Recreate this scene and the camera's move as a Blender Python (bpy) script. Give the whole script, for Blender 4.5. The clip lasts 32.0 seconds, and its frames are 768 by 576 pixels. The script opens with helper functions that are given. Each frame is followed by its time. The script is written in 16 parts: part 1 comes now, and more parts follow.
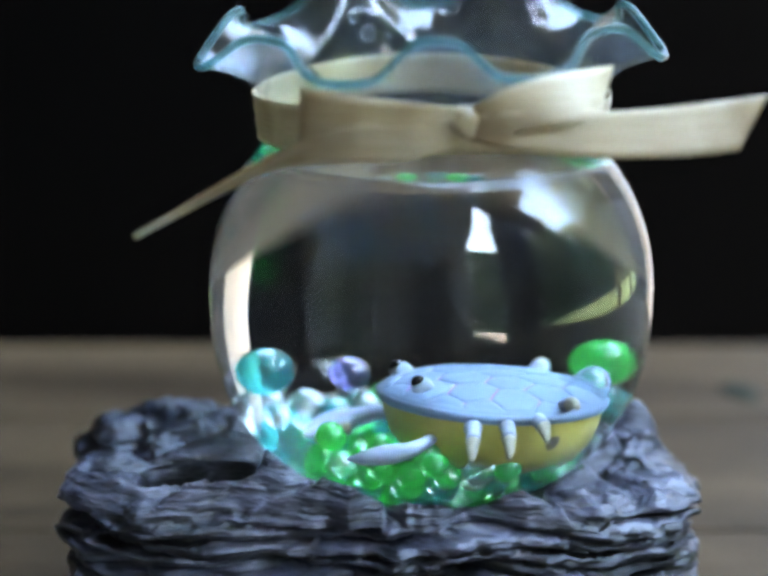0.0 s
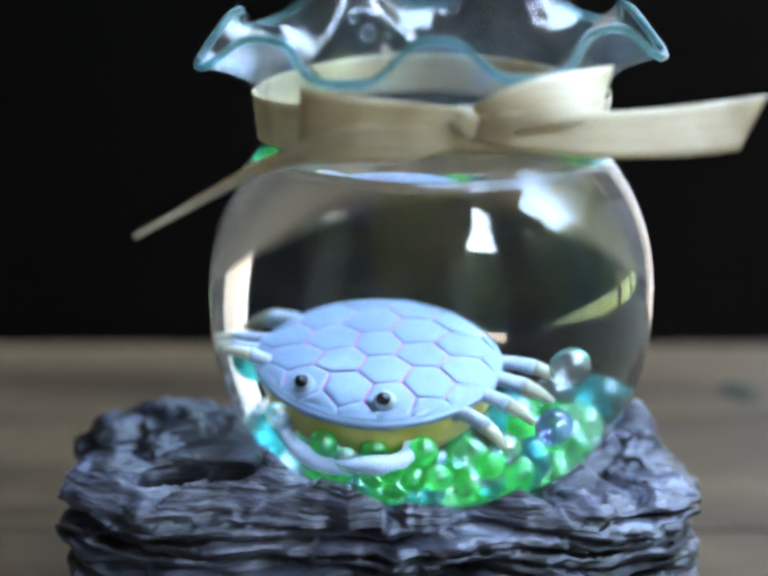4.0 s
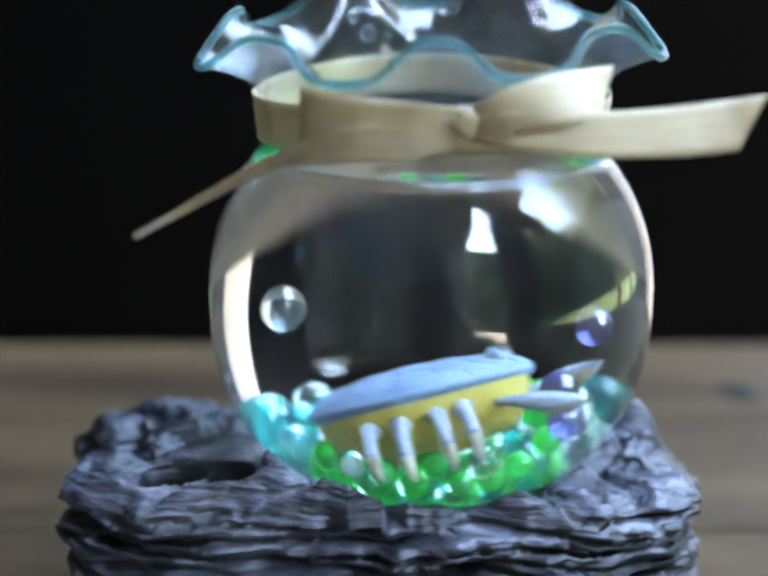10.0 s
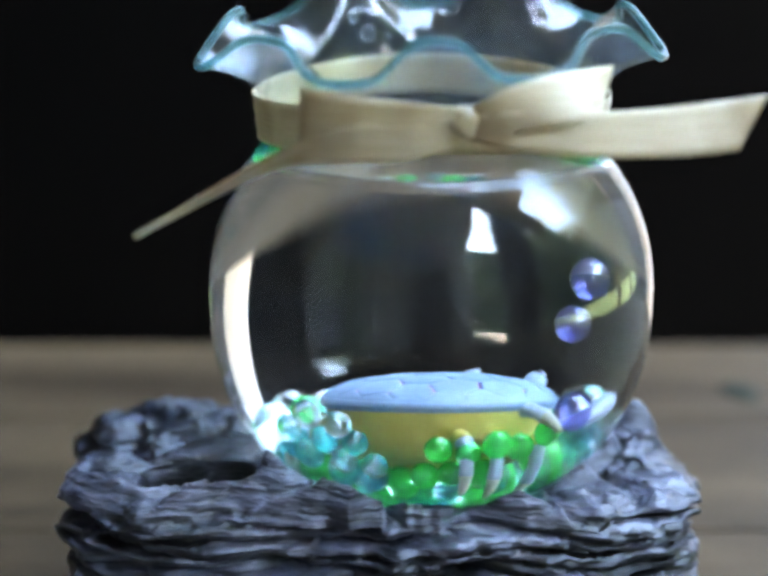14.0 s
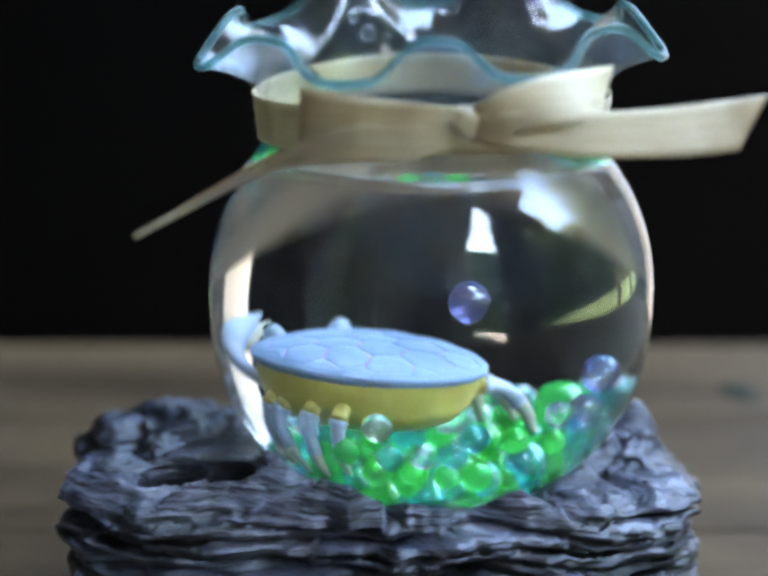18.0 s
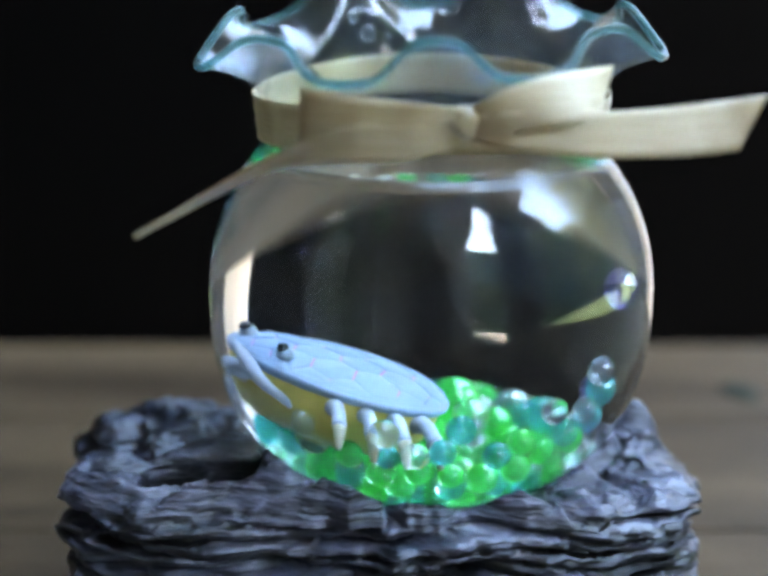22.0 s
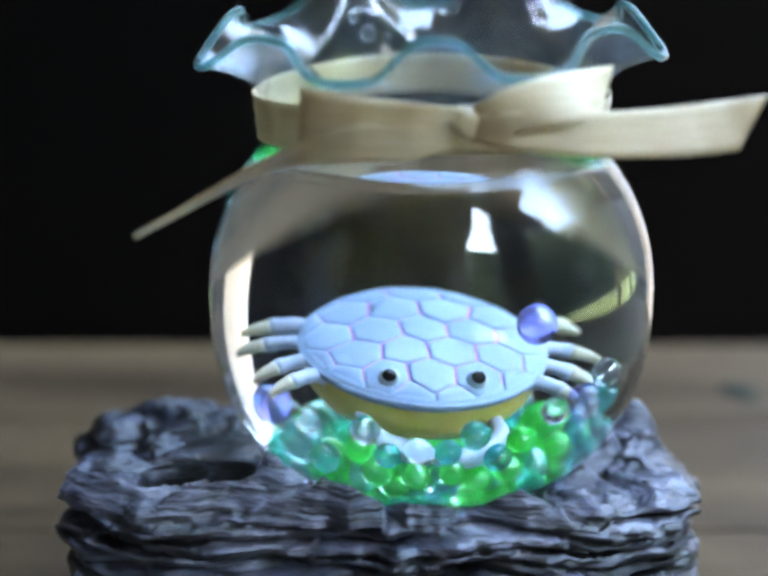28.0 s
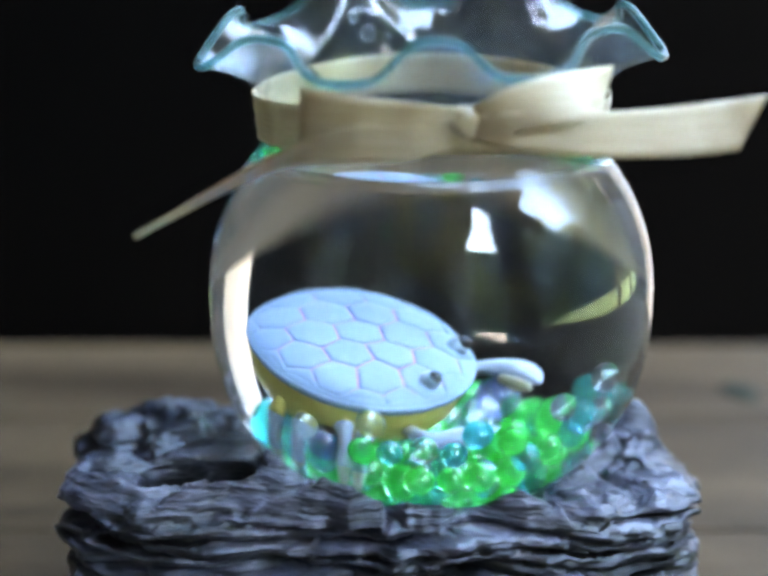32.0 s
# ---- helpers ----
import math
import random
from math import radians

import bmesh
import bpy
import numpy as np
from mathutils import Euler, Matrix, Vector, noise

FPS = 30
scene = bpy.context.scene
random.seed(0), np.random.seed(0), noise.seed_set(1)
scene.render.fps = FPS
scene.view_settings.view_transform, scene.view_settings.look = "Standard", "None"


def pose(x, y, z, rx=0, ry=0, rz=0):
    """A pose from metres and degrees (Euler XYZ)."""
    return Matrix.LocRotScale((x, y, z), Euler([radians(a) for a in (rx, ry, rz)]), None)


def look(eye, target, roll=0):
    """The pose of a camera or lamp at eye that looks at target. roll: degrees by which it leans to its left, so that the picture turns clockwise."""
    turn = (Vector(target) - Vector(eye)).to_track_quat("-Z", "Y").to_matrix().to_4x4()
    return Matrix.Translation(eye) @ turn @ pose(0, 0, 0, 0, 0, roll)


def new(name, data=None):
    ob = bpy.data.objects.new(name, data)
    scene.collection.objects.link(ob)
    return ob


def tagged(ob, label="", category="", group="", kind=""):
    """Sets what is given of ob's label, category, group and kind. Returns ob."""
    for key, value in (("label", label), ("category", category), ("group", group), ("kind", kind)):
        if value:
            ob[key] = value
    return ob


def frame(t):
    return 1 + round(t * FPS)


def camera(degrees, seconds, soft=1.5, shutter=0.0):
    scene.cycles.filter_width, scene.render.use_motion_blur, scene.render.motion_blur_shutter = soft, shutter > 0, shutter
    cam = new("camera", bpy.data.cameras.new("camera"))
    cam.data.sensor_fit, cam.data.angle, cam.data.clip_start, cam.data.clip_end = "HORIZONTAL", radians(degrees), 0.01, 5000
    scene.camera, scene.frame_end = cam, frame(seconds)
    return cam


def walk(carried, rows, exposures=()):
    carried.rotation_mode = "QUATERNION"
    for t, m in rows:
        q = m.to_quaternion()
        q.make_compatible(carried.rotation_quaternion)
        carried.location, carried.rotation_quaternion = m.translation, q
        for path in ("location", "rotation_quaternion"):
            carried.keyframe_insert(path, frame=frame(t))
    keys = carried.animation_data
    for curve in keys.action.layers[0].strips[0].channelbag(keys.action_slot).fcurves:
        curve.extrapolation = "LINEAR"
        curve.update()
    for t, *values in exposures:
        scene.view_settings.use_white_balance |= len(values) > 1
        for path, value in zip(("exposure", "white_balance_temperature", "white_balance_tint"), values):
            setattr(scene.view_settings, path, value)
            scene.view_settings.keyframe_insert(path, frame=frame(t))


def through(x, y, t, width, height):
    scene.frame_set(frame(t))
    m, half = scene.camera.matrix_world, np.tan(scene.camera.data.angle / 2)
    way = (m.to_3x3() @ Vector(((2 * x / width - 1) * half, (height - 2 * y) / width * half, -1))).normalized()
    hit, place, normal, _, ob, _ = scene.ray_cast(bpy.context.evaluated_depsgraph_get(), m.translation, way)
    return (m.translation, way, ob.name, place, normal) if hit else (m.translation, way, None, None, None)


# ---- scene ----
# ---------------------------------------------------------------- camera
cam = camera(28, 32.0, soft=3.6, shutter=0.5)
EYE = (-0.0108, -0.34883, 0.18774)
cam.data.dof.use_dof = True
cam.data.dof.focus_distance = 0.341
cam.data.dof.aperture_fstop = 6.5
walk(cam, [(0.0, look(EYE, (-0.0108, 0.0, 0.091))), (32.0, look(EYE, (-0.0108, 0.0, 0.091)))], [(t, 6.11 + d, 7350, 9) for t, d in ((0.0, 0.0), (2.0, 0.08), (6.0, 0.17), (9.0, 0.2), (14.0, 0.27), (15.5, 0.14), (17.0, 0.0), (24.0, 0.0), (25.0, 0.17), (28.0, 0.15), (29.2, 0.03), (31.0, 0.0), (32.0, 0.2))])

# ---------------------------------------------------------------- light
world = bpy.data.worlds.new("world")
scene.world = world
world.use_nodes = True
wn = world.node_tree.nodes
sky = wn.new("ShaderNodeTexSky")
sky.sky_type = "NISHITA"
sky.sun_disc = False
sky.sun_elevation = radians(55)
sky.sun_rotation = radians(180)
sky.air_density = 1.3
sky.dust_density = 0.3
world.node_tree.links.new(sky.outputs[0], wn["Background"].inputs[0])
wn["Background"].inputs[1].default_value = 0.15

sun = new("sun", bpy.data.lights.new("sun", "SUN"))
sun.data.energy = 3.5
sun.data.angle = radians(0.5)
sun.data.color = (1.0, 0.95, 0.86)
sun.matrix_world = look((0.0, -1.0 * 4, 1.47 * 4), (0, 0, 0))


# ---------------------------------------------------------------- materials
def nodes_of(m):
    m.use_nodes = True
    nt = m.node_tree
    return nt, nt.nodes, nt.links


def surface(name, dark, light, rough=0.6, scale=40.0, stretch=(1, 1, 1), bump=0.2, bump_scale=400.0, metal=0.0, spec=0.5, depth=0.0004, mottle=0.35, low=0.36, high=0.64):
    """An opaque surface that varies at two scales between two colours, with fine relief."""
    m = bpy.data.materials.new(name)
    nt, n, l = nodes_of(m)
    b = n["Principled BSDF"]
    b.inputs["Roughness"].default_value = rough
    b.inputs["Metallic"].default_value = metal
    b.inputs["Specular IOR Level"].default_value = spec
    tc = n.new("ShaderNodeTexCoord")
    mp = n.new("ShaderNodeMapping")
    mp.inputs["Scale"].default_value = stretch
    l.new(tc.outputs["Object"], mp.inputs[0])
    big = n.new("ShaderNodeTexNoise")
    big.inputs["Scale"].default_value = scale
    big.inputs["Detail"].default_value = 6
    l.new(mp.outputs[0], big.inputs["Vector"])
    fine = n.new("ShaderNodeTexNoise")
    fine.inputs["Scale"].default_value = bump_scale
    fine.inputs["Detail"].default_value = 4
    l.new(mp.outputs[0], fine.inputs["Vector"])
    mx = n.new("ShaderNodeMix")
    mx.data_type = "FLOAT"
    mx.inputs[0].default_value = mottle
    l.new(big.outputs[0], mx.inputs[2])
    l.new(fine.outputs[0], mx.inputs[3])
    cr = n.new("ShaderNodeValToRGB")
    cr.color_ramp.elements[0].position, cr.color_ramp.elements[1].position = low, high
    cr.color_ramp.elements[0].color, cr.color_ramp.elements[1].color = (*dark, 1), (*light, 1)
    l.new(mx.outputs[0], cr.inputs[0])
    l.new(cr.outputs[0], b.inputs["Base Color"])
    if bump:
        bp = n.new("ShaderNodeBump")
        bp.inputs["Strength"].default_value = bump
        bp.inputs["Distance"].default_value = depth
        l.new(fine.outputs[0], bp.inputs["Height"])
        l.new(bp.outputs[0], b.inputs["Normal"])
    return m


def sheen(n, l, ior, gain=1.0):
    """How much a wet or glass skin mirrors, the same from both of its sides."""
    base = ((ior - 1) / (ior + 1)) ** 2
    w = n.new("ShaderNodeLayerWeight")
    w.inputs[0].default_value = 0.5
    p = n.new("ShaderNodeMath")
    p.operation = "POWER"
    p.inputs[1].default_value = 5.0
    l.new(w.outputs["Facing"], p.inputs[0])
    k = n.new("ShaderNodeMath")
    k.operation = "MULTIPLY_ADD"
    k.use_clamp = True
    k.inputs[1].default_value = (1 - base) * gain
    k.inputs[2].default_value = base * gain
    l.new(p.outputs[0], k.inputs[0])
    return k.outputs[0]


def clear_glass(name, tint=(0.97, 0.99, 0.985), ior=1.5, rough=0.0, gain=1.0, even=False):
    """Thin clear glass: what lies behind shows through, and the surroundings mirror in it."""
    m = bpy.data.materials.new(name)
    nt, n, l = nodes_of(m)
    n.remove(n["Principled BSDF"])
    t = n.new("ShaderNodeBsdfTransparent")
    t.inputs[0].default_value = (*tint, 1)
    g = n.new("ShaderNodeBsdfGlossy")
    g.inputs["Roughness"].default_value = rough
    x = n.new("ShaderNodeMixShader")
    if even:
        l.new(sheen(n, l, ior, gain), x.inputs[0])
    else:
        f = n.new("ShaderNodeFresnel")
        f.inputs[0].default_value = ior
        k = n.new("ShaderNodeMath")
        k.operation = "MULTIPLY"
        k.use_clamp = True
        k.inputs[1].default_value = gain
        l.new(f.outputs[0], k.inputs[0])
        l.new(k.outputs[0], x.inputs[0])
    l.new(t.outputs[0], x.inputs[1])
    l.new(g.outputs[0], x.inputs[2])
    l.new(x.outputs[0], n["Material Output"].inputs[0])
    return m


def still_water(name):
    """Water as one refracting body."""
    m = bpy.data.materials.new(name)
    nt, n, l = nodes_of(m)
    n.remove(n["Principled BSDF"])
    g = n.new("ShaderNodeBsdfGlass")
    g.inputs["IOR"].default_value = 1.33
    g.inputs["Roughness"].default_value = 0.0
    g.inputs["Color"].default_value = (0.985, 0.992, 0.995, 1)
    l.new(g.outputs[0], n["Material Output"].inputs[0])
    return m


def gel(name, body, through, cloud, ior=1.16, bend=0.5, skin=0.03, gloss=1.6):
    """A soaked gel bead: a refracting ball with a cloudy share and a wet skin."""
    m = bpy.data.materials.new(name)
    nt, n, l = nodes_of(m)
    n.remove(n["Principled BSDF"])
    r = n.new("ShaderNodeBsdfRefraction")
    r.inputs["Color"].default_value = (*through, 1)
    r.inputs["IOR"].default_value = ior
    r.inputs["Roughness"].default_value = 0.03
    tr = n.new("ShaderNodeBsdfTransparent")
    tr.inputs[0].default_value = (*through, 1)
    half = n.new("ShaderNodeMixShader")
    half.inputs[0].default_value = 1.0 - bend
    l.new(r.outputs[0], half.inputs[1])
    l.new(tr.outputs[0], half.inputs[2])
    d = n.new("ShaderNodeBsdfDiffuse")
    tl = n.new("ShaderNodeBsdfTranslucent")
    nz = n.new("ShaderNodeTexNoise")
    nz.inputs["Scale"].default_value = 160
    cr = n.new("ShaderNodeValToRGB")
    cr.color_ramp.elements[0].position, cr.color_ramp.elements[1].position = 0.35, 0.65
    cr.color_ramp.elements[0].color = (*[c * 0.75 for c in body], 1)
    cr.color_ramp.elements[1].color = (*body, 1)
    l.new(nz.outputs[0], cr.inputs[0])
    l.new(cr.outputs[0], d.inputs[0])
    l.new(cr.outputs[0], tl.inputs[0])
    soft = n.new("ShaderNodeMixShader")
    soft.inputs[0].default_value = 0.65
    l.new(d.outputs[0], soft.inputs[1])
    l.new(tl.outputs[0], soft.inputs[2])
    mixed = n.new("ShaderNodeMixShader")
    mixed.inputs[0].default_value = cloud
    l.new(half.outputs[0], mixed.inputs[1])
    l.new(soft.outputs[0], mixed.inputs[2])
    g = n.new("ShaderNodeBsdfGlossy")
    g.inputs["Roughness"].default_value = skin
    x = n.new("ShaderNodeMixShader")
    l.new(sheen(n, l, gloss, 0.8), x.inputs[0])
    l.new(mixed.outputs[0], x.inputs[1])
    l.new(g.outputs[0], x.inputs[2])
    l.new(x.outputs[0], n["Material Output"].inputs[0])
    return m


def cloth(name, dark, light):
    """Satin ribbon: fine ribs along its length and a soft sheen, and some light comes through."""
    m = bpy.data.materials.new(name)
    nt, n, l = nodes_of(m)
    b = n["Principled BSDF"]
    b.inputs["Roughness"].default_value = 0.42
    b.inputs["Sheen Weight"].default_value = 0.3
    tc = n.new("ShaderNodeTexCoord")
    mp = n.new("ShaderNodeMapping")
    mp.inputs["Scale"].default_value = (40, 40, 2400)
    l.new(tc.outputs["Object"], mp.inputs[0])
    w = n.new("ShaderNodeTexNoise")
    w.inputs["Scale"].default_value = 2.2
    w.inputs["Detail"].default_value = 3
    l.new(mp.outputs[0], w.inputs["Vector"])
    cr = n.new("ShaderNodeValToRGB")
    cr.color_ramp.elements[0].position, cr.color_ramp.elements[1].position = 0.3, 0.7
    cr.color_ramp.elements[0].color, cr.color_ramp.elements[1].color = (*dark, 1), (*light, 1)
    l.new(w.outputs[0], cr.inputs[0])
    # broad tan and cream bands, as in shot satin
    fold = n.new("ShaderNodeTexNoise")
    fold.inputs["Scale"].default_value = 48
    fold.inputs["Detail"].default_value = 2
    shift = n.new("ShaderNodeMapping")
    shift.inputs["Location"].default_value = (0.031, 0.0, 0.0)
    shift.inputs["Scale"].default_value = (1.0, 1.0, 0.35)
    l.new(tc.outputs["Object"], shift.inputs[0])
    l.new(shift.outputs[0], fold.inputs["Vector"])
    tan = n.new("ShaderNodeValToRGB")
    tan.color_ramp.elements[0].position, tan.color_ramp.elements[1].position = 0.40, 0.58
    tan.color_ramp.elements[0].color, tan.color_ramp.elements[1].color = (0.60, 0.50, 0.36, 1), (1.0, 1.0, 1.0, 1)
    l.new(fold.outputs[0], tan.inputs[0])
    dye = n.new("ShaderNodeMix")
    dye.data_type = "RGBA"
    dye.blend_type = "MULTIPLY"
    dye.inputs[0].default_value = 1.0
    l.new(cr.outputs[0], dye.inputs[6])
    l.new(tan.outputs[0], dye.inputs[7])
    l.new(dye.outputs[2], b.inputs["Base Color"])
    bp = n.new("ShaderNodeBump")
    bp.inputs["Strength"].default_value = 0.25
    bp.inputs["Distance"].default_value = 0.0001
    l.new(w.outputs[0], bp.inputs["Height"])
    l.new(bp.outputs[0], b.inputs["Normal"])
    tl = n.new("ShaderNodeBsdfTranslucent")
    l.new(dye.outputs[2], tl.inputs[0])
    x = n.new("ShaderNodeMixShader")
    x.inputs[0].default_value = 0.42
    l.new(b.outputs[0], x.inputs[1])
    l.new(tl.outputs[0], x.inputs[2])
    l.new(x.outputs[0], n["Material Output"].inputs[0])
    return m


def thin_leaf(m):
    """Lets part of the light through a leaf."""
    nt, n, l = nodes_of(m)
    b, out = n["Principled BSDF"], n["Material Output"]
    t = n.new("ShaderNodeBsdfTranslucent")
    l.new(b.inputs["Base Color"].links[0].from_socket, t.inputs[0])
    x = n.new("ShaderNodeMixShader")
    x.inputs[0].default_value = 0.45
    l.new(b.outputs[0], x.inputs[1])
    l.new(t.outputs[0], x.inputs[2])
    l.new(x.outputs[0], out.inputs[0])
    return m


GLASS = clear_glass("bowl_glass", ior=1.33, even=True)
GLASS_REAR = clear_glass("bowl_glass_rear", ior=1.08, even=True)
GLASS_INNER = clear_glass("bowl_glass_inside", tint=(0.985, 0.99, 0.99), ior=1.4, even=True)


def hazy_glass(name, base, haze, share):
    m = base.copy()
    m.name = name
    nt, n, l = nodes_of(m)
    out = n["Material Output"]
    clear = out.inputs[0].links[0].from_socket
    d = n.new("ShaderNodeBsdfTranslucent")
    d.inputs[0].default_value = (*haze, 1)
    e = n.new("ShaderNodeBsdfDiffuse")
    e.inputs[0].default_value = (*haze, 1)
    x = n.new("ShaderNodeMixShader")
    x.inputs[0].default_value = 0.5
    l.new(d.outputs[0], x.inputs[1])
    l.new(e.outputs[0], x.inputs[2])
    y = n.new("ShaderNodeMixShader")
    y.inputs[0].default_value = share
    l.new(clear, y.inputs[1])
    l.new(x.outputs[0], y.inputs[2])
    l.new(y.outputs[0], out.inputs[0])
    return m


GLASS = hazy_glass("bowl_glass_veiled", GLASS, (0.46, 0.48, 0.54), 0.004)
RUFFLE = hazy_glass("ruffle_glass", clear_glass("ruffle_clear", tint=(0.93, 0.97, 0.97), ior=1.45, rough=0.03, even=True), (0.30, 0.37, 0.41), 0.07)
RIM = gel("rim_glass", (0.10, 0.24, 0.24), (0.66, 0.89, 0.87), 0.32, 1.3, 0.3, 0.3, 1.2)
WATER = still_water("still_water")
SATIN = cloth("cream_satin", (0.40, 0.315, 0.175), (0.52, 0.435, 0.285))
SHELL = surface("pale_blue_paint", (0.148, 0.219, 0.316), (0.180, 0.258, 0.346), rough=0.5, scale=60, bump=0.12, bump_scale=900)
GROOVE = surface("lilac_paint", (0.32, 0.11, 0.32), (0.40, 0.16, 0.38), rough=0.6, scale=120, bump=0.1)
BELLY = surface("yellow_paint", (0.40, 0.31, 0.045), (0.50, 0.40, 0.09), rough=0.5, scale=90, bump=0.1, bump_scale=800)
LIMB = surface("limb_paint", (0.25, 0.295, 0.375), (0.33, 0.37, 0.43), rough=0.5, scale=150, bump=0.12, bump_scale=900)
TIP = surface("limb_tip_paint", (0.35, 0.31, 0.20), (0.43, 0.39, 0.28), rough=0.5, scale=150, bump=0.1)
EYEWHITE = surface("eye_paint", (0.20, 0.26, 0.31), (0.28, 0.33, 0.37), rough=0.35, scale=200, bump=0.05)
PUPIL = surface("pupil_paint", (0.008, 0.008, 0.01), (0.015, 0.015, 0.018), rough=0.15, scale=200, bump=0.0)
ROCK = surface("slate_rock", (0.0010, 0.0010, 0.0011), (0.080, 0.080, 0.106), rough=0.33, spec=0.40, scale=34, stretch=(0.6, 0.6, 3.2), bump=1.0, bump_scale=230, depth=0.0022, mottle=0.5, low=0.44, high=0.66)
KNOT = surface("wood_knot", (0.006, 0.006, 0.003), (0.014, 0.013, 0.006), rough=0.7, spec=0.1, scale=200, bump=0.3, bump_scale=900)
WOOD = surface("table_wood", (0.0125, 0.0064, 0.0024), (0.060, 0.037, 0.018), rough=0.7, spec=0.10, scale=9, stretch=(0.35, 3.2, 3.2), bump=0.25, bump_scale=160, mottle=0.3)
# near black: the shade of the unlit background is put into this colour
DARK = surface("unlit_wall_shade", (0.0015, 0.0013, 0.0011), (0.0025, 0.0021, 0.0018), rough=0.95, scale=3, bump=0.1, bump_scale=60, spec=0.0)
CREAM = surface("cream_boards", (0.38, 0.32, 0.255), (0.48, 0.41, 0.335), rough=0.7, scale=5, stretch=(6, 6, 0.6), bump=0.2, bump_scale=80)
GREY = surface("pale_boards", (0.27, 0.29, 0.33), (0.37, 0.39, 0.43), rough=0.7, scale=5, stretch=(6, 6, 0.6), bump=0.2, bump_scale=80)
SLATE = surface("dark_boards", (0.008, 0.008, 0.009), (0.016, 0.016, 0.018), rough=0.7, scale=5, stretch=(6, 6, 0.6), bump=0.2, bump_scale=80)
DIM = surface("grey_boards", (0.13, 0.13, 0.145), (0.20, 0.20, 0.22), rough=0.7, scale=5, stretch=(6, 6, 0.6), bump=0.2, bump_scale=80)
TRIM = surface("door_trim", (0.10, 0.095, 0.09), (0.15, 0.145, 0.14), rough=0.6, scale=6, bump=0.1, bump_scale=80)
DECK = surface("deck_boards", (0.09, 0.08, 0.07), (0.15, 0.135, 0.12), rough=0.7, scale=7, stretch=(1, 8, 1), bump=0.2, bump_scale=90)
PAPER = surface("white_paper", (0.62, 0.62, 0.60), (0.70, 0.70, 0.68), rough=0.8, scale=40, bump=0.05)
PLASTER = surface("white_plaster", (0.15, 0.125, 0.10), (0.20, 0.172, 0.145), rough=0.8, scale=4, bump=0.2, bump_scale=60)
LAWN = surface("lawn", (0.018, 0.036, 0.008), (0.042, 0.066, 0.016), rough=0.9, scale=0.8, bump=0.5, bump_scale=30, depth=0.02)
PATH = surface("path_gravel", (0.38, 0.30, 0.26), (0.50, 0.41, 0.36), rough=0.9, scale=3, bump=0.3, bump_scale=60, depth=0.01)
BARK = surface("bark", (0.05, 0.035, 0.025), (0.10, 0.075, 0.05), rough=0.9, scale=4, bump=0.5, bump_scale=20, depth=0.02)
LEAF = thin_leaf(surface("leaves", (0.070, 0.092, 0.062), (0.150, 0.185, 0.125), rough=0.7, scale=2, bump=0.2, bump_scale=12, depth=0.05))
GREEN = gel("green_gel", (0.04, 0.86, 0.20), (0.30, 1.0, 0.42), 0.42, 1.06, 0.75, 0.03, 1.8)
TEAL = gel("teal_gel", (0.015, 0.56, 0.55), (0.20, 0.84, 0.84), 0.22, 1.08, 0.85, 0.03, 2.0)
CLEAR = gel("clear_gel", (0.62, 0.80, 0.83), (0.90, 0.97, 0.98), 0.04, 1.09, 0.95, 0.02, 2.2)
VIOLET = gel("violet_gel", (0.42, 0.42, 0.85), (0.58, 0.58, 0.95), 0.05, 1.10, 0.95, 0.02, 2.2)


# ---------------------------------------------------------------- mesh helpers
def finish(name, bm, material, parent=None, label="", smooth=True):
    me = bpy.data.meshes.new(name)
    bm.normal_update()
    bm.to_mesh(me)
    bm.free()
    for mm in (material if isinstance(material, (list, tuple)) else [material]):
        me.materials.append(mm)
    if smooth:
        for p in me.polygons:
            p.use_smooth = True
    ob = new(name, me)
    if parent:
        ob.parent = parent
    if label:
        ob["label"] = label
    return ob


def part(name, bm, material, parent, label="", smooth=True):
    return finish(name, bm, material, parent, label, smooth)


def empty(name, m=None):
    ob = new(name)
    ob.empty_display_size = 0.01
    if m is not None:
        ob.matrix_world = m
    return ob


def box(bm, x0, y0, z0, x1, y1, z1, bevel=0.0):
    r = bmesh.ops.create_cube(bm, size=1.0, matrix=Matrix.LocRotScale(((x0 + x1) / 2, (y0 + y1) / 2, (z0 + z1) / 2), None, (abs(x1 - x0), abs(y1 - y0), abs(z1 - z0))))
    if bevel:
        es = list({e for v in r["verts"] for e in v.link_edges})
        bmesh.ops.bevel(bm, geom=es, offset=bevel, segments=2, affect="EDGES")
    return bm


def block(name, size, material, kind="structure", bevel=0.0, label="", category="", parent=None):
    bm = box(bmesh.new(), *size, bevel)
    ob = finish(name, bm, material, parent, "", False)
    if parent is None:
        tagged(ob, label, category, "", kind)
    return ob


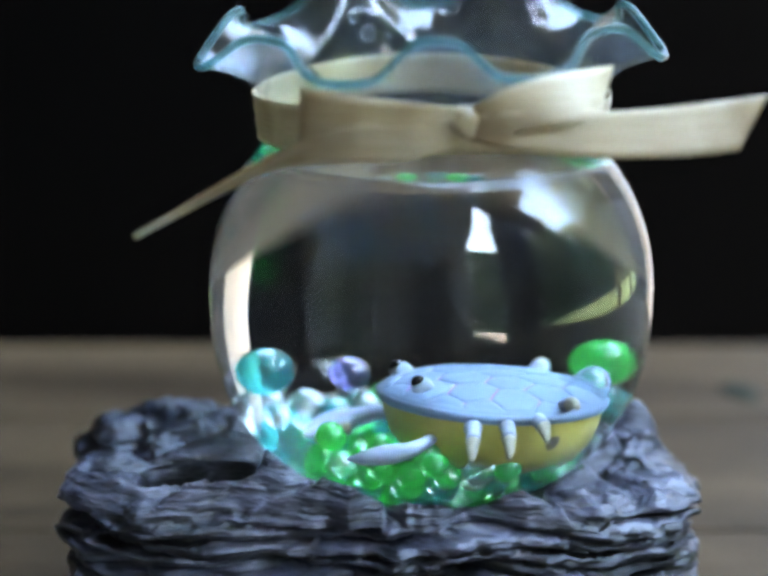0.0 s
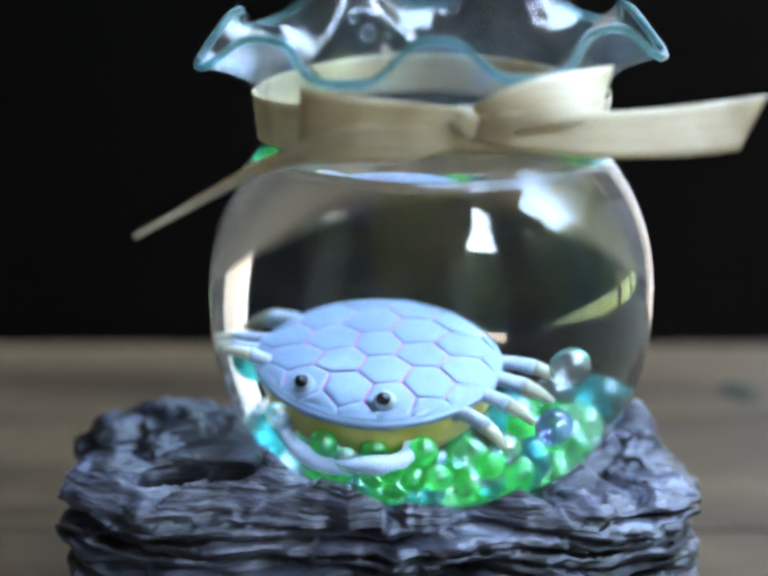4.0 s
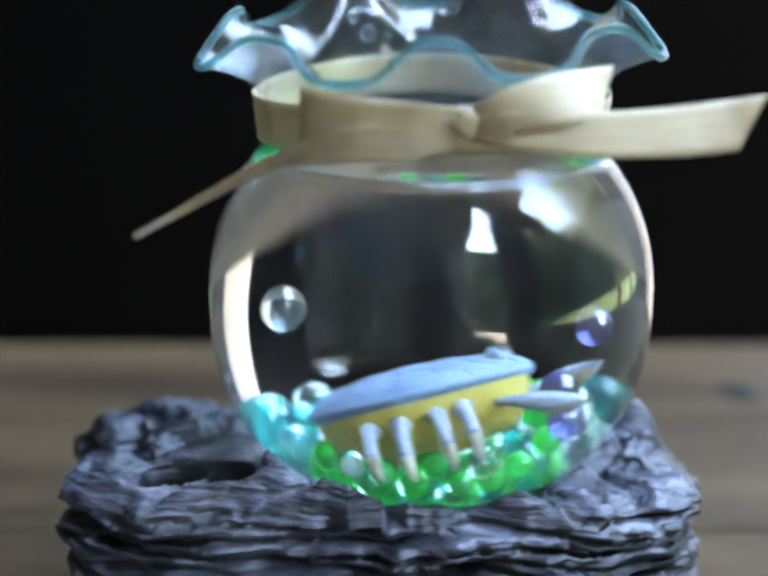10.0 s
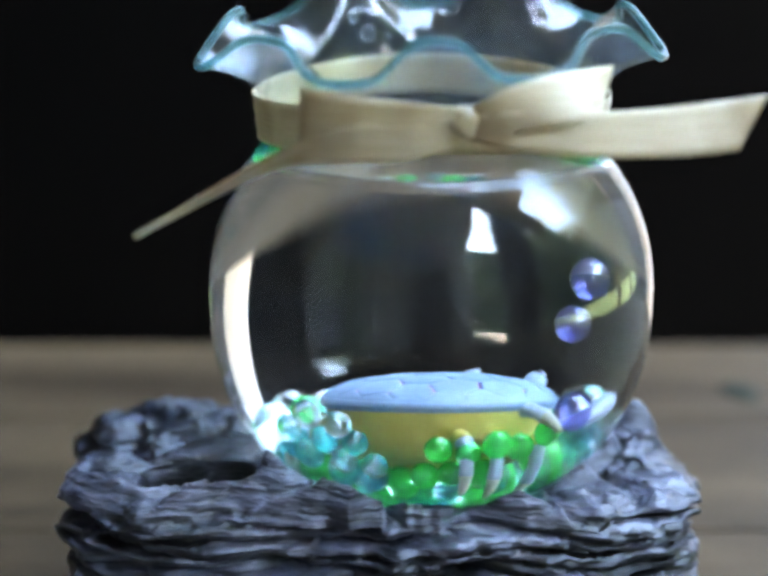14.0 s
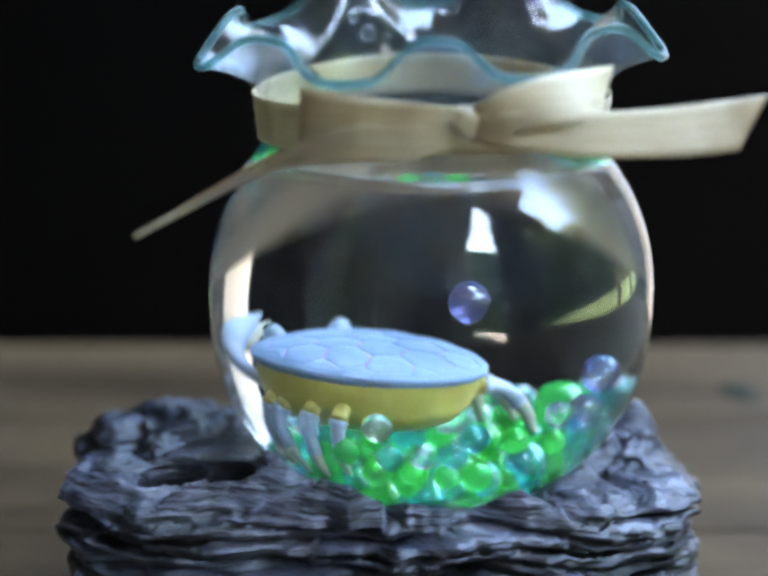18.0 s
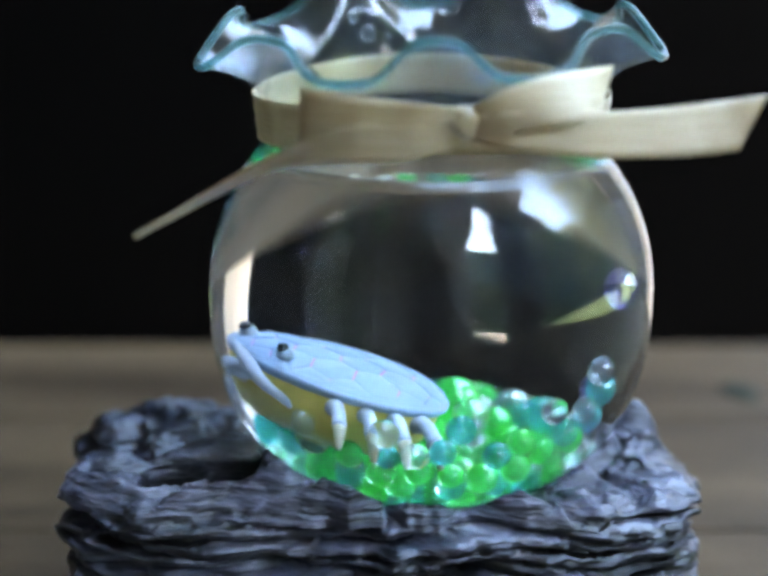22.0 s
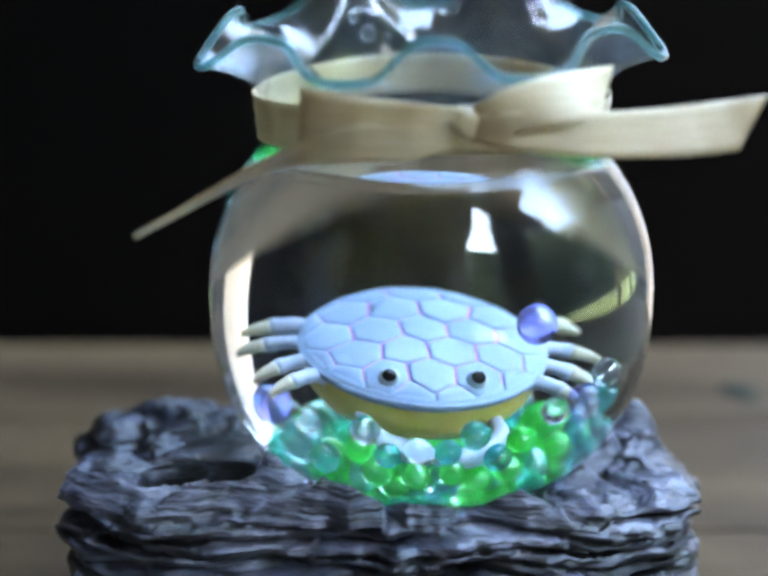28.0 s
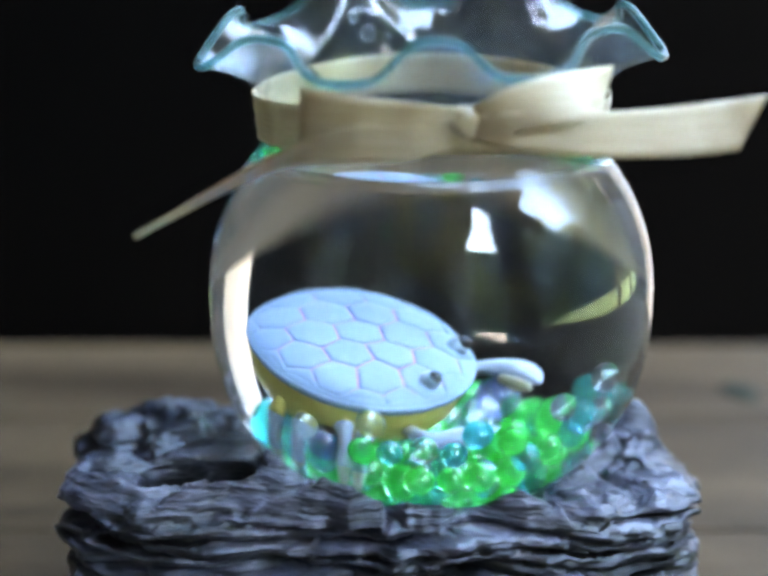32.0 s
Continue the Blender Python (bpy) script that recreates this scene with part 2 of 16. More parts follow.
def tube(bm, pts, radii, seg=10, cap=True):
    """A round tapering limb through the points."""
    rings = []
    for i, p in enumerate(pts):
        a = Vector(pts[max(i - 1, 0)])
        b = Vector(pts[min(i + 1, len(pts) - 1)])
        d = (b - a).normalized()
        side = d.cross(Vector((0.31, 0.17, 0.93))).normalized()
        up = side.cross(d).normalized()
        rings.append([bm.verts.new(Vector(p) + (side * math.cos(k * 2 * math.pi / seg) + up * math.sin(k * 2 * math.pi / seg)) * radii[i]) for k in range(seg)])
    for r0, r1 in zip(rings, rings[1:]):
        for k in range(seg):
            bm.faces.new((r0[k], r0[(k + 1) % seg], r1[(k + 1) % seg], r1[k]))
    if cap:
        bm.faces.new(list(reversed(rings[0])))
        bm.faces.new(rings[-1])
    return bm


def spline(pts, n):
    """Points on a smooth curve through pts (tuples of any length)."""
    P = [np.array(p, float) for p in pts]
    P = [2 * P[0] - P[1]] + P + [2 * P[-1] - P[-2]]
    out = []
    for i in range(1, len(P) - 2):
        for k in range(n):
            t = k / n
            a, b, c, d = P[i - 1:i + 3]
            out.append(0.5 * (2 * b + (c - a) * t + (2 * a - 5 * b + 4 * c - d) * t * t + (3 * b - a - 3 * c + d) * t ** 3))
    out.append(P[-2])
    return out


def revolve(bm, prof, seg, mat_index=None):
    rings = [[bm.verts.new((r * math.cos(2 * math.pi * k / seg), r * math.sin(2 * math.pi * k / seg), z)) for k in range(seg)] for r, z in prof]
    for r0, r1 in zip(rings, rings[1:]):
        for k in range(seg):
            f = bm.faces.new((r0[k], r0[(k + 1) % seg], r1[(k + 1) % seg], r1[k]))
            if mat_index:
                f.material_index = mat_index(f)
    return rings


def revolve_disc(radius, height):
    """A low rounded disc."""
    bm = bmesh.new()
    rings = revolve(bm, [(radius, -0.001), (radius * 0.95, height * 0.5), (radius * 0.75, height * 0.9), (radius * 0.3, height)], 20)
    bm.faces.new(rings[-1])
    return bm


# ---------------------------------------------------------------- the bowl's measures
ZE = 0.0925          # height of the widest girth
RAD = 0.0519
LOW = 0.0505
NECK = 0.0335


def girth(h):
    """Outer radius of the bowl's globe, h over its widest girth."""
    if h >= 0:
        return math.sqrt(max(RAD * RAD - (h * 1.03) ** 2, 1e-9))
    q = min(-h / LOW, 1.0)
    return RAD * (1 - q ** 2.5) ** 0.4


# ---------------------------------------------------------------- porch, garden and distance
FLOOR = -0.75
block("floor", (-1.3, -2.3, FLOOR - 0.06, 1.15, 2.7, FLOOR), DECK, label="worn greyish deck boards of the porch", category="floor")
# added low screen; its near-black colour stands in for the unlit background
block("wall_north", (-1.2, 0.50, FLOOR, 0.245, 0.56, 0.75), DARK, label="low added screen wall behind the table, coloured near black for shade", category="wall")
block("wall_north_far", (-1.3, 2.6, FLOOR, 1.15, 2.7, 1.0), TRIM, label="grey boarded far end wall of the porch", category="wall")
block("wall_south", (-1.3, -2.3, FLOOR, 0.74, -2.2, 1.7), TRIM, label="grey boarded porch wall with a door", category="wall")
bm = bmesh.new()
f = bm.faces.new([bm.verts.new((x, y, 1.62)) for x, y in ((-1.3, -2.3), (0.72, -2.3), (0.69, -1.48), (0.36, -0.08), (0.10, -0.03), (-0.06, 0.04), (-0.06, 2.7), (-1.3, 2.7))])
up = bmesh.ops.extrude_face_region(bm, geom=[f])["geom"]
for v in up:
    if isinstance(v, bmesh.types.BMVert):
        v.co.z += 0.08
bmesh.ops.recalc_face_normals(bm, faces=bm.faces)
tagged(finish("ceiling", bm, DIM, None, "", False), "grey boarded porch ceiling with an open edge", "ceiling", "", "structure")
# side towards the garden: solid boards, a narrow gap high up, a wide opening, a post, a second opening
block("wall_east", (1.0, -1.385, FLOOR, 1.08, -0.78, 1.62), SLATE, label="dark boarded side wall", category="wall")
block("wall_east_front", (1.0, -2.3, FLOOR, 1.08, -1.42, -0.40), TRIM, label="grey painted low side wall under an opening", category="wall")
block("wall_corner", (0.74, -2.3, FLOOR, 1.0, -2.24, -0.40), TRIM, label="grey painted low wall under an opening", category="wall")
block("window_sill", (0.985, -2.3, -0.395, 1.095, -1.42, -0.365), TRIM, label="grey painted sill of the porch opening", category="window sill")
block("window_frame", (0.985, -1.42, FLOOR, 1.095, -1.385, 1.62), GREY, label="pale painted frame post of the porch opening", category="window frame")
block("corner_post", (0.74, -2.3, -0.40, 0.79, -2.24, 1.62), GREY, label="grey painted corner post of the porch", category="post")
bm = bmesh.new()
f = bm.faces.new([bm.verts.new((x, y, 1.622)) for x, y in ((0.52, -0.04), (0.99, -1.31), (1.45, -0.80), (0.90, 0.0))])
for v in bmesh.ops.extrude_face_region(bm, geom=[f])["geom"]:
    if isinstance(v, bmesh.types.BMVert):
        v.co.z += 0.09
bmesh.ops.recalc_face_normals(bm, faces=bm.faces)
tagged(finish("roof_beam", bm, SLATE, None, "", False), "dark wooden roof beam over the side wall", "beam", "", "structure")
block("post", (0.98, 0.66, FLOOR, 1.10, 1.08, 1.62), SLATE, label="broad dark boarded porch post", category="post")
block("wall_east_far", (1.0, 1.13, FLOOR, 1.08, 1.76, 1.62), CREAM, label="cream boarded side wall", category="wall")
block("wall_east_end", (1.0, 1.76, FLOOR, 1.09, 2.6, 1.62), GREY, label="pale bluish boarded side wall", category="wall")
# house side
block("wall_west", (-1.3, -2.2, FLOOR, -1.2, 2.6, 1.62), SLATE, label="dark boarded porch side wall", category="wall")
block("door_west", (-1.198, -1.16, FLOOR + 0.01, -1.17, -0.58, 1.10), GREY, label="pale boarded door in the porch side wall", category="door")
block("corner_trim", (-1.198, -2.198, FLOOR, -1.12, -2.12, 1.62), GREY, label="pale corner trim of the porch", category="trim")
block("door_1", (-0.42, -2.2, FLOOR, -0.36, -2.16, 1.35), TRIM, label="grey door jamb on the porch wall", category="door frame")
block("door_2", (0.30, -2.2, FLOOR, 0.36, -2.16, 1.35), TRIM, label="grey door jamb on the porch wall", category="door frame")
door = block("door", (-0.36, -2.20, FLOOR + 0.01, 0.30, -2.175, 1.35), SLATE, "", 0.004)
part("door_handle", tube(bmesh.new(), [(0.24, -2.175, 0.25), (0.24, -2.12, 0.25), (0.14, -2.115, 0.25)], [0.011, 0.010, 0.009], 10), TRIM, door)
tagged(door, "dark panelled door in the porch wall", "door", "", "structure")
for z0, z1 in ((-0.62, 0.15), (0.35, 1.22)):
    for x0, x1 in ((-0.30, -0.06), (0.0, 0.24)):
        part("panel", box(bmesh.new(), x0, -2.178, z0, x1, -2.166, z1, 0.006), SLATE, door, smooth=False)
block("trim", (-0.42, -2.2, 1.35, 0.36, -2.16, 1.42), TRIM, label="grey door head on the porch wall", category="door frame")

bm = bmesh.new()
bmesh.ops.create_grid(bm, x_segments=40, y_segments=40, size=400)
for v in bm.verts:
    v.co.z = -1.0
ground = finish("ground", bm, LAWN)
tagged(ground, "sunlit mown green lawn round the porch", "lawn", "", "structure")
block("path", (2.2, -6.0, -0.998, 3.1, 8.0, -0.985), PATH, label="pinkish gravel garden path", category="path")
gw = block("garden_wall", (-0.1, -0.2, -1.0, 0.1, 5.2, 1.0), PLASTER, label="cream plastered garden wall in the sun", category="wall")
gw.matrix_world = pose(3.0, 2.2, 0.0, 0, 0, 55)


def tree(name, x, y, height, spread, seed, low=0.01):
    rnd = random.Random(seed)
    t = empty(name, pose(x, y, -1.0))
    bm = bmesh.new()
    top = height * 0.85
    tube(bm, [(0, 0, 0), (0.1, 0.05, top * 0.4), (-0.05, 0.1, top)], [0.05 * height * 0.4, 0.03 * height * 0.4, 0.02], 8)
    for k in range(7):
        a, z = rnd.uniform(0, 6.28), rnd.uniform(0.3, 0.8) * height
        e = Vector((math.cos(a) * spread * 0.7, math.sin(a) * spread * 0.7, z + height * 0.12))
        tube(bm, [(0, 0, z * 0.9), tuple(e * 0.55 + Vector((0, 0, z * 0.42))), tuple(e)], [0.04, 0.03, 0.01], 5)
    part("trunk", bm, BARK, t)
    bm = bmesh.new()
    for k in range(1500):
        a, q = rnd.uniform(0, 6.28), rnd.uniform(0.02, 1.0)
        w = spread * math.sin(math.pi * min(1, q * 0.86 + 0.12)) ** 0.6 * rnd.uniform(0.55, 1.12) * (1 + 0.25 * math.sin(3 * a + seed))
        c = Vector((math.cos(a) * w, math.sin(a) * w, height * (low + (1 - low) * q)))
        s = rnd.uniform(0.08, 0.20) * spread * 0.8
        n = Vector((rnd.gauss(0, 1), rnd.gauss(0, 1), rnd.gauss(0, 1))).normalized()
        u = n.orthogonal().normalized()
        v = n.cross(u)
        bm.faces.new([bm.verts.new(c + u * s * i + v * s * j + n * s * rnd.uniform(-0.3, 0.3)) for i, j in ((-1, -0.3), (0, -0.8), (1, 0), (0.2, 0.9))])
    part("crown", bm, LEAF, t, smooth=False)
    return tagged(t, "tall leafy green tree at the lawn's edge", "tree", "garden trees")


rt = random.Random(5)
for i in range(19):
    a = radians(50 + i * 5.2)
    d = 15.0 + rt.uniform(-1.0, 1.5)
    el = 0.62 if i < 5 else 0.46
    tree("tree", math.sin(a) * d, -math.cos(a) * d, (d * el + 1.0) * rt.uniform(0.86, 1.12), rt.uniform(1.9, 2.7), 20 + i)
for i in range(9):
    a = radians(54 + i * 11)
    d = 20 + rt.uniform(-0.5, 1.5)
    tree("tree", math.sin(a) * d, -math.cos(a) * d, rt.uniform(8.0, 10.5), rt.uniform(2.6, 3.2), 80 + i)
for a, d, hh in ((106, 4.6, 7.5), (118, 5.4, 7.0), (131, 5.0, 6.5)):
    tree("tree", math.sin(radians(a)) * d, -math.cos(radians(a)) * d, hh, 1.15, 140 + a, 0.24)
for i in range(5):
    a = radians(16 + i * 7)
    tree("tree", math.sin(a) * 11, -math.cos(a) * 11, rt.uniform(6.5, 8.0), rt.uniform(1.8, 2.2), 200 + i)
for i in range(4):
    tree("tree", -9 - i * 1.5, 3.0 + i * 3.2, rt.uniform(4, 6), 2.2, 60 + i)

rh = random.Random(9)
bm = bmesh.new()
for k in range(5200):
    a = radians(rh.uniform(40, 165))
    d = 23 + rh.uniform(-0.8, 0.8)
    c = Vector((math.sin(a) * d, -math.cos(a) * d, -1.0 + rh.uniform(0.0, 2.9) * rh.uniform(0.8, 1.1)))
    n = Vector((rh.gauss(0, 1), rh.gauss(0, 1), rh.gauss(0, 1))).normalized()
    u = n.orthogonal().normalized()
    v = n.cross(u)
    q = rh.uniform(0.22, 0.45)
    bm.faces.new([bm.verts.new(c + u * q * i + v * q * j) for i, j in ((-1, -0.3), (0, -0.8), (1, 0), (0.2, 0.9))])
hedge = finish("hedge", bm, LEAF, None, "", False)
tagged(hedge, "dense dark green hedge behind the garden trees", "hedge", "", "stuff")

# ---------------------------------------------------------------- table
table = empty("table", pose(0, 0, 0))
edges = [-0.34, -0.215, -0.075, 0.065, 0.16, 0.244]
rp = random.Random(2)
for y0, y1 in zip(edges, edges[1:]):
    bm = box(bmesh.new(), -0.255, y0 + 0.0002, -0.032, 0.50, y1 - 0.0002, rp.uniform(-0.0004, 0.0), 0.0006)
    part("plank", bm, WOOD, table, smooth=False)
for x in (-0.21, 0.46):
    for y in (-0.30, 0.21):
        part("leg", box(bmesh.new(), x - 0.03, y - 0.03, FLOOR, x + 0.03, y + 0.03, -0.032, 0.003), WOOD, table, smooth=False)
part("apron", box(bmesh.new(), -0.18, -0.30, -0.11, 0.43, -0.28, -0.032, 0.002), WOOD, table, smooth=False)
part("apron", box(bmesh.new(), -0.18, 0.20, -0.11, 0.43, 0.22, -0.032, 0.002), WOOD, table, smooth=False)
bm = revolve_disc(0.0065, 0.0012)
knot = part("knot", bm, KNOT, table, "dark olive knot in the wood")
knot.matrix_local = pose(0.120, 0.186, -0.0002, 0, 0, 12) @ Matrix.Diagonal((1.0, 1.8, 1.0, 1.0))
tagged(table, "weathered brown wooden plank table", "table")


# a slip of white paper that lies on the table beside the camera
bm = bmesh.new()
bmesh.ops.create_grid(bm, x_segments=8, y_segments=4, size=0.5)
for v in bm.verts:
    v.co = Vector((v.co.x * 0.100, v.co.y * 0.034, 0.0006 + 0.006 * v.co.x ** 2))
geo = bmesh.ops.extrude_face_region(bm, geom=list(bm.faces))["geom"]
for v in geo:
    if isinstance(v, bmesh.types.BMVert):
        v.co.z += 0.0002
bmesh.ops.recalc_face_normals(bm, faces=bm.faces)
slip = finish("paper_slip", bm, PAPER)
slip.matrix_world = pose(-0.20, -0.185, 0.0, 0, 0, -68)
tagged(slip, "small white paper slip lying on the table", "paper slip")


# ---------------------------------------------------------------- rock base
def rock_base():
    cx, cy, hx, hy = -0.0115, -0.0005, 0.0746, 0.0410
    seg, rows = 460, 100
    bm = bmesh.new()
    rings = []
    top = 0.0510

    def outline(a, z):
        n = 3.6
        c, s = math.cos(a), math.sin(a)
        k = (abs(c / hx) ** n + abs(s / hy) ** n) ** (-1 / n)
        x, y = c * k, s * k
        k *= 1 + 0.055 * noise.noise(Vector((c * 2.3, s * 2.3, 1.7))) + 0.03 * noise.noise(Vector((c * 6, s * 6, z * 30)))
        # layered ledges
        lay = z * 290 + 1.5 * noise.noise(Vector((x * 22, y * 22, 4.0)))
        cell = math.floor(lay)
        step = noise.noise(Vector((cell * 3.7, x * 26, y * 26)))
        gap = abs(lay - cell - 0.5) * 2
        k += 0.0080 * step - 0.0060 * max(0.0, gap - 0.58) / 0.42
        k += 0.0020 * noise.noise(Vector((x * 160, y * 160, z * 420))) + 0.0006 * noise.noise(Vector((x * 420, y * 420, z * 900)))
        # broken-out chips and upright cracks
        k -= 0.0110 * max(0.0, noise.noise(Vector((x * 55, y * 55, z * 150 + 3.0))) - 0.12)
        k -= 0.0004 * max(0.0, 1 - abs(noise.noise(Vector((x * 70, y * 70, z * 12 + 9.0)))) * 9)
        # the near left corner is broken away along a slanting face
        slant = -0.893 * c - 0.449 * s
        if slant > 0.1:
            k = min(k, (0.0745 + 0.003 * noise.noise(Vector((x * 60, y * 60, z * 120)))) / slant)
        # wider towards the foot
        k += 0.0042 * max(0.0, 0.040 - z) / 0.040
        return cx + c * k, cy + s * k

    def hollow(x, y):
        return math.exp(-(((x + 0.052) / 0.0125) ** 6 + ((y + 0.0205) / 0.0072) ** 6))

    def height(x, y):
        z = top + 0.0026 * noise.noise(Vector((x * 30, y * 30, 2.0))) + 0.0019 * noise.noise(Vector((x * 75, y * 75, 7.0))) + 0.0007 * noise.noise(Vector((x * 260, y * 260, 9.0))) + 0.0003 * noise.noise(Vector((x * 620, y * 620, 5.0)))
        z -= 0.0030 * max(0.0, 1 - abs(noise.noise(Vector((x * 45 + 2, y * 60, 3.0)))) * 7)
        z += 0.0024 * max(-0.3, noise.noise(Vector((x * 110, y * 140, 12.0)))) + 0.0014 * abs(noise.noise(Vector((x * 190, y * 210, 15.0))))
        z += 0.0034 * (round(2.2 * noise.noise(Vector((x * 40, y * 55, 6.0)))) / 2.2)
        # the near left lip stands higher and has a hollow behind it
        z += 0.0090 * math.exp(-(((x + 0.034) / 0.011) ** 2 + ((y + 0.026) / 0.007) ** 2))
        z += 0.0035 * math.exp(-(((x + 0.015) / 0.016) ** 2 + ((y + 0.036) / 0.007) ** 2))
        z += 0.0016 * max(0.0, min(1.0, (-0.036 - x) / 0.02)) - 0.0022 * max(0.0, min(1.0, (-0.040 - x) / 0.02)) * max(0.0, min(1.0, (y + 0.01) / 0.03))
        z += 0.0068 * math.exp(-(((x - 0.004) / 0.031) ** 4 + ((y + 0.0395) / 0.0055) ** 2))
        # a flat shelf on the left with a dark hollow in front of it
        flat = math.exp(-(((x + 0.050) / 0.013) ** 4 + ((y + 0.004) / 0.008) ** 4))
        z += flat * (top + 0.0022 - z)
        z -= 0.0170 * hollow(x, y) * (0.85 + 0.5 * noise.noise(Vector((x * 90, y * 90, 21.0))))
        z += 0.0012 * math.exp(-(((x + 0.056) / 0.016) ** 4 + ((y + 0.0325) / 0.0045) ** 2))
        z += 0.0045 * math.exp(-(((x - 0.050) / 0.014) ** 2 + ((y - 0.022) / 0.014) ** 2))
        z -= 0.0040 * max(0.0, (x - 0.052)) / 0.012
        rr = math.hypot(x, y)
        # seat of the bowl
        if rr < 0.0515:
            lo, hi = -LOW, 0.0
            for _ in range(24):
                mid = (lo + hi) / 2
                lo, hi = (mid, hi) if girth(mid) < rr else (lo, mid)
            z = min(z, ZE + lo - 0.0006)
        return z

    for j in range(rows + 1):
        z = (top - 0.003) * j / rows
        rings.append([bm.verts.new((*outline(2 * math.pi * i / seg, z), z)) for i in range(seg)])
    last = [v.co.copy() for v in rings[-1]]
    for q in [1 - 0.0145 * (i + 1) for i in range(46)] + [0.30, 0.26, 0.21, 0.15, 0.06]:
        ring = []
        for p in last:
            x, y = cx + (p.x - cx) * q, cy + (p.y - cy) * q
            z = height(x, y)
            if q > 0.94:
                w = (1 - q) / 0.06
                z = (p.z + 0.0006) * (1 - w) + z * w
            # the hollow runs back under the shelf
            ring.append(bm.verts.new((x, y + 0.010 * hollow(x, y), z)))
        rings.append(ring)
    for r0, r1 in zip(rings, rings[1:]):
        for k in range(seg):
            bm.faces.new((r0[k], r0[(k + 1) % seg], r1[(k + 1) % seg], r1[k]))
    bm.faces.new(rings[-1])
    bm.faces.new(list(reversed(rings[0])))
    # strata and chips on the broken faces
    bm.normal_update()
    shifts = []
    for v in bm.verts:
        p, n = v.co, v.normal
        steep = 0.25 + 0.75 * (1 - abs(n.z))
        d = 0.0016 * noise.noise(Vector((p.x * 45, p.y * 45, p.z * 330))) + 0.0009 * noise.noise(Vector((p.x * 120, p.y * 120, p.z * 620 + 4.0))) + 0.0005 * noise.noise(Vector((p.x * 420, p.y * 420, p.z * 800)))
        d -= 0.0026 * max(0.0, noise.noise(Vector((p.x * 38 + 5.0, p.y * 38, p.z * 170))) - 0.22) * 2.2
        if p.z < 0.004:
            d = 0.0
        if math.hypot(p.x, p.y) < 0.0535:
            d = min(d, 0.0)
        shifts.append((v, n * d * steep))
    for v, d in shifts:
        v.co += d
    ob = finish("rock", bm, ROCK)
    return tagged(ob, "dark grey layered slate rock base under the bowl", "rock")


rock_base()


# ---------------------------------------------------------------- glass bowl
def rim_point(a):
    """The ruffled lip; a is the angle from the front, towards +x."""
    d = math.degrees((a + math.pi) % (2 * math.pi) - math.pi)
    # seven waves, unevenly spaced as the glass was pinched by hand
    b = np.interp(d, [-180, -128, -81, -20, 18.5, 49.5, 76, 128, 180], [-180, -128.57, -77.14, -25.71, 25.71, 51.43, 77.14, 128.57, 180])
    w = math.cos(7 * math.radians(b))
    y = -math.cos(a)
    w = math.tanh(1.5 * w) / 0.905
    r = 0.0500 - 0.0028 * w + 0.0006 * math.sin(3 * a + 0.5)
    h = 0.0572 + 0.0038 * w + 0.0005 * math.sin(2 * a + 1) + 0.0012 * math.sin(a) + (0.0065 * max(0.0, y) ** 1.0)
    return r, h


def bowl_surface(bm, inset, seg=210):
    prof = []
    for k in range(30):
        h = -LOW + (LOW + NECK) * (1 - math.cos(math.pi * k / 58)) * 1.0
        h = min(h, NECK)
        prof.append((max(girth(h) - inset, 0.0), max(ZE + h, ZE - LOW + inset)))
    prof[0] = (0.012, ZE - LOW + inset + 0.0002)
    rings = revolve(bm, prof, seg)
    base = bm.faces.new(list(reversed(rings[0])))
    rn = girth(NECK)
    top = []
    for j in range(1, 17):
        q = j / 16
        ring = []
        for k in range(seg):
            a = 2 * math.pi * k / seg
            r1, h1 = rim_point(a)
            # neck, then a flare that turns over at the lip
            h = NECK + (h1 - NECK) * (q + 0.16 * math.sin(math.pi * q) * (1 if q > 0.5 else 0.6))
            flare = max(0.0, (q - 0.42) / 0.58)
            r = rn + 0.0006 * math.sin(math.pi * min(1, q / 0.5)) + (r1 - rn) * flare ** 1.7
            ring.append(bm.verts.new(((r - inset) * math.sin(a), -(r - inset) * math.cos(a), ZE + h)))
        top.append(ring)
    # the lower rings start at +x; find the same angle for the neck
    low = [bm.verts.new(((rn - inset) * math.sin(2 * math.pi * k / seg), -(rn - inset) * math.cos(2 * math.pi * k / seg), ZE + NECK)) for k in range(seg)]
    allr = [low] + top
    for r0, r1 in zip(allr, allr[1:]):
        for k in range(seg):
            bm.faces.new((r0[k], r0[(k + 1) % seg], r1[(k + 1) % seg], r1[k]))
    bmesh.ops.remove_doubles(bm, verts=rings[-1] + low, dist=0.00008)


bowl = empty("fish_bowl", pose(0, 0, 0))
bm = bmesh.new()
bowl_surface(bm, 0.0)
for f in bm.faces:
    f.material_index = 1 if f.calc_center_median().z > ZE + 0.0475 else (2 if f.calc_center_median().y > 0.004 and f.calc_center_median().z < ZE + 0.031 else 0)
g = part("outer_glass", bm, [GLASS, RUFFLE, GLASS_REAR], bowl, "clear blown glass with mirrored garden and sky")
g.visible_shadow = False
bm = bmesh.new()
bowl_surface(bm, 0.0012)
bmesh.ops.delete(bm, geom=[f for f in bm.faces if f.calc_center_median().z < ZE + 0.0320], context="FACES")
g = part("inner_glass", bm, GLASS_INNER, bowl)
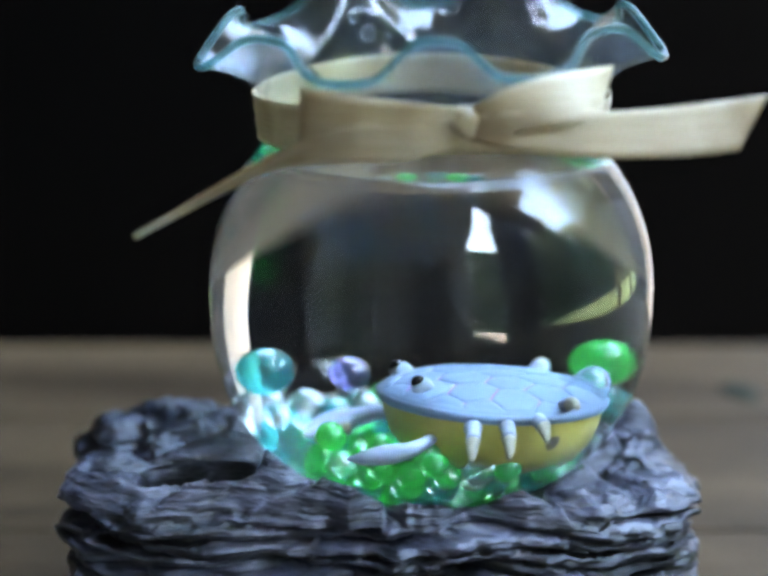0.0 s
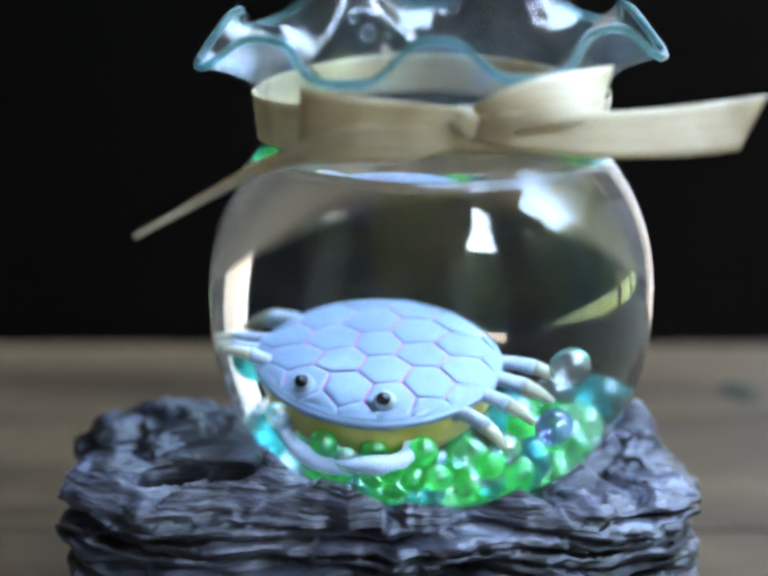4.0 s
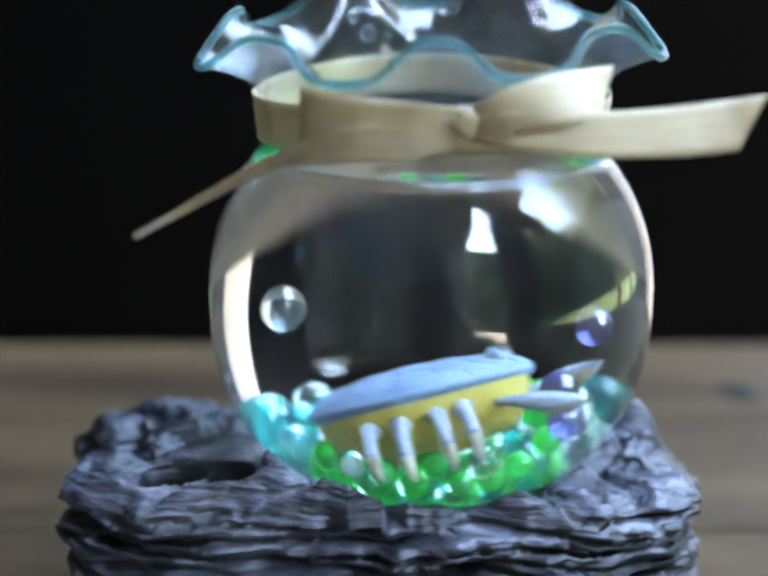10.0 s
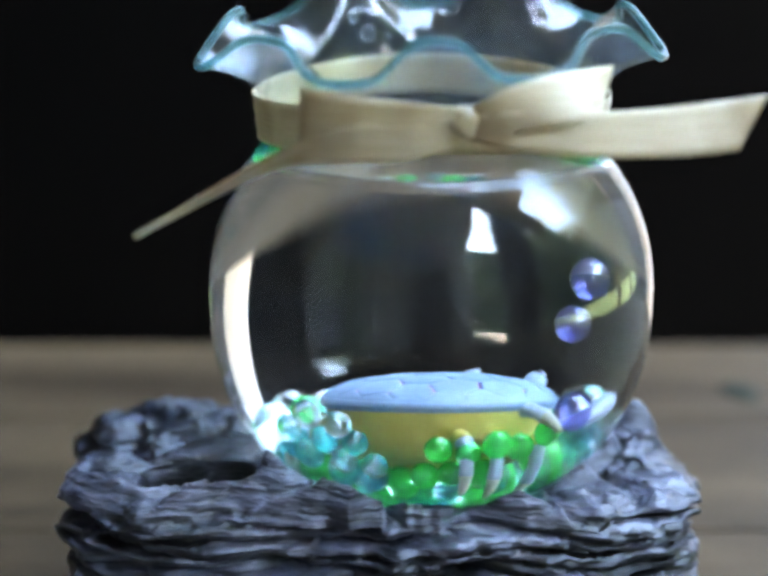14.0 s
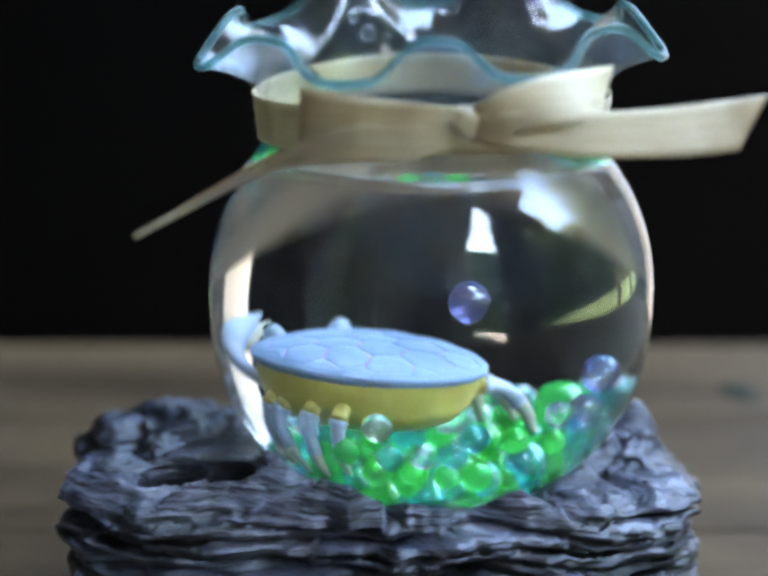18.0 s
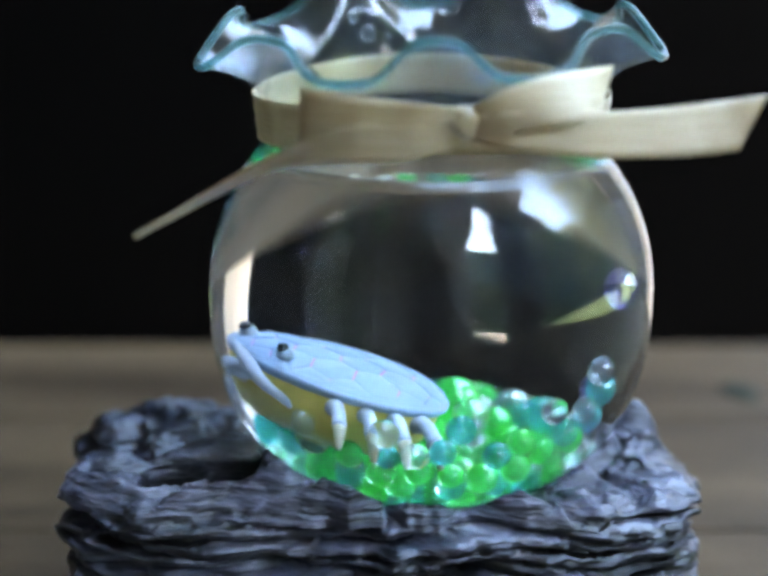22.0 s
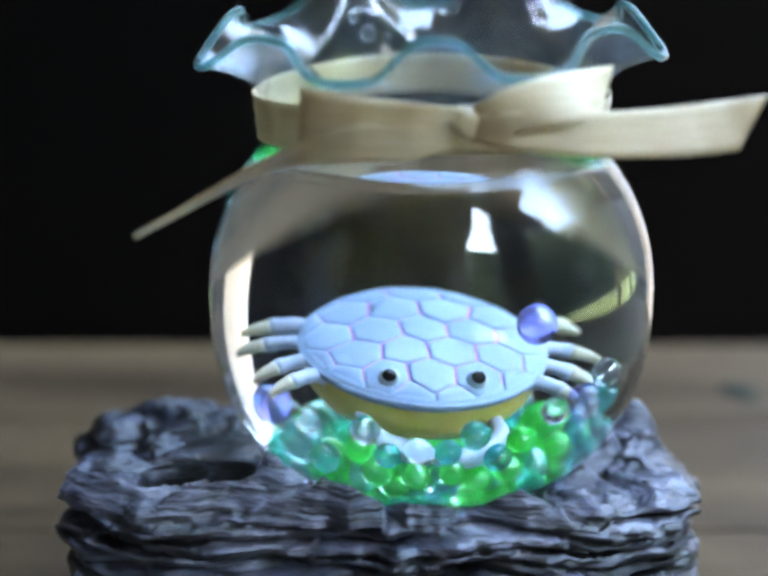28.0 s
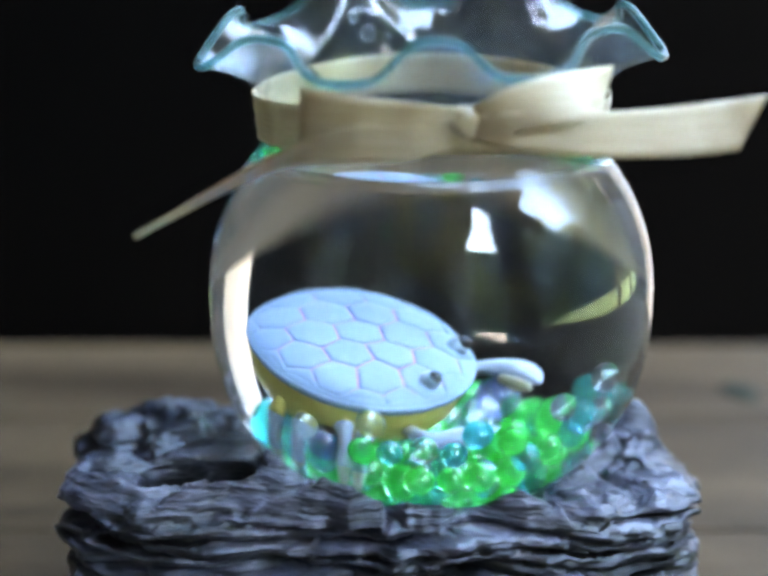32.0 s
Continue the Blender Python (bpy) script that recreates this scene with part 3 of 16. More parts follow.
g.visible_shadow = False
bm = bmesh.new()
pts = []
for k in range(280):
    a = 2 * math.pi * k / 280
    r, h = rim_point(a)
    pts.append(((r - 0.0005) * math.sin(a), -(r - 0.0005) * math.cos(a), ZE + h))
rings = []
for k in range(280):
    p, d = Vector(pts[k]), (Vector(pts[(k + 1) % 280]) - Vector(pts[k - 1])).normalized()
    side = d.cross(Vector((0, 0, 1))).normalized()
    up = side.cross(d)
    rings.append([bm.verts.new(p + (side * math.cos(j * math.pi / 4) + up * math.sin(j * math.pi / 4)) * 0.0009) for j in range(8)])
for k in range(280):
    r0, r1 = rings[k], rings[(k + 1) % 280]
    for j in range(8):
        bm.faces.new((r0[j], r0[(j + 1) % 8], r1[(j + 1) % 8], r1[j]))
part("lip", bm, RIM, bowl, "rounded blue-green edge of the ruffled lip")
tagged(bowl, "clear glass fish bowl with a ruffled blue-green rim, full of water", "fish bowl")

# ---------------------------------------------------------------- water
LEVEL = 0.0314
bm = bmesh.new()
prof = []
for k in range(64):
    h = min(-LOW + 0.0003 + (LOW + LEVEL) * (1 - math.cos(math.pi * k / 126)), LEVEL)
    prof.append((max(girth(h) - 0.0003, 0.0), ZE + h))
prof[0] = (0.011, ZE - LOW + 0.0004)
ro = prof[-1][0]
prof += [(ro - 0.0045, ZE + LEVEL), (ro - 0.014, ZE + LEVEL), (0.010, ZE + LEVEL)]
rings = revolve(bm, prof, 200)
bm.faces.new(list(reversed(rings[0])))
bm.faces.new(rings[-1])
bmesh.ops.recalc_face_normals(bm, faces=bm.faces)
water = finish("water", bm, WATER)
water.visible_shadow = False
tagged(water, "clear still water that fills the globe to its neck", "water")


# ---------------------------------------------------------------- ribbon
def band(name, parent, rows, n=8, thick=0.00022, cut=0.0):
    """A strip of ribbon: rows of centre (x, y, z) and half-width vector (x, y, z)."""
    bm = bmesh.new()
    S = spline(rows, n)
    across = 6
    grid = []
    for i, s in enumerate(S):
        c, w = Vector(s[:3]), Vector(s[3:])
        nx = Vector(S[min(i + 1, len(S) - 1)][:3]) - Vector(S[max(i - 1, 0)][:3])
        nrm = nx.cross(w).normalized()
        line = []
        for k in range(across + 1):
            u = 2 * k / across - 1
            e = nx.normalized() * (cut * (u + 1) / 2) * (i / (len(S) - 1)) if cut else Vector()
            line.append(c + w * u + e + nrm * 0.00012 * math.sin(9 * u + i * 0.4))
        grid.append((line, nrm))
    fr = [[bm.verts.new(p + nr * thick / 2) for p in ln] for ln, nr in grid]
    bk = [[bm.verts.new(p - nr * thick / 2) for p in ln] for ln, nr in grid]
    for i in range(len(S) - 1):
        for k in range(across):
            bm.faces.new((fr[i][k], fr[i][k + 1], fr[i + 1][k + 1], fr[i + 1][k]))
            bm.faces.new((bk[i][k], bk[i + 1][k], bk[i + 1][k + 1], bk[i][k + 1]))
        for k in (0, across):
            q = (fr[i][k], fr[i + 1][k], bk[i + 1][k], bk[i][k])
            bm.faces.new(q if k == 0 else tuple(reversed(q)))
    for i in (0, len(S) - 1):
        for k in range(across):
            bm.faces.new((fr[i][k], bk[i][k], bk[i][k + 1], fr[i][k + 1]))
    return part(name, bm, SATIN, parent)


ribbon = empty("ribbon", pose(0, 0, 0))
rows = []
for k in range(41):
    a = 2 * math.pi * k / 40
    y = -math.cos(a)
    r = girth(NECK) + 0.0012
    rows.append((r * math.sin(a), r * y, ZE + 0.0402 + 0.0030 * y * y + 0.0006 * y, 0.0005 * math.sin(a), 0.0005 * y, 0.0050))
band("neck_band", ribbon, rows, 4)
band("left_loop", ribbon, [
    (0.0050, -0.0470, 0.1385, 0.0, -0.0004, 0.0024), (-0.002, -0.0505, 0.1384, 0.0, -0.0022, 0.0040), (-0.012, -0.0520, 0.1387, 0.0003, -0.0026, 0.0050),
    (-0.0230, -0.0500, 0.1393, 0.0004, -0.0018, 0.0053), (-0.0272, -0.0470, 0.1395, 0.0004, -0.0006, 0.0053), (-0.0255, -0.0440, 0.1390, 0.0, 0.0, 0.0052),
    (-0.012, -0.0455, 0.1380, 0.0, 0.0, 0.0045), (0.004, -0.0460, 0.1380, 0.0, 0.0, 0.0025)])
band("right_loop", ribbon, [
    (0.0062, -0.0475, 0.1385, 0.0, -0.0004, 0.0024), (0.0120, -0.0525, 0.1405, -0.0012, -0.0008, 0.0042), (0.0215, -0.0530, 0.1430, -0.0014, 0.0012, 0.0049),
    (0.0300, -0.0490, 0.1440, 0.0002, 0.0028, 0.0046), (0.0335, -0.0430, 0.1435, 0.0012, 0.0010, 0.0050), (0.0300, -0.0400, 0.1415, 0.0004, 0.0, 0.0050),
    (0.018, -0.0445, 0.1395, 0.0, 0.0, 0.0045), (0.007, -0.0460, 0.1385, 0.0, 0.0, 0.0026)])
band("right_tail", ribbon, [
    (0.0060, -0.0480, 0.1370, 0.0, -0.0006, 0.0026), (0.0125, -0.0520, 0.1372, 0.0002, -0.0008, 0.0038), (0.0225, -0.0530, 0.1367, 0.0, 0.0008, 0.0043),
    (0.0340, -0.0540, 0.1368, 0.0, 0.0018, 0.0044), (0.0460, -0.0548, 0.1376, -0.0003, 0.0022, 0.0046), (0.0570, -0.0550, 0.1389, -0.0004, 0.0022, 0.0047)], cut=0.0068)
band("left_tail", ribbon, [
    (0.0040, -0.0475, 0.1360, 0.0, -0.0006, 0.0026), (-0.0060, -0.0500, 0.1345, 0.0005, -0.0014, 0.0040), (-0.0180, -0.0500, 0.1340, 0.0010, -0.0020, 0.0040),
    (-0.0300, -0.0490, 0.1313, 0.0008, -0.0030, 0.0027), (-0.0420, -0.0500, 0.1258, 0.0004, -0.0030, 0.0018), (-0.0600, -0.0540, 0.1163, 0.0003, -0.0028, 0.0012)])
bm = bmesh.new()
bmesh.ops.create_uvsphere(bm, u_segments=20, v_segments=12, radius=1.0, matrix=Matrix.LocRotScale((0.0052, -0.0490, 0.1383), None, (0.0026, 0.0022, 0.0034)))
for v in bm.verts:
    v.co.x += 0.0004 * math.sin(v.co.z * 1500)
part("knot", bm, SATIN, ribbon)
tagged(ribbon, "cream satin ribbon tied in a bow round the neck", "ribbon")


# ---------------------------------------------------------------- crab
A, B, H = 0.0285, 0.0270, 0.0068


def dome(x, y):
    q = min(math.hypot(x / A, y / B), 1.0)
    return H * (1 - q ** 2.3) ** 0.62


def clip_poly(poly, inside, cross):
    out = []
    for i, p in enumerate(poly):
        q = poly[i - 1]
        if inside(p):
            if not inside(q):
                out.append(cross(q, p))
            out.append(p)
        elif inside(q):
            out.append(cross(q, p))
    return out


def crab_toy():
    crab = empty("toy_crab", pose(0, 0, 0.066))
    bm = bmesh.new()
    seg = 64
    levels = [0.0, 0.15, 0.35, 0.55, 0.72, 0.84, 0.90, 0.945, 0.97, 0.985, 0.996]
    rings = [[bm.verts.new((A * q * math.cos(2 * math.pi * k / seg), B * q * math.sin(2 * math.pi * k / seg), dome(A * q, 0) - (0.00025 if q < 0.93 else 0.0))) for k in range(seg)] for q in levels[1:]]
    rings.append([bm.verts.new((A * 1.0 * math.cos(2 * math.pi * k / seg), B * 1.0 * math.sin(2 * math.pi * k / seg), 0.0004)) for k in range(seg)])
    rings.append([bm.verts.new((A * 0.993 * math.cos(2 * math.pi * k / seg), B * 0.993 * math.sin(2 * math.pi * k / seg), -0.0012)) for k in range(seg)])
    rings.append([bm.verts.new((A * 0.955 * math.cos(2 * math.pi * k / seg), B * 0.955 * math.sin(2 * math.pi * k / seg), -0.0022)) for k in range(seg)])
    for i, (r0, r1) in enumerate(zip(rings, rings[1:])):
        for k in range(seg):
            f = bm.faces.new((r0[k], r1[k], r1[(k + 1) % seg], r0[(k + 1) % seg]))
            f.material_index = 1 if i < 5 else 0
    f = bm.faces.new(rings[0])
    f.material_index = 1
    shell = part("shell", bm, [SHELL, GROOVE], crab, "pale blue domed shell with lilac grooves")
    # scutes: six-sided plates on the dome
    pitch = 0.0112
    lim = 0.972
    for row in range(-3, 4):
        for col in range(-3, 4):
            cxy = Vector(((col + 0.5 * (row % 2)) * pitch, row * pitch * 0.86 + 0.001))
            poly = [cxy + Vector((math.sin(math.pi / 3 * k), math.cos(math.pi / 3 * k))) * pitch / math.sqrt(3) for k in range(6)]
            jit = lambda p: p + Vector((noise.noise(Vector((p.x * 90, p.y * 90, 1))), noise.noise(Vector((p.x * 90, p.y * 90, 8))))) * 0.0016
            poly = [jit(p) for p in poly]
            fine = []
            for i, p in enumerate(poly):
                q = poly[(i + 1) % 6]
                fine += [p, p.lerp(q, 0.25), p.lerp(q, 0.5), p.lerp(q, 0.75)]
            rho = lambda p: math.hypot(p.x / A, p.y / B)

            def cross(q, p):
                lo, hi = 0.0, 1.0
                a_in = rho(q) <= lim
                for _ in range(20):
                    mid = (lo + hi) / 2
                    if (rho(q.lerp(p, mid)) <= lim) == a_in:
                        lo = mid
                    else:
                        hi = mid
                return q.lerp(p, lo)
            fine = clip_poly(fine, lambda p: rho(p) <= lim, cross)
            if len(fine) < 5:
                continue
            cen = sum(fine, Vector((0, 0))) / len(fine)
            if max((p - cen).length for p in fine) < 0.0022:
                continue
            bm = bmesh.new()
            rings = []
            for sc, up in ((0.945, -0.0003), (0.925, 0.00006), (0.80, 0.00020), (0.45, 0.00034)):
                rings.append([bm.verts.new((*(cen + (p - cen) * sc), dome(*(cen + (p - cen) * sc)) + up)) for p in fine])
            for r0, r1 in zip(rings, rings[1:]):
                for k in range(len(fine)):
                    f = bm.faces.new((r0[k], r0[(k + 1) % len(fine)], r1[(k + 1) % len(fine)], r1[k]))
            tipv = bm.verts.new((*cen, dome(*cen) + 0.00038))
            for k in range(len(fine)):
                bm.faces.new((rings[-1][k], rings[-1][(k + 1) % len(fine)], tipv))
            bmesh.ops.recalc_face_normals(bm, faces=bm.faces)
            part("scute", bm, SHELL, shell)
    # belly
    bm = bmesh.new()
    prof = [(0.955, -0.0018), (0.94, -0.0050), (0.88, -0.0092), (0.75, -0.0130), (0.54, -0.0152), (0.3, -0.0160)]
    rings = [[bm.verts.new((A * q * math.cos(2 * math.pi * k / 48), B * q * math.sin(2 * math.pi * k / 48) * 0.98, z)) for k in range(48)] for q, z in prof]
    for r0, r1 in zip(rings, rings[1:]):
        for k in range(48):
            bm.faces.new((r0[k], r1[k], r1[(k + 1) % 48], r0[(k + 1) % 48]))
    bm.faces.new(rings[-1])
    part("belly", bm, BELLY, crab, "yellow underside")
    for sx in (-1, 1):
        bm = bmesh.new()
        for prof in ([(0.0027, -0.0004), (0.0026, 0.0010), (0.0021, 0.0021), (0.0014, 0.0027)],):
            r = revolve(bm, prof, 18)
            bm.faces.new(r[-1])
        eye = part("eye", bm, EYEWHITE, crab, "pale conical eyestalk")
        eye.matrix_local = pose(sx * 0.0105, -0.0195, dome(0.0105, -0.0195) + 0.0001, 33, sx * 8, 0)
        bm = bmesh.new()
        bmesh.ops.create_uvsphere(bm, u_segments=16, v_segments=10, radius=0.00185, matrix=Matrix.Translation((0, -0.0002, 0.0021)))
        part("pupil", bm, PUPIL, eye, "glossy black pupil")
    return crab


crab = crab_toy()
LEGS = []


def crab_leg(side, y, length):
    """A jointed leg that hangs from the belly's edge; its root is its own origin."""
    pts = spline([(0, 0, 0, 0.0016), (side * 0.0036, 0, 0.0003, 0.0017), (side * 0.0066, 0, -0.0018, 0.0015), (side * 0.0080, 0, -0.0058 * length, 0.0014), (side * 0.0084, 0, -0.0092 * length, 0.0012), (side * 0.0080, 0, -0.0122 * length, 0.0006)], 4)
    pts = [p * np.array((1.36, 1.36, 1.36, 1.25)) for p in pts]
    for k, bump in ((5, 1.22), (6, 1.14), (12, 1.16), (13, 1.12)):
        pts[k][3] *= bump
    root, up, lo = pts[:6], pts[5:14], pts[13:]
    leg = part("leg", tube(bmesh.new(), [tuple(p[:3]) for p in up], [p[3] * 1.05 for p in up], 10), LIMB, crab, "pale blue jointed leg")
    part("leg_root", tube(bmesh.new(), [tuple(p[:3]) for p in root], [p[3] * 1.04 for p in root], 10), BELLY, leg, "yellow root of the leg")
    part("leg_tip", tube(bmesh.new(), [tuple(p[:3]) for p in lo], [p[3] * 1.03 for p in lo], 10), TIP, leg, "yellowish pointed tip")
    LEGS.append((leg, side, y))


for side in (-1, 1):
    for y, ln in ((-0.0085, 0.95), (-0.0015, 1.05), (0.0055, 1.05), (0.0125, 0.95)):
        crab_leg(side, y, ln)

CLAWS = []
for side in (-1, 1):
    pts = spline([(0, 0, 0, 0.0016), (side * 0.0048, -0.0030, 0.0002, 0.0018), (side * 0.0070, -0.0072, -0.0006, 0.0026), (side * 0.0064, -0.0120, -0.0012, 0.0033), (side * 0.0038, -0.0165, -0.0018, 0.0025), (side * 0.0006, -0.0202, -0.0022, 0.0004)], 5)
    pts = [p * 1.12 for p in pts]
    claw = part("claw", tube(bmesh.new(), [tuple(p[:3]) for p in pts], [p[3] for p in pts], 16), LIMB, crab, "pale blue claw with a pointed tip")
    for v in claw.data.vertices:
        v.co.z = v.co.z * 0.72 - 0.0004
    fp = spline([(side * 0.0040, -0.0098, -0.0020, 0.0012), (side * 0.0026, -0.0136, -0.0026, 0.0017), (side * 0.0006, -0.0168, -0.0027, 0.0012), (-side * 0.0012, -0.0188, -0.0026, 0.0003)], 4)
    fp = [p * 1.12 for p in fp]
    part("pincer", tube(bmesh.new(), [tuple(p[:3]) for p in fp], [p[3] for p in fp], 10), TIP, claw, "yellowish lower pincer")
    CLAWS.append((claw, side))
crab.scale = (0.785, 0.785, 0.785)
tagged(crab, "pale blue toy crab with yellow belly drifting in water", "toy crab")

# ---------------------------------------------------------------- gel beads
ball = {}


def bead(kind, radius):
    mat, label = {"green": (GREEN, "bright green soaked gel bead"), "teal": (TEAL, "teal soaked gel bead"), "clear": (CLEAR, "clear colourless soaked gel bead"), "violet": (VIOLET, "violet-blue soaked gel bead")}[kind]
    if (kind, radius) not in ball:
        bm = bmesh.new()
        bmesh.ops.create_icosphere(bm, subdivisions=4, radius=radius)
        for v in bm.verts:
            v.co *= 1 + 0.03 * noise.noise(v.co * 130 + Vector((len(ball), 0, 0)))
        me = bpy.data.meshes.new("bead")
        bm.to_mesh(me)
        bm.free()
        me.materials.append(mat)
        for p in me.polygons:
            p.use_smooth = True
        ball[kind, radius] = me
    ob = new("bead", ball[kind, radius])
    return tagged(ob, label, "gel bead", "gel beads in the bowl")


# drops of water that cling inside the neck
DROPGLASS = clear_glass("drop_glass", tint=(0.9, 0.93, 0.95), ior=1.33, gain=1.6)
for a, h, r in ((-152, 0.0585, 0.0016), (-158, 0.0540, 0.0021), (-165, 0.0530, 0.0011), (-149, 0.0625, 0.0013), (172, 0.0612, 0.0030)):
    bm = bmesh.new()
    bmesh.ops.create_uvsphere(bm, u_segments=18, v_segments=12, radius=1.0)
    d = finish("water_drop", bm, DROPGLASS)
    ang = radians(a)
    rr = girth(NECK) + 0.0002
    d.matrix_world = Matrix.LocRotScale((rr * math.sin(ang), -rr * math.cos(ang), ZE + h), Euler((0, 0, ang)), (r, r * 0.6, r * 1.05))
    tagged(d, "clear water drop on the inside of the neck", "water drop", "drops in the neck")


# ---------------------------------------------------------------- movement

def mm(x, y, z, rx=0, ry=0, rz=0):
    """A pose from millimetres and degrees."""
    return pose(x / 1000, y / 1000, z / 1000, rx, ry, rz)


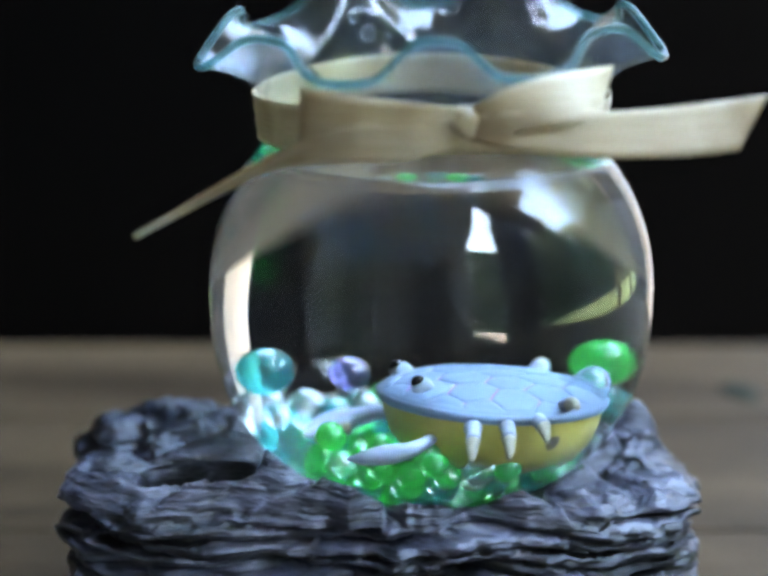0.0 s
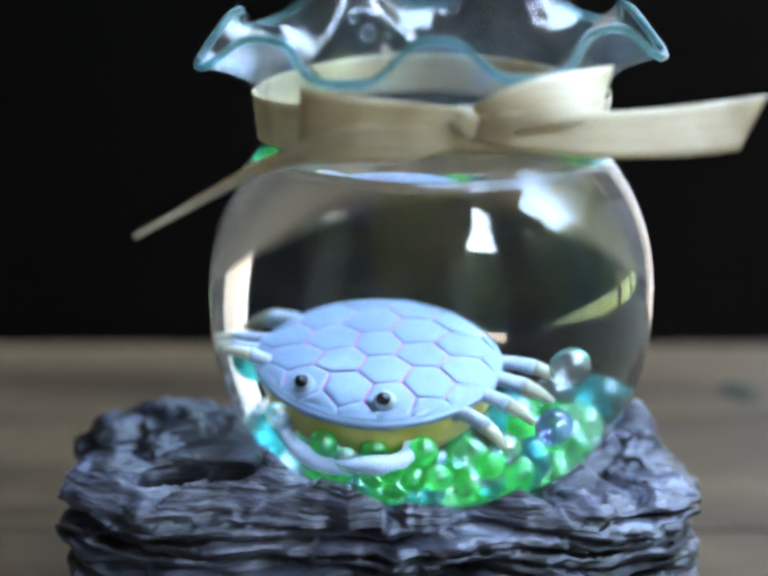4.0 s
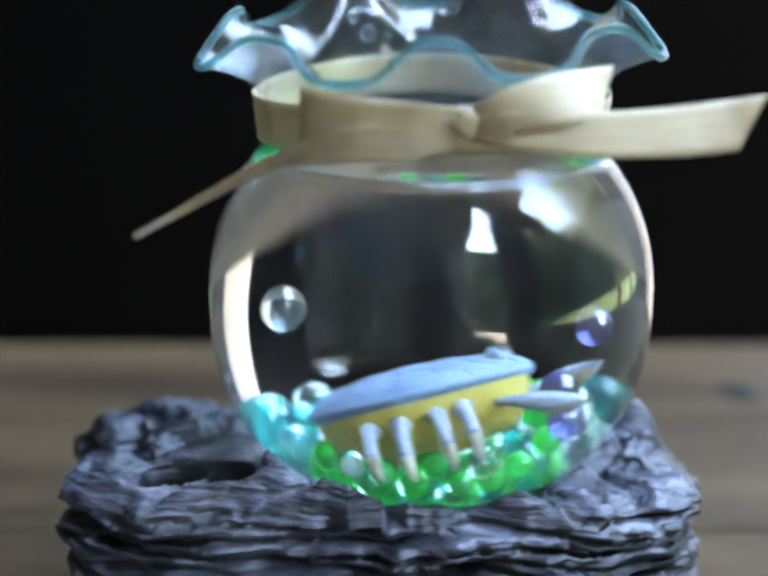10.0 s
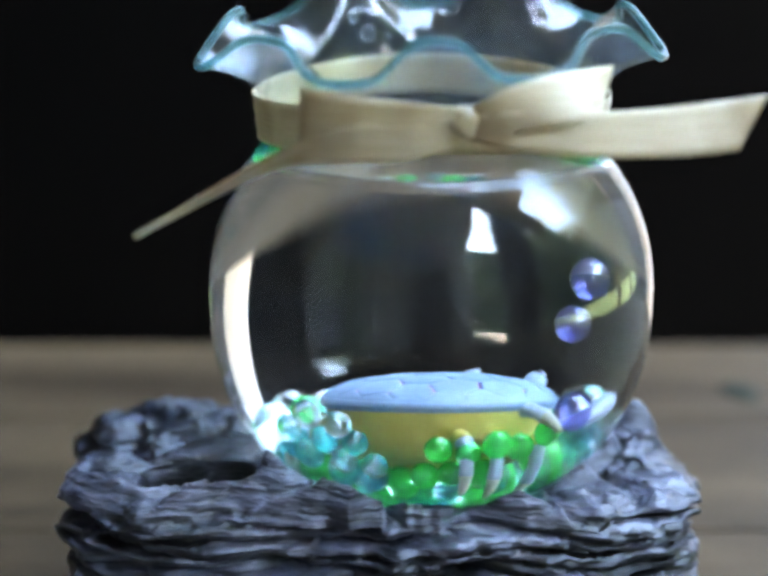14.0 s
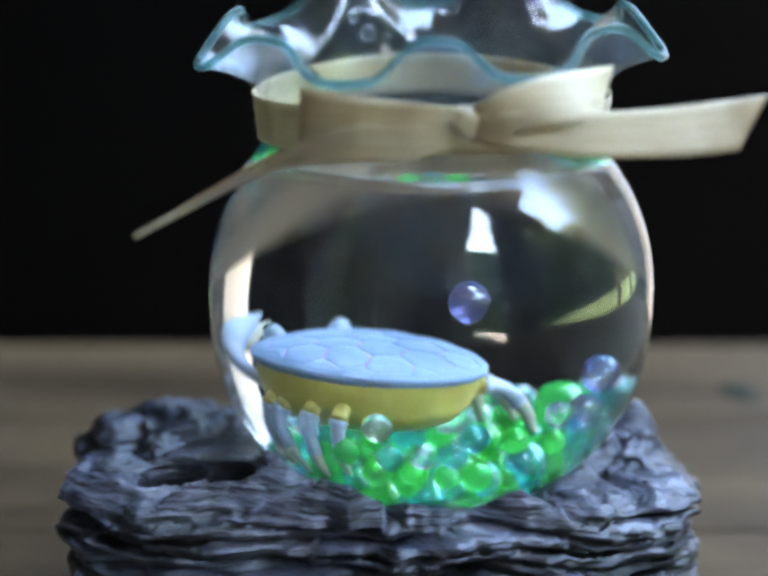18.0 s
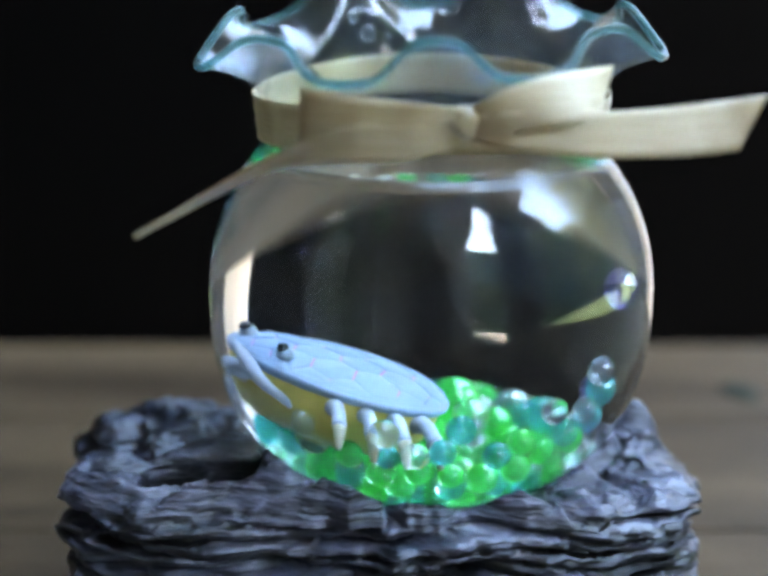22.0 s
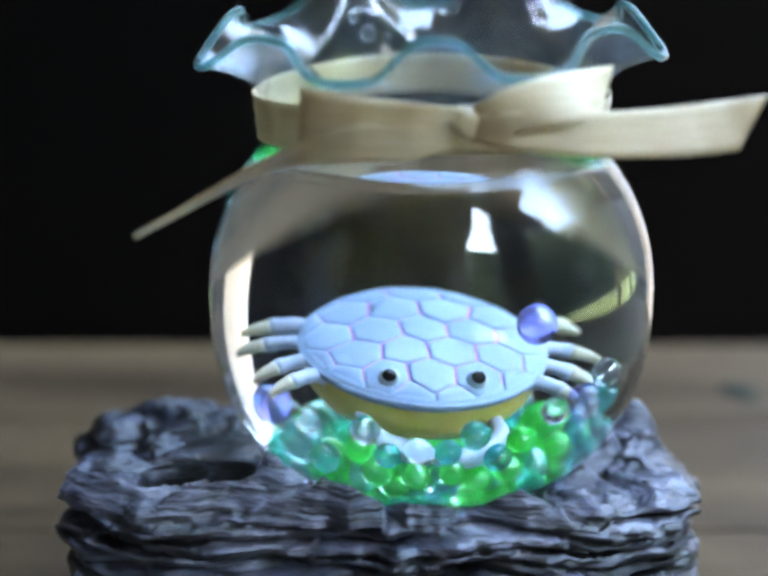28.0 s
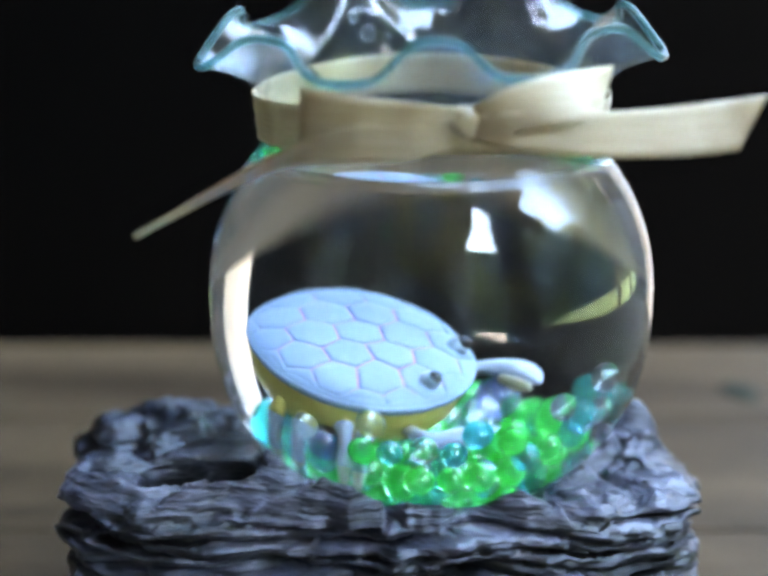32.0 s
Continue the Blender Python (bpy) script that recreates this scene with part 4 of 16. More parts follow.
def motions():
    walk(crab, [(0, mm(11.5, -7.7, 71.6, -5, -2, -79)), (0.2, mm(11.4, -7.5, 71.5, -5, -2, -80)), (0.4, mm(9.9, -10.0, 74.4, 9, -15, -80)), (0.6, mm(-3.6, -6.1, 83.1, 12, -0, -66)), (0.8, mm(-15.6, 0.1, 79.7, 35, 8, -59)), (1, mm(-15.9, 1.9, 80.7, 44, 1, -50)), (1.2, mm(-15.3, -0.6, 80.4, 43, -0, -39)), (1.4, mm(-15.3, -0.5, 80.1, 42, 2, -44)), (1.6, mm(-13.3, -1.5, 75.4, 26, -13, -61)), (1.8, mm(-3.2, -10.8, 72.2, 20, -6, -66)), (2, mm(0.2, -10.6, 72.2, 20, -5, -62)), (2.2, mm(1.2, -9.8, 72.4, 19, -5, -61)), (2.4, mm(1.5, -9.2, 73.2, 19, -5, -60)), (2.6, mm(-1.2, -7.4, 77.4, 27, -0, -52)), (2.8, mm(-6.8, -4.7, 77.9, 28, 10, -29)), (3, mm(-8.7, -5.4, 78.5, 30, 12, -25)), (3.2, mm(-9.1, -4.7, 78.7, 31, 9, -25)), (3.5, mm(-9.2, -3.1, 76.5, 18, 3, -27)), (5.5, mm(-7.7, -5.6, 78.6, 28, 12, -5)), (5.7, mm(-6.0, -6.2, 76.3, 13, 4, 1)), (6, mm(0.7, -8.1, 70.9, 4, -8, -15)), (6.2, mm(1.4, -9.3, 71.8, 2, -9, -14)), (6.4, mm(0.7, -8.9, 72.0, 6, -4, -6)), (6.6, mm(-0.2, -6.7, 73.6, 6, -2, 4)), (6.8, mm(-3.2, -6.4, 77.9, 14, 1, 3)), (7, mm(-4.8, -6.0, 80.1, 21, 4, 9)), (7.2, mm(-4.8, -5.5, 80.0, 21, 4, 10)), (7.4, mm(-5.7, -6.2, 80.6, 21, 6, 13)), (7.6, mm(-7.0, -5.0, 78.2, 7, 9, 25)), (8, mm(7.6, -8.3, 70.2, -8, 3, 40)), (8.2, mm(7.8, -6.9, 70.0, -5, -1, 38)), (8.4, mm(7.9, -7.4, 69.9, -6, -1, 40)), (8.6, mm(4.8, -5.6, 72.2, -7, -8, 38)), (8.8, mm(-1.4, -6.8, 77.2, 7, -8, 34)), (9, mm(-3.3, -5.5, 77.2, 10, -5, 37)), (9.2, mm(-8.1, -6.9, 78.1, 21, 17, 60)), (9.5, mm(-10.9, -5.3, 77.1, 11, -2, 55)), (9.8, mm(-13.1, -7.8, 75.5, 5, 14, 72)), (10, mm(-2.0, -10.7, 73.7, -16, 13, 87)), (10.2, mm(10.1, -8.2, 71.6, 5, 15, 77)), (10.5, mm(10.9, -8.6, 71.3, -3, 5, 77)), (10.8, mm(-0.9, -9.7, 77.3, -4, -2, 72)), (11, mm(-10.8, -5.7, 77.3, -3, -3, 78)), (11.2, mm(-10.6, -6.3, 78.0, -0, -3, 79)), (11.5, mm(-11.5, -7.0, 77.1, 24, 13, 85)), (11.8, mm(-12.6, -7.0, 73.4, 6, 13, 87)), (12, mm(-1.4, -8.4, 72.0, -4, 9, 78)), (12.2, mm(2.1, -12.4, 73.4, -17, 10, 64)), (12.5, mm(7.2, -9.4, 72.5, -1, 7, 112)), (12.8, mm(6.4, -8.7, 72.8, 1, 5, 115)), (13, mm(2.0, -9.9, 78.3, 8, -4, 109)), (13.2, mm(-1.0, -9.4, 81.5, 29, -5, 111)), (13.5, mm(-2.7, -7.7, 80.6, -30, 15, 104)), (13.8, mm(-2.7, -10.2, 77.4, -7, 0, 117)), (14, mm(1.7, -11.4, 72.1, 7, 8, 133)), (14.2, mm(4.5, -8.8, 72.8, -3, 11, 97)), (14.5, mm(5.5, -7.0, 72.8, -2, 10, 97)), (16.5, mm(4.3, -9.6, 71.6, -6, 7, -162)), (16.8, mm(6.5, -10.4, 73.3, -12, 3, -148)), (17, mm(-1.0, -8.8, 74.3, -7, 5, -125)), (17.2, mm(-6.7, -7.6, 78.0, -12, 6, -145)), (17.5, mm(-7.5, -6.3, 78.1, -12, 12, -153)), (17.8, mm(-9.9, -7.4, 80.6, -14, 12, -151)), (18, mm(-11.5, -7.5, 78.9, 1, -5, -140)), (18.2, mm(-0.4, -11.4, 73.6, 12, -3, -141)), (18.5, mm(7.1, -9.0, 71.3, -0, 1, -131)), (18.8, mm(6.1, -8.7, 71.5, 1, 3, -132)), (19, mm(1.8, -10.4, 73.1, -2, -5, -125)), (19.2, mm(-7.4, -9.6, 76.9, -5, 10, -139)), (19.5, mm(-14.2, -5.2, 79.2, 0, 7, -124)), (19.8, mm(-13.8, -5.3, 79.7, 1, 7, -126)), (20, mm(-14.8, -3.9, 77.2, -1, 5, -116)), (20.2, mm(-12.0, -8.2, 77.7, -4, -14, -110)), (20.5, mm(10.7, -6.1, 71.6, 0, -8, -97)), (20.8, mm(10.1, -7.6, 71.6, -10, -6, -89)), (21, mm(10.0, -7.4, 73.3, -4, -1, -93)), (21.2, mm(3.5, -9.5, 74.5, -2, 4, -93)), (21.5, mm(-16.7, -5.0, 77.7, -4, 7, -76)), (21.8, mm(-16.9, -6.5, 77.3, -6, 6, -74)), (22, mm(-17.2, -6.5, 75.8, -15, 2, -73)), (22.2, mm(-16.7, -6.9, 75.0, -12, -1, -73)), (22.5, mm(-10.0, -8.8, 72.5, 8, -7, -69)), (22.8, mm(7.1, -7.0, 71.0, -9, -4, -79)), (23, mm(9.5, -6.7, 70.8, -15, -4, -77)), (23.2, mm(11.8, -4.5, 73.5, -10, 1, -74)), (23.5, mm(6.5, -5.1, 83.5, -13, 16, -63)), (23.8, mm(3.7, -4.7, 83.7, -24, 15, -52)), (24, mm(-3.7, -5.9, 80.9, -30, 1, -39)), (24.2, mm(-7.2, -7.8, 76.1, -1, -5, -62)), (24.5, mm(0.1, -8.9, 71.4, -9, -4, -32)), (24.8, mm(0.2, -8.5, 71.3, -9, -4, -27)), (25, mm(4.1, -6.7, 72.8, -3, -1, -33)), (25.2, mm(6.1, -6.2, 72.9, -5, -1, -28)), (25.5, mm(7.2, -4.6, 80.3, 11, 4, -28)), (27.5, mm(1.5, -5.6, 74.7, 2, -1, 4)), (27.8, mm(-0.7, -3.2, 78.3, 15, 3, 5)), (28, mm(-1.5, -3.7, 79.8, 17, 3, 6)), (28.2, mm(-4.7, -5.2, 81.7, 21, 6, 9)), (28.5, mm(-8.9, -4.8, 77.3, -12, 0, 14)), (28.8, mm(8.5, -9.8, 70.9, 6, 15, 63)), (29, mm(9.6, -11.0, 72.1, -9, 12, 90)), (29.2, mm(9.1, -6.5, 71.0, -3, 3, 48)), (29.5, mm(-1.8, -6.2, 74.8, 3, -0, 38)), (29.8, mm(-9.2, -4.8, 75.8, 7, -2, 49)), (30, mm(-10.5, -4.3, 77.0, 9, -0, 47)), (30.3, mm(-10.5, -5.4, 76.7, 10, 12, 52)), (30.6, mm(-4.9, -7.9, 71.3, -7, 11, 62)), (31, mm(8.9, -11.4, 71.6, -18, 9, 76)), (31.3, mm(8.7, -8.2, 70.7, 14, 12, 89)), (31.6, mm(-2.6, -8.4, 79.2, -12, 2, 88)), (32, mm(-12.8, -5.6, 79.8, 13, -12, 71))])
    walk(LEGS[0][0], [(0, mm(-19.6, -8.5, -7.8, 0, 55, 15)), (0.2, mm(-19.6, -8.5, -7.8, 0, 56, 17)), (0.4, mm(-19.6, -8.5, -7.8, 0, 71, 19)), (0.6, mm(-19.6, -8.5, -7.8, 0, 56, 21)), (0.8, mm(-19.6, -8.5, -7.8, 0, 100, -23)), (1, mm(-19.6, -8.5, -7.8, 0, -6, -23)), (1.2, mm(-19.6, -8.5, -7.8, 0, -21, -23)), (1.4, mm(-19.6, -8.5, -7.8, 0, -20, -24)), (1.6, mm(-19.6, -8.5, -7.8, 0, 100, -26)), (1.8, mm(-19.6, -8.5, -7.8, 0, 14, 15)), (2, mm(-19.6, -8.5, -7.8, 0, 14, 15)), (2.2, mm(-19.6, -8.5, -7.8, 0, 14, 13)), (2.4, mm(-19.6, -8.5, -7.8, 0, 14, 12)), (2.6, mm(-19.6, -8.5, -7.8, 0, 40, 11)), (2.8, mm(-19.6, -8.5, -7.8, 0, 64, 10)), (3, mm(-19.6, -8.5, -7.8, 0, 80, 10)), (3.2, mm(-19.6, -8.5, -7.8, 0, 95, 11)), (3.5, mm(-19.6, -8.5, -7.8, 0, 93, 13)), (5.5, mm(-19.6, -8.5, -7.8, 0, 82, 17)), (5.7, mm(-19.6, -8.5, -7.8, 0, 70, 15)), (6, mm(-19.6, -8.5, -7.8, 0, 57, 13)), (6.2, mm(-19.6, -8.5, -7.8, 0, 58, 11)), (6.4, mm(-19.6, -8.5, -7.8, 0, 58, 10)), (6.6, mm(-19.6, -8.5, -7.8, 0, 56, 10)), (6.8, mm(-19.6, -8.5, -7.8, 0, 53, 11)), (7, mm(-19.6, -8.5, -7.8, 0, 49, 12)), (7.2, mm(-19.6, -8.5, -7.8, 0, 61, 13)), (7.4, mm(-19.6, -8.5, -7.8, 0, 59, 15)), (7.6, mm(-19.6, -8.5, -7.8, 0, 73, 17)), (8, mm(-19.6, -8.5, -7.8, 0, 42, 21)), (8.2, mm(-19.6, -8.5, -7.8, 0, 40, 22)), (8.4, mm(-19.6, -8.5, -7.8, 0, 38, 22)), (8.6, mm(-19.6, -8.5, -7.8, 0, 51, 22)), (8.8, mm(-19.6, -8.5, -7.8, 0, 79, 21)), (9, mm(-19.6, -8.5, -7.8, 0, 75, -11)), (9.2, mm(-19.6, -8.5, -7.8, 0, 26, 17)), (9.5, mm(-19.6, -8.5, -7.8, 0, 18, 44)), (9.8, mm(-19.6, -8.5, -7.8, 0, 12, 12)), (10, mm(-19.6, -8.5, -7.8, 0, 8, 11)), (10.2, mm(-19.6, -8.5, -7.8, 0, 4, 10)), (10.5, mm(-19.6, -8.5, -7.8, 0, 15, 11)), (10.8, mm(-19.6, -8.5, -7.8, 0, -2, 12)), (11, mm(-19.6, -8.5, -7.8, 0, -3, 14)), (11.2, mm(-19.6, -8.5, -7.8, 0, -0, 16)), (11.5, mm(-19.6, -8.5, -7.8, 0, 3, 19)), (11.8, mm(-19.6, -8.5, -7.8, 0, 6, 21)), (12, mm(-19.6, -8.5, -7.8, 0, -23, 22)), (12.2, mm(-19.6, -8.5, -7.8, 0, 7, 22)), (12.5, mm(-19.6, -8.5, -7.8, 0, -55, 21)), (12.8, mm(-19.6, -8.5, -7.8, 0, -42, 18)), (13, mm(-19.6, -8.5, -7.8, 0, 1, 16)), (13.2, mm(-19.6, -8.5, -7.8, 0, -0, 14)), (13.5, mm(-19.6, -8.5, -7.8, 0, -1, 12)), (13.8, mm(-19.6, -8.5, -7.8, 0, 1, 10)), (14, mm(-19.6, -8.5, -7.8, 0, -42, 10)), (14.2, mm(-19.6, -8.5, -7.8, 0, -38, 11)), (14.5, mm(-19.6, -8.5, -7.8, 0, -45, 12)), (16.5, mm(-19.6, -8.5, -7.8, 0, 35, 18)), (16.8, mm(-19.6, -8.5, -7.8, 0, 65, 15)), (17, mm(-19.6, -8.5, -7.8, 0, 36, 13)), (17.2, mm(-19.6, -8.5, -7.8, 0, 37, 12)), (17.5, mm(-19.6, -8.5, -7.8, 0, 39, 10)), (17.8, mm(-19.6, -8.5, -7.8, 0, 39, 10)), (18, mm(-19.6, -8.5, -7.8, 0, 39, 11)), (18.2, mm(-19.6, -8.5, -7.8, 0, 68, 12)), (18.5, mm(-19.6, -8.5, -7.8, 0, 49, 15)), (18.8, mm(-19.6, -8.5, -7.8, 0, 30, 18)), (19, mm(-19.6, -8.5, -7.8, 0, 42, 20)), (19.2, mm(-19.6, -8.5, -7.8, 0, 26, 21)), (19.5, mm(-19.6, -8.5, -7.8, 0, 26, 22)), (19.8, mm(-19.6, -8.5, -7.8, 0, 28, 21)), (20, mm(-19.6, -8.5, -7.8, 0, 30, 20)), (20.2, mm(-19.6, -8.5, -7.8, 0, 78, 3)), (20.5, mm(-19.6, -8.5, -7.8, 0, 36, 15)), (20.8, mm(-19.6, -8.5, -7.8, 0, 84, 12)), (21, mm(-19.6, -8.5, -7.8, 0, 55, 11)), (21.2, mm(-19.6, -8.5, -7.8, 0, 40, 10)), (21.5, mm(-19.6, -8.5, -7.8, 0, 39, -35)), (21.8, mm(-19.6, -8.5, -7.8, 0, 66, -33)), (22, mm(-19.6, -8.5, -7.8, 0, 80, -32)), (22.2, mm(-19.6, -8.5, -7.8, 0, 79, -30)), (22.5, mm(-19.6, -8.5, -7.8, 0, 79, -27)), (22.8, mm(-19.6, -8.5, -7.8, 0, 36, 21)), (23, mm(-19.6, -8.5, -7.8, 0, 53, 22)), (23.2, mm(-19.6, -8.5, -7.8, 0, 40, 22)), (23.5, mm(-19.6, -8.5, -7.8, 0, 44, 21)), (23.8, mm(-19.6, -8.5, -7.8, 0, 47, 19)), (24, mm(-19.6, -8.5, -7.8, 0, 47, 17)), (24.2, mm(-19.6, -8.5, -7.8, 0, 62, 15)), (24.5, mm(-19.6, -8.5, -7.8, 0, 46, 12)), (24.8, mm(-19.6, -8.5, -7.8, 0, 44, 10)), (25, mm(-19.6, -8.5, -7.8, 0, 42, 10)), (25.2, mm(-19.6, -8.5, -7.8, 0, 42, 10)), (25.5, mm(-19.6, -8.5, -7.8, 0, 44, 12)), (27.5, mm(-19.6, -8.5, -7.8, 0, 62, 19)), (27.8, mm(-19.6, -8.5, -7.8, 0, 59, 16)), (28, mm(-19.6, -8.5, -7.8, 0, 57, 14)), (28.2, mm(-19.6, -8.5, -7.8, 0, 56, 12)), (28.5, mm(-19.6, -8.5, -7.8, 0, 80, 10)), (28.8, mm(-19.6, -8.5, -7.8, 0, 36, 10)), (29, mm(-19.6, -8.5, -7.8, 0, 28, 11)), (29.2, mm(-19.6, -8.5, -7.8, 0, 20, 12)), (29.5, mm(-19.6, -8.5, -7.8, 0, -18, 14)), (29.8, mm(-19.6, -8.5, -7.8, 0, -17, 17)), (30, mm(-19.6, -8.5, -7.8, 0, -32, 19)), (30.3, mm(-19.6, -8.5, -7.8, 0, -5, 21)), (30.6, mm(-19.6, -8.5, -7.8, 0, -39, 22)), (31, mm(-19.6, -8.5, -7.8, 0, 1, 21)), (31.3, mm(-19.6, -8.5, -7.8, 0, -2, 3)), (31.6, mm(-19.6, -8.5, -7.8, 0, -3, 15)), (32, mm(-19.6, -8.5, -7.8, 0, -2, 12))])
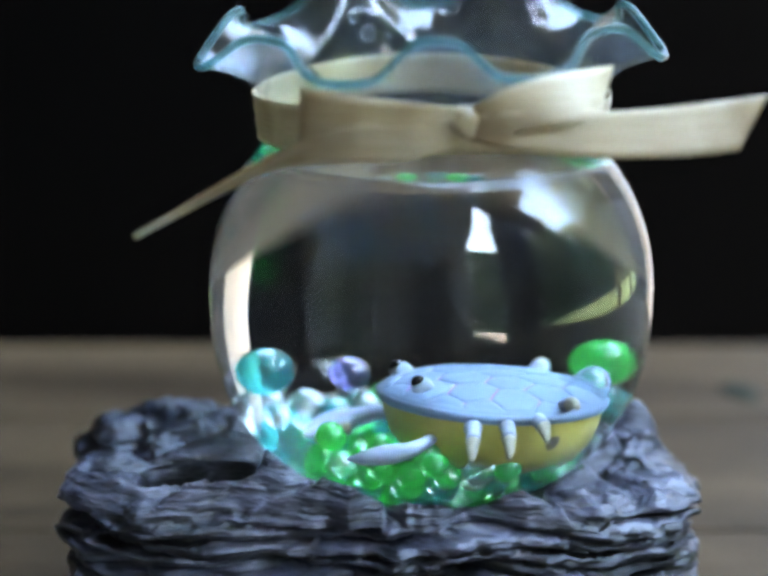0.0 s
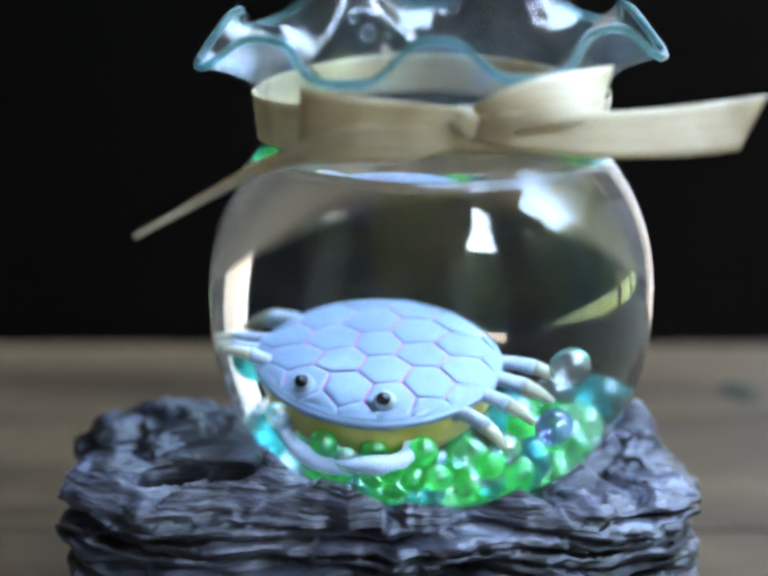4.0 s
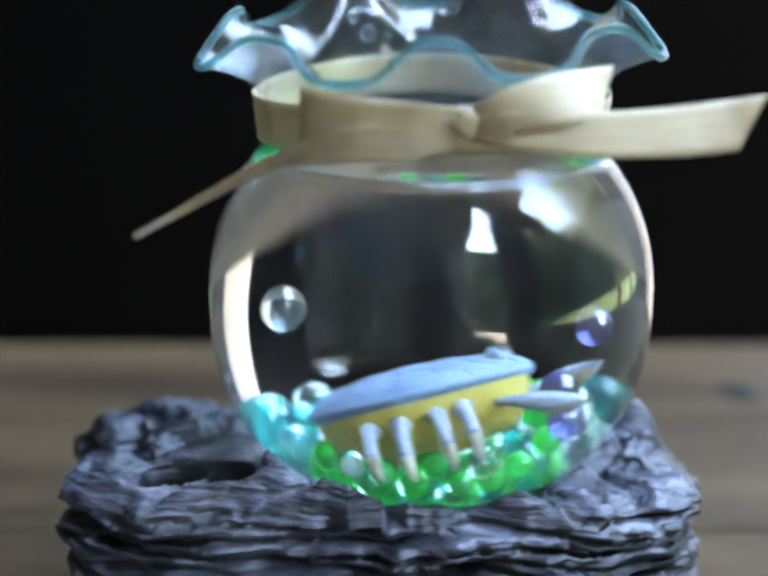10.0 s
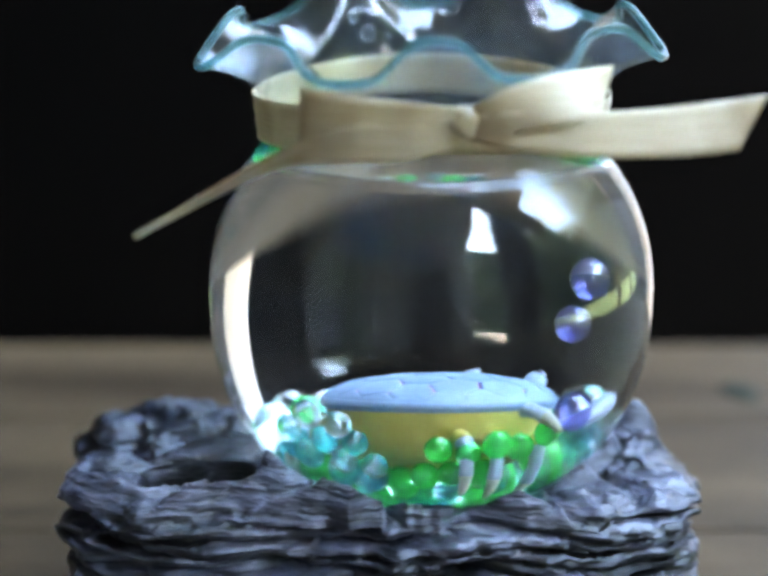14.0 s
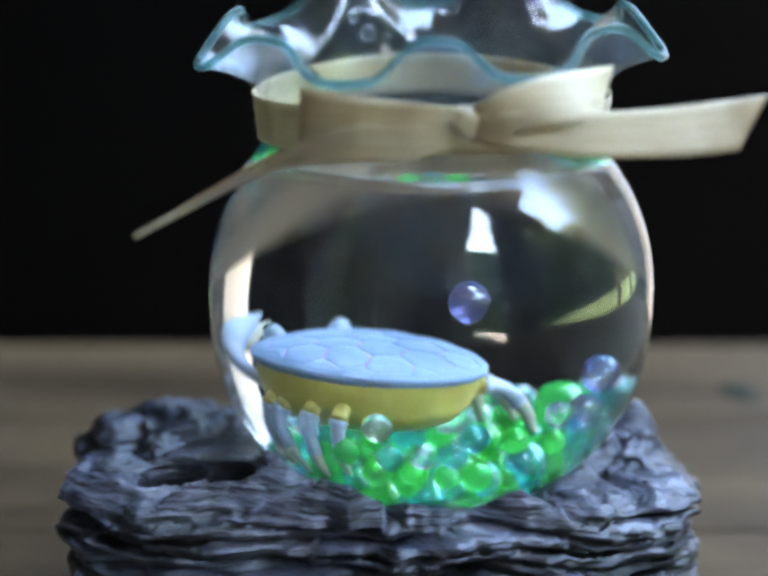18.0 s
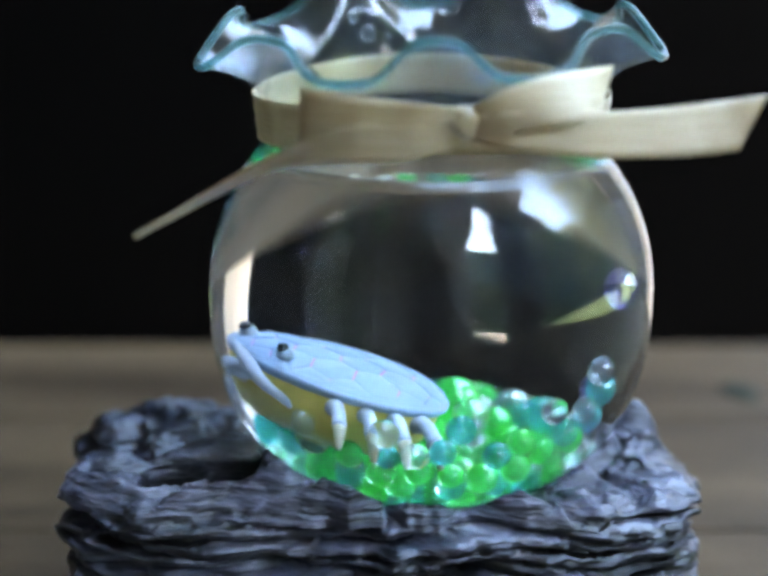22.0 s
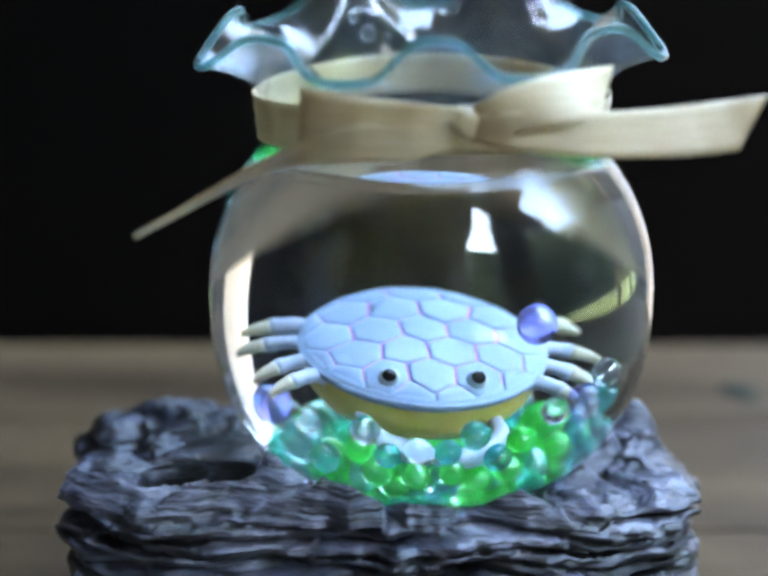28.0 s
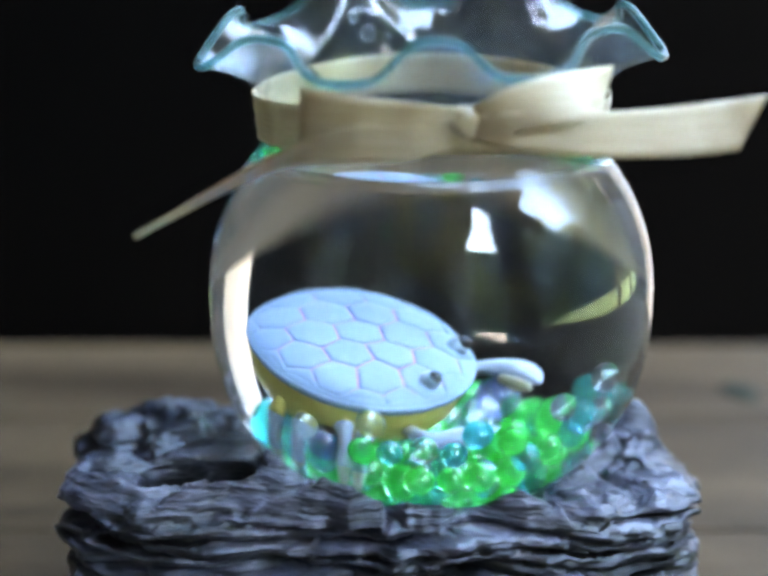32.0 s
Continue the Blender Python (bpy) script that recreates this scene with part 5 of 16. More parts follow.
    walk(LEGS[1][0], [(0, mm(-20.5, -1.5, -7.8, 0, 64, 2)), (0.2, mm(-20.5, -1.5, -7.8, 0, 63, 0)), (0.4, mm(-20.5, -1.5, -7.8, 0, 78, -1)), (0.6, mm(-20.5, -1.5, -7.8, 0, 49, -1)), (0.8, mm(-20.5, -1.5, -7.8, 0, 51, -31)), (1, mm(-20.5, -1.5, -7.8, 0, 53, -45)), (1.2, mm(-20.5, -1.5, -7.8, 0, 101, -43)), (1.4, mm(-20.5, -1.5, -7.8, 0, 90, -41)), (1.6, mm(-20.5, -1.5, -7.8, 0, 62, -39)), (1.8, mm(-20.5, -1.5, -7.8, 0, 14, -15)), (2, mm(-20.5, -1.5, -7.8, 0, 14, 9)), (2.2, mm(-20.5, -1.5, -7.8, 0, 14, 10)), (2.4, mm(-20.5, -1.5, -7.8, 0, 14, 11)), (2.6, mm(-20.5, -1.5, -7.8, 0, 40, 11)), (2.8, mm(-20.5, -1.5, -7.8, 0, 61, 10)), (3, mm(-20.5, -1.5, -7.8, 0, 59, 9)), (3.2, mm(-20.5, -1.5, -7.8, 0, 57, 7)), (3.5, mm(-20.5, -1.5, -7.8, 0, 70, 4)), (5.5, mm(-20.5, -1.5, -7.8, 0, 53, 8)), (5.7, mm(-20.5, -1.5, -7.8, 0, 53, 9)), (6, mm(-20.5, -1.5, -7.8, 0, 51, 11)), (6.2, mm(-20.5, -1.5, -7.8, 0, 65, 11)), (6.4, mm(-20.5, -1.5, -7.8, 0, 50, 10)), (6.6, mm(-20.5, -1.5, -7.8, 0, 49, 9)), (6.8, mm(-20.5, -1.5, -7.8, 0, 48, 8)), (7, mm(-20.5, -1.5, -7.8, 0, 48, 6)), (7.2, mm(-20.5, -1.5, -7.8, 0, 49, 4)), (7.4, mm(-20.5, -1.5, -7.8, 0, 50, 2)), (7.6, mm(-20.5, -1.5, -7.8, 0, 65, 0)), (8, mm(-20.5, -1.5, -7.8, 0, 50, -1)), (8.2, mm(-20.5, -1.5, -7.8, 0, 46, -1)), (8.4, mm(-20.5, -1.5, -7.8, 0, 41, 0)), (8.6, mm(-20.5, -1.5, -7.8, 0, 35, 2)), (8.8, mm(-20.5, -1.5, -7.8, 0, 59, 4)), (9, mm(-20.5, -1.5, -7.8, 0, 23, -39)), (9.2, mm(-20.5, -1.5, -7.8, 0, 18, 8)), (9.5, mm(-20.5, -1.5, -7.8, 0, -20, 10)), (9.8, mm(-20.5, -1.5, -7.8, 0, 7, 11)), (10, mm(-20.5, -1.5, -7.8, 0, 7, 11)), (10.2, mm(-20.5, -1.5, -7.8, 0, 7, 10)), (10.5, mm(-20.5, -1.5, -7.8, 0, 7, 8)), (10.8, mm(-20.5, -1.5, -7.8, 0, 6, 5)), (11, mm(-20.5, -1.5, -7.8, 0, 5, 3)), (11.2, mm(-20.5, -1.5, -7.8, 0, 5, 1)), (11.5, mm(-20.5, -1.5, -7.8, 0, 4, -1)), (11.8, mm(-20.5, -1.5, -7.8, 0, 2, -1)), (12, mm(-20.5, -1.5, -7.8, 0, -30, -0)), (12.2, mm(-20.5, -1.5, -7.8, 0, -1, 1)), (12.5, mm(-20.5, -1.5, -7.8, 0, -32, 4)), (12.8, mm(-20.5, -1.5, -7.8, 0, -46, 7)), (13, mm(-20.5, -1.5, -7.8, 0, 0, 9)), (13.2, mm(-20.5, -1.5, -7.8, 0, 2, 10)), (13.5, mm(-20.5, -1.5, -7.8, 0, 6, 11)), (13.8, mm(-20.5, -1.5, -7.8, 0, 9, 10)), (14, mm(-20.5, -1.5, -7.8, 0, 55, 9)), (14.2, mm(-20.5, -1.5, -7.8, 0, 58, 8)), (14.5, mm(-20.5, -1.5, -7.8, 0, 60, -40)), (16.5, mm(-20.5, -1.5, -7.8, 0, 42, 7)), (16.8, mm(-20.5, -1.5, -7.8, 0, 73, 9)), (17, mm(-20.5, -1.5, -7.8, 0, 43, 11)), (17.2, mm(-20.5, -1.5, -7.8, 0, 42, 11)), (17.5, mm(-20.5, -1.5, -7.8, 0, 39, 10)), (17.8, mm(-20.5, -1.5, -7.8, 0, 35, 8)), (18, mm(-20.5, -1.5, -7.8, 0, 32, 7)), (18.2, mm(-20.5, -1.5, -7.8, 0, 45, 5)), (18.5, mm(-20.5, -1.5, -7.8, 0, 57, 2)), (18.8, mm(-20.5, -1.5, -7.8, 0, 26, -0)), (19, mm(-20.5, -1.5, -7.8, 0, 42, -1)), (19.2, mm(-20.5, -1.5, -7.8, 0, 29, -1)), (19.5, mm(-20.5, -1.5, -7.8, 0, 33, 0)), (19.8, mm(-20.5, -1.5, -7.8, 0, 36, 3)), (20, mm(-20.5, -1.5, -7.8, 0, 37, 5)), (20.2, mm(-20.5, -1.5, -7.8, 0, 68, 7)), (20.5, mm(-20.5, -1.5, -7.8, 0, 37, 9)), (20.8, mm(-20.5, -1.5, -7.8, 0, 80, 26)), (21, mm(-20.5, -1.5, -7.8, 0, 63, 11)), (21.2, mm(-20.5, -1.5, -7.8, 0, 32, 10)), (21.5, mm(-20.5, -1.5, -7.8, 0, 46, -22)), (21.8, mm(-20.5, -1.5, -7.8, 0, 48, -39)), (22, mm(-20.5, -1.5, -7.8, 0, 64, -42)), (22.2, mm(-20.5, -1.5, -7.8, 0, 67, -43)), (22.5, mm(-20.5, -1.5, -7.8, 0, 86, -45)), (22.8, mm(-20.5, -1.5, -7.8, 0, 44, -1)), (23, mm(-20.5, -1.5, -7.8, 0, 75, -1)), (23.2, mm(-20.5, -1.5, -7.8, 0, 45, 0)), (23.5, mm(-20.5, -1.5, -7.8, 0, 44, 3)), (23.8, mm(-20.5, -1.5, -7.8, 0, 42, 6)), (24, mm(-20.5, -1.5, -7.8, 0, 41, 8)), (24.2, mm(-20.5, -1.5, -7.8, 0, 39, 10)), (24.5, mm(-20.5, -1.5, -7.8, 0, 54, 11)), (24.8, mm(-20.5, -1.5, -7.8, 0, 55, 11)), (25, mm(-20.5, -1.5, -7.8, 0, 42, 10)), (25.2, mm(-20.5, -1.5, -7.8, 0, 45, 8)), (25.5, mm(-20.5, -1.5, -7.8, 0, 51, 5)), (27.5, mm(-20.5, -1.5, -7.8, 0, 55, 6)), (27.8, mm(-20.5, -1.5, -7.8, 0, 56, 9)), (28, mm(-20.5, -1.5, -7.8, 0, 57, 10)), (28.2, mm(-20.5, -1.5, -7.8, 0, 59, 11)), (28.5, mm(-20.5, -1.5, -7.8, 0, 87, 11)), (28.8, mm(-20.5, -1.5, -7.8, 0, 44, 9)), (29, mm(-20.5, -1.5, -7.8, 0, 35, 7)), (29.2, mm(-20.5, -1.5, -7.8, 0, 25, 5)), (29.5, mm(-20.5, -1.5, -7.8, 0, -3, 2)), (29.8, mm(-20.5, -1.5, -7.8, 0, -37, 0)), (30, mm(-20.5, -1.5, -7.8, 0, -39, -1)), (30.3, mm(-20.5, -1.5, -7.8, 0, -28, -1)), (30.6, mm(-20.5, -1.5, -7.8, 0, -45, 1)), (31, mm(-20.5, -1.5, -7.8, 0, 1, 4)), (31.3, mm(-20.5, -1.5, -7.8, 0, 3, 7)), (31.6, mm(-20.5, -1.5, -7.8, 0, 5, 10)), (32, mm(-20.5, -1.5, -7.8, 0, 5, 26))])
    walk(LEGS[2][0], [(0, mm(-20.2, 5.5, -7.8, 0, 69, -1)), (0.2, mm(-20.2, 5.5, -7.8, 0, 83, -1)), (0.4, mm(-20.2, 5.5, -7.8, 0, 98, -2)), (0.6, mm(-20.2, 5.5, -7.8, 0, 52, -4)), (0.8, mm(-20.2, 5.5, -7.8, 0, 52, -20)), (1, mm(-20.2, 5.5, -7.8, 0, 52, -37)), (1.2, mm(-20.2, 5.5, -7.8, 0, 53, -54)), (1.4, mm(-20.2, 5.5, -7.8, 0, 55, -41)), (1.6, mm(-20.2, 5.5, -7.8, 0, 57, -27)), (1.8, mm(-20.2, 5.5, -7.8, 0, 14, -13)), (2, mm(-20.2, 5.5, -7.8, 0, 14, -13)), (2.2, mm(-20.2, 5.5, -7.8, 0, 14, -12)), (2.4, mm(-20.2, 5.5, -7.8, 0, 14, -11)), (2.6, mm(-20.2, 5.5, -7.8, 0, 40, -9)), (2.8, mm(-20.2, 5.5, -7.8, 0, 65, -7)), (3, mm(-20.2, 5.5, -7.8, 0, 64, -5)), (3.2, mm(-20.2, 5.5, -7.8, 0, 62, -3)), (3.5, mm(-20.2, 5.5, -7.8, 0, 59, -1)), (5.5, mm(-20.2, 5.5, -7.8, 0, 55, -13)), (5.7, mm(-20.2, 5.5, -7.8, 0, 56, -13)), (6, mm(-20.2, 5.5, -7.8, 0, 56, -12)), (6.2, mm(-20.2, 5.5, -7.8, 0, 70, -10)), (6.4, mm(-20.2, 5.5, -7.8, 0, 54, -8)), (6.6, mm(-20.2, 5.5, -7.8, 0, 52, -6)), (6.8, mm(-20.2, 5.5, -7.8, 0, 49, -4)), (7, mm(-20.2, 5.5, -7.8, 0, 47, -3)), (7.2, mm(-20.2, 5.5, -7.8, 0, 45, -1)), (7.4, mm(-20.2, 5.5, -7.8, 0, 45, -1)), (7.6, mm(-20.2, 5.5, -7.8, 0, 60, -1)), (8, mm(-20.2, 5.5, -7.8, 0, 46, -4)), (8.2, mm(-20.2, 5.5, -7.8, 0, 44, -5)), (8.4, mm(-20.2, 5.5, -7.8, 0, 41, -7)), (8.6, mm(-20.2, 5.5, -7.8, 0, 38, -9)), (8.8, mm(-20.2, 5.5, -7.8, 0, 34, -11)), (9, mm(-20.2, 5.5, -7.8, 0, 28, -42)), (9.2, mm(-20.2, 5.5, -7.8, 0, 23, -13)), (9.5, mm(-20.2, 5.5, -7.8, 0, -31, -13)), (9.8, mm(-20.2, 5.5, -7.8, 0, -22, -11)), (10, mm(-20.2, 5.5, -7.8, 0, 5, -9)), (10.2, mm(-20.2, 5.5, -7.8, 0, 3, -7)), (10.5, mm(-20.2, 5.5, -7.8, 0, 2, -4)), (10.8, mm(-20.2, 5.5, -7.8, 0, 1, -2)), (11, mm(-20.2, 5.5, -7.8, 0, 1, 29)), (11.2, mm(-20.2, 5.5, -7.8, 0, 4, -1)), (11.5, mm(-20.2, 5.5, -7.8, 0, 6, -2)), (11.8, mm(-20.2, 5.5, -7.8, 0, 6, -5)), (12, mm(-20.2, 5.5, -7.8, 0, -25, -6)), (12.2, mm(-20.2, 5.5, -7.8, 0, 4, -9)), (12.5, mm(-20.2, 5.5, -7.8, 0, -29, -11)), (12.8, mm(-20.2, 5.5, -7.8, 0, -31, -13)), (13, mm(-20.2, 5.5, -7.8, 0, -2, -13)), (13.2, mm(-20.2, 5.5, -7.8, 0, -1, -13)), (13.5, mm(-20.2, 5.5, -7.8, 0, 1, -11)), (13.8, mm(-20.2, 5.5, -7.8, 0, 4, -8)), (14, mm(-20.2, 5.5, -7.8, 0, -23, -6)), (14.2, mm(-20.2, 5.5, -7.8, 0, -19, -4)), (14.5, mm(-20.2, 5.5, -7.8, 0, -43, -2)), (16.5, mm(-20.2, 5.5, -7.8, 0, -38, -13)), (16.8, mm(-20.2, 5.5, -7.8, 0, 83, -13)), (17, mm(-20.2, 5.5, -7.8, 0, 40, -12)), (17.2, mm(-20.2, 5.5, -7.8, 0, 41, -11)), (17.5, mm(-20.2, 5.5, -7.8, 0, 41, -8)), (17.8, mm(-20.2, 5.5, -7.8, 0, 39, -5)), (18, mm(-20.2, 5.5, -7.8, 0, 37, -3)), (18.2, mm(-20.2, 5.5, -7.8, 0, 35, -2)), (18.5, mm(-20.2, 5.5, -7.8, 0, 75, -1)), (18.8, mm(-20.2, 5.5, -7.8, 0, 42, -2)), (19, mm(-20.2, 5.5, -7.8, 0, 40, -3)), (19.2, mm(-20.2, 5.5, -7.8, 0, 26, -5)), (19.5, mm(-20.2, 5.5, -7.8, 0, 28, -8)), (19.8, mm(-20.2, 5.5, -7.8, 0, 32, -10)), (20, mm(-20.2, 5.5, -7.8, 0, 34, -12)), (20.2, mm(-20.2, 5.5, -7.8, 0, 36, -13)), (20.5, mm(-20.2, 5.5, -7.8, 0, 39, -13)), (20.8, mm(-20.2, 5.5, -7.8, 0, 84, 34)), (21, mm(-20.2, 5.5, -7.8, 0, 83, -10)), (21.2, mm(-20.2, 5.5, -7.8, 0, 37, -8)), (21.5, mm(-20.2, 5.5, -7.8, 0, 50, -5)), (21.8, mm(-20.2, 5.5, -7.8, 0, 78, -2)), (22, mm(-20.2, 5.5, -7.8, 0, 78, -16)), (22.2, mm(-20.2, 5.5, -7.8, 0, 78, -16)), (22.5, mm(-20.2, 5.5, -7.8, 0, 81, -47)), (22.8, mm(-20.2, 5.5, -7.8, 0, 39, -4)), (23, mm(-20.2, 5.5, -7.8, 0, 87, -6)), (23.2, mm(-20.2, 5.5, -7.8, 0, 59, -8)), (23.5, mm(-20.2, 5.5, -7.8, 0, 46, -10)), (23.8, mm(-20.2, 5.5, -7.8, 0, 46, -12)), (24, mm(-20.2, 5.5, -7.8, 0, 46, -13)), (24.2, mm(-20.2, 5.5, -7.8, 0, 44, -13)), (24.5, mm(-20.2, 5.5, -7.8, 0, 57, -11)), (24.8, mm(-20.2, 5.5, -7.8, 0, 55, -9)), (25, mm(-20.2, 5.5, -7.8, 0, 40, -7)), (25.2, mm(-20.2, 5.5, -7.8, 0, 42, -5)), (25.5, mm(-20.2, 5.5, -7.8, 0, 46, -2)), (27.5, mm(-20.2, 5.5, -7.8, 0, 58, -12)), (27.8, mm(-20.2, 5.5, -7.8, 0, 56, -13)), (28, mm(-20.2, 5.5, -7.8, 0, 55, -13)), (28.2, mm(-20.2, 5.5, -7.8, 0, 55, -11)), (28.5, mm(-20.2, 5.5, -7.8, 0, 97, -9)), (28.8, mm(-20.2, 5.5, -7.8, 0, 40, -6)), (29, mm(-20.2, 5.5, -7.8, 0, 32, -4)), (29.2, mm(-20.2, 5.5, -7.8, 0, 24, -2)), (29.5, mm(-20.2, 5.5, -7.8, 0, 15, -1)), (29.8, mm(-20.2, 5.5, -7.8, 0, -32, -1)), (30, mm(-20.2, 5.5, -7.8, 0, -49, -2)), (30.3, mm(-20.2, 5.5, -7.8, 0, -38, -5)), (30.6, mm(-20.2, 5.5, -7.8, 0, -42, -8)), (31, mm(-20.2, 5.5, -7.8, 0, -1, -11)), (31.3, mm(-20.2, 5.5, -7.8, 0, -2, -13)), (31.6, mm(-20.2, 5.5, -7.8, 0, -1, -13)), (32, mm(-20.2, 5.5, -7.8, 0, -28, -11))])
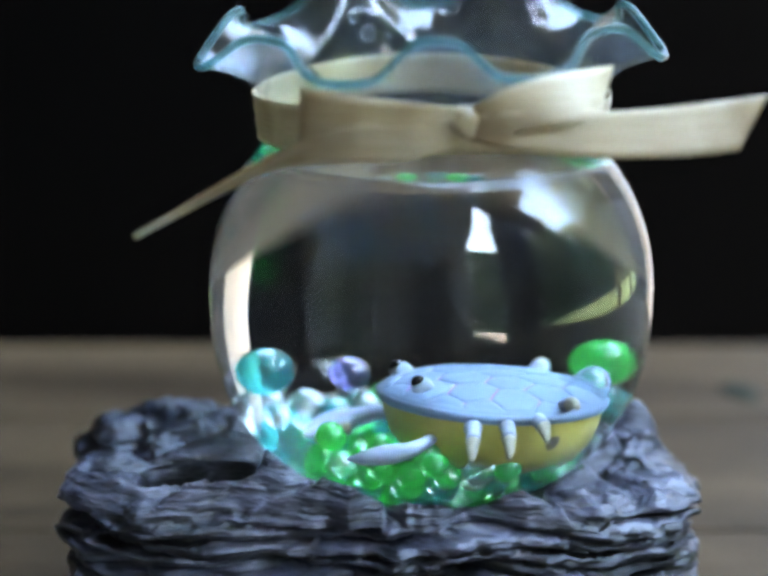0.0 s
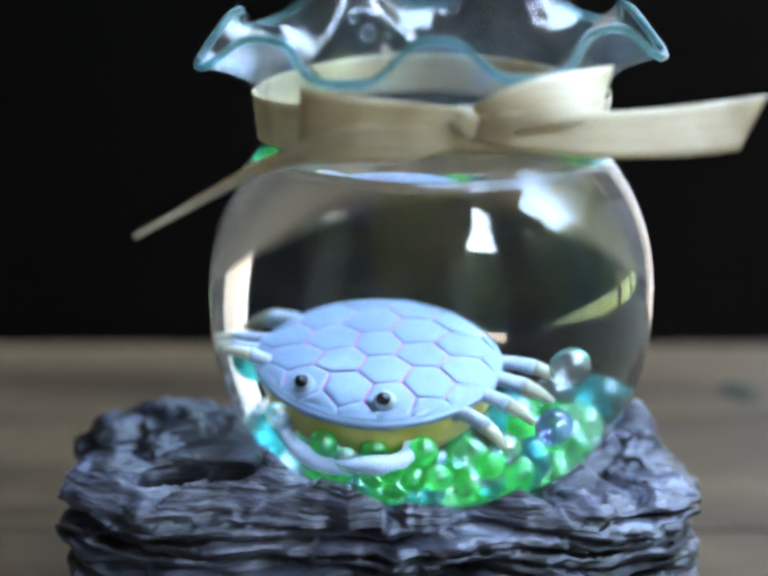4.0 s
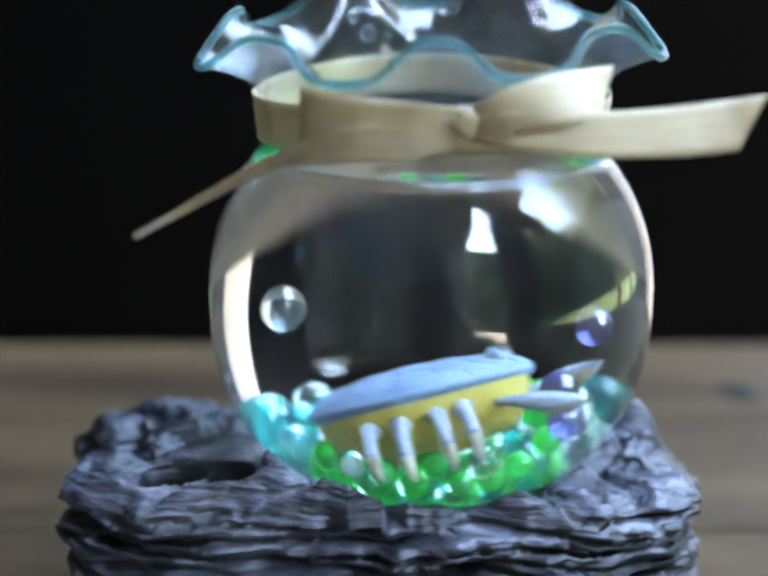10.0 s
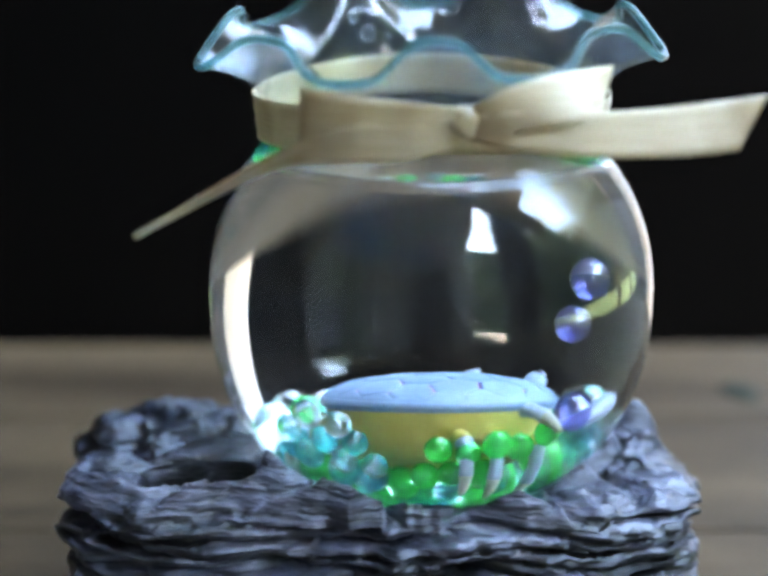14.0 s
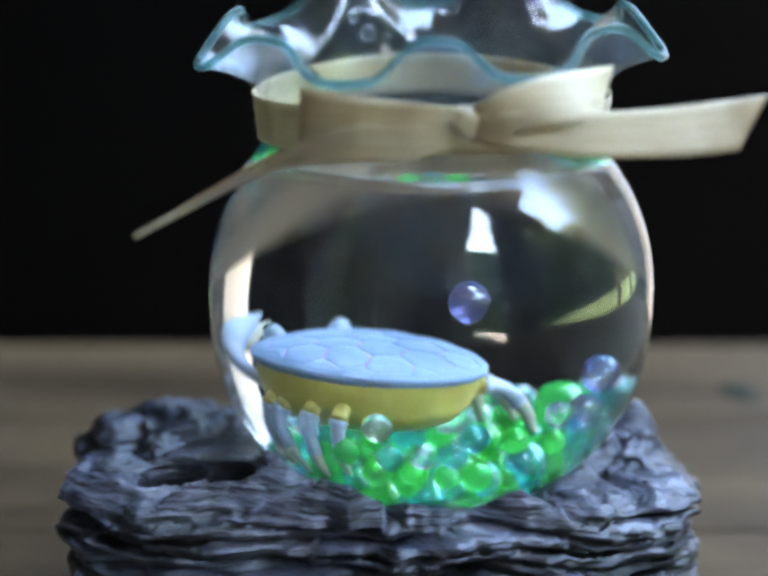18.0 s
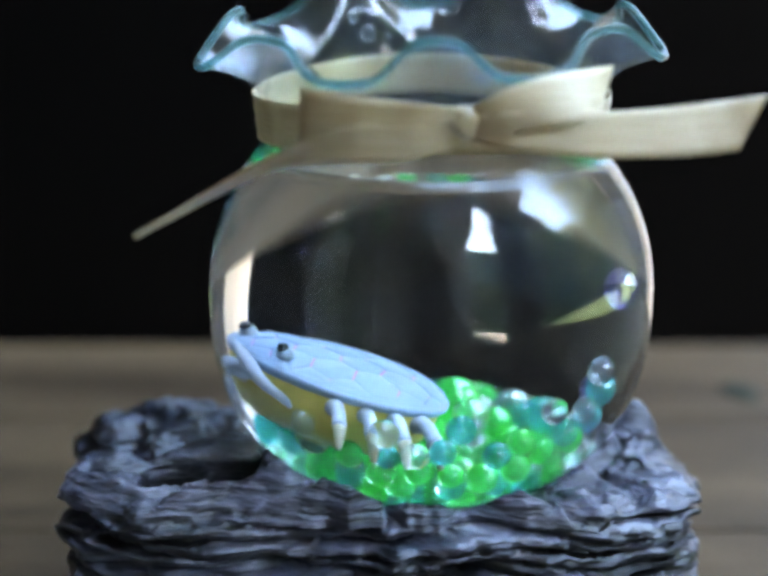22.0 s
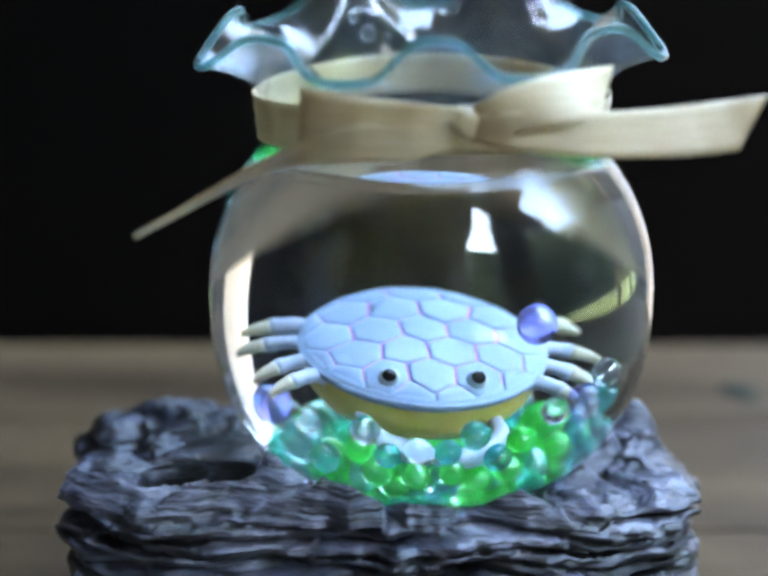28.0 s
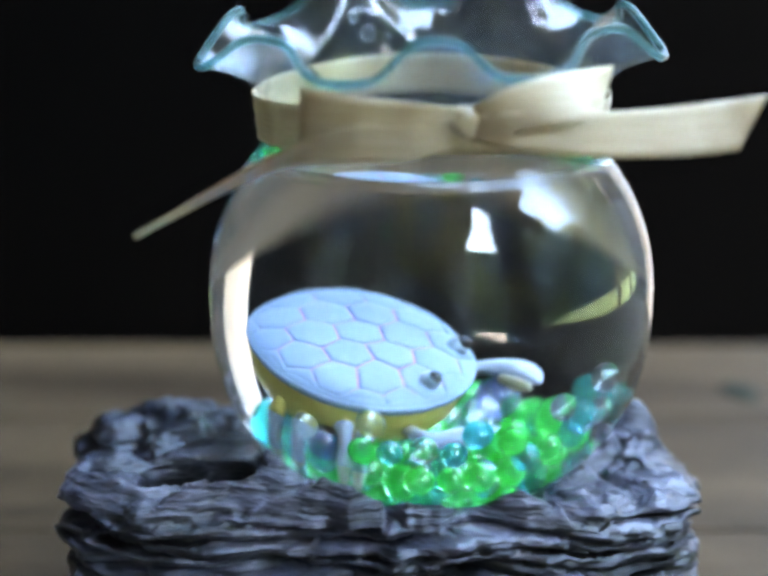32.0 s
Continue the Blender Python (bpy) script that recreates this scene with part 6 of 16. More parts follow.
    walk(LEGS[3][0], [(0, mm(-18.4, 12.5, -7.8, 0, 92, -11)), (0.2, mm(-18.4, 12.5, -7.8, 0, 92, 4)), (0.4, mm(-18.4, 12.5, -7.8, 0, 93, 5)), (0.6, mm(-18.4, 12.5, -7.8, 0, 49, -24)), (0.8, mm(-18.4, 12.5, -7.8, 0, 52, -23)), (1, mm(-18.4, 12.5, -7.8, 0, 55, -21)), (1.2, mm(-18.4, 12.5, -7.8, 0, 88, -19)), (1.4, mm(-18.4, 12.5, -7.8, 0, 77, -17)), (1.6, mm(-18.4, 12.5, -7.8, 0, 64, -15)), (1.8, mm(-18.4, 12.5, -7.8, 0, 14, -14)), (2, mm(-18.4, 12.5, -7.8, 0, 14, -14)), (2.2, mm(-18.4, 12.5, -7.8, 0, 14, -14)), (2.4, mm(-18.4, 12.5, -7.8, 0, 14, -15)), (2.6, mm(-18.4, 12.5, -7.8, 0, 40, -17)), (2.8, mm(-18.4, 12.5, -7.8, 0, 59, -19)), (3, mm(-18.4, 12.5, -7.8, 0, 57, -21)), (3.2, mm(-18.4, 12.5, -7.8, 0, 56, -23)), (3.5, mm(-18.4, 12.5, -7.8, 0, 55, -25)), (5.5, mm(-18.4, 12.5, -7.8, 0, 52, -14)), (5.7, mm(-18.4, 12.5, -7.8, 0, 51, -14)), (6, mm(-18.4, 12.5, -7.8, 0, 64, -15)), (6.2, mm(-18.4, 12.5, -7.8, 0, 79, -16)), (6.4, mm(-18.4, 12.5, -7.8, 0, 65, -18)), (6.6, mm(-18.4, 12.5, -7.8, 0, 50, -20)), (6.8, mm(-18.4, 12.5, -7.8, 0, 49, -22)), (7, mm(-18.4, 12.5, -7.8, 0, 50, -24)), (7.2, mm(-18.4, 12.5, -7.8, 0, 51, -25)), (7.4, mm(-18.4, 12.5, -7.8, 0, 51, -26)), (7.6, mm(-18.4, 12.5, -7.8, 0, 67, -26)), (8, mm(-18.4, 12.5, -7.8, 0, 50, -24)), (8.2, mm(-18.4, 12.5, -7.8, 0, 45, -23)), (8.4, mm(-18.4, 12.5, -7.8, 0, 40, -21)), (8.6, mm(-18.4, 12.5, -7.8, 0, 34, -19)), (8.8, mm(-18.4, 12.5, -7.8, 0, 28, -17)), (9, mm(-18.4, 12.5, -7.8, 0, 22, -15)), (9.2, mm(-18.4, 12.5, -7.8, 0, 16, -14)), (9.5, mm(-18.4, 12.5, -7.8, 0, -50, -14)), (9.8, mm(-18.4, 12.5, -7.8, 0, -51, -15)), (10, mm(-18.4, 12.5, -7.8, 0, 8, -17)), (10.2, mm(-18.4, 12.5, -7.8, 0, 8, -19)), (10.5, mm(-18.4, 12.5, -7.8, 0, 8, -22)), (10.8, mm(-18.4, 12.5, -7.8, 0, 7, -24)), (11, mm(-18.4, 12.5, -7.8, 0, -40, -25)), (11.2, mm(-18.4, 12.5, -7.8, 0, -26, -26)), (11.5, mm(-18.4, 12.5, -7.8, 0, -28, -25)), (11.8, mm(-18.4, 12.5, -7.8, 0, -45, -24)), (12, mm(-18.4, 12.5, -7.8, 0, -32, -22)), (12.2, mm(-18.4, 12.5, -7.8, 0, -3, -20)), (12.5, mm(-18.4, 12.5, -7.8, 0, -17, -17)), (12.8, mm(-18.4, 12.5, -7.8, 0, -30, -15)), (13, mm(-18.4, 12.5, -7.8, 0, 2, -14)), (13.2, mm(-18.4, 12.5, -7.8, 0, 4, -14)), (13.5, mm(-18.4, 12.5, -7.8, 0, 7, -15)), (13.8, mm(-18.4, 12.5, -7.8, 0, 10, -18)), (14, mm(-18.4, 12.5, -7.8, 0, -20, -20)), (14.2, mm(-18.4, 12.5, -7.8, 0, -18, -22)), (14.5, mm(-18.4, 12.5, -7.8, 0, -31, -24)), (16.5, mm(-18.4, 12.5, -7.8, 0, 73, -15)), (16.8, mm(-18.4, 12.5, -7.8, 0, 89, -14)), (17, mm(-18.4, 12.5, -7.8, 0, 43, -14)), (17.2, mm(-18.4, 12.5, -7.8, 0, 41, -15)), (17.5, mm(-18.4, 12.5, -7.8, 0, 37, -18)), (17.8, mm(-18.4, 12.5, -7.8, 0, 33, -21)), (18, mm(-18.4, 12.5, -7.8, 0, 31, -23)), (18.2, mm(-18.4, 12.5, -7.8, 0, 29, -24)), (18.5, mm(-18.4, 12.5, -7.8, 0, 72, 4)), (18.8, mm(-18.4, 12.5, -7.8, 0, 73, -26)), (19, mm(-18.4, 12.5, -7.8, 0, 59, -25)), (19.2, mm(-18.4, 12.5, -7.8, 0, 31, -23)), (19.5, mm(-18.4, 12.5, -7.8, 0, 35, -21)), (19.8, mm(-18.4, 12.5, -7.8, 0, 37, -18)), (20, mm(-18.4, 12.5, -7.8, 0, 37, -16)), (20.2, mm(-18.4, 12.5, -7.8, 0, 37, -15)), (20.5, mm(-18.4, 12.5, -7.8, 0, 65, -14)), (20.8, mm(-18.4, 12.5, -7.8, 0, 78, 30)), (21, mm(-18.4, 12.5, -7.8, 0, 77, 14)), (21.2, mm(-18.4, 12.5, -7.8, 0, 46, -18)), (21.5, mm(-18.4, 12.5, -7.8, 0, 31, -21)), (21.8, mm(-18.4, 12.5, -7.8, 0, 34, -24)), (22, mm(-18.4, 12.5, -7.8, 0, 66, -25)), (22.2, mm(-18.4, 12.5, -7.8, 0, 69, -26)), (22.5, mm(-18.4, 12.5, -7.8, 0, 87, -41)), (22.8, mm(-18.4, 12.5, -7.8, 0, 44, -24)), (23, mm(-18.4, 12.5, -7.8, 0, 90, 22)), (23.2, mm(-18.4, 12.5, -7.8, 0, 89, -21)), (23.5, mm(-18.4, 12.5, -7.8, 0, 43, -18)), (23.8, mm(-18.4, 12.5, -7.8, 0, 40, -15)), (24, mm(-18.4, 12.5, -7.8, 0, 39, -14)), (24.2, mm(-18.4, 12.5, -7.8, 0, 38, -14)), (24.5, mm(-18.4, 12.5, -7.8, 0, 69, -15)), (24.8, mm(-18.4, 12.5, -7.8, 0, 71, -17)), (25, mm(-18.4, 12.5, -7.8, 0, 44, -19)), (25.2, mm(-18.4, 12.5, -7.8, 0, 47, -21)), (25.5, mm(-18.4, 12.5, -7.8, 0, 52, -24)), (27.5, mm(-18.4, 12.5, -7.8, 0, 55, -15)), (27.8, mm(-18.4, 12.5, -7.8, 0, 57, -14)), (28, mm(-18.4, 12.5, -7.8, 0, 59, -14)), (28.2, mm(-18.4, 12.5, -7.8, 0, 61, -15)), (28.5, mm(-18.4, 12.5, -7.8, 0, 89, -17)), (28.8, mm(-18.4, 12.5, -7.8, 0, 45, -20)), (29, mm(-18.4, 12.5, -7.8, 0, 35, -22)), (29.2, mm(-18.4, 12.5, -7.8, 0, 24, -24)), (29.5, mm(-18.4, 12.5, -7.8, 0, 11, -26)), (29.8, mm(-18.4, 12.5, -7.8, 0, -38, -26)), (30, mm(-18.4, 12.5, -7.8, 0, -41, -25)), (30.3, mm(-18.4, 12.5, -7.8, 0, -43, -23)), (30.6, mm(-18.4, 12.5, -7.8, 0, -59, -21)), (31, mm(-18.4, 12.5, -7.8, 0, 3, -17)), (31.3, mm(-18.4, 12.5, -7.8, 0, 5, -15)), (31.6, mm(-18.4, 12.5, -7.8, 0, 6, -14)), (32, mm(-18.4, 12.5, -7.8, 0, -40, -16))])
    walk(LEGS[4][0], [(0, mm(19.6, -8.5, -7.8, 0, -46, -10)), (0.2, mm(19.6, -8.5, -7.8, 0, -47, -10)), (0.4, mm(19.6, -8.5, -7.8, 0, -48, -11)), (0.6, mm(19.6, -8.5, -7.8, 0, -50, -13)), (0.8, mm(19.6, -8.5, -7.8, 0, -52, -15)), (1, mm(19.6, -8.5, -7.8, 0, -55, -17)), (1.2, mm(19.6, -8.5, -7.8, 0, -59, -19)), (1.4, mm(19.6, -8.5, -7.8, 0, -62, -20)), (1.6, mm(19.6, -8.5, -7.8, 0, -64, -21)), (1.8, mm(19.6, -8.5, -7.8, 0, 20, -15)), (2, mm(19.6, -8.5, -7.8, 0, 58, -15)), (2.2, mm(19.6, -8.5, -7.8, 0, 58, -15)), (2.4, mm(19.6, -8.5, -7.8, 0, 20, -15)), (2.6, mm(19.6, -8.5, -7.8, 0, -60, -18)), (2.8, mm(19.6, -8.5, -7.8, 0, -58, -16)), (3, mm(19.6, -8.5, -7.8, 0, -56, -14)), (3.2, mm(19.6, -8.5, -7.8, 0, -55, -12)), (3.5, mm(19.6, -8.5, -7.8, 0, -55, -10)), (5.5, mm(19.6, -8.5, -7.8, 0, -51, -22)), (5.7, mm(19.6, -8.5, -7.8, 0, -50, -22)), (6, mm(19.6, -8.5, -7.8, 0, -49, -20)), (6.2, mm(19.6, -8.5, -7.8, 0, -49, -19)), (6.4, mm(19.6, -8.5, -7.8, 0, -50, -17)), (6.6, mm(19.6, -8.5, -7.8, 0, -50, -15)), (6.8, mm(19.6, -8.5, -7.8, 0, -50, -13)), (7, mm(19.6, -8.5, -7.8, 0, -51, -11)), (7.2, mm(19.6, -8.5, -7.8, 0, -51, -10)), (7.4, mm(19.6, -8.5, -7.8, 0, -52, -10)), (7.6, mm(19.6, -8.5, -7.8, 0, -52, -10)), (8, mm(19.6, -8.5, -7.8, 0, -95, -13)), (8.2, mm(19.6, -8.5, -7.8, 0, -90, -15)), (8.4, mm(19.6, -8.5, -7.8, 0, -84, 13)), (8.6, mm(19.6, -8.5, -7.8, 0, -33, -19)), (8.8, mm(19.6, -8.5, -7.8, 0, -27, -20)), (9, mm(19.6, -8.5, -7.8, 0, -21, -22)), (9.2, mm(19.6, -8.5, -7.8, 0, -16, -22)), (9.5, mm(19.6, -8.5, -7.8, 0, -10, -21)), (9.8, mm(19.6, -8.5, -7.8, 0, -39, -19)), (10, mm(19.6, -8.5, -7.8, 0, -54, -48)), (10.2, mm(19.6, -8.5, -7.8, 0, -54, 29)), (10.5, mm(19.6, -8.5, -7.8, 0, -54, 32)), (10.8, mm(19.6, -8.5, -7.8, 0, -7, -11)), (11, mm(19.6, -8.5, -7.8, 0, -5, -10)), (11.2, mm(19.6, -8.5, -7.8, 0, -4, -10)), (11.5, mm(19.6, -8.5, -7.8, 0, -32, -11)), (11.8, mm(19.6, -8.5, -7.8, 0, 61, -14)), (12, mm(19.6, -8.5, -7.8, 0, 47, -16)), (12.2, mm(19.6, -8.5, -7.8, 0, 63, -18)), (12.5, mm(19.6, -8.5, -7.8, 0, 62, -20)), (12.8, mm(19.6, -8.5, -7.8, 0, -0, -22)), (13, mm(19.6, -8.5, -7.8, 0, -2, -22)), (13.2, mm(19.6, -8.5, -7.8, 0, -5, -21)), (13.5, mm(19.6, -8.5, -7.8, 0, -8, -19)), (13.8, mm(19.6, -8.5, -7.8, 0, -10, -17)), (14, mm(19.6, -8.5, -7.8, 0, -40, -15)), (14.2, mm(19.6, -8.5, -7.8, 0, -26, -13)), (14.5, mm(19.6, -8.5, -7.8, 0, -13, -11)), (16.5, mm(19.6, -8.5, -7.8, 0, -44, -22)), (16.8, mm(19.6, -8.5, -7.8, 0, -44, -22)), (17, mm(19.6, -8.5, -7.8, 0, -58, -21)), (17.2, mm(19.6, -8.5, -7.8, 0, -41, -64)), (17.5, mm(19.6, -8.5, -7.8, 0, -37, -62)), (17.8, mm(19.6, -8.5, -7.8, 0, 12, -44)), (18, mm(19.6, -8.5, -7.8, 0, 45, -12)), (18.2, mm(19.6, -8.5, -7.8, 0, -28, -11)), (18.5, mm(19.6, -8.5, -7.8, 0, -27, -10)), (18.8, mm(19.6, -8.5, -7.8, 0, -28, -11)), (19, mm(19.6, -8.5, -7.8, 0, -29, -12)), (19.2, mm(19.6, -8.5, -7.8, 0, 28, -14)), (19.5, mm(19.6, -8.5, -7.8, 0, 40, 28)), (19.8, mm(19.6, -8.5, -7.8, 0, 38, 25)), (20, mm(19.6, -8.5, -7.8, 0, -82, 24)), (20.2, mm(19.6, -8.5, -7.8, 0, -51, -22)), (20.5, mm(19.6, -8.5, -7.8, 0, -49, -22)), (20.8, mm(19.6, -8.5, -7.8, 0, -32, -20)), (21, mm(19.6, -8.5, -7.8, 0, -31, -18)), (21.2, mm(19.6, -8.5, -7.8, 0, -31, -16)), (21.5, mm(19.6, -8.5, -7.8, 0, -32, 1)), (21.8, mm(19.6, -8.5, -7.8, 0, -34, -11)), (22, mm(19.6, -8.5, -7.8, 0, -37, -10)), (22.2, mm(19.6, -8.5, -7.8, 0, -39, -10)), (22.5, mm(19.6, -8.5, -7.8, 0, -43, -11)), (22.8, mm(19.6, -8.5, -7.8, 0, -74, -13)), (23, mm(19.6, -8.5, -7.8, 0, -45, -15)), (23.2, mm(19.6, -8.5, -7.8, 0, -44, -17)), (23.5, mm(19.6, -8.5, -7.8, 0, -42, -20)), (23.8, mm(19.6, -8.5, -7.8, 0, -40, -22)), (24, mm(19.6, -8.5, -7.8, 0, -39, -22)), (24.2, mm(19.6, -8.5, -7.8, 0, -38, -22)), (24.5, mm(19.6, -8.5, -7.8, 0, -39, -20)), (24.8, mm(19.6, -8.5, -7.8, 0, -42, -17)), (25, mm(19.6, -8.5, -7.8, 0, -59, -15)), (25.2, mm(19.6, -8.5, -7.8, 0, -93, 17)), (25.5, mm(19.6, -8.5, -7.8, 0, -98, 34)), (27.5, mm(19.6, -8.5, -7.8, 0, -55, -22)), (27.8, mm(19.6, -8.5, -7.8, 0, -58, -22)), (28, mm(19.6, -8.5, -7.8, 0, -59, -21)), (28.2, mm(19.6, -8.5, -7.8, 0, -62, -20)), (28.5, mm(19.6, -8.5, -7.8, 0, -59, -17)), (28.8, mm(19.6, -8.5, -7.8, 0, -90, 31)), (29, mm(19.6, -8.5, -7.8, 0, -80, 32)), (29.2, mm(19.6, -8.5, -7.8, 0, -68, 34)), (29.5, mm(19.6, -8.5, -7.8, 0, -10, -10)), (29.8, mm(19.6, -8.5, -7.8, 0, -6, -10)), (30, mm(19.6, -8.5, -7.8, 0, -4, -12)), (30.3, mm(19.6, -8.5, -7.8, 0, -2, -14)), (30.6, mm(19.6, -8.5, -7.8, 0, -16, -17)), (31, mm(19.6, -8.5, -7.8, 0, -48, -66)), (31.3, mm(19.6, -8.5, -7.8, 0, -50, 23)), (31.6, mm(19.6, -8.5, -7.8, 0, -6, -22)), (32, mm(19.6, -8.5, -7.8, 0, -5, -19))])
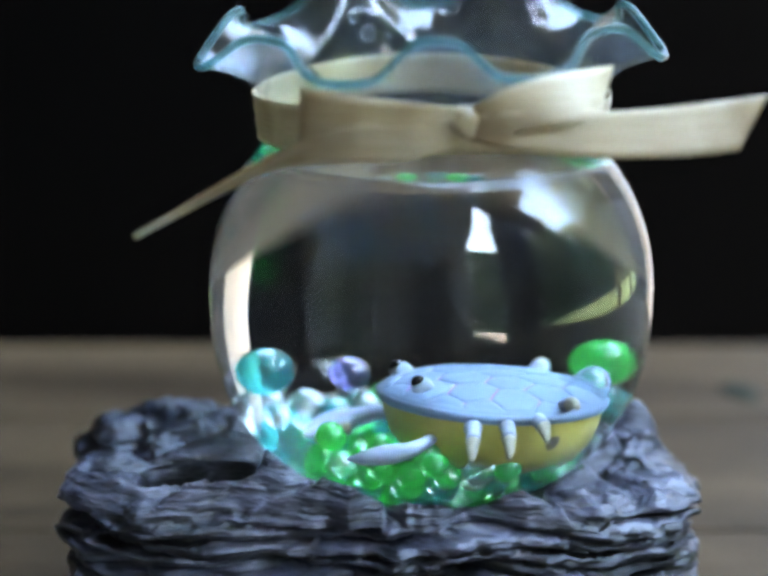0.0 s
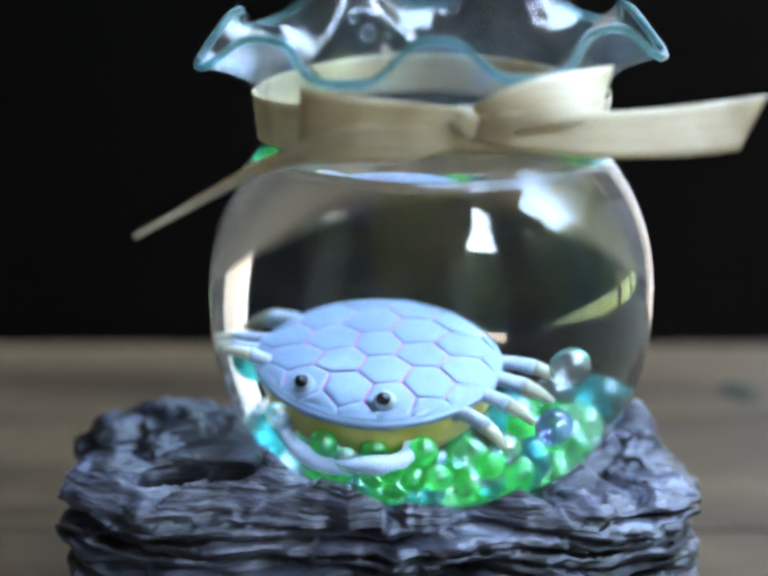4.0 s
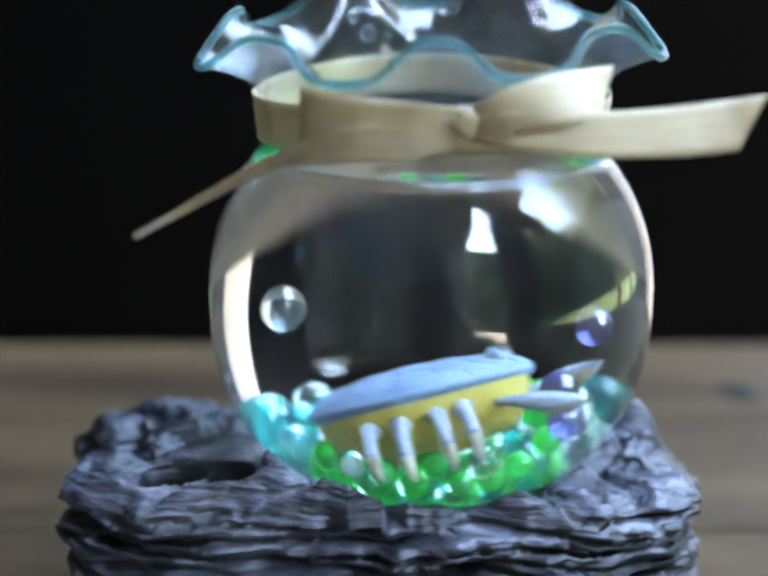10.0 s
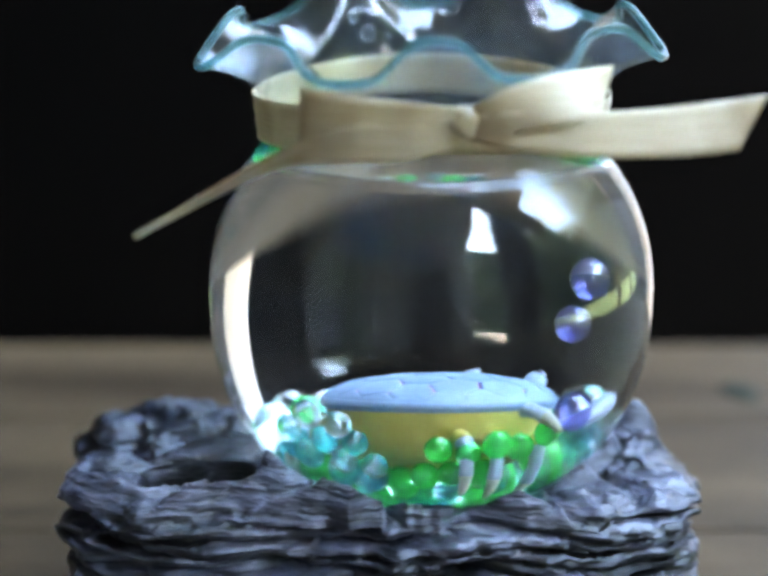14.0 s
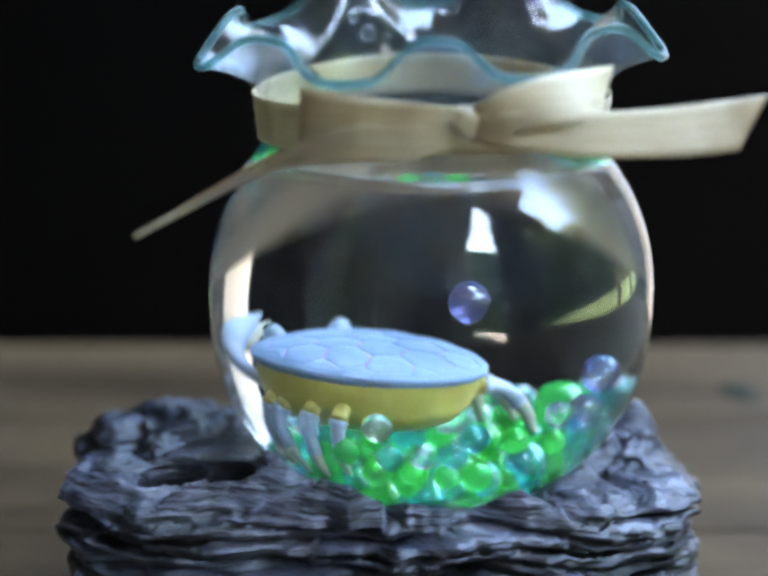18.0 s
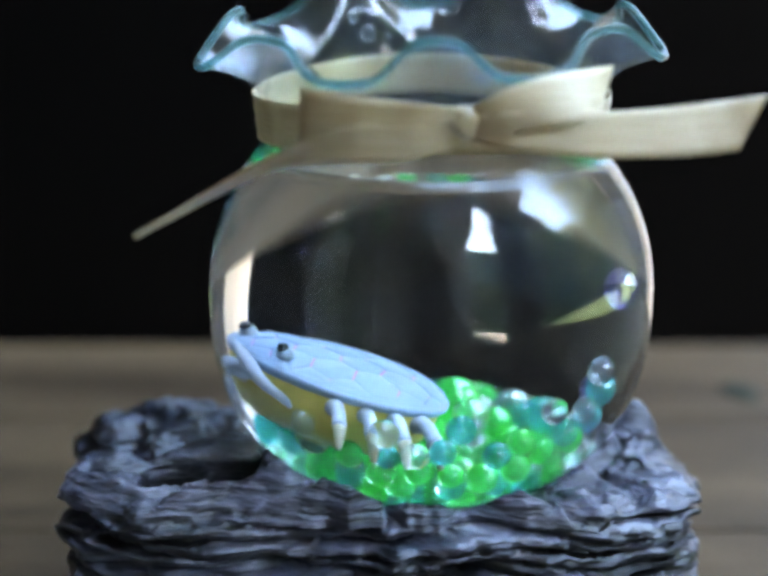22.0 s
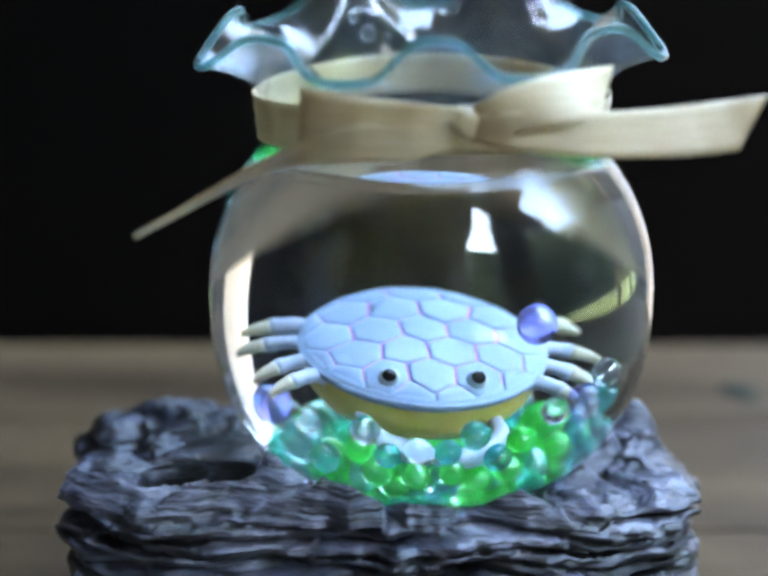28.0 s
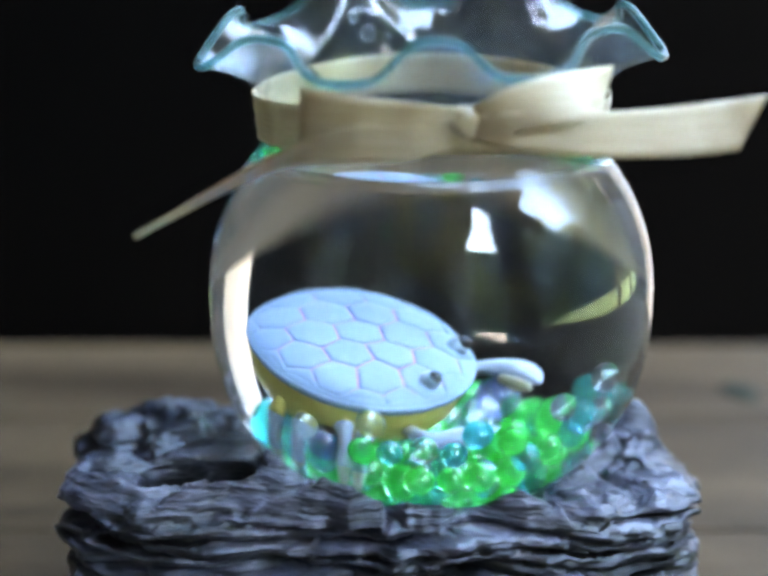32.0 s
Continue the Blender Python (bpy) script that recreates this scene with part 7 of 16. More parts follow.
    walk(LEGS[5][0], [(0, mm(20.5, -1.5, -7.8, 0, -52, -1)), (0.2, mm(20.5, -1.5, -7.8, 0, -55, 1)), (0.4, mm(20.5, -1.5, -7.8, 0, -57, 1)), (0.6, mm(20.5, -1.5, -7.8, 0, -59, 1)), (0.8, mm(20.5, -1.5, -7.8, 0, -60, -0)), (1, mm(20.5, -1.5, -7.8, 0, -60, -2)), (1.2, mm(20.5, -1.5, -7.8, 0, -59, -3)), (1.4, mm(20.5, -1.5, -7.8, 0, -58, -5)), (1.6, mm(20.5, -1.5, -7.8, 0, -57, -7)), (1.8, mm(20.5, -1.5, -7.8, 0, 20, -9)), (2, mm(20.5, -1.5, -7.8, 0, 58, -10)), (2.2, mm(20.5, -1.5, -7.8, 0, 58, -11)), (2.4, mm(20.5, -1.5, -7.8, 0, 20, -11)), (2.6, mm(20.5, -1.5, -7.8, 0, -58, -10)), (2.8, mm(20.5, -1.5, -7.8, 0, -60, -9)), (3, mm(20.5, -1.5, -7.8, 0, -62, -7)), (3.2, mm(20.5, -1.5, -7.8, 0, -64, -5)), (3.5, mm(20.5, -1.5, -7.8, 0, -65, -2)), (5.5, mm(20.5, -1.5, -7.8, 0, -47, -9)), (5.7, mm(20.5, -1.5, -7.8, 0, -50, -10)), (6, mm(20.5, -1.5, -7.8, 0, -55, -11)), (6.2, mm(20.5, -1.5, -7.8, 0, -57, -11)), (6.4, mm(20.5, -1.5, -7.8, 0, -59, -10)), (6.6, mm(20.5, -1.5, -7.8, 0, -59, -8)), (6.8, mm(20.5, -1.5, -7.8, 0, -57, -6)), (7, mm(20.5, -1.5, -7.8, 0, -54, -4)), (7.2, mm(20.5, -1.5, -7.8, 0, -51, -2)), (7.4, mm(20.5, -1.5, -7.8, 0, -48, -1)), (7.6, mm(20.5, -1.5, -7.8, 0, -45, 1)), (8, mm(20.5, -1.5, -7.8, 0, -85, 1)), (8.2, mm(20.5, -1.5, -7.8, 0, -81, -0)), (8.4, mm(20.5, -1.5, -7.8, 0, -78, 28)), (8.6, mm(20.5, -1.5, -7.8, 0, -31, -3)), (8.8, mm(20.5, -1.5, -7.8, 0, -29, -5)), (9, mm(20.5, -1.5, -7.8, 0, -27, -7)), (9.2, mm(20.5, -1.5, -7.8, 0, -25, -9)), (9.5, mm(20.5, -1.5, -7.8, 0, -20, -11)), (9.8, mm(20.5, -1.5, -7.8, 0, -46, -11)), (10, mm(20.5, -1.5, -7.8, 0, -43, -55)), (10.2, mm(20.5, -1.5, -7.8, 0, -54, 36)), (10.5, mm(20.5, -1.5, -7.8, 0, 72, -21)), (10.8, mm(20.5, -1.5, -7.8, 0, 2, -3)), (11, mm(20.5, -1.5, -7.8, 0, 5, -1)), (11.2, mm(20.5, -1.5, -7.8, 0, 4, 0)), (11.5, mm(20.5, -1.5, -7.8, 0, 32, 1)), (11.8, mm(20.5, -1.5, -7.8, 0, 73, 0)), (12, mm(20.5, -1.5, -7.8, 0, 56, -1)), (12.2, mm(20.5, -1.5, -7.8, 0, 69, -3)), (12.5, mm(20.5, -1.5, -7.8, 0, 53, -5)), (12.8, mm(20.5, -1.5, -7.8, 0, -7, -8)), (13, mm(20.5, -1.5, -7.8, 0, -6, -10)), (13.2, mm(20.5, -1.5, -7.8, 0, -4, -11)), (13.5, mm(20.5, -1.5, -7.8, 0, -2, -11)), (13.8, mm(20.5, -1.5, -7.8, 0, -0, -10)), (14, mm(20.5, -1.5, -7.8, 0, -30, -8)), (14.2, mm(20.5, -1.5, -7.8, 0, -18, -6)), (14.5, mm(20.5, -1.5, -7.8, 0, -9, -3)), (16.5, mm(20.5, -1.5, -7.8, 0, -38, -8)), (16.8, mm(20.5, -1.5, -7.8, 0, -34, -10)), (17, mm(20.5, -1.5, -7.8, 0, -63, -11)), (17.2, mm(20.5, -1.5, -7.8, 0, -33, -56)), (17.5, mm(20.5, -1.5, -7.8, 0, -78, -54)), (17.8, mm(20.5, -1.5, -7.8, 0, 10, -52)), (18, mm(20.5, -1.5, -7.8, 0, 39, -50)), (18.2, mm(20.5, -1.5, -7.8, 0, -37, -3)), (18.5, mm(20.5, -1.5, -7.8, 0, -37, -0)), (18.8, mm(20.5, -1.5, -7.8, 0, -50, 1)), (19, mm(20.5, -1.5, -7.8, 0, -33, 1)), (19.2, mm(20.5, -1.5, -7.8, 0, 29, 0)), (19.5, mm(20.5, -1.5, -7.8, 0, 46, -2)), (19.8, mm(20.5, -1.5, -7.8, 0, 48, -5)), (20, mm(20.5, -1.5, -7.8, 0, 47, -7)), (20.2, mm(20.5, -1.5, -7.8, 0, -28, -8)), (20.5, mm(20.5, -1.5, -7.8, 0, -76, -10)), (20.8, mm(20.5, -1.5, -7.8, 0, -35, -11)), (21, mm(20.5, -1.5, -7.8, 0, -38, -11)), (21.2, mm(20.5, -1.5, -7.8, 0, -40, -9)), (21.5, mm(20.5, -1.5, -7.8, 0, -41, -7)), (21.8, mm(20.5, -1.5, -7.8, 0, -41, -4)), (22, mm(20.5, -1.5, -7.8, 0, -40, -2)), (22.2, mm(20.5, -1.5, -7.8, 0, -38, -0)), (22.5, mm(20.5, -1.5, -7.8, 0, -36, 1)), (22.8, mm(20.5, -1.5, -7.8, 0, -80, 1)), (23, mm(20.5, -1.5, -7.8, 0, -35, -0)), (23.2, mm(20.5, -1.5, -7.8, 0, -36, -2)), (23.5, mm(20.5, -1.5, -7.8, 0, -39, -20)), (23.8, mm(20.5, -1.5, -7.8, 0, -43, -8)), (24, mm(20.5, -1.5, -7.8, 0, -45, -9)), (24.2, mm(20.5, -1.5, -7.8, 0, -47, -10)), (24.5, mm(20.5, -1.5, -7.8, 0, -49, -11)), (24.8, mm(20.5, -1.5, -7.8, 0, -48, -10)), (25, mm(20.5, -1.5, -7.8, 0, -62, -9)), (25.2, mm(20.5, -1.5, -7.8, 0, -92, -37)), (25.5, mm(20.5, -1.5, -7.8, 0, -76, 41)), (27.5, mm(20.5, -1.5, -7.8, 0, -65, -8)), (27.8, mm(20.5, -1.5, -7.8, 0, -64, -10)), (28, mm(20.5, -1.5, -7.8, 0, -62, -11)), (28.2, mm(20.5, -1.5, -7.8, 0, -60, -11)), (28.5, mm(20.5, -1.5, -7.8, 0, -52, -10)), (28.8, mm(20.5, -1.5, -7.8, 0, -80, 37)), (29, mm(20.5, -1.5, -7.8, 0, -70, 39)), (29.2, mm(20.5, -1.5, -7.8, 0, -61, 41)), (29.5, mm(20.5, -1.5, -7.8, 0, -7, -1)), (29.8, mm(20.5, -1.5, -7.8, 0, -9, 1)), (30, mm(20.5, -1.5, -7.8, 0, -10, 1)), (30.3, mm(20.5, -1.5, -7.8, 0, -11, 0)), (30.6, mm(20.5, -1.5, -7.8, 0, -25, -2)), (31, mm(20.5, -1.5, -7.8, 0, -51, -51)), (31.3, mm(20.5, -1.5, -7.8, 0, 73, -24)), (31.6, mm(20.5, -1.5, -7.8, 0, 2, -10)), (32, mm(20.5, -1.5, -7.8, 0, 5, -11))])
    walk(LEGS[6][0], [(0, mm(20.2, 5.5, -7.8, 0, -65, 8)), (0.2, mm(20.2, 5.5, -7.8, 0, -69, 10)), (0.4, mm(20.2, 5.5, -7.8, 0, -57, 11)), (0.6, mm(20.2, 5.5, -7.8, 0, -59, 13)), (0.8, mm(20.2, 5.5, -7.8, 0, -60, 13)), (1, mm(20.2, 5.5, -7.8, 0, -61, 13)), (1.2, mm(20.2, 5.5, -7.8, 0, -61, 12)), (1.4, mm(20.2, 5.5, -7.8, 0, -60, 10)), (1.6, mm(20.2, 5.5, -7.8, 0, -59, 9)), (1.8, mm(20.2, 5.5, -7.8, 0, 20, 6)), (2, mm(20.2, 5.5, -7.8, 0, 58, 5)), (2.2, mm(20.2, 5.5, -7.8, 0, 58, 3)), (2.4, mm(20.2, 5.5, -7.8, 0, 20, 2)), (2.6, mm(20.2, 5.5, -7.8, 0, -57, 1)), (2.8, mm(20.2, 5.5, -7.8, 0, -58, 1)), (3, mm(20.2, 5.5, -7.8, 0, -60, 2)), (3.2, mm(20.2, 5.5, -7.8, 0, -62, 3)), (3.5, mm(20.2, 5.5, -7.8, 0, -65, 6)), (5.5, mm(20.2, 5.5, -7.8, 0, -46, 6)), (5.7, mm(20.2, 5.5, -7.8, 0, -49, 4)), (6, mm(20.2, 5.5, -7.8, 0, -53, 2)), (6.2, mm(20.2, 5.5, -7.8, 0, -56, 1)), (6.4, mm(20.2, 5.5, -7.8, 0, -59, 1)), (6.6, mm(20.2, 5.5, -7.8, 0, -59, 1)), (6.8, mm(20.2, 5.5, -7.8, 0, -58, 3)), (7, mm(20.2, 5.5, -7.8, 0, -56, 4)), (7.2, mm(20.2, 5.5, -7.8, 0, -53, 6)), (7.4, mm(20.2, 5.5, -7.8, 0, -49, 8)), (7.6, mm(20.2, 5.5, -7.8, 0, -46, 10)), (8, mm(20.2, 5.5, -7.8, 0, -85, 13)), (8.2, mm(20.2, 5.5, -7.8, 0, -81, 13)), (8.4, mm(20.2, 5.5, -7.8, 0, -77, 28)), (8.6, mm(20.2, 5.5, -7.8, 0, -30, 12)), (8.8, mm(20.2, 5.5, -7.8, 0, -28, 10)), (9, mm(20.2, 5.5, -7.8, 0, -26, 8)), (9.2, mm(20.2, 5.5, -7.8, 0, -24, 6)), (9.5, mm(20.2, 5.5, -7.8, 0, -20, 4)), (9.8, mm(20.2, 5.5, -7.8, 0, -62, -13)), (10, mm(20.2, 5.5, -7.8, 0, -59, -44)), (10.2, mm(20.2, 5.5, -7.8, 0, -55, 46)), (10.5, mm(20.2, 5.5, -7.8, 0, 71, 3)), (10.8, mm(20.2, 5.5, -7.8, 0, 1, 5)), (11, mm(20.2, 5.5, -7.8, 0, 5, 7)), (11.2, mm(20.2, 5.5, -7.8, 0, 5, 9)), (11.5, mm(20.2, 5.5, -7.8, 0, 33, 12)), (11.8, mm(20.2, 5.5, -7.8, 0, 75, 13)), (12, mm(20.2, 5.5, -7.8, 0, 58, 13)), (12.2, mm(20.2, 5.5, -7.8, 0, 70, 27)), (12.5, mm(20.2, 5.5, -7.8, 0, -22, 10)), (12.8, mm(20.2, 5.5, -7.8, 0, -8, 7)), (13, mm(20.2, 5.5, -7.8, 0, -7, 5)), (13.2, mm(20.2, 5.5, -7.8, 0, -6, 4)), (13.5, mm(20.2, 5.5, -7.8, 0, -3, 2)), (13.8, mm(20.2, 5.5, -7.8, 0, -1, 1)), (14, mm(20.2, 5.5, -7.8, 0, -30, 1)), (14.2, mm(20.2, 5.5, -7.8, 0, -18, 3)), (14.5, mm(20.2, 5.5, -7.8, 0, -8, 5)), (16.5, mm(20.2, 5.5, -7.8, 0, -39, 7)), (16.8, mm(20.2, 5.5, -7.8, 0, -35, 4)), (17, mm(20.2, 5.5, -7.8, 0, -63, 3)), (17.2, mm(20.2, 5.5, -7.8, 0, -62, -43)), (17.5, mm(20.2, 5.5, -7.8, 0, 28, -29)), (17.8, mm(20.2, 5.5, -7.8, 0, 26, 2)), (18, mm(20.2, 5.5, -7.8, 0, 40, 3)), (18.2, mm(20.2, 5.5, -7.8, 0, -36, 5)), (18.5, mm(20.2, 5.5, -7.8, 0, -37, 8)), (18.8, mm(20.2, 5.5, -7.8, 0, -66, 11)), (19, mm(20.2, 5.5, -7.8, 0, -34, 12)), (19.2, mm(20.2, 5.5, -7.8, 0, 27, 13)), (19.5, mm(20.2, 5.5, -7.8, 0, 30, 13)), (19.8, mm(20.2, 5.5, -7.8, 0, 32, 11)), (20, mm(20.2, 5.5, -7.8, 0, 32, 9)), (20.2, mm(20.2, 5.5, -7.8, 0, -28, 7)), (20.5, mm(20.2, 5.5, -7.8, 0, -45, -41)), (20.8, mm(20.2, 5.5, -7.8, 0, -33, 2)), (21, mm(20.2, 5.5, -7.8, 0, -36, 1)), (21.2, mm(20.2, 5.5, -7.8, 0, -38, 1)), (21.5, mm(20.2, 5.5, -7.8, 0, -41, 2)), (21.8, mm(20.2, 5.5, -7.8, 0, -42, 4)), (22, mm(20.2, 5.5, -7.8, 0, -41, 6)), (22.2, mm(20.2, 5.5, -7.8, 0, -40, 8)), (22.5, mm(20.2, 5.5, -7.8, 0, -38, 11)), (22.8, mm(20.2, 5.5, -7.8, 0, -81, -17)), (23, mm(20.2, 5.5, -7.8, 0, -50, 13)), (23.2, mm(20.2, 5.5, -7.8, 0, -36, -17)), (23.5, mm(20.2, 5.5, -7.8, 0, -38, -19)), (23.8, mm(20.2, 5.5, -7.8, 0, -41, 8)), (24, mm(20.2, 5.5, -7.8, 0, -44, 6)), (24.2, mm(20.2, 5.5, -7.8, 0, -46, 4)), (24.5, mm(20.2, 5.5, -7.8, 0, -49, 2)), (24.8, mm(20.2, 5.5, -7.8, 0, -49, 1)), (25, mm(20.2, 5.5, -7.8, 0, -64, 1)), (25.2, mm(20.2, 5.5, -7.8, 0, -93, 2)), (25.5, mm(20.2, 5.5, -7.8, 0, -93, 34)), (27.5, mm(20.2, 5.5, -7.8, 0, -65, 8)), (27.8, mm(20.2, 5.5, -7.8, 0, -65, 5)), (28, mm(20.2, 5.5, -7.8, 0, -64, 3)), (28.2, mm(20.2, 5.5, -7.8, 0, -62, 2)), (28.5, mm(20.2, 5.5, -7.8, 0, -54, 1)), (28.8, mm(20.2, 5.5, -7.8, 0, -81, 47)), (29, mm(20.2, 5.5, -7.8, 0, -70, 48)), (29.2, mm(20.2, 5.5, -7.8, 0, -60, 34)), (29.5, mm(20.2, 5.5, -7.8, 0, -6, 7)), (29.8, mm(20.2, 5.5, -7.8, 0, -8, 10)), (30, mm(20.2, 5.5, -7.8, 0, -9, 12)), (30.3, mm(20.2, 5.5, -7.8, 0, -10, 13)), (30.6, mm(20.2, 5.5, -7.8, 0, -40, 13)), (31, mm(20.2, 5.5, -7.8, 0, -52, -35)), (31.3, mm(20.2, 5.5, -7.8, 0, -48, 52)), (31.6, mm(20.2, 5.5, -7.8, 0, 1, 4)), (32, mm(20.2, 5.5, -7.8, 0, 5, 2))])
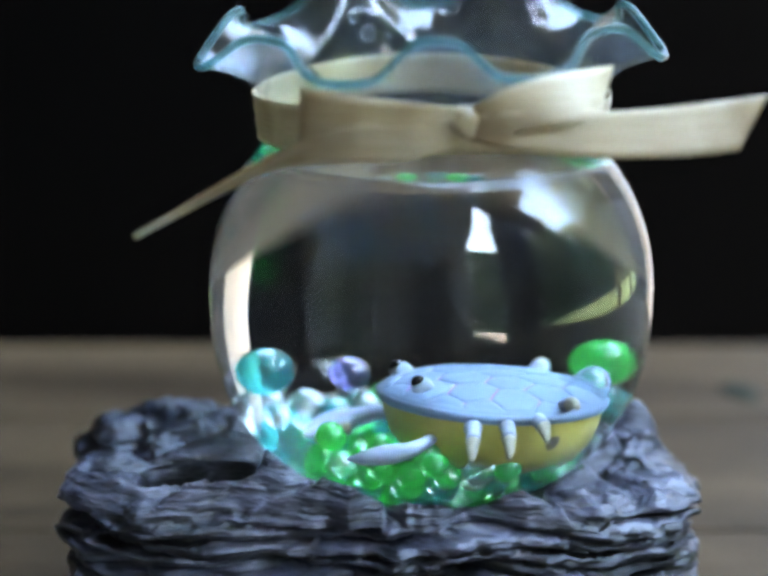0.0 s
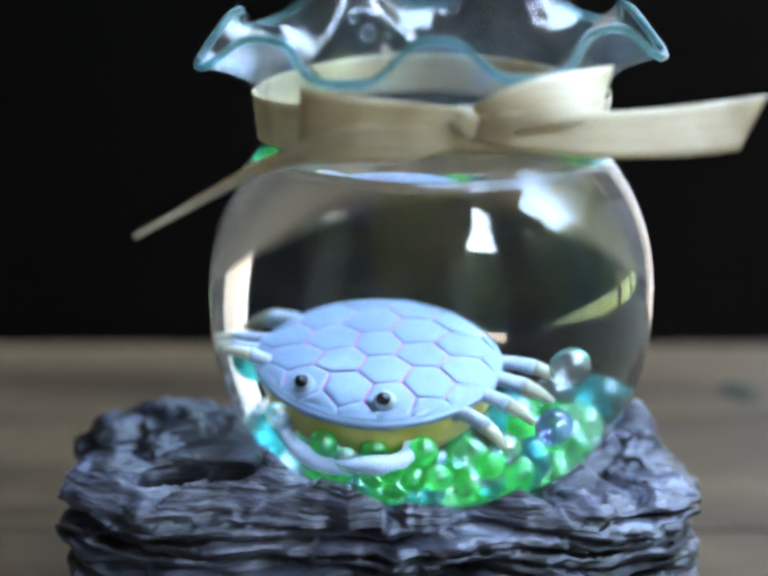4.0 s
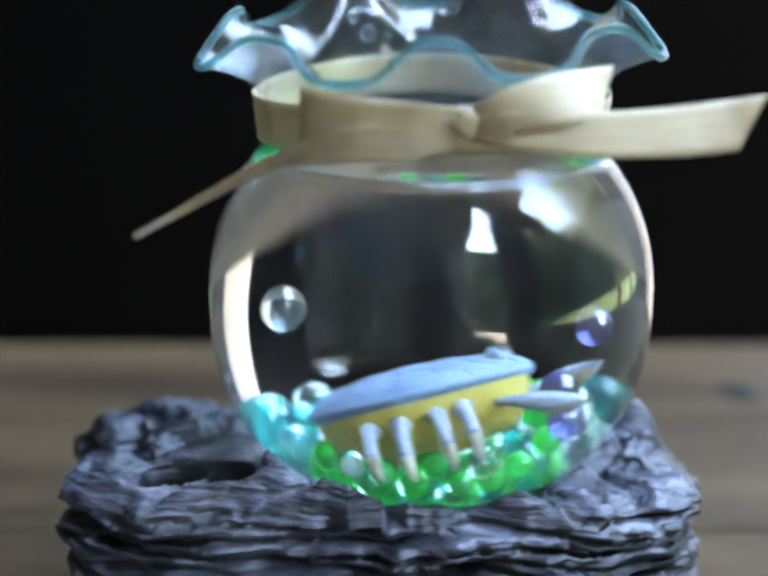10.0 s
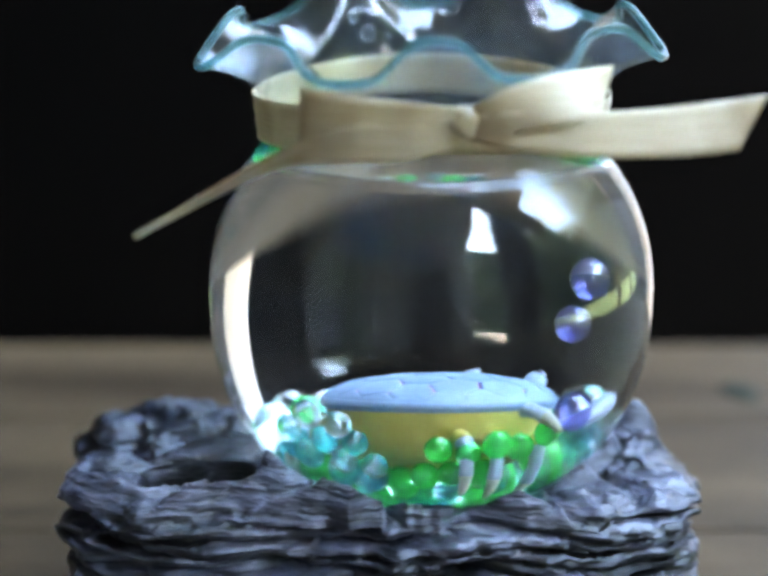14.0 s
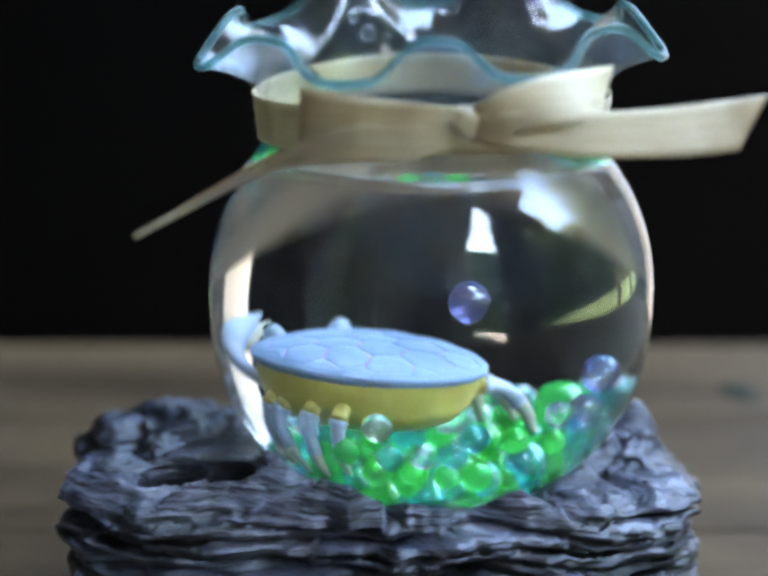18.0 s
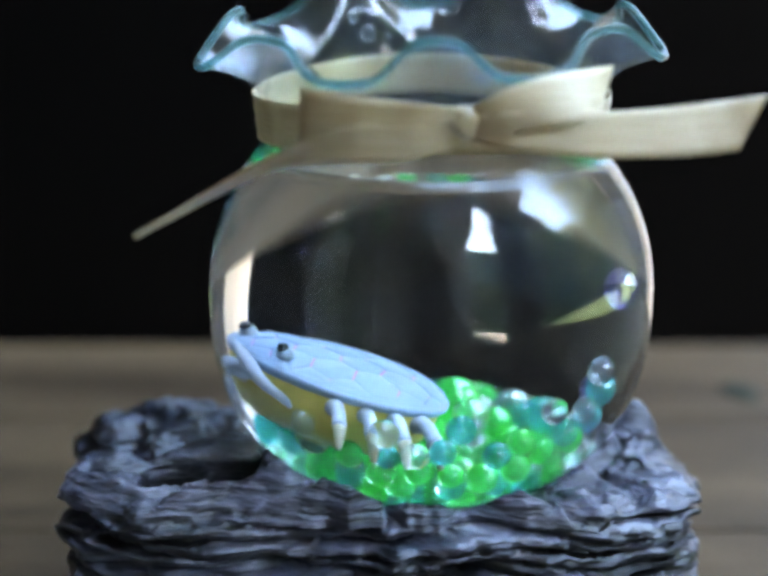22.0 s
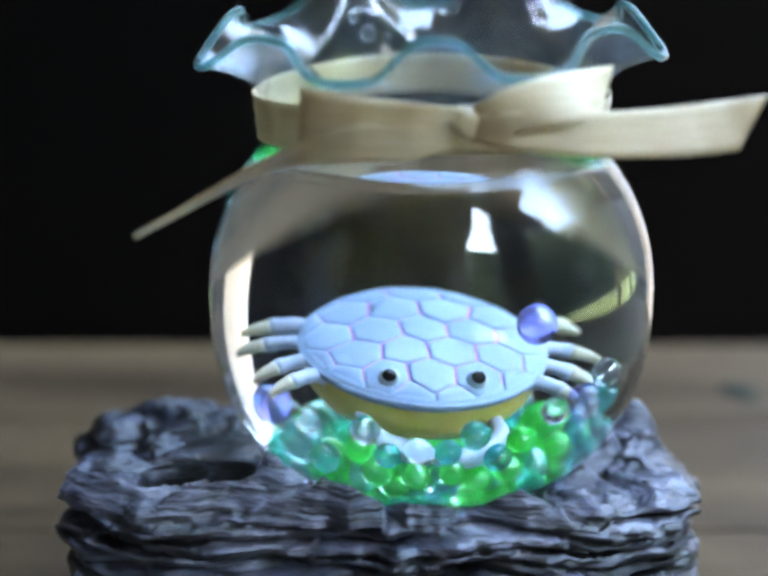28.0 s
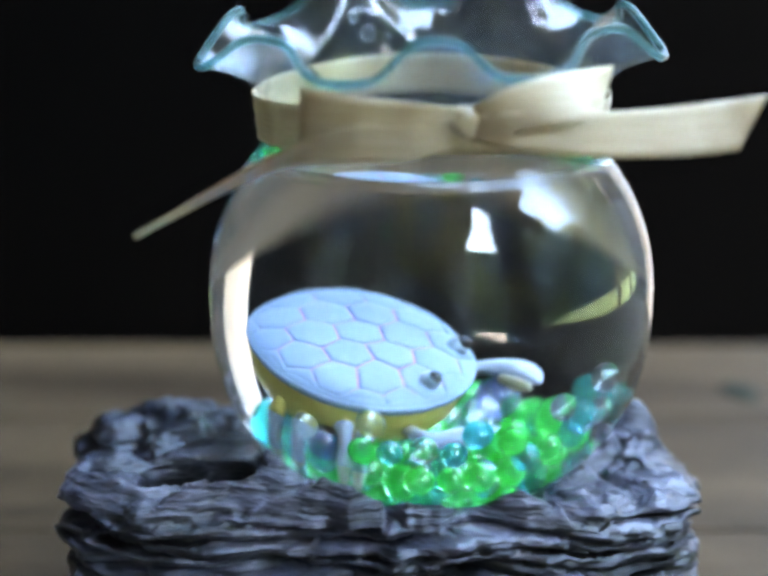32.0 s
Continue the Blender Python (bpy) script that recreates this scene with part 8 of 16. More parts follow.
    walk(LEGS[7][0], [(0, mm(18.4, 12.5, -7.8, 0, -91, 15)), (0.2, mm(18.4, 12.5, -7.8, 0, -93, 14)), (0.4, mm(18.4, 12.5, -7.8, 0, -52, 14)), (0.6, mm(18.4, 12.5, -7.8, 0, -55, 15)), (0.8, mm(18.4, 12.5, -7.8, 0, -58, 16)), (1, mm(18.4, 12.5, -7.8, 0, -61, 18)), (1.2, mm(18.4, 12.5, -7.8, 0, -63, 20)), (1.4, mm(18.4, 12.5, -7.8, 0, -64, 22)), (1.6, mm(18.4, 12.5, -7.8, 0, -64, 24)), (1.8, mm(18.4, 12.5, -7.8, 0, -30, 25)), (2, mm(18.4, 12.5, -7.8, 0, -30, 26)), (2.2, mm(18.4, 12.5, -7.8, 0, -30, 26)), (2.4, mm(18.4, 12.5, -7.8, 0, -30, 25)), (2.6, mm(18.4, 12.5, -7.8, 0, -55, 24)), (2.8, mm(18.4, 12.5, -7.8, 0, -55, 22)), (3, mm(18.4, 12.5, -7.8, 0, -56, 21)), (3.2, mm(18.4, 12.5, -7.8, 0, -57, 19)), (3.5, mm(18.4, 12.5, -7.8, 0, -60, 16)), (5.5, mm(18.4, 12.5, -7.8, 0, -46, 25)), (5.7, mm(18.4, 12.5, -7.8, 0, -46, 26)), (6, mm(18.4, 12.5, -7.8, 0, -48, 26)), (6.2, mm(18.4, 12.5, -7.8, 0, -51, 25)), (6.4, mm(18.4, 12.5, -7.8, 0, -54, 23)), (6.6, mm(18.4, 12.5, -7.8, 0, -56, 21)), (6.8, mm(18.4, 12.5, -7.8, 0, -56, 19)), (7, mm(18.4, 12.5, -7.8, 0, -56, 18)), (7.2, mm(18.4, 12.5, -7.8, 0, -55, 16)), (7.4, mm(18.4, 12.5, -7.8, 0, -54, 15)), (7.6, mm(18.4, 12.5, -7.8, 0, -51, 14)), (8, mm(18.4, 12.5, -7.8, 0, -90, 15)), (8.2, mm(18.4, 12.5, -7.8, 0, -84, 16)), (8.4, mm(18.4, 12.5, -7.8, 0, -78, 18)), (8.6, mm(18.4, 12.5, -7.8, 0, -28, 20)), (8.8, mm(18.4, 12.5, -7.8, 0, -24, 22)), (9, mm(18.4, 12.5, -7.8, 0, -21, 24)), (9.2, mm(18.4, 12.5, -7.8, 0, -18, 25)), (9.5, mm(18.4, 12.5, -7.8, 0, -15, 26)), (9.8, mm(18.4, 12.5, -7.8, 0, 60, 25)), (10, mm(18.4, 12.5, -7.8, 0, -60, -21)), (10.2, mm(18.4, 12.5, -7.8, 0, -58, 67)), (10.5, mm(18.4, 12.5, -7.8, 0, -54, 64)), (10.8, mm(18.4, 12.5, -7.8, 0, -4, 17)), (11, mm(18.4, 12.5, -7.8, 0, 0, 15)), (11.2, mm(18.4, 12.5, -7.8, 0, 2, 14)), (11.5, mm(18.4, 12.5, -7.8, 0, 34, 14)), (11.8, mm(18.4, 12.5, -7.8, 0, 79, 31)), (12, mm(18.4, 12.5, -7.8, 0, 62, 17)), (12.2, mm(18.4, 12.5, -7.8, 0, 76, 34)), (12.5, mm(18.4, 12.5, -7.8, 0, -3, 37)), (12.8, mm(18.4, 12.5, -7.8, 0, -6, 25)), (13, mm(18.4, 12.5, -7.8, 0, -8, 26)), (13.2, mm(18.4, 12.5, -7.8, 0, -9, 26)), (13.5, mm(18.4, 12.5, -7.8, 0, -8, 25)), (13.8, mm(18.4, 12.5, -7.8, 0, -6, 23)), (14, mm(18.4, 12.5, -7.8, 0, -19, 21)), (14.2, mm(18.4, 12.5, -7.8, 0, -20, 19)), (14.5, mm(18.4, 12.5, -7.8, 0, -7, 17)), (16.5, mm(18.4, 12.5, -7.8, 0, -59, 25)), (16.8, mm(18.4, 12.5, -7.8, 0, -40, 26)), (17, mm(18.4, 12.5, -7.8, 0, -82, 26)), (17.2, mm(18.4, 12.5, -7.8, 0, 40, 25)), (17.5, mm(18.4, 12.5, -7.8, 0, 44, 23)), (17.8, mm(18.4, 12.5, -7.8, 0, 30, 20)), (18, mm(18.4, 12.5, -7.8, 0, 45, 18)), (18.2, mm(18.4, 12.5, -7.8, 0, -31, 17)), (18.5, mm(18.4, 12.5, -7.8, 0, -48, 15)), (18.8, mm(18.4, 12.5, -7.8, 0, -79, 14)), (19, mm(18.4, 12.5, -7.8, 0, -35, 14)), (19.2, mm(18.4, 12.5, -7.8, 0, -80, -14)), (19.5, mm(18.4, 12.5, -7.8, 0, -80, 48)), (19.8, mm(18.4, 12.5, -7.8, 0, -78, 51)), (20, mm(18.4, 12.5, -7.8, 0, -32, 53)), (20.2, mm(18.4, 12.5, -7.8, 0, -30, 25)), (20.5, mm(18.4, 12.5, -7.8, 0, -74, -19)), (20.8, mm(18.4, 12.5, -7.8, 0, -60, 26)), (21, mm(18.4, 12.5, -7.8, 0, -61, 25)), (21.2, mm(18.4, 12.5, -7.8, 0, -48, 23)), (21.5, mm(18.4, 12.5, -7.8, 0, -37, 20)), (21.8, mm(18.4, 12.5, -7.8, 0, -40, 17)), (22, mm(18.4, 12.5, -7.8, 0, -42, 16)), (22.2, mm(18.4, 12.5, -7.8, 0, -43, 15)), (22.5, mm(18.4, 12.5, -7.8, 0, -43, 14)), (22.8, mm(18.4, 12.5, -7.8, 0, -86, -15)), (23, mm(18.4, 12.5, -7.8, 0, -84, 16)), (23.2, mm(18.4, 12.5, -7.8, 0, -83, 3)), (23.5, mm(18.4, 12.5, -7.8, 0, -37, -9)), (23.8, mm(18.4, 12.5, -7.8, 0, -37, 24)), (24, mm(18.4, 12.5, -7.8, 0, -39, 25)), (24.2, mm(18.4, 12.5, -7.8, 0, -41, 26)), (24.5, mm(18.4, 12.5, -7.8, 0, -60, 26)), (24.8, mm(18.4, 12.5, -7.8, 0, -48, 24)), (25, mm(18.4, 12.5, -7.8, 0, -65, 22)), (25.2, mm(18.4, 12.5, -7.8, 0, -96, 20)), (25.5, mm(18.4, 12.5, -7.8, 0, -98, 17)), (27.5, mm(18.4, 12.5, -7.8, 0, -61, 24)), (27.8, mm(18.4, 12.5, -7.8, 0, -64, 26)), (28, mm(18.4, 12.5, -7.8, 0, -65, 26)), (28.2, mm(18.4, 12.5, -7.8, 0, -65, 26)), (28.5, mm(18.4, 12.5, -7.8, 0, -59, 24)), (28.8, mm(18.4, 12.5, -7.8, 0, -86, 36)), (29, mm(18.4, 12.5, -7.8, 0, -74, 64)), (29.2, mm(18.4, 12.5, -7.8, 0, -62, 17)), (29.5, mm(18.4, 12.5, -7.8, 0, -5, 15)), (29.8, mm(18.4, 12.5, -7.8, 0, -4, 14)), (30, mm(18.4, 12.5, -7.8, 0, -4, 14)), (30.3, mm(18.4, 12.5, -7.8, 0, -5, 16)), (30.6, mm(18.4, 12.5, -7.8, 0, -52, 18)), (31, mm(18.4, 12.5, -7.8, 0, -54, -23)), (31.3, mm(18.4, 12.5, -7.8, 0, -52, 40)), (31.6, mm(18.4, 12.5, -7.8, 0, -5, 26)), (32, mm(18.4, 12.5, -7.8, 0, 1, 25))])
    walk(CLAWS[0][0], [(0, mm(-15.5, -17.5, -7.4, 10, 0, 4)), (0.2, mm(-15.5, -17.5, -7.4, 12, 0, 2)), (0.4, mm(-15.5, -17.5, -7.4, -2, 0, 1)), (0.6, mm(-15.5, -17.5, -7.4, 15, 0, -0)), (0.8, mm(-15.5, -17.5, -7.4, -15, 0, 74)), (1, mm(-15.5, -17.5, -7.4, -0, 0, 73)), (1.2, mm(-15.5, -17.5, -7.4, -16, 0, 73)), (1.4, mm(-15.5, -17.5, -7.4, -18, 0, 73)), (1.6, mm(-15.5, -17.5, -7.4, -34, 0, 74)), (1.8, mm(-15.5, -17.5, -7.4, -21, 0, 75)), (2, mm(-15.5, -17.5, -7.4, -23, 0, 16)), (2.2, mm(-15.5, -17.5, -7.4, -9, 0, 2)), (2.4, mm(-15.5, -17.5, -7.4, -25, 0, 4)), (2.6, mm(-15.5, -17.5, -7.4, -25, 0, 5)), (2.8, mm(-15.5, -17.5, -7.4, -9, 0, 52)), (3, mm(-15.5, -17.5, -7.4, 7, 0, 68)), (3.2, mm(-15.5, -17.5, -7.4, 9, 0, 69)), (3.5, mm(-15.5, -17.5, -7.4, 12, 0, 70)), (5.5, mm(-15.5, -17.5, -7.4, 6, 0, 44)), (5.7, mm(-15.5, -17.5, -7.4, 5, 0, 44)), (6, mm(-15.5, -17.5, -7.4, 5, 0, 28)), (6.2, mm(-15.5, -17.5, -7.4, 6, 0, 13)), (6.4, mm(-15.5, -17.5, -7.4, 8, 0, 14)), (6.6, mm(-15.5, -17.5, -7.4, -20, 0, -0)), (6.8, mm(-15.5, -17.5, -7.4, -33, 0, 16)), (7, mm(-15.5, -17.5, -7.4, -2, 0, 32)), (7.2, mm(-15.5, -17.5, -7.4, 14, 0, 49)), (7.4, mm(-15.5, -17.5, -7.4, 15, 0, 35)), (7.6, mm(-15.5, -17.5, -7.4, 15, 0, 37)), (8, mm(-15.5, -17.5, -7.4, -3, 0, 24)), (8.2, mm(-15.5, -17.5, -7.4, -19, 0, 10)), (8.4, mm(-15.5, -17.5, -7.4, -21, 0, 10)), (8.6, mm(-15.5, -17.5, -7.4, -38, 0, 10)), (8.8, mm(-15.5, -17.5, -7.4, -39, 0, 24)), (9, mm(-15.5, -17.5, -7.4, -25, 0, 39)), (9.2, mm(-15.5, -17.5, -7.4, 5, 0, 7)), (9.5, mm(-15.5, -17.5, -7.4, 6, 0, 5)), (9.8, mm(-15.5, -17.5, -7.4, 9, 0, 3)), (10, mm(-15.5, -17.5, -7.4, 11, 0, 1)), (10.2, mm(-15.5, -17.5, -7.4, -41, 0, 0)), (10.5, mm(-15.5, -17.5, -7.4, -37, 0, -1)), (10.8, mm(-15.5, -17.5, -7.4, -20, 0, -2)), (11, mm(-15.5, -17.5, -7.4, -20, 0, -2)), (11.2, mm(-15.5, -17.5, -7.4, -21, 0, -1)), (11.5, mm(-15.5, -17.5, -7.4, -23, 0, -0)), (11.8, mm(-15.5, -17.5, -7.4, -25, 0, 2)), (12, mm(-15.5, -17.5, -7.4, -26, 0, 3)), (12.2, mm(-15.5, -17.5, -7.4, -26, 0, 5)), (12.5, mm(-15.5, -17.5, -7.4, -56, 0, 7)), (12.8, mm(-15.5, -17.5, -7.4, -54, 0, 9)), (13, mm(-15.5, -17.5, -7.4, -22, 0, 10)), (13.2, mm(-15.5, -17.5, -7.4, -16, 0, 10)), (13.5, mm(-15.5, -17.5, -7.4, -8, 0, 10)), (13.8, mm(-15.5, -17.5, -7.4, 0, 0, 9)), (14, mm(-15.5, -17.5, -7.4, -25, 0, 8)), (14.2, mm(-15.5, -17.5, -7.4, -36, 0, 6)), (14.5, mm(-15.5, -17.5, -7.4, -32, 0, 34)), (16.5, mm(-15.5, -17.5, -7.4, -6, 0, 1)), (16.8, mm(-15.5, -17.5, -7.4, -6, 0, 3)), (17, mm(-15.5, -17.5, -7.4, -6, 0, 5)), (17.2, mm(-15.5, -17.5, -7.4, -6, 0, 6)), (17.5, mm(-15.5, -17.5, -7.4, -6, 0, 8)), (17.8, mm(-15.5, -17.5, -7.4, -6, 0, 9)), (18, mm(-15.5, -17.5, -7.4, -6, 0, 10)), (18.2, mm(-15.5, -17.5, -7.4, -6, 0, 10)), (18.5, mm(-15.5, -17.5, -7.4, -6, 0, 9)), (18.8, mm(-15.5, -17.5, -7.4, -6, 0, 8)), (19, mm(-15.5, -17.5, -7.4, -6, 0, 7)), (19.2, mm(-15.5, -17.5, -7.4, -6, 0, 5)), (19.5, mm(-15.5, -17.5, -7.4, 12, 0, 8)), (19.8, mm(-15.5, -17.5, -7.4, 12, 0, 8)), (20, mm(-15.5, -17.5, -7.4, 12, 0, 8)), (20.2, mm(-15.5, -17.5, -7.4, 12, 0, 8)), (20.5, mm(-15.5, -17.5, -7.4, -14, 0, -2)), (20.8, mm(-15.5, -17.5, -7.4, -14, 0, -2)), (21, mm(-15.5, -17.5, -7.4, -14, 0, -1)), (21.2, mm(-15.5, -17.5, -7.4, -14, 0, 0)), (21.5, mm(-15.5, -17.5, -7.4, -14, 0, -73)), (21.8, mm(-15.5, -17.5, -7.4, -14, 0, 79)), (22, mm(-15.5, -17.5, -7.4, -14, 0, 81)), (22.2, mm(-15.5, -17.5, -7.4, -14, 0, 82)), (22.5, mm(-15.5, -17.5, -7.4, -14, 0, 84)), (22.8, mm(-15.5, -17.5, -7.4, -14, 0, 10)), (23, mm(-15.5, -17.5, -7.4, -14, 0, 10)), (23.2, mm(-15.5, -17.5, -7.4, -14, 0, 10)), (23.5, mm(-15.5, -17.5, -7.4, -36, 0, 9)), (23.8, mm(-15.5, -17.5, -7.4, -17, 0, 7)), (24, mm(-15.5, -17.5, -7.4, -6, 0, 5)), (24.2, mm(-15.5, -17.5, -7.4, 5, 0, 49)), (24.5, mm(-15.5, -17.5, -7.4, 15, 0, 16)), (24.8, mm(-15.5, -17.5, -7.4, 12, 0, 15)), (25, mm(-15.5, -17.5, -7.4, 10, 0, -1)), (25.2, mm(-15.5, -17.5, -7.4, -6, 0, -2)), (25.5, mm(-15.5, -17.5, -7.4, 7, 0, -2)), (27.5, mm(-15.5, -17.5, -7.4, 2, 0, 55)), (27.8, mm(-15.5, -17.5, -7.4, 15, 0, 70)), (28, mm(-15.5, -17.5, -7.4, 13, 0, 70)), (28.2, mm(-15.5, -17.5, -7.4, 11, 0, 39)), (28.5, mm(-15.5, -17.5, -7.4, 9, 0, 23)), (28.8, mm(-15.5, -17.5, -7.4, -23, 0, 21)), (29, mm(-15.5, -17.5, -7.4, -38, 0, 4)), (29.2, mm(-15.5, -17.5, -7.4, -41, 0, 2)), (29.5, mm(-15.5, -17.5, -7.4, -44, 0, 0)), (29.8, mm(-15.5, -17.5, -7.4, -1, 0, -1)), (30, mm(-15.5, -17.5, -7.4, -3, 0, 28)), (30.3, mm(-15.5, -17.5, -7.4, -2, 0, -2)), (30.6, mm(-15.5, -17.5, -7.4, -3, 0, -1)), (31, mm(-15.5, -17.5, -7.4, -6, 0, 1)), (31.3, mm(-15.5, -17.5, -7.4, -55, 0, 3)), (31.6, mm(-15.5, -17.5, -7.4, -15, 0, 5)), (32, mm(-15.5, -17.5, -7.4, -19, 0, 8))])
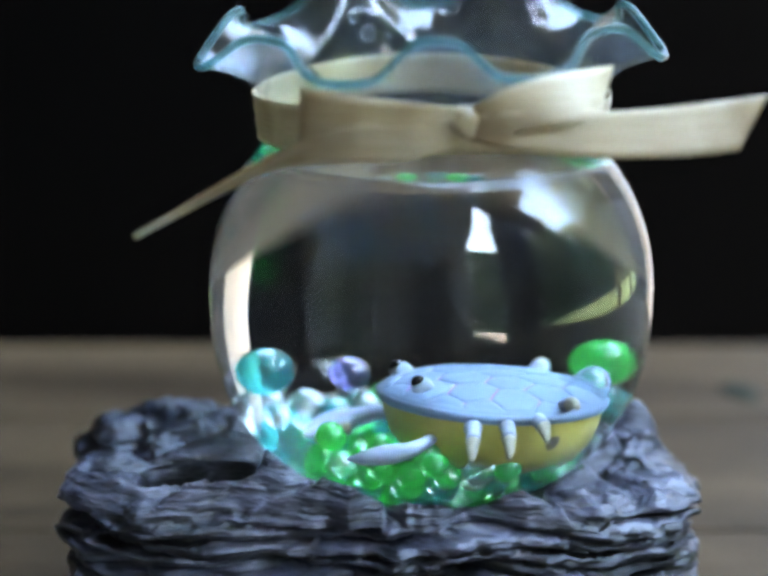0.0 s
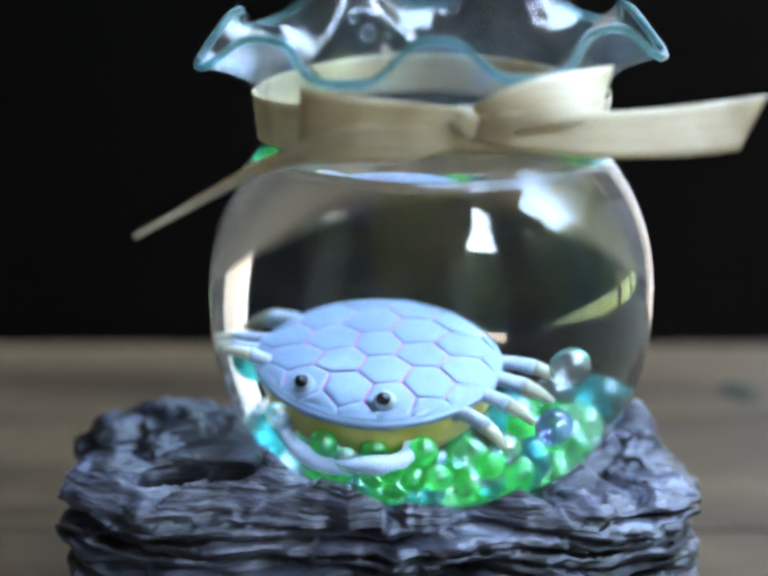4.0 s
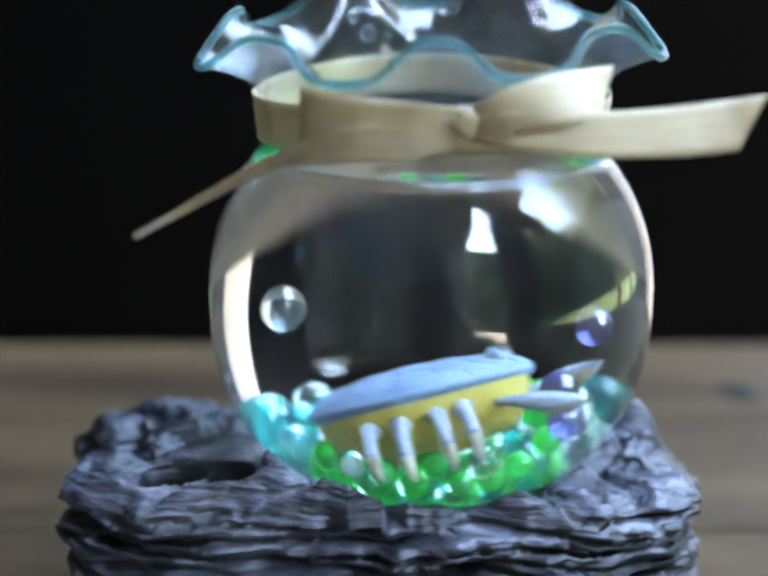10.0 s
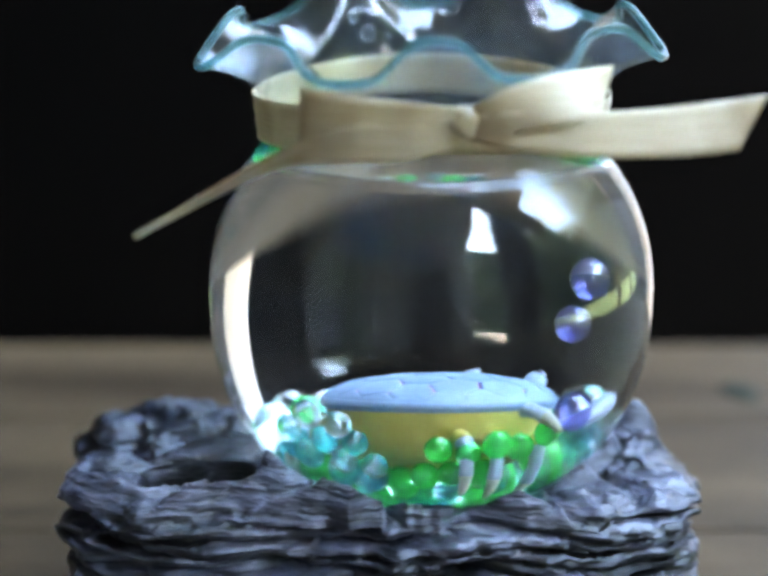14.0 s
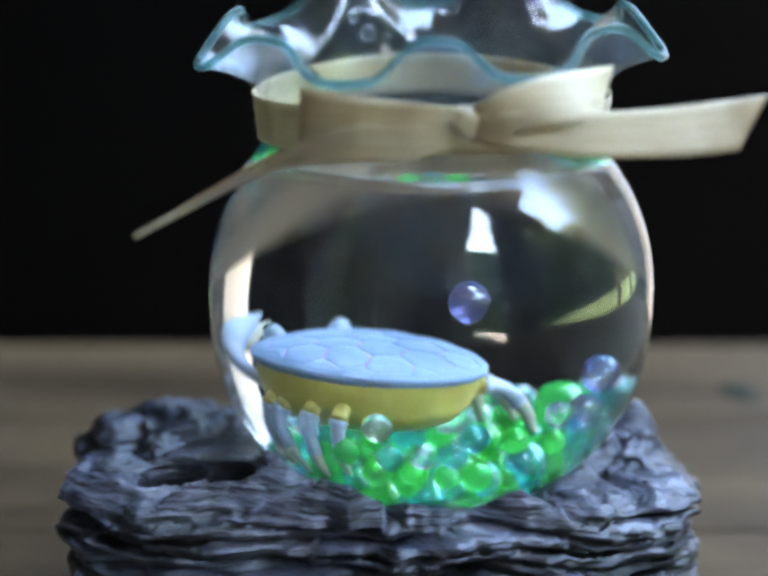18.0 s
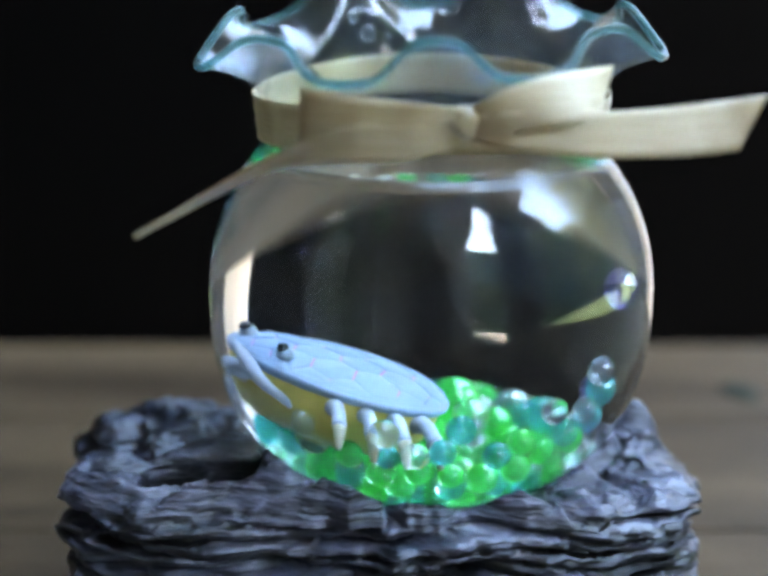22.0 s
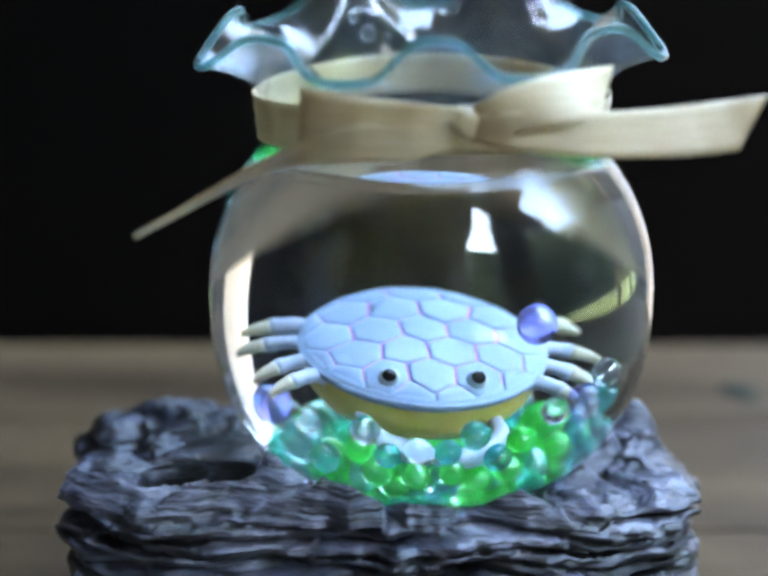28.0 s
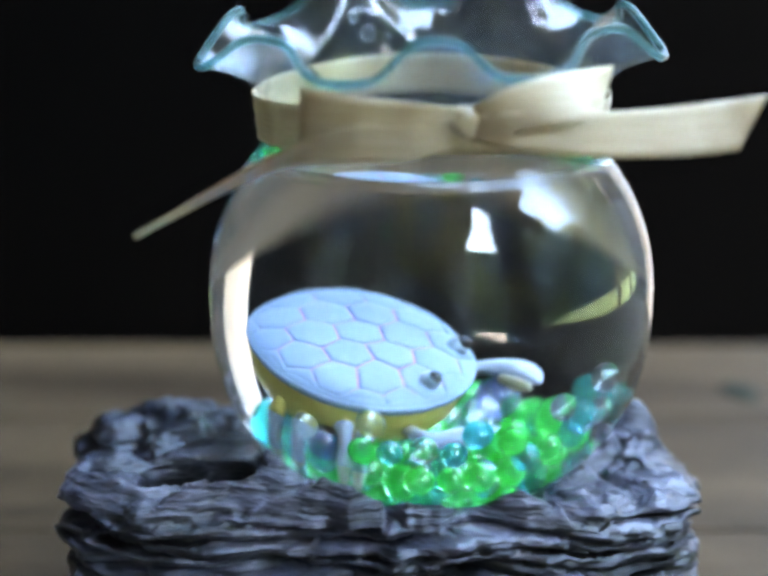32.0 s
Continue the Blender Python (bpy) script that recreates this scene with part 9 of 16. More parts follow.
    walk(CLAWS[1][0], [(0, mm(15.5, -17.5, -7.4, 14, 0, 1)), (0.2, mm(15.5, -17.5, -7.4, 15, 0, 1)), (0.4, mm(15.5, -17.5, -7.4, 15, 0, -1)), (0.6, mm(15.5, -17.5, -7.4, 14, 0, -32)), (0.8, mm(15.5, -17.5, -7.4, 13, 0, -78)), (1, mm(15.5, -17.5, -7.4, 11, 0, -50)), (1.2, mm(15.5, -17.5, -7.4, 9, 0, -36)), (1.4, mm(15.5, -17.5, -7.4, 8, 0, -53)), (1.6, mm(15.5, -17.5, -7.4, 6, 0, -69)), (1.8, mm(15.5, -17.5, -7.4, 5, 0, -55)), (2, mm(15.5, -17.5, -7.4, 5, 0, -25)), (2.2, mm(15.5, -17.5, -7.4, 6, 0, -25)), (2.4, mm(15.5, -17.5, -7.4, 7, 0, -25)), (2.6, mm(15.5, -17.5, -7.4, -7, 0, -24)), (2.8, mm(15.5, -17.5, -7.4, 10, 0, -53)), (3, mm(15.5, -17.5, -7.4, 12, 0, -51)), (3.2, mm(15.5, -17.5, -7.4, 14, 0, -50)), (3.5, mm(15.5, -17.5, -7.4, -0, 0, -47)), (5.5, mm(15.5, -17.5, -7.4, -9, 0, -2)), (5.7, mm(15.5, -17.5, -7.4, 7, 0, -4)), (6, mm(15.5, -17.5, -7.4, -6, 0, -6)), (6.2, mm(15.5, -17.5, -7.4, 11, 0, -8)), (6.4, mm(15.5, -17.5, -7.4, -2, 0, -9)), (6.6, mm(15.5, -17.5, -7.4, -16, 0, -9)), (6.8, mm(15.5, -17.5, -7.4, -15, 0, -10)), (7, mm(15.5, -17.5, -7.4, 15, 0, -10)), (7.2, mm(15.5, -17.5, -7.4, 14, 0, -10)), (7.4, mm(15.5, -17.5, -7.4, 13, 0, -9)), (7.6, mm(15.5, -17.5, -7.4, 11, 0, -8)), (8, mm(15.5, -17.5, -7.4, 8, 0, -65)), (8.2, mm(15.5, -17.5, -7.4, -9, 0, -63)), (8.4, mm(15.5, -17.5, -7.4, -10, 0, -62)), (8.6, mm(15.5, -17.5, -7.4, 5, 0, -46)), (8.8, mm(15.5, -17.5, -7.4, 5, 0, -14)), (9, mm(15.5, -17.5, -7.4, 7, 0, 1)), (9.2, mm(15.5, -17.5, -7.4, 8, 0, 2)), (9.5, mm(15.5, -17.5, -7.4, 11, 0, 2)), (9.8, mm(15.5, -17.5, -7.4, 13, 0, 1)), (10, mm(15.5, -17.5, -7.4, -15, 0, -0)), (10.2, mm(15.5, -17.5, -7.4, -39, 0, -76)), (10.5, mm(15.5, -17.5, -7.4, -53, 0, -79)), (10.8, mm(15.5, -17.5, -7.4, -23, 0, -6)), (11, mm(15.5, -17.5, -7.4, -24, 0, -7)), (11.2, mm(15.5, -17.5, -7.4, -26, 0, -9)), (11.5, mm(15.5, -17.5, -7.4, -27, 0, -10)), (11.8, mm(15.5, -17.5, -7.4, -28, 0, -10)), (12, mm(15.5, -17.5, -7.4, -27, 0, -10)), (12.2, mm(15.5, -17.5, -7.4, -26, 0, -9)), (12.5, mm(15.5, -17.5, -7.4, -38, 0, -7)), (12.8, mm(15.5, -17.5, -7.4, -20, 0, -5)), (13, mm(15.5, -17.5, -7.4, -17, 0, -4)), (13.2, mm(15.5, -17.5, -7.4, -12, 0, -2)), (13.5, mm(15.5, -17.5, -7.4, -5, 0, -0)), (13.8, mm(15.5, -17.5, -7.4, 0, 0, 1)), (14, mm(15.5, -17.5, -7.4, -27, 0, 2)), (14.2, mm(15.5, -17.5, -7.4, -25, 0, 2)), (14.5, mm(15.5, -17.5, -7.4, -21, 0, 1)), (16.5, mm(15.5, -17.5, -7.4, -41, 0, -10)), (16.8, mm(15.5, -17.5, -7.4, -40, 0, -10)), (17, mm(15.5, -17.5, -7.4, -40, 0, -9)), (17.2, mm(15.5, -17.5, -7.4, -40, 0, -8)), (17.5, mm(15.5, -17.5, -7.4, -42, 0, -6)), (17.8, mm(15.5, -17.5, -7.4, -45, 0, -19)), (18, mm(15.5, -17.5, -7.4, -46, 0, -47)), (18.2, mm(15.5, -17.5, -7.4, -47, 0, -1)), (18.5, mm(15.5, -17.5, -7.4, -48, 0, 1)), (18.8, mm(15.5, -17.5, -7.4, -47, 0, 2)), (19, mm(15.5, -17.5, -7.4, -45, 0, 2)), (19.2, mm(15.5, -17.5, -7.4, -58, 0, 2)), (19.5, mm(15.5, -17.5, -7.4, 14, 0, -8)), (19.8, mm(15.5, -17.5, -7.4, 14, 0, -8)), (20, mm(15.5, -17.5, -7.4, 14, 0, -8)), (20.2, mm(15.5, -17.5, -7.4, 14, 0, -8)), (20.5, mm(15.5, -17.5, -7.4, -30, 0, -6)), (20.8, mm(15.5, -17.5, -7.4, -30, 0, -8)), (21, mm(15.5, -17.5, -7.4, -30, 0, -9)), (21.2, mm(15.5, -17.5, -7.4, -30, 0, -10)), (21.5, mm(15.5, -17.5, -7.4, -30, 0, -10)), (21.8, mm(15.5, -17.5, -7.4, -30, 0, -54)), (22, mm(15.5, -17.5, -7.4, -30, 0, -53)), (22.2, mm(15.5, -17.5, -7.4, -30, 0, -67)), (22.5, mm(15.5, -17.5, -7.4, -30, 0, -5)), (22.8, mm(15.5, -17.5, -7.4, -28, 0, -3)), (23, mm(15.5, -17.5, -7.4, -30, 0, -1)), (23.2, mm(15.5, -17.5, -7.4, -30, 0, 0)), (23.5, mm(15.5, -17.5, -7.4, -34, 0, 1)), (23.8, mm(15.5, -17.5, -7.4, -18, 0, 2)), (24, mm(15.5, -17.5, -7.4, -8, 0, 2)), (24.2, mm(15.5, -17.5, -7.4, -29, 0, 1)), (24.5, mm(15.5, -17.5, -7.4, 10, 0, -0)), (24.8, mm(15.5, -17.5, -7.4, 8, 0, -2)), (25, mm(15.5, -17.5, -7.4, -8, 0, -4)), (25.2, mm(15.5, -17.5, -7.4, 7, 0, -65)), (25.5, mm(15.5, -17.5, -7.4, 8, 0, -67)), (27.5, mm(15.5, -17.5, -7.4, 13, 0, -64)), (27.8, mm(15.5, -17.5, -7.4, 10, 0, -61)), (28, mm(15.5, -17.5, -7.4, 8, 0, -45)), (28.2, mm(15.5, -17.5, -7.4, 7, 0, 1)), (28.5, mm(15.5, -17.5, -7.4, 7, 0, 2)), (28.8, mm(15.5, -17.5, -7.4, -37, 0, -73)), (29, mm(15.5, -17.5, -7.4, -35, 0, -74)), (29.2, mm(15.5, -17.5, -7.4, -7, 0, -74)), (29.5, mm(15.5, -17.5, -7.4, 6, 0, -1)), (29.8, mm(15.5, -17.5, -7.4, 3, 0, -3)), (30, mm(15.5, -17.5, -7.4, -0, 0, -5)), (30.3, mm(15.5, -17.5, -7.4, -2, 0, -7)), (30.6, mm(15.5, -17.5, -7.4, -5, 0, -9)), (31, mm(15.5, -17.5, -7.4, -26, 0, -70)), (31.3, mm(15.5, -17.5, -7.4, -60, 0, -85)), (31.6, mm(15.5, -17.5, -7.4, -18, 0, -9)), (32, mm(15.5, -17.5, -7.4, -19, 0, -6))])
    b = bead('violet', 0.0039)
    walk(b, [(0, mm(15.0, 17.0, 57.5)), (5, mm(15.0, 17.0, 57.5)), (6.2, mm(24.0, 9.0, 66.0)), (7, mm(28.8, -2.3, 77.5)), (8, mm(28.5, -1.7, 79.8)), (8.2, mm(27.9, -3.4, 81.8)), (8.4, mm(26.3, -5.6, 84.5)), (8.6, mm(25.8, -7.7, 85.6)), (9, mm(24.2, -11.2, 86.9)), (9.2, mm(24.2, -11.9, 87.1)), (9.5, mm(25.0, -11.8, 86.8)), (9.8, mm(27.3, -10.5, 86.4)), (10, mm(29.8, -8.9, 86.3)), (10.2, mm(30.1, -8.4, 88.3)), (10.5, mm(31.6, -6.9, 89.7)), (10.8, mm(33.1, -5.4, 89.3)), (11.2, mm(33.5, -4.7, 89.4)), (11.5, mm(34.2, -3.8, 89.6)), (12, mm(34.7, -3.1, 90.3)), (12.5, mm(33.5, -3.8, 93.6)), (13, mm(32.3, -4.9, 93.6)), (13.5, mm(31.3, -6.0, 93.3)), (14, mm(29.0, -7.4, 95.0)), (14.5, mm(26.5, -8.6, 96.6)), (15.5, mm(19.9, -12.3, 98.8)), (16.5, mm(12.7, -16.4, 99.4)), (17, mm(9.5, -17.2, 98.0)), (17.5, mm(7.9, -17.8, 95.5)), (18, mm(6.7, -18.7, 93.6)), (18.5, mm(-2.9, -19.6, 89.8)), (19, mm(-6.7, -18.1, 86.0)), (19.5, mm(-7.2, -11.7, 84.0)), (20, mm(-13.1, -5.2, 82.1)), (20.5, mm(-19.3, -6.0, 85.8)), (21, mm(-20.5, -3.7, 83.5)), (21.5, mm(-16.5, 3.9, 78.9)), (22, mm(-11.2, 3.6, 74.2)), (22.5, mm(-4.3, -3.5, 73.1)), (23, mm(0.6, -11.5, 69.4)), (23.5, mm(-4.7, -15.9, 65.0)), (24, mm(-15.1, -15.4, 63.1)), (25, mm(-19.0, -13.8, 64.3)), (27, mm(-25.1, -9.9, 65.9)), (28.5, mm(-30.3, -1.4, 72.1)), (28.8, mm(-31.4, 0.1, 74.9)), (29, mm(-31.8, 1.0, 78.1)), (29.5, mm(-32.1, 2.5, 80.1)), (29.8, mm(-32.9, 3.2, 84.2)), (30, mm(-32.1, 0.6, 78.7)), (30.4, mm(-27.3, -7.3, 69.3)), (31, mm(-22.2, -16.5, 65.9)), (32, mm(-20.3, -20.3, 65.3))])
    b = bead('violet', 0.0035)
    walk(b, [(0, mm(-13.3, 7.8, 73.2)), (0.2, mm(-12.4, 5.7, 72.0)), (0.4, mm(-10.4, 3.3, 70.9)), (0.6, mm(-8.4, 0.5, 68.9)), (0.8, mm(-2.9, -2.7, 66.7)), (1, mm(-0.7, -5.4, 64.2)), (1.5, mm(-17.1, -8.6, 67.3)), (2, mm(-30.0, -5.7, 72.1)), (2.2, mm(-26.5, -8.0, 66.5)), (2.4, mm(-23.8, -9.8, 64.9)), (2.6, mm(-21.5, -11.2, 64.0)), (3, mm(-17.0, -13.4, 62.7)), (3.2, mm(-17.6, -13.2, 62.1)), (3.5, mm(-18.6, -12.7, 62.1)), (4.5, mm(-15.4, -13.0, 63.7)), (5.5, mm(-12.7, -11.8, 64.8)), (5.7, mm(-11.2, -11.8, 64.9)), (6, mm(-9.6, -11.3, 66.9)), (6.4, mm(-7.0, -10.7, 64.5)), (6.6, mm(-4.0, -10.4, 67.1)), (7, mm(-0.9, -9.9, 66.2)), (7.4, mm(1.1, -9.4, 66.6)), (8, mm(5.6, -8.6, 66.2)), (8.5, mm(8.1, -6.8, 67.9)), (9, mm(10.6, -5.4, 68.6)), (9.2, mm(13.1, -4.8, 69.0)), (9.5, mm(16.5, -3.9, 70.1)), (9.8, mm(19.9, -2.7, 71.2)), (10, mm(22.8, -1.5, 72.0)), (10.5, mm(26.4, 1.5, 76.5)), (11, mm(29.3, 3.6, 77.1)), (11.2, mm(29.5, 3.6, 78.5)), (11.5, mm(30.1, 3.0, 80.4)), (12, mm(30.7, -0.9, 85.0)), (12.5, mm(28.2, -5.7, 88.4)), (13, mm(27.0, -6.9, 88.4)), (13.5, mm(26.2, -7.2, 87.5)), (14, mm(25.7, -7.1, 86.5)), (14.5, mm(25.6, -5.7, 84.3)), (15.5, mm(28.0, 5.7, 79.4)), (16.5, mm(31.3, 1.9, 78.8)), (16.8, mm(31.7, 0.5, 78.5)), (17, mm(31.5, -1.1, 77.5)), (17.6, mm(28.1, -8.2, 71.1)), (18.5, mm(28.4, -8.3, 68.4)), (20, mm(27.7, -13.9, 70.8)), (22, mm(29.8, -2.4, 72.0)), (23, mm(30.1, -0.5, 75.5)), (24, mm(30.8, -2.8, 72.6)), (25, mm(30.2, -1.1, 75.0)), (26.5, mm(30.5, -3.2, 72.6)), (28, mm(28.5, -11.6, 71.8)), (29.5, mm(28.4, -6.3, 69.4)), (32, mm(27.2, -7.7, 68.3))])
    b = bead('violet', 0.0039)
    walk(b, [(0, mm(21.3, -21.0, 66.9)), (8, mm(24.7, -17.2, 68.8)), (14, mm(26.5, -14.6, 70.2)), (16.5, mm(28.3, -13.7, 72.2)), (18, mm(30.7, -5.2, 75.8)), (18.8, mm(32.2, -0.7, 81.1)), (19, mm(32.2, -0.8, 80.9)), (19.5, mm(31.7, -2.8, 78.7)), (20, mm(30.0, -6.1, 74.7)), (20.8, mm(31.9, -5.6, 78.7)), (21.5, mm(34.3, -5.6, 87.5)), (22, mm(35.0, -5.0, 92.5)), (22.5, mm(34.9, -5.2, 91.3)), (23, mm(34.9, -4.4, 92.4)), (23.5, mm(34.5, -4.6, 91.1)), (24, mm(31.7, -7.7, 90.6)), (24.5, mm(25.6, -13.1, 88.6)), (25, mm(22.3, -15.8, 87.0)), (25.5, mm(23.1, -14.7, 94.9)), (26.5, mm(21.0, -16.7, 91.8)), (27.5, mm(18.2, -17.5, 89.6)), (28, mm(19.3, -14.7, 88.3)), (28.2, mm(19.8, -13.7, 86.5)), (28.5, mm(21.4, -12.6, 84.7)), (28.8, mm(22.9, -11.6, 92.8)), (29, mm(21.9, -12.3, 95.6)), (29.5, mm(19.7, -14.6, 97.0)), (29.8, mm(19.1, -13.1, 95.3)), (30, mm(18.2, -10.4, 91.9)), (30.3, mm(16.2, -2.3, 86.0)), (30.6, mm(12.4, 9.1, 77.9)), (31, mm(8.7, 21.9, 74.9)), (31.3, mm(8.5, 22.6, 74.8)), (31.6, mm(7.0, 16.4, 72.8)), (32, mm(11.7, 5.1, 69.0))])
    b = bead('clear', 0.0040)
    walk(b, [(0, mm(29.3, -8.2, 73.8)), (0.6, mm(31.3, -4.7, 78.0)), (0.8, mm(31.7, -4.1, 79.0)), (1, mm(31.5, -4.3, 78.4)), (1.6, mm(30.5, -6.8, 76.0)), (2, mm(30.6, -7.6, 76.1)), (2.4, mm(30.8, -7.7, 76.4)), (2.6, mm(29.5, -8.5, 74.1)), (3, mm(29.5, -8.2, 74.1)), (3.2, mm(31.0, -6.7, 76.2)), (3.5, mm(29.0, -7.6, 75.1)), (4.5, mm(21.6, -2.8, 80.1)), (5.5, mm(15.8, 10.1, 79.6)), (5.7, mm(14.4, 10.5, 79.2)), (6, mm(-1.3, 10.8, 77.9)), (6.2, mm(-2.7, 10.6, 76.3)), (6.6, mm(-1.3, 11.3, 76.8)), (7.4, mm(1.1, 13.2, 69.8)), (8.2, mm(6.3, 12.5, 68.6)), (8.8, mm(-0.6, 13.2, 85.2)), (9, mm(-7.1, 12.8, 87.2)), (9.2, mm(-10.4, 12.0, 88.4)), (9.5, mm(-15.6, 9.8, 89.0)), (9.8, mm(-20.8, 6.4, 88.2)), (10, mm(-25.4, 4.2, 86.4)), (10.2, mm(-29.0, 2.5, 84.1)), (10.6, mm(-30.9, -3.4, 75.2)), (11, mm(-24.9, -11.3, 67.5)), (11.5, mm(-27.7, -11.5, 69.3)), (12, mm(-23.7, -15.2, 73.6)), (13, mm(-20.8, -18.9, 69.2)), (14, mm(-19.6, -19.3, 66.5)), (16.5, mm(-28.0, -10.5, 71.3)), (17, mm(-27.7, -11.1, 70.1)), (18.5, mm(-23.4, -16.2, 69.9)), (21, mm(-22.3, -18.7, 66.2)), (24, mm(-24.2, -18.0, 67.4)), (28, mm(-22.3, -0.9, 63.3)), (28.5, mm(3.3, 5.4, 77.0)), (28.8, mm(10.5, 9.2, 81.4)), (29, mm(4.8, 9.9, 79.3)), (29.2, mm(1.7, 10.0, 76.5)), (30, mm(-3.8, 7.1, 73.5)), (30.6, mm(-11.2, -3.2, 78.8)), (31, mm(-17.5, -11.7, 73.2)), (31.3, mm(-19.3, -15.4, 73.0)), (32, mm(-25.7, -13.0, 66.5))])
    b = bead('teal', 0.0044)
    walk(b, [(0, mm(-26.2, 13.3, 72.1)), (0.2, mm(-25.5, 13.5, 70.4)), (0.8, mm(-21.6, 15.0, 66.0)), (1.8, mm(-21.7, 15.1, 65.8)), (2, mm(-21.8, 10.2, 68.9)), (2.4, mm(-16.1, 15.1, 70.0)), (2.6, mm(-20.9, 14.4, 72.1)), (3, mm(-28.4, 13.1, 77.8)), (3.5, mm(-28.1, 13.8, 75.6)), (4.5, mm(-24.1, 14.3, 73.5)), (6, mm(-17.1, 14.0, 69.4)), (7.4, mm(-14.9, 15.2, 70.0)), (7.8, mm(-12.8, 17.4, 74.2)), (8, mm(-18.7, 16.7, 75.7)), (8.4, mm(-14.8, 17.0, 73.9)), (8.6, mm(-13.9, 17.3, 74.5)), (9.5, mm(-25.4, 14.4, 68.5)), (10, mm(-25.6, 13.0, 63.5)), (11, mm(-17.8, 14.4, 62.3)), (13, mm(-16.1, 17.6, 59.7)), (18, mm(-14.9, 8.4, 62.4)), (25, mm(-18.0, 8.8, 65.1)), (28, mm(-15.4, 16.5, 62.3)), (32, mm(-20.7, 4.2, 63.4))])
    b = bead('green', 0.0046)
    walk(b, [(0, mm(27.6, 14.9, 73.7)), (0.6, mm(25.4, 14.6, 69.5)), (1, mm(22.4, 14.4, 66.0)), (2, mm(21.8, 16.2, 61.6)), (5, mm(20.6, 14.3, 61.6)), (8.6, mm(26.7, 6.2, 70.8)), (9, mm(26.5, 8.5, 73.8)), (9.2, mm(19.2, 11.6, 73.6)), (9.5, mm(12.6, 11.6, 70.2)), (10, mm(17.5, 8.7, 67.2)), (11, mm(16.4, 16.9, 62.4)), (14, mm(17.2, 17.3, 61.9)), (18.6, mm(24.2, 14.7, 67.3)), (19, mm(26.1, 15.1, 70.3)), (19.5, mm(25.0, 15.2, 68.2)), (19.8, mm(23.5, 15.0, 65.0)), (20.3, mm(25.3, 14.3, 69.4)), (20.8, mm(26.9, 9.2, 75.3)), (21, mm(27.7, 8.3, 74.7)), (21.5, mm(16.5, 12.6, 74.8)), (21.8, mm(10.9, 11.5, 69.9)), (22, mm(4.6, 11.0, 67.1)), (22.5, mm(7.3, 8.7, 63.4)), (24, mm(17.3, 7.8, 65.6)), (24.6, mm(22.2, 8.0, 68.0)), (25, mm(22.0, 7.4, 66.1)), (27.5, mm(19.7, 5.0, 63.6)), (29, mm(20.5, 9.7, 63.9)), (29.5, mm(23.3, 8.8, 70.6)), (30, mm(20.1, 7.2, 67.4)), (32, mm(22.6, 4.8, 64.9))])
    b = bead('clear', 0.0035)
    walk(b, [(0, mm(10.8, -15.3, 62.2)), (3, mm(13.4, -15.8, 62.9)), (5.5, mm(-4.5, -10.4, 61.5)), (6, mm(-0.4, -7.6, 67.2)), (6.2, mm(5.2, -6.9, 66.3)), (6.6, mm(2.9, -5.8, 68.7)), (7, mm(5.9, -7.5, 65.7)), (7.4, mm(7.4, -9.5, 64.8)), (8, mm(12.0, -11.2, 64.1)), (9, mm(20.4, -10.7, 65.2)), (9.5, mm(23.9, -9.3, 66.1)), (11, mm(29.4, -5.3, 70.5)), (12, mm(30.1, -3.9, 72.9)), (13, mm(27.6, -12.8, 70.6)), (14.5, mm(29.1, -5.0, 70.4)), (16.5, mm(28.3, -7.6, 68.3)), (18, mm(3.3, -1.4, 67.2)), (19, mm(0.9, 0.7, 68.0)), (20, mm(-8.2, -9.7, 65.1)), (21.5, mm(3.9, -5.8, 65.1)), (22, mm(7.2, -0.5, 66.6)), (22.5, mm(7.2, 5.6, 69.7)), (22.8, mm(6.3, 6.1, 68.7)), (23, mm(5.8, 5.8, 69.6)), (23.5, mm(9.3, 0.2, 66.9)), (24, mm(13.1, -5.3, 65.5)), (25, mm(8.1, -7.9, 66.0)), (26.5, mm(14.3, -5.5, 67.6)), (27.5, mm(14.8, 1.9, 67.8)), (28, mm(8.7, 5.2, 70.4)), (28.2, mm(10.5, 5.5, 68.9)), (28.5, mm(13.4, 6.4, 68.7)), (29, mm(9.3, 9.5, 70.1)), (29.5, mm(16.9, 11.3, 71.9)), (30, mm(14.2, 9.0, 72.8)), (30.3, mm(17.5, 6.0, 68.3)), (31, mm(22.7, 6.0, 75.1)), (32, mm(9.3, -1.8, 67.4))])
    b = bead('green', 0.0030)
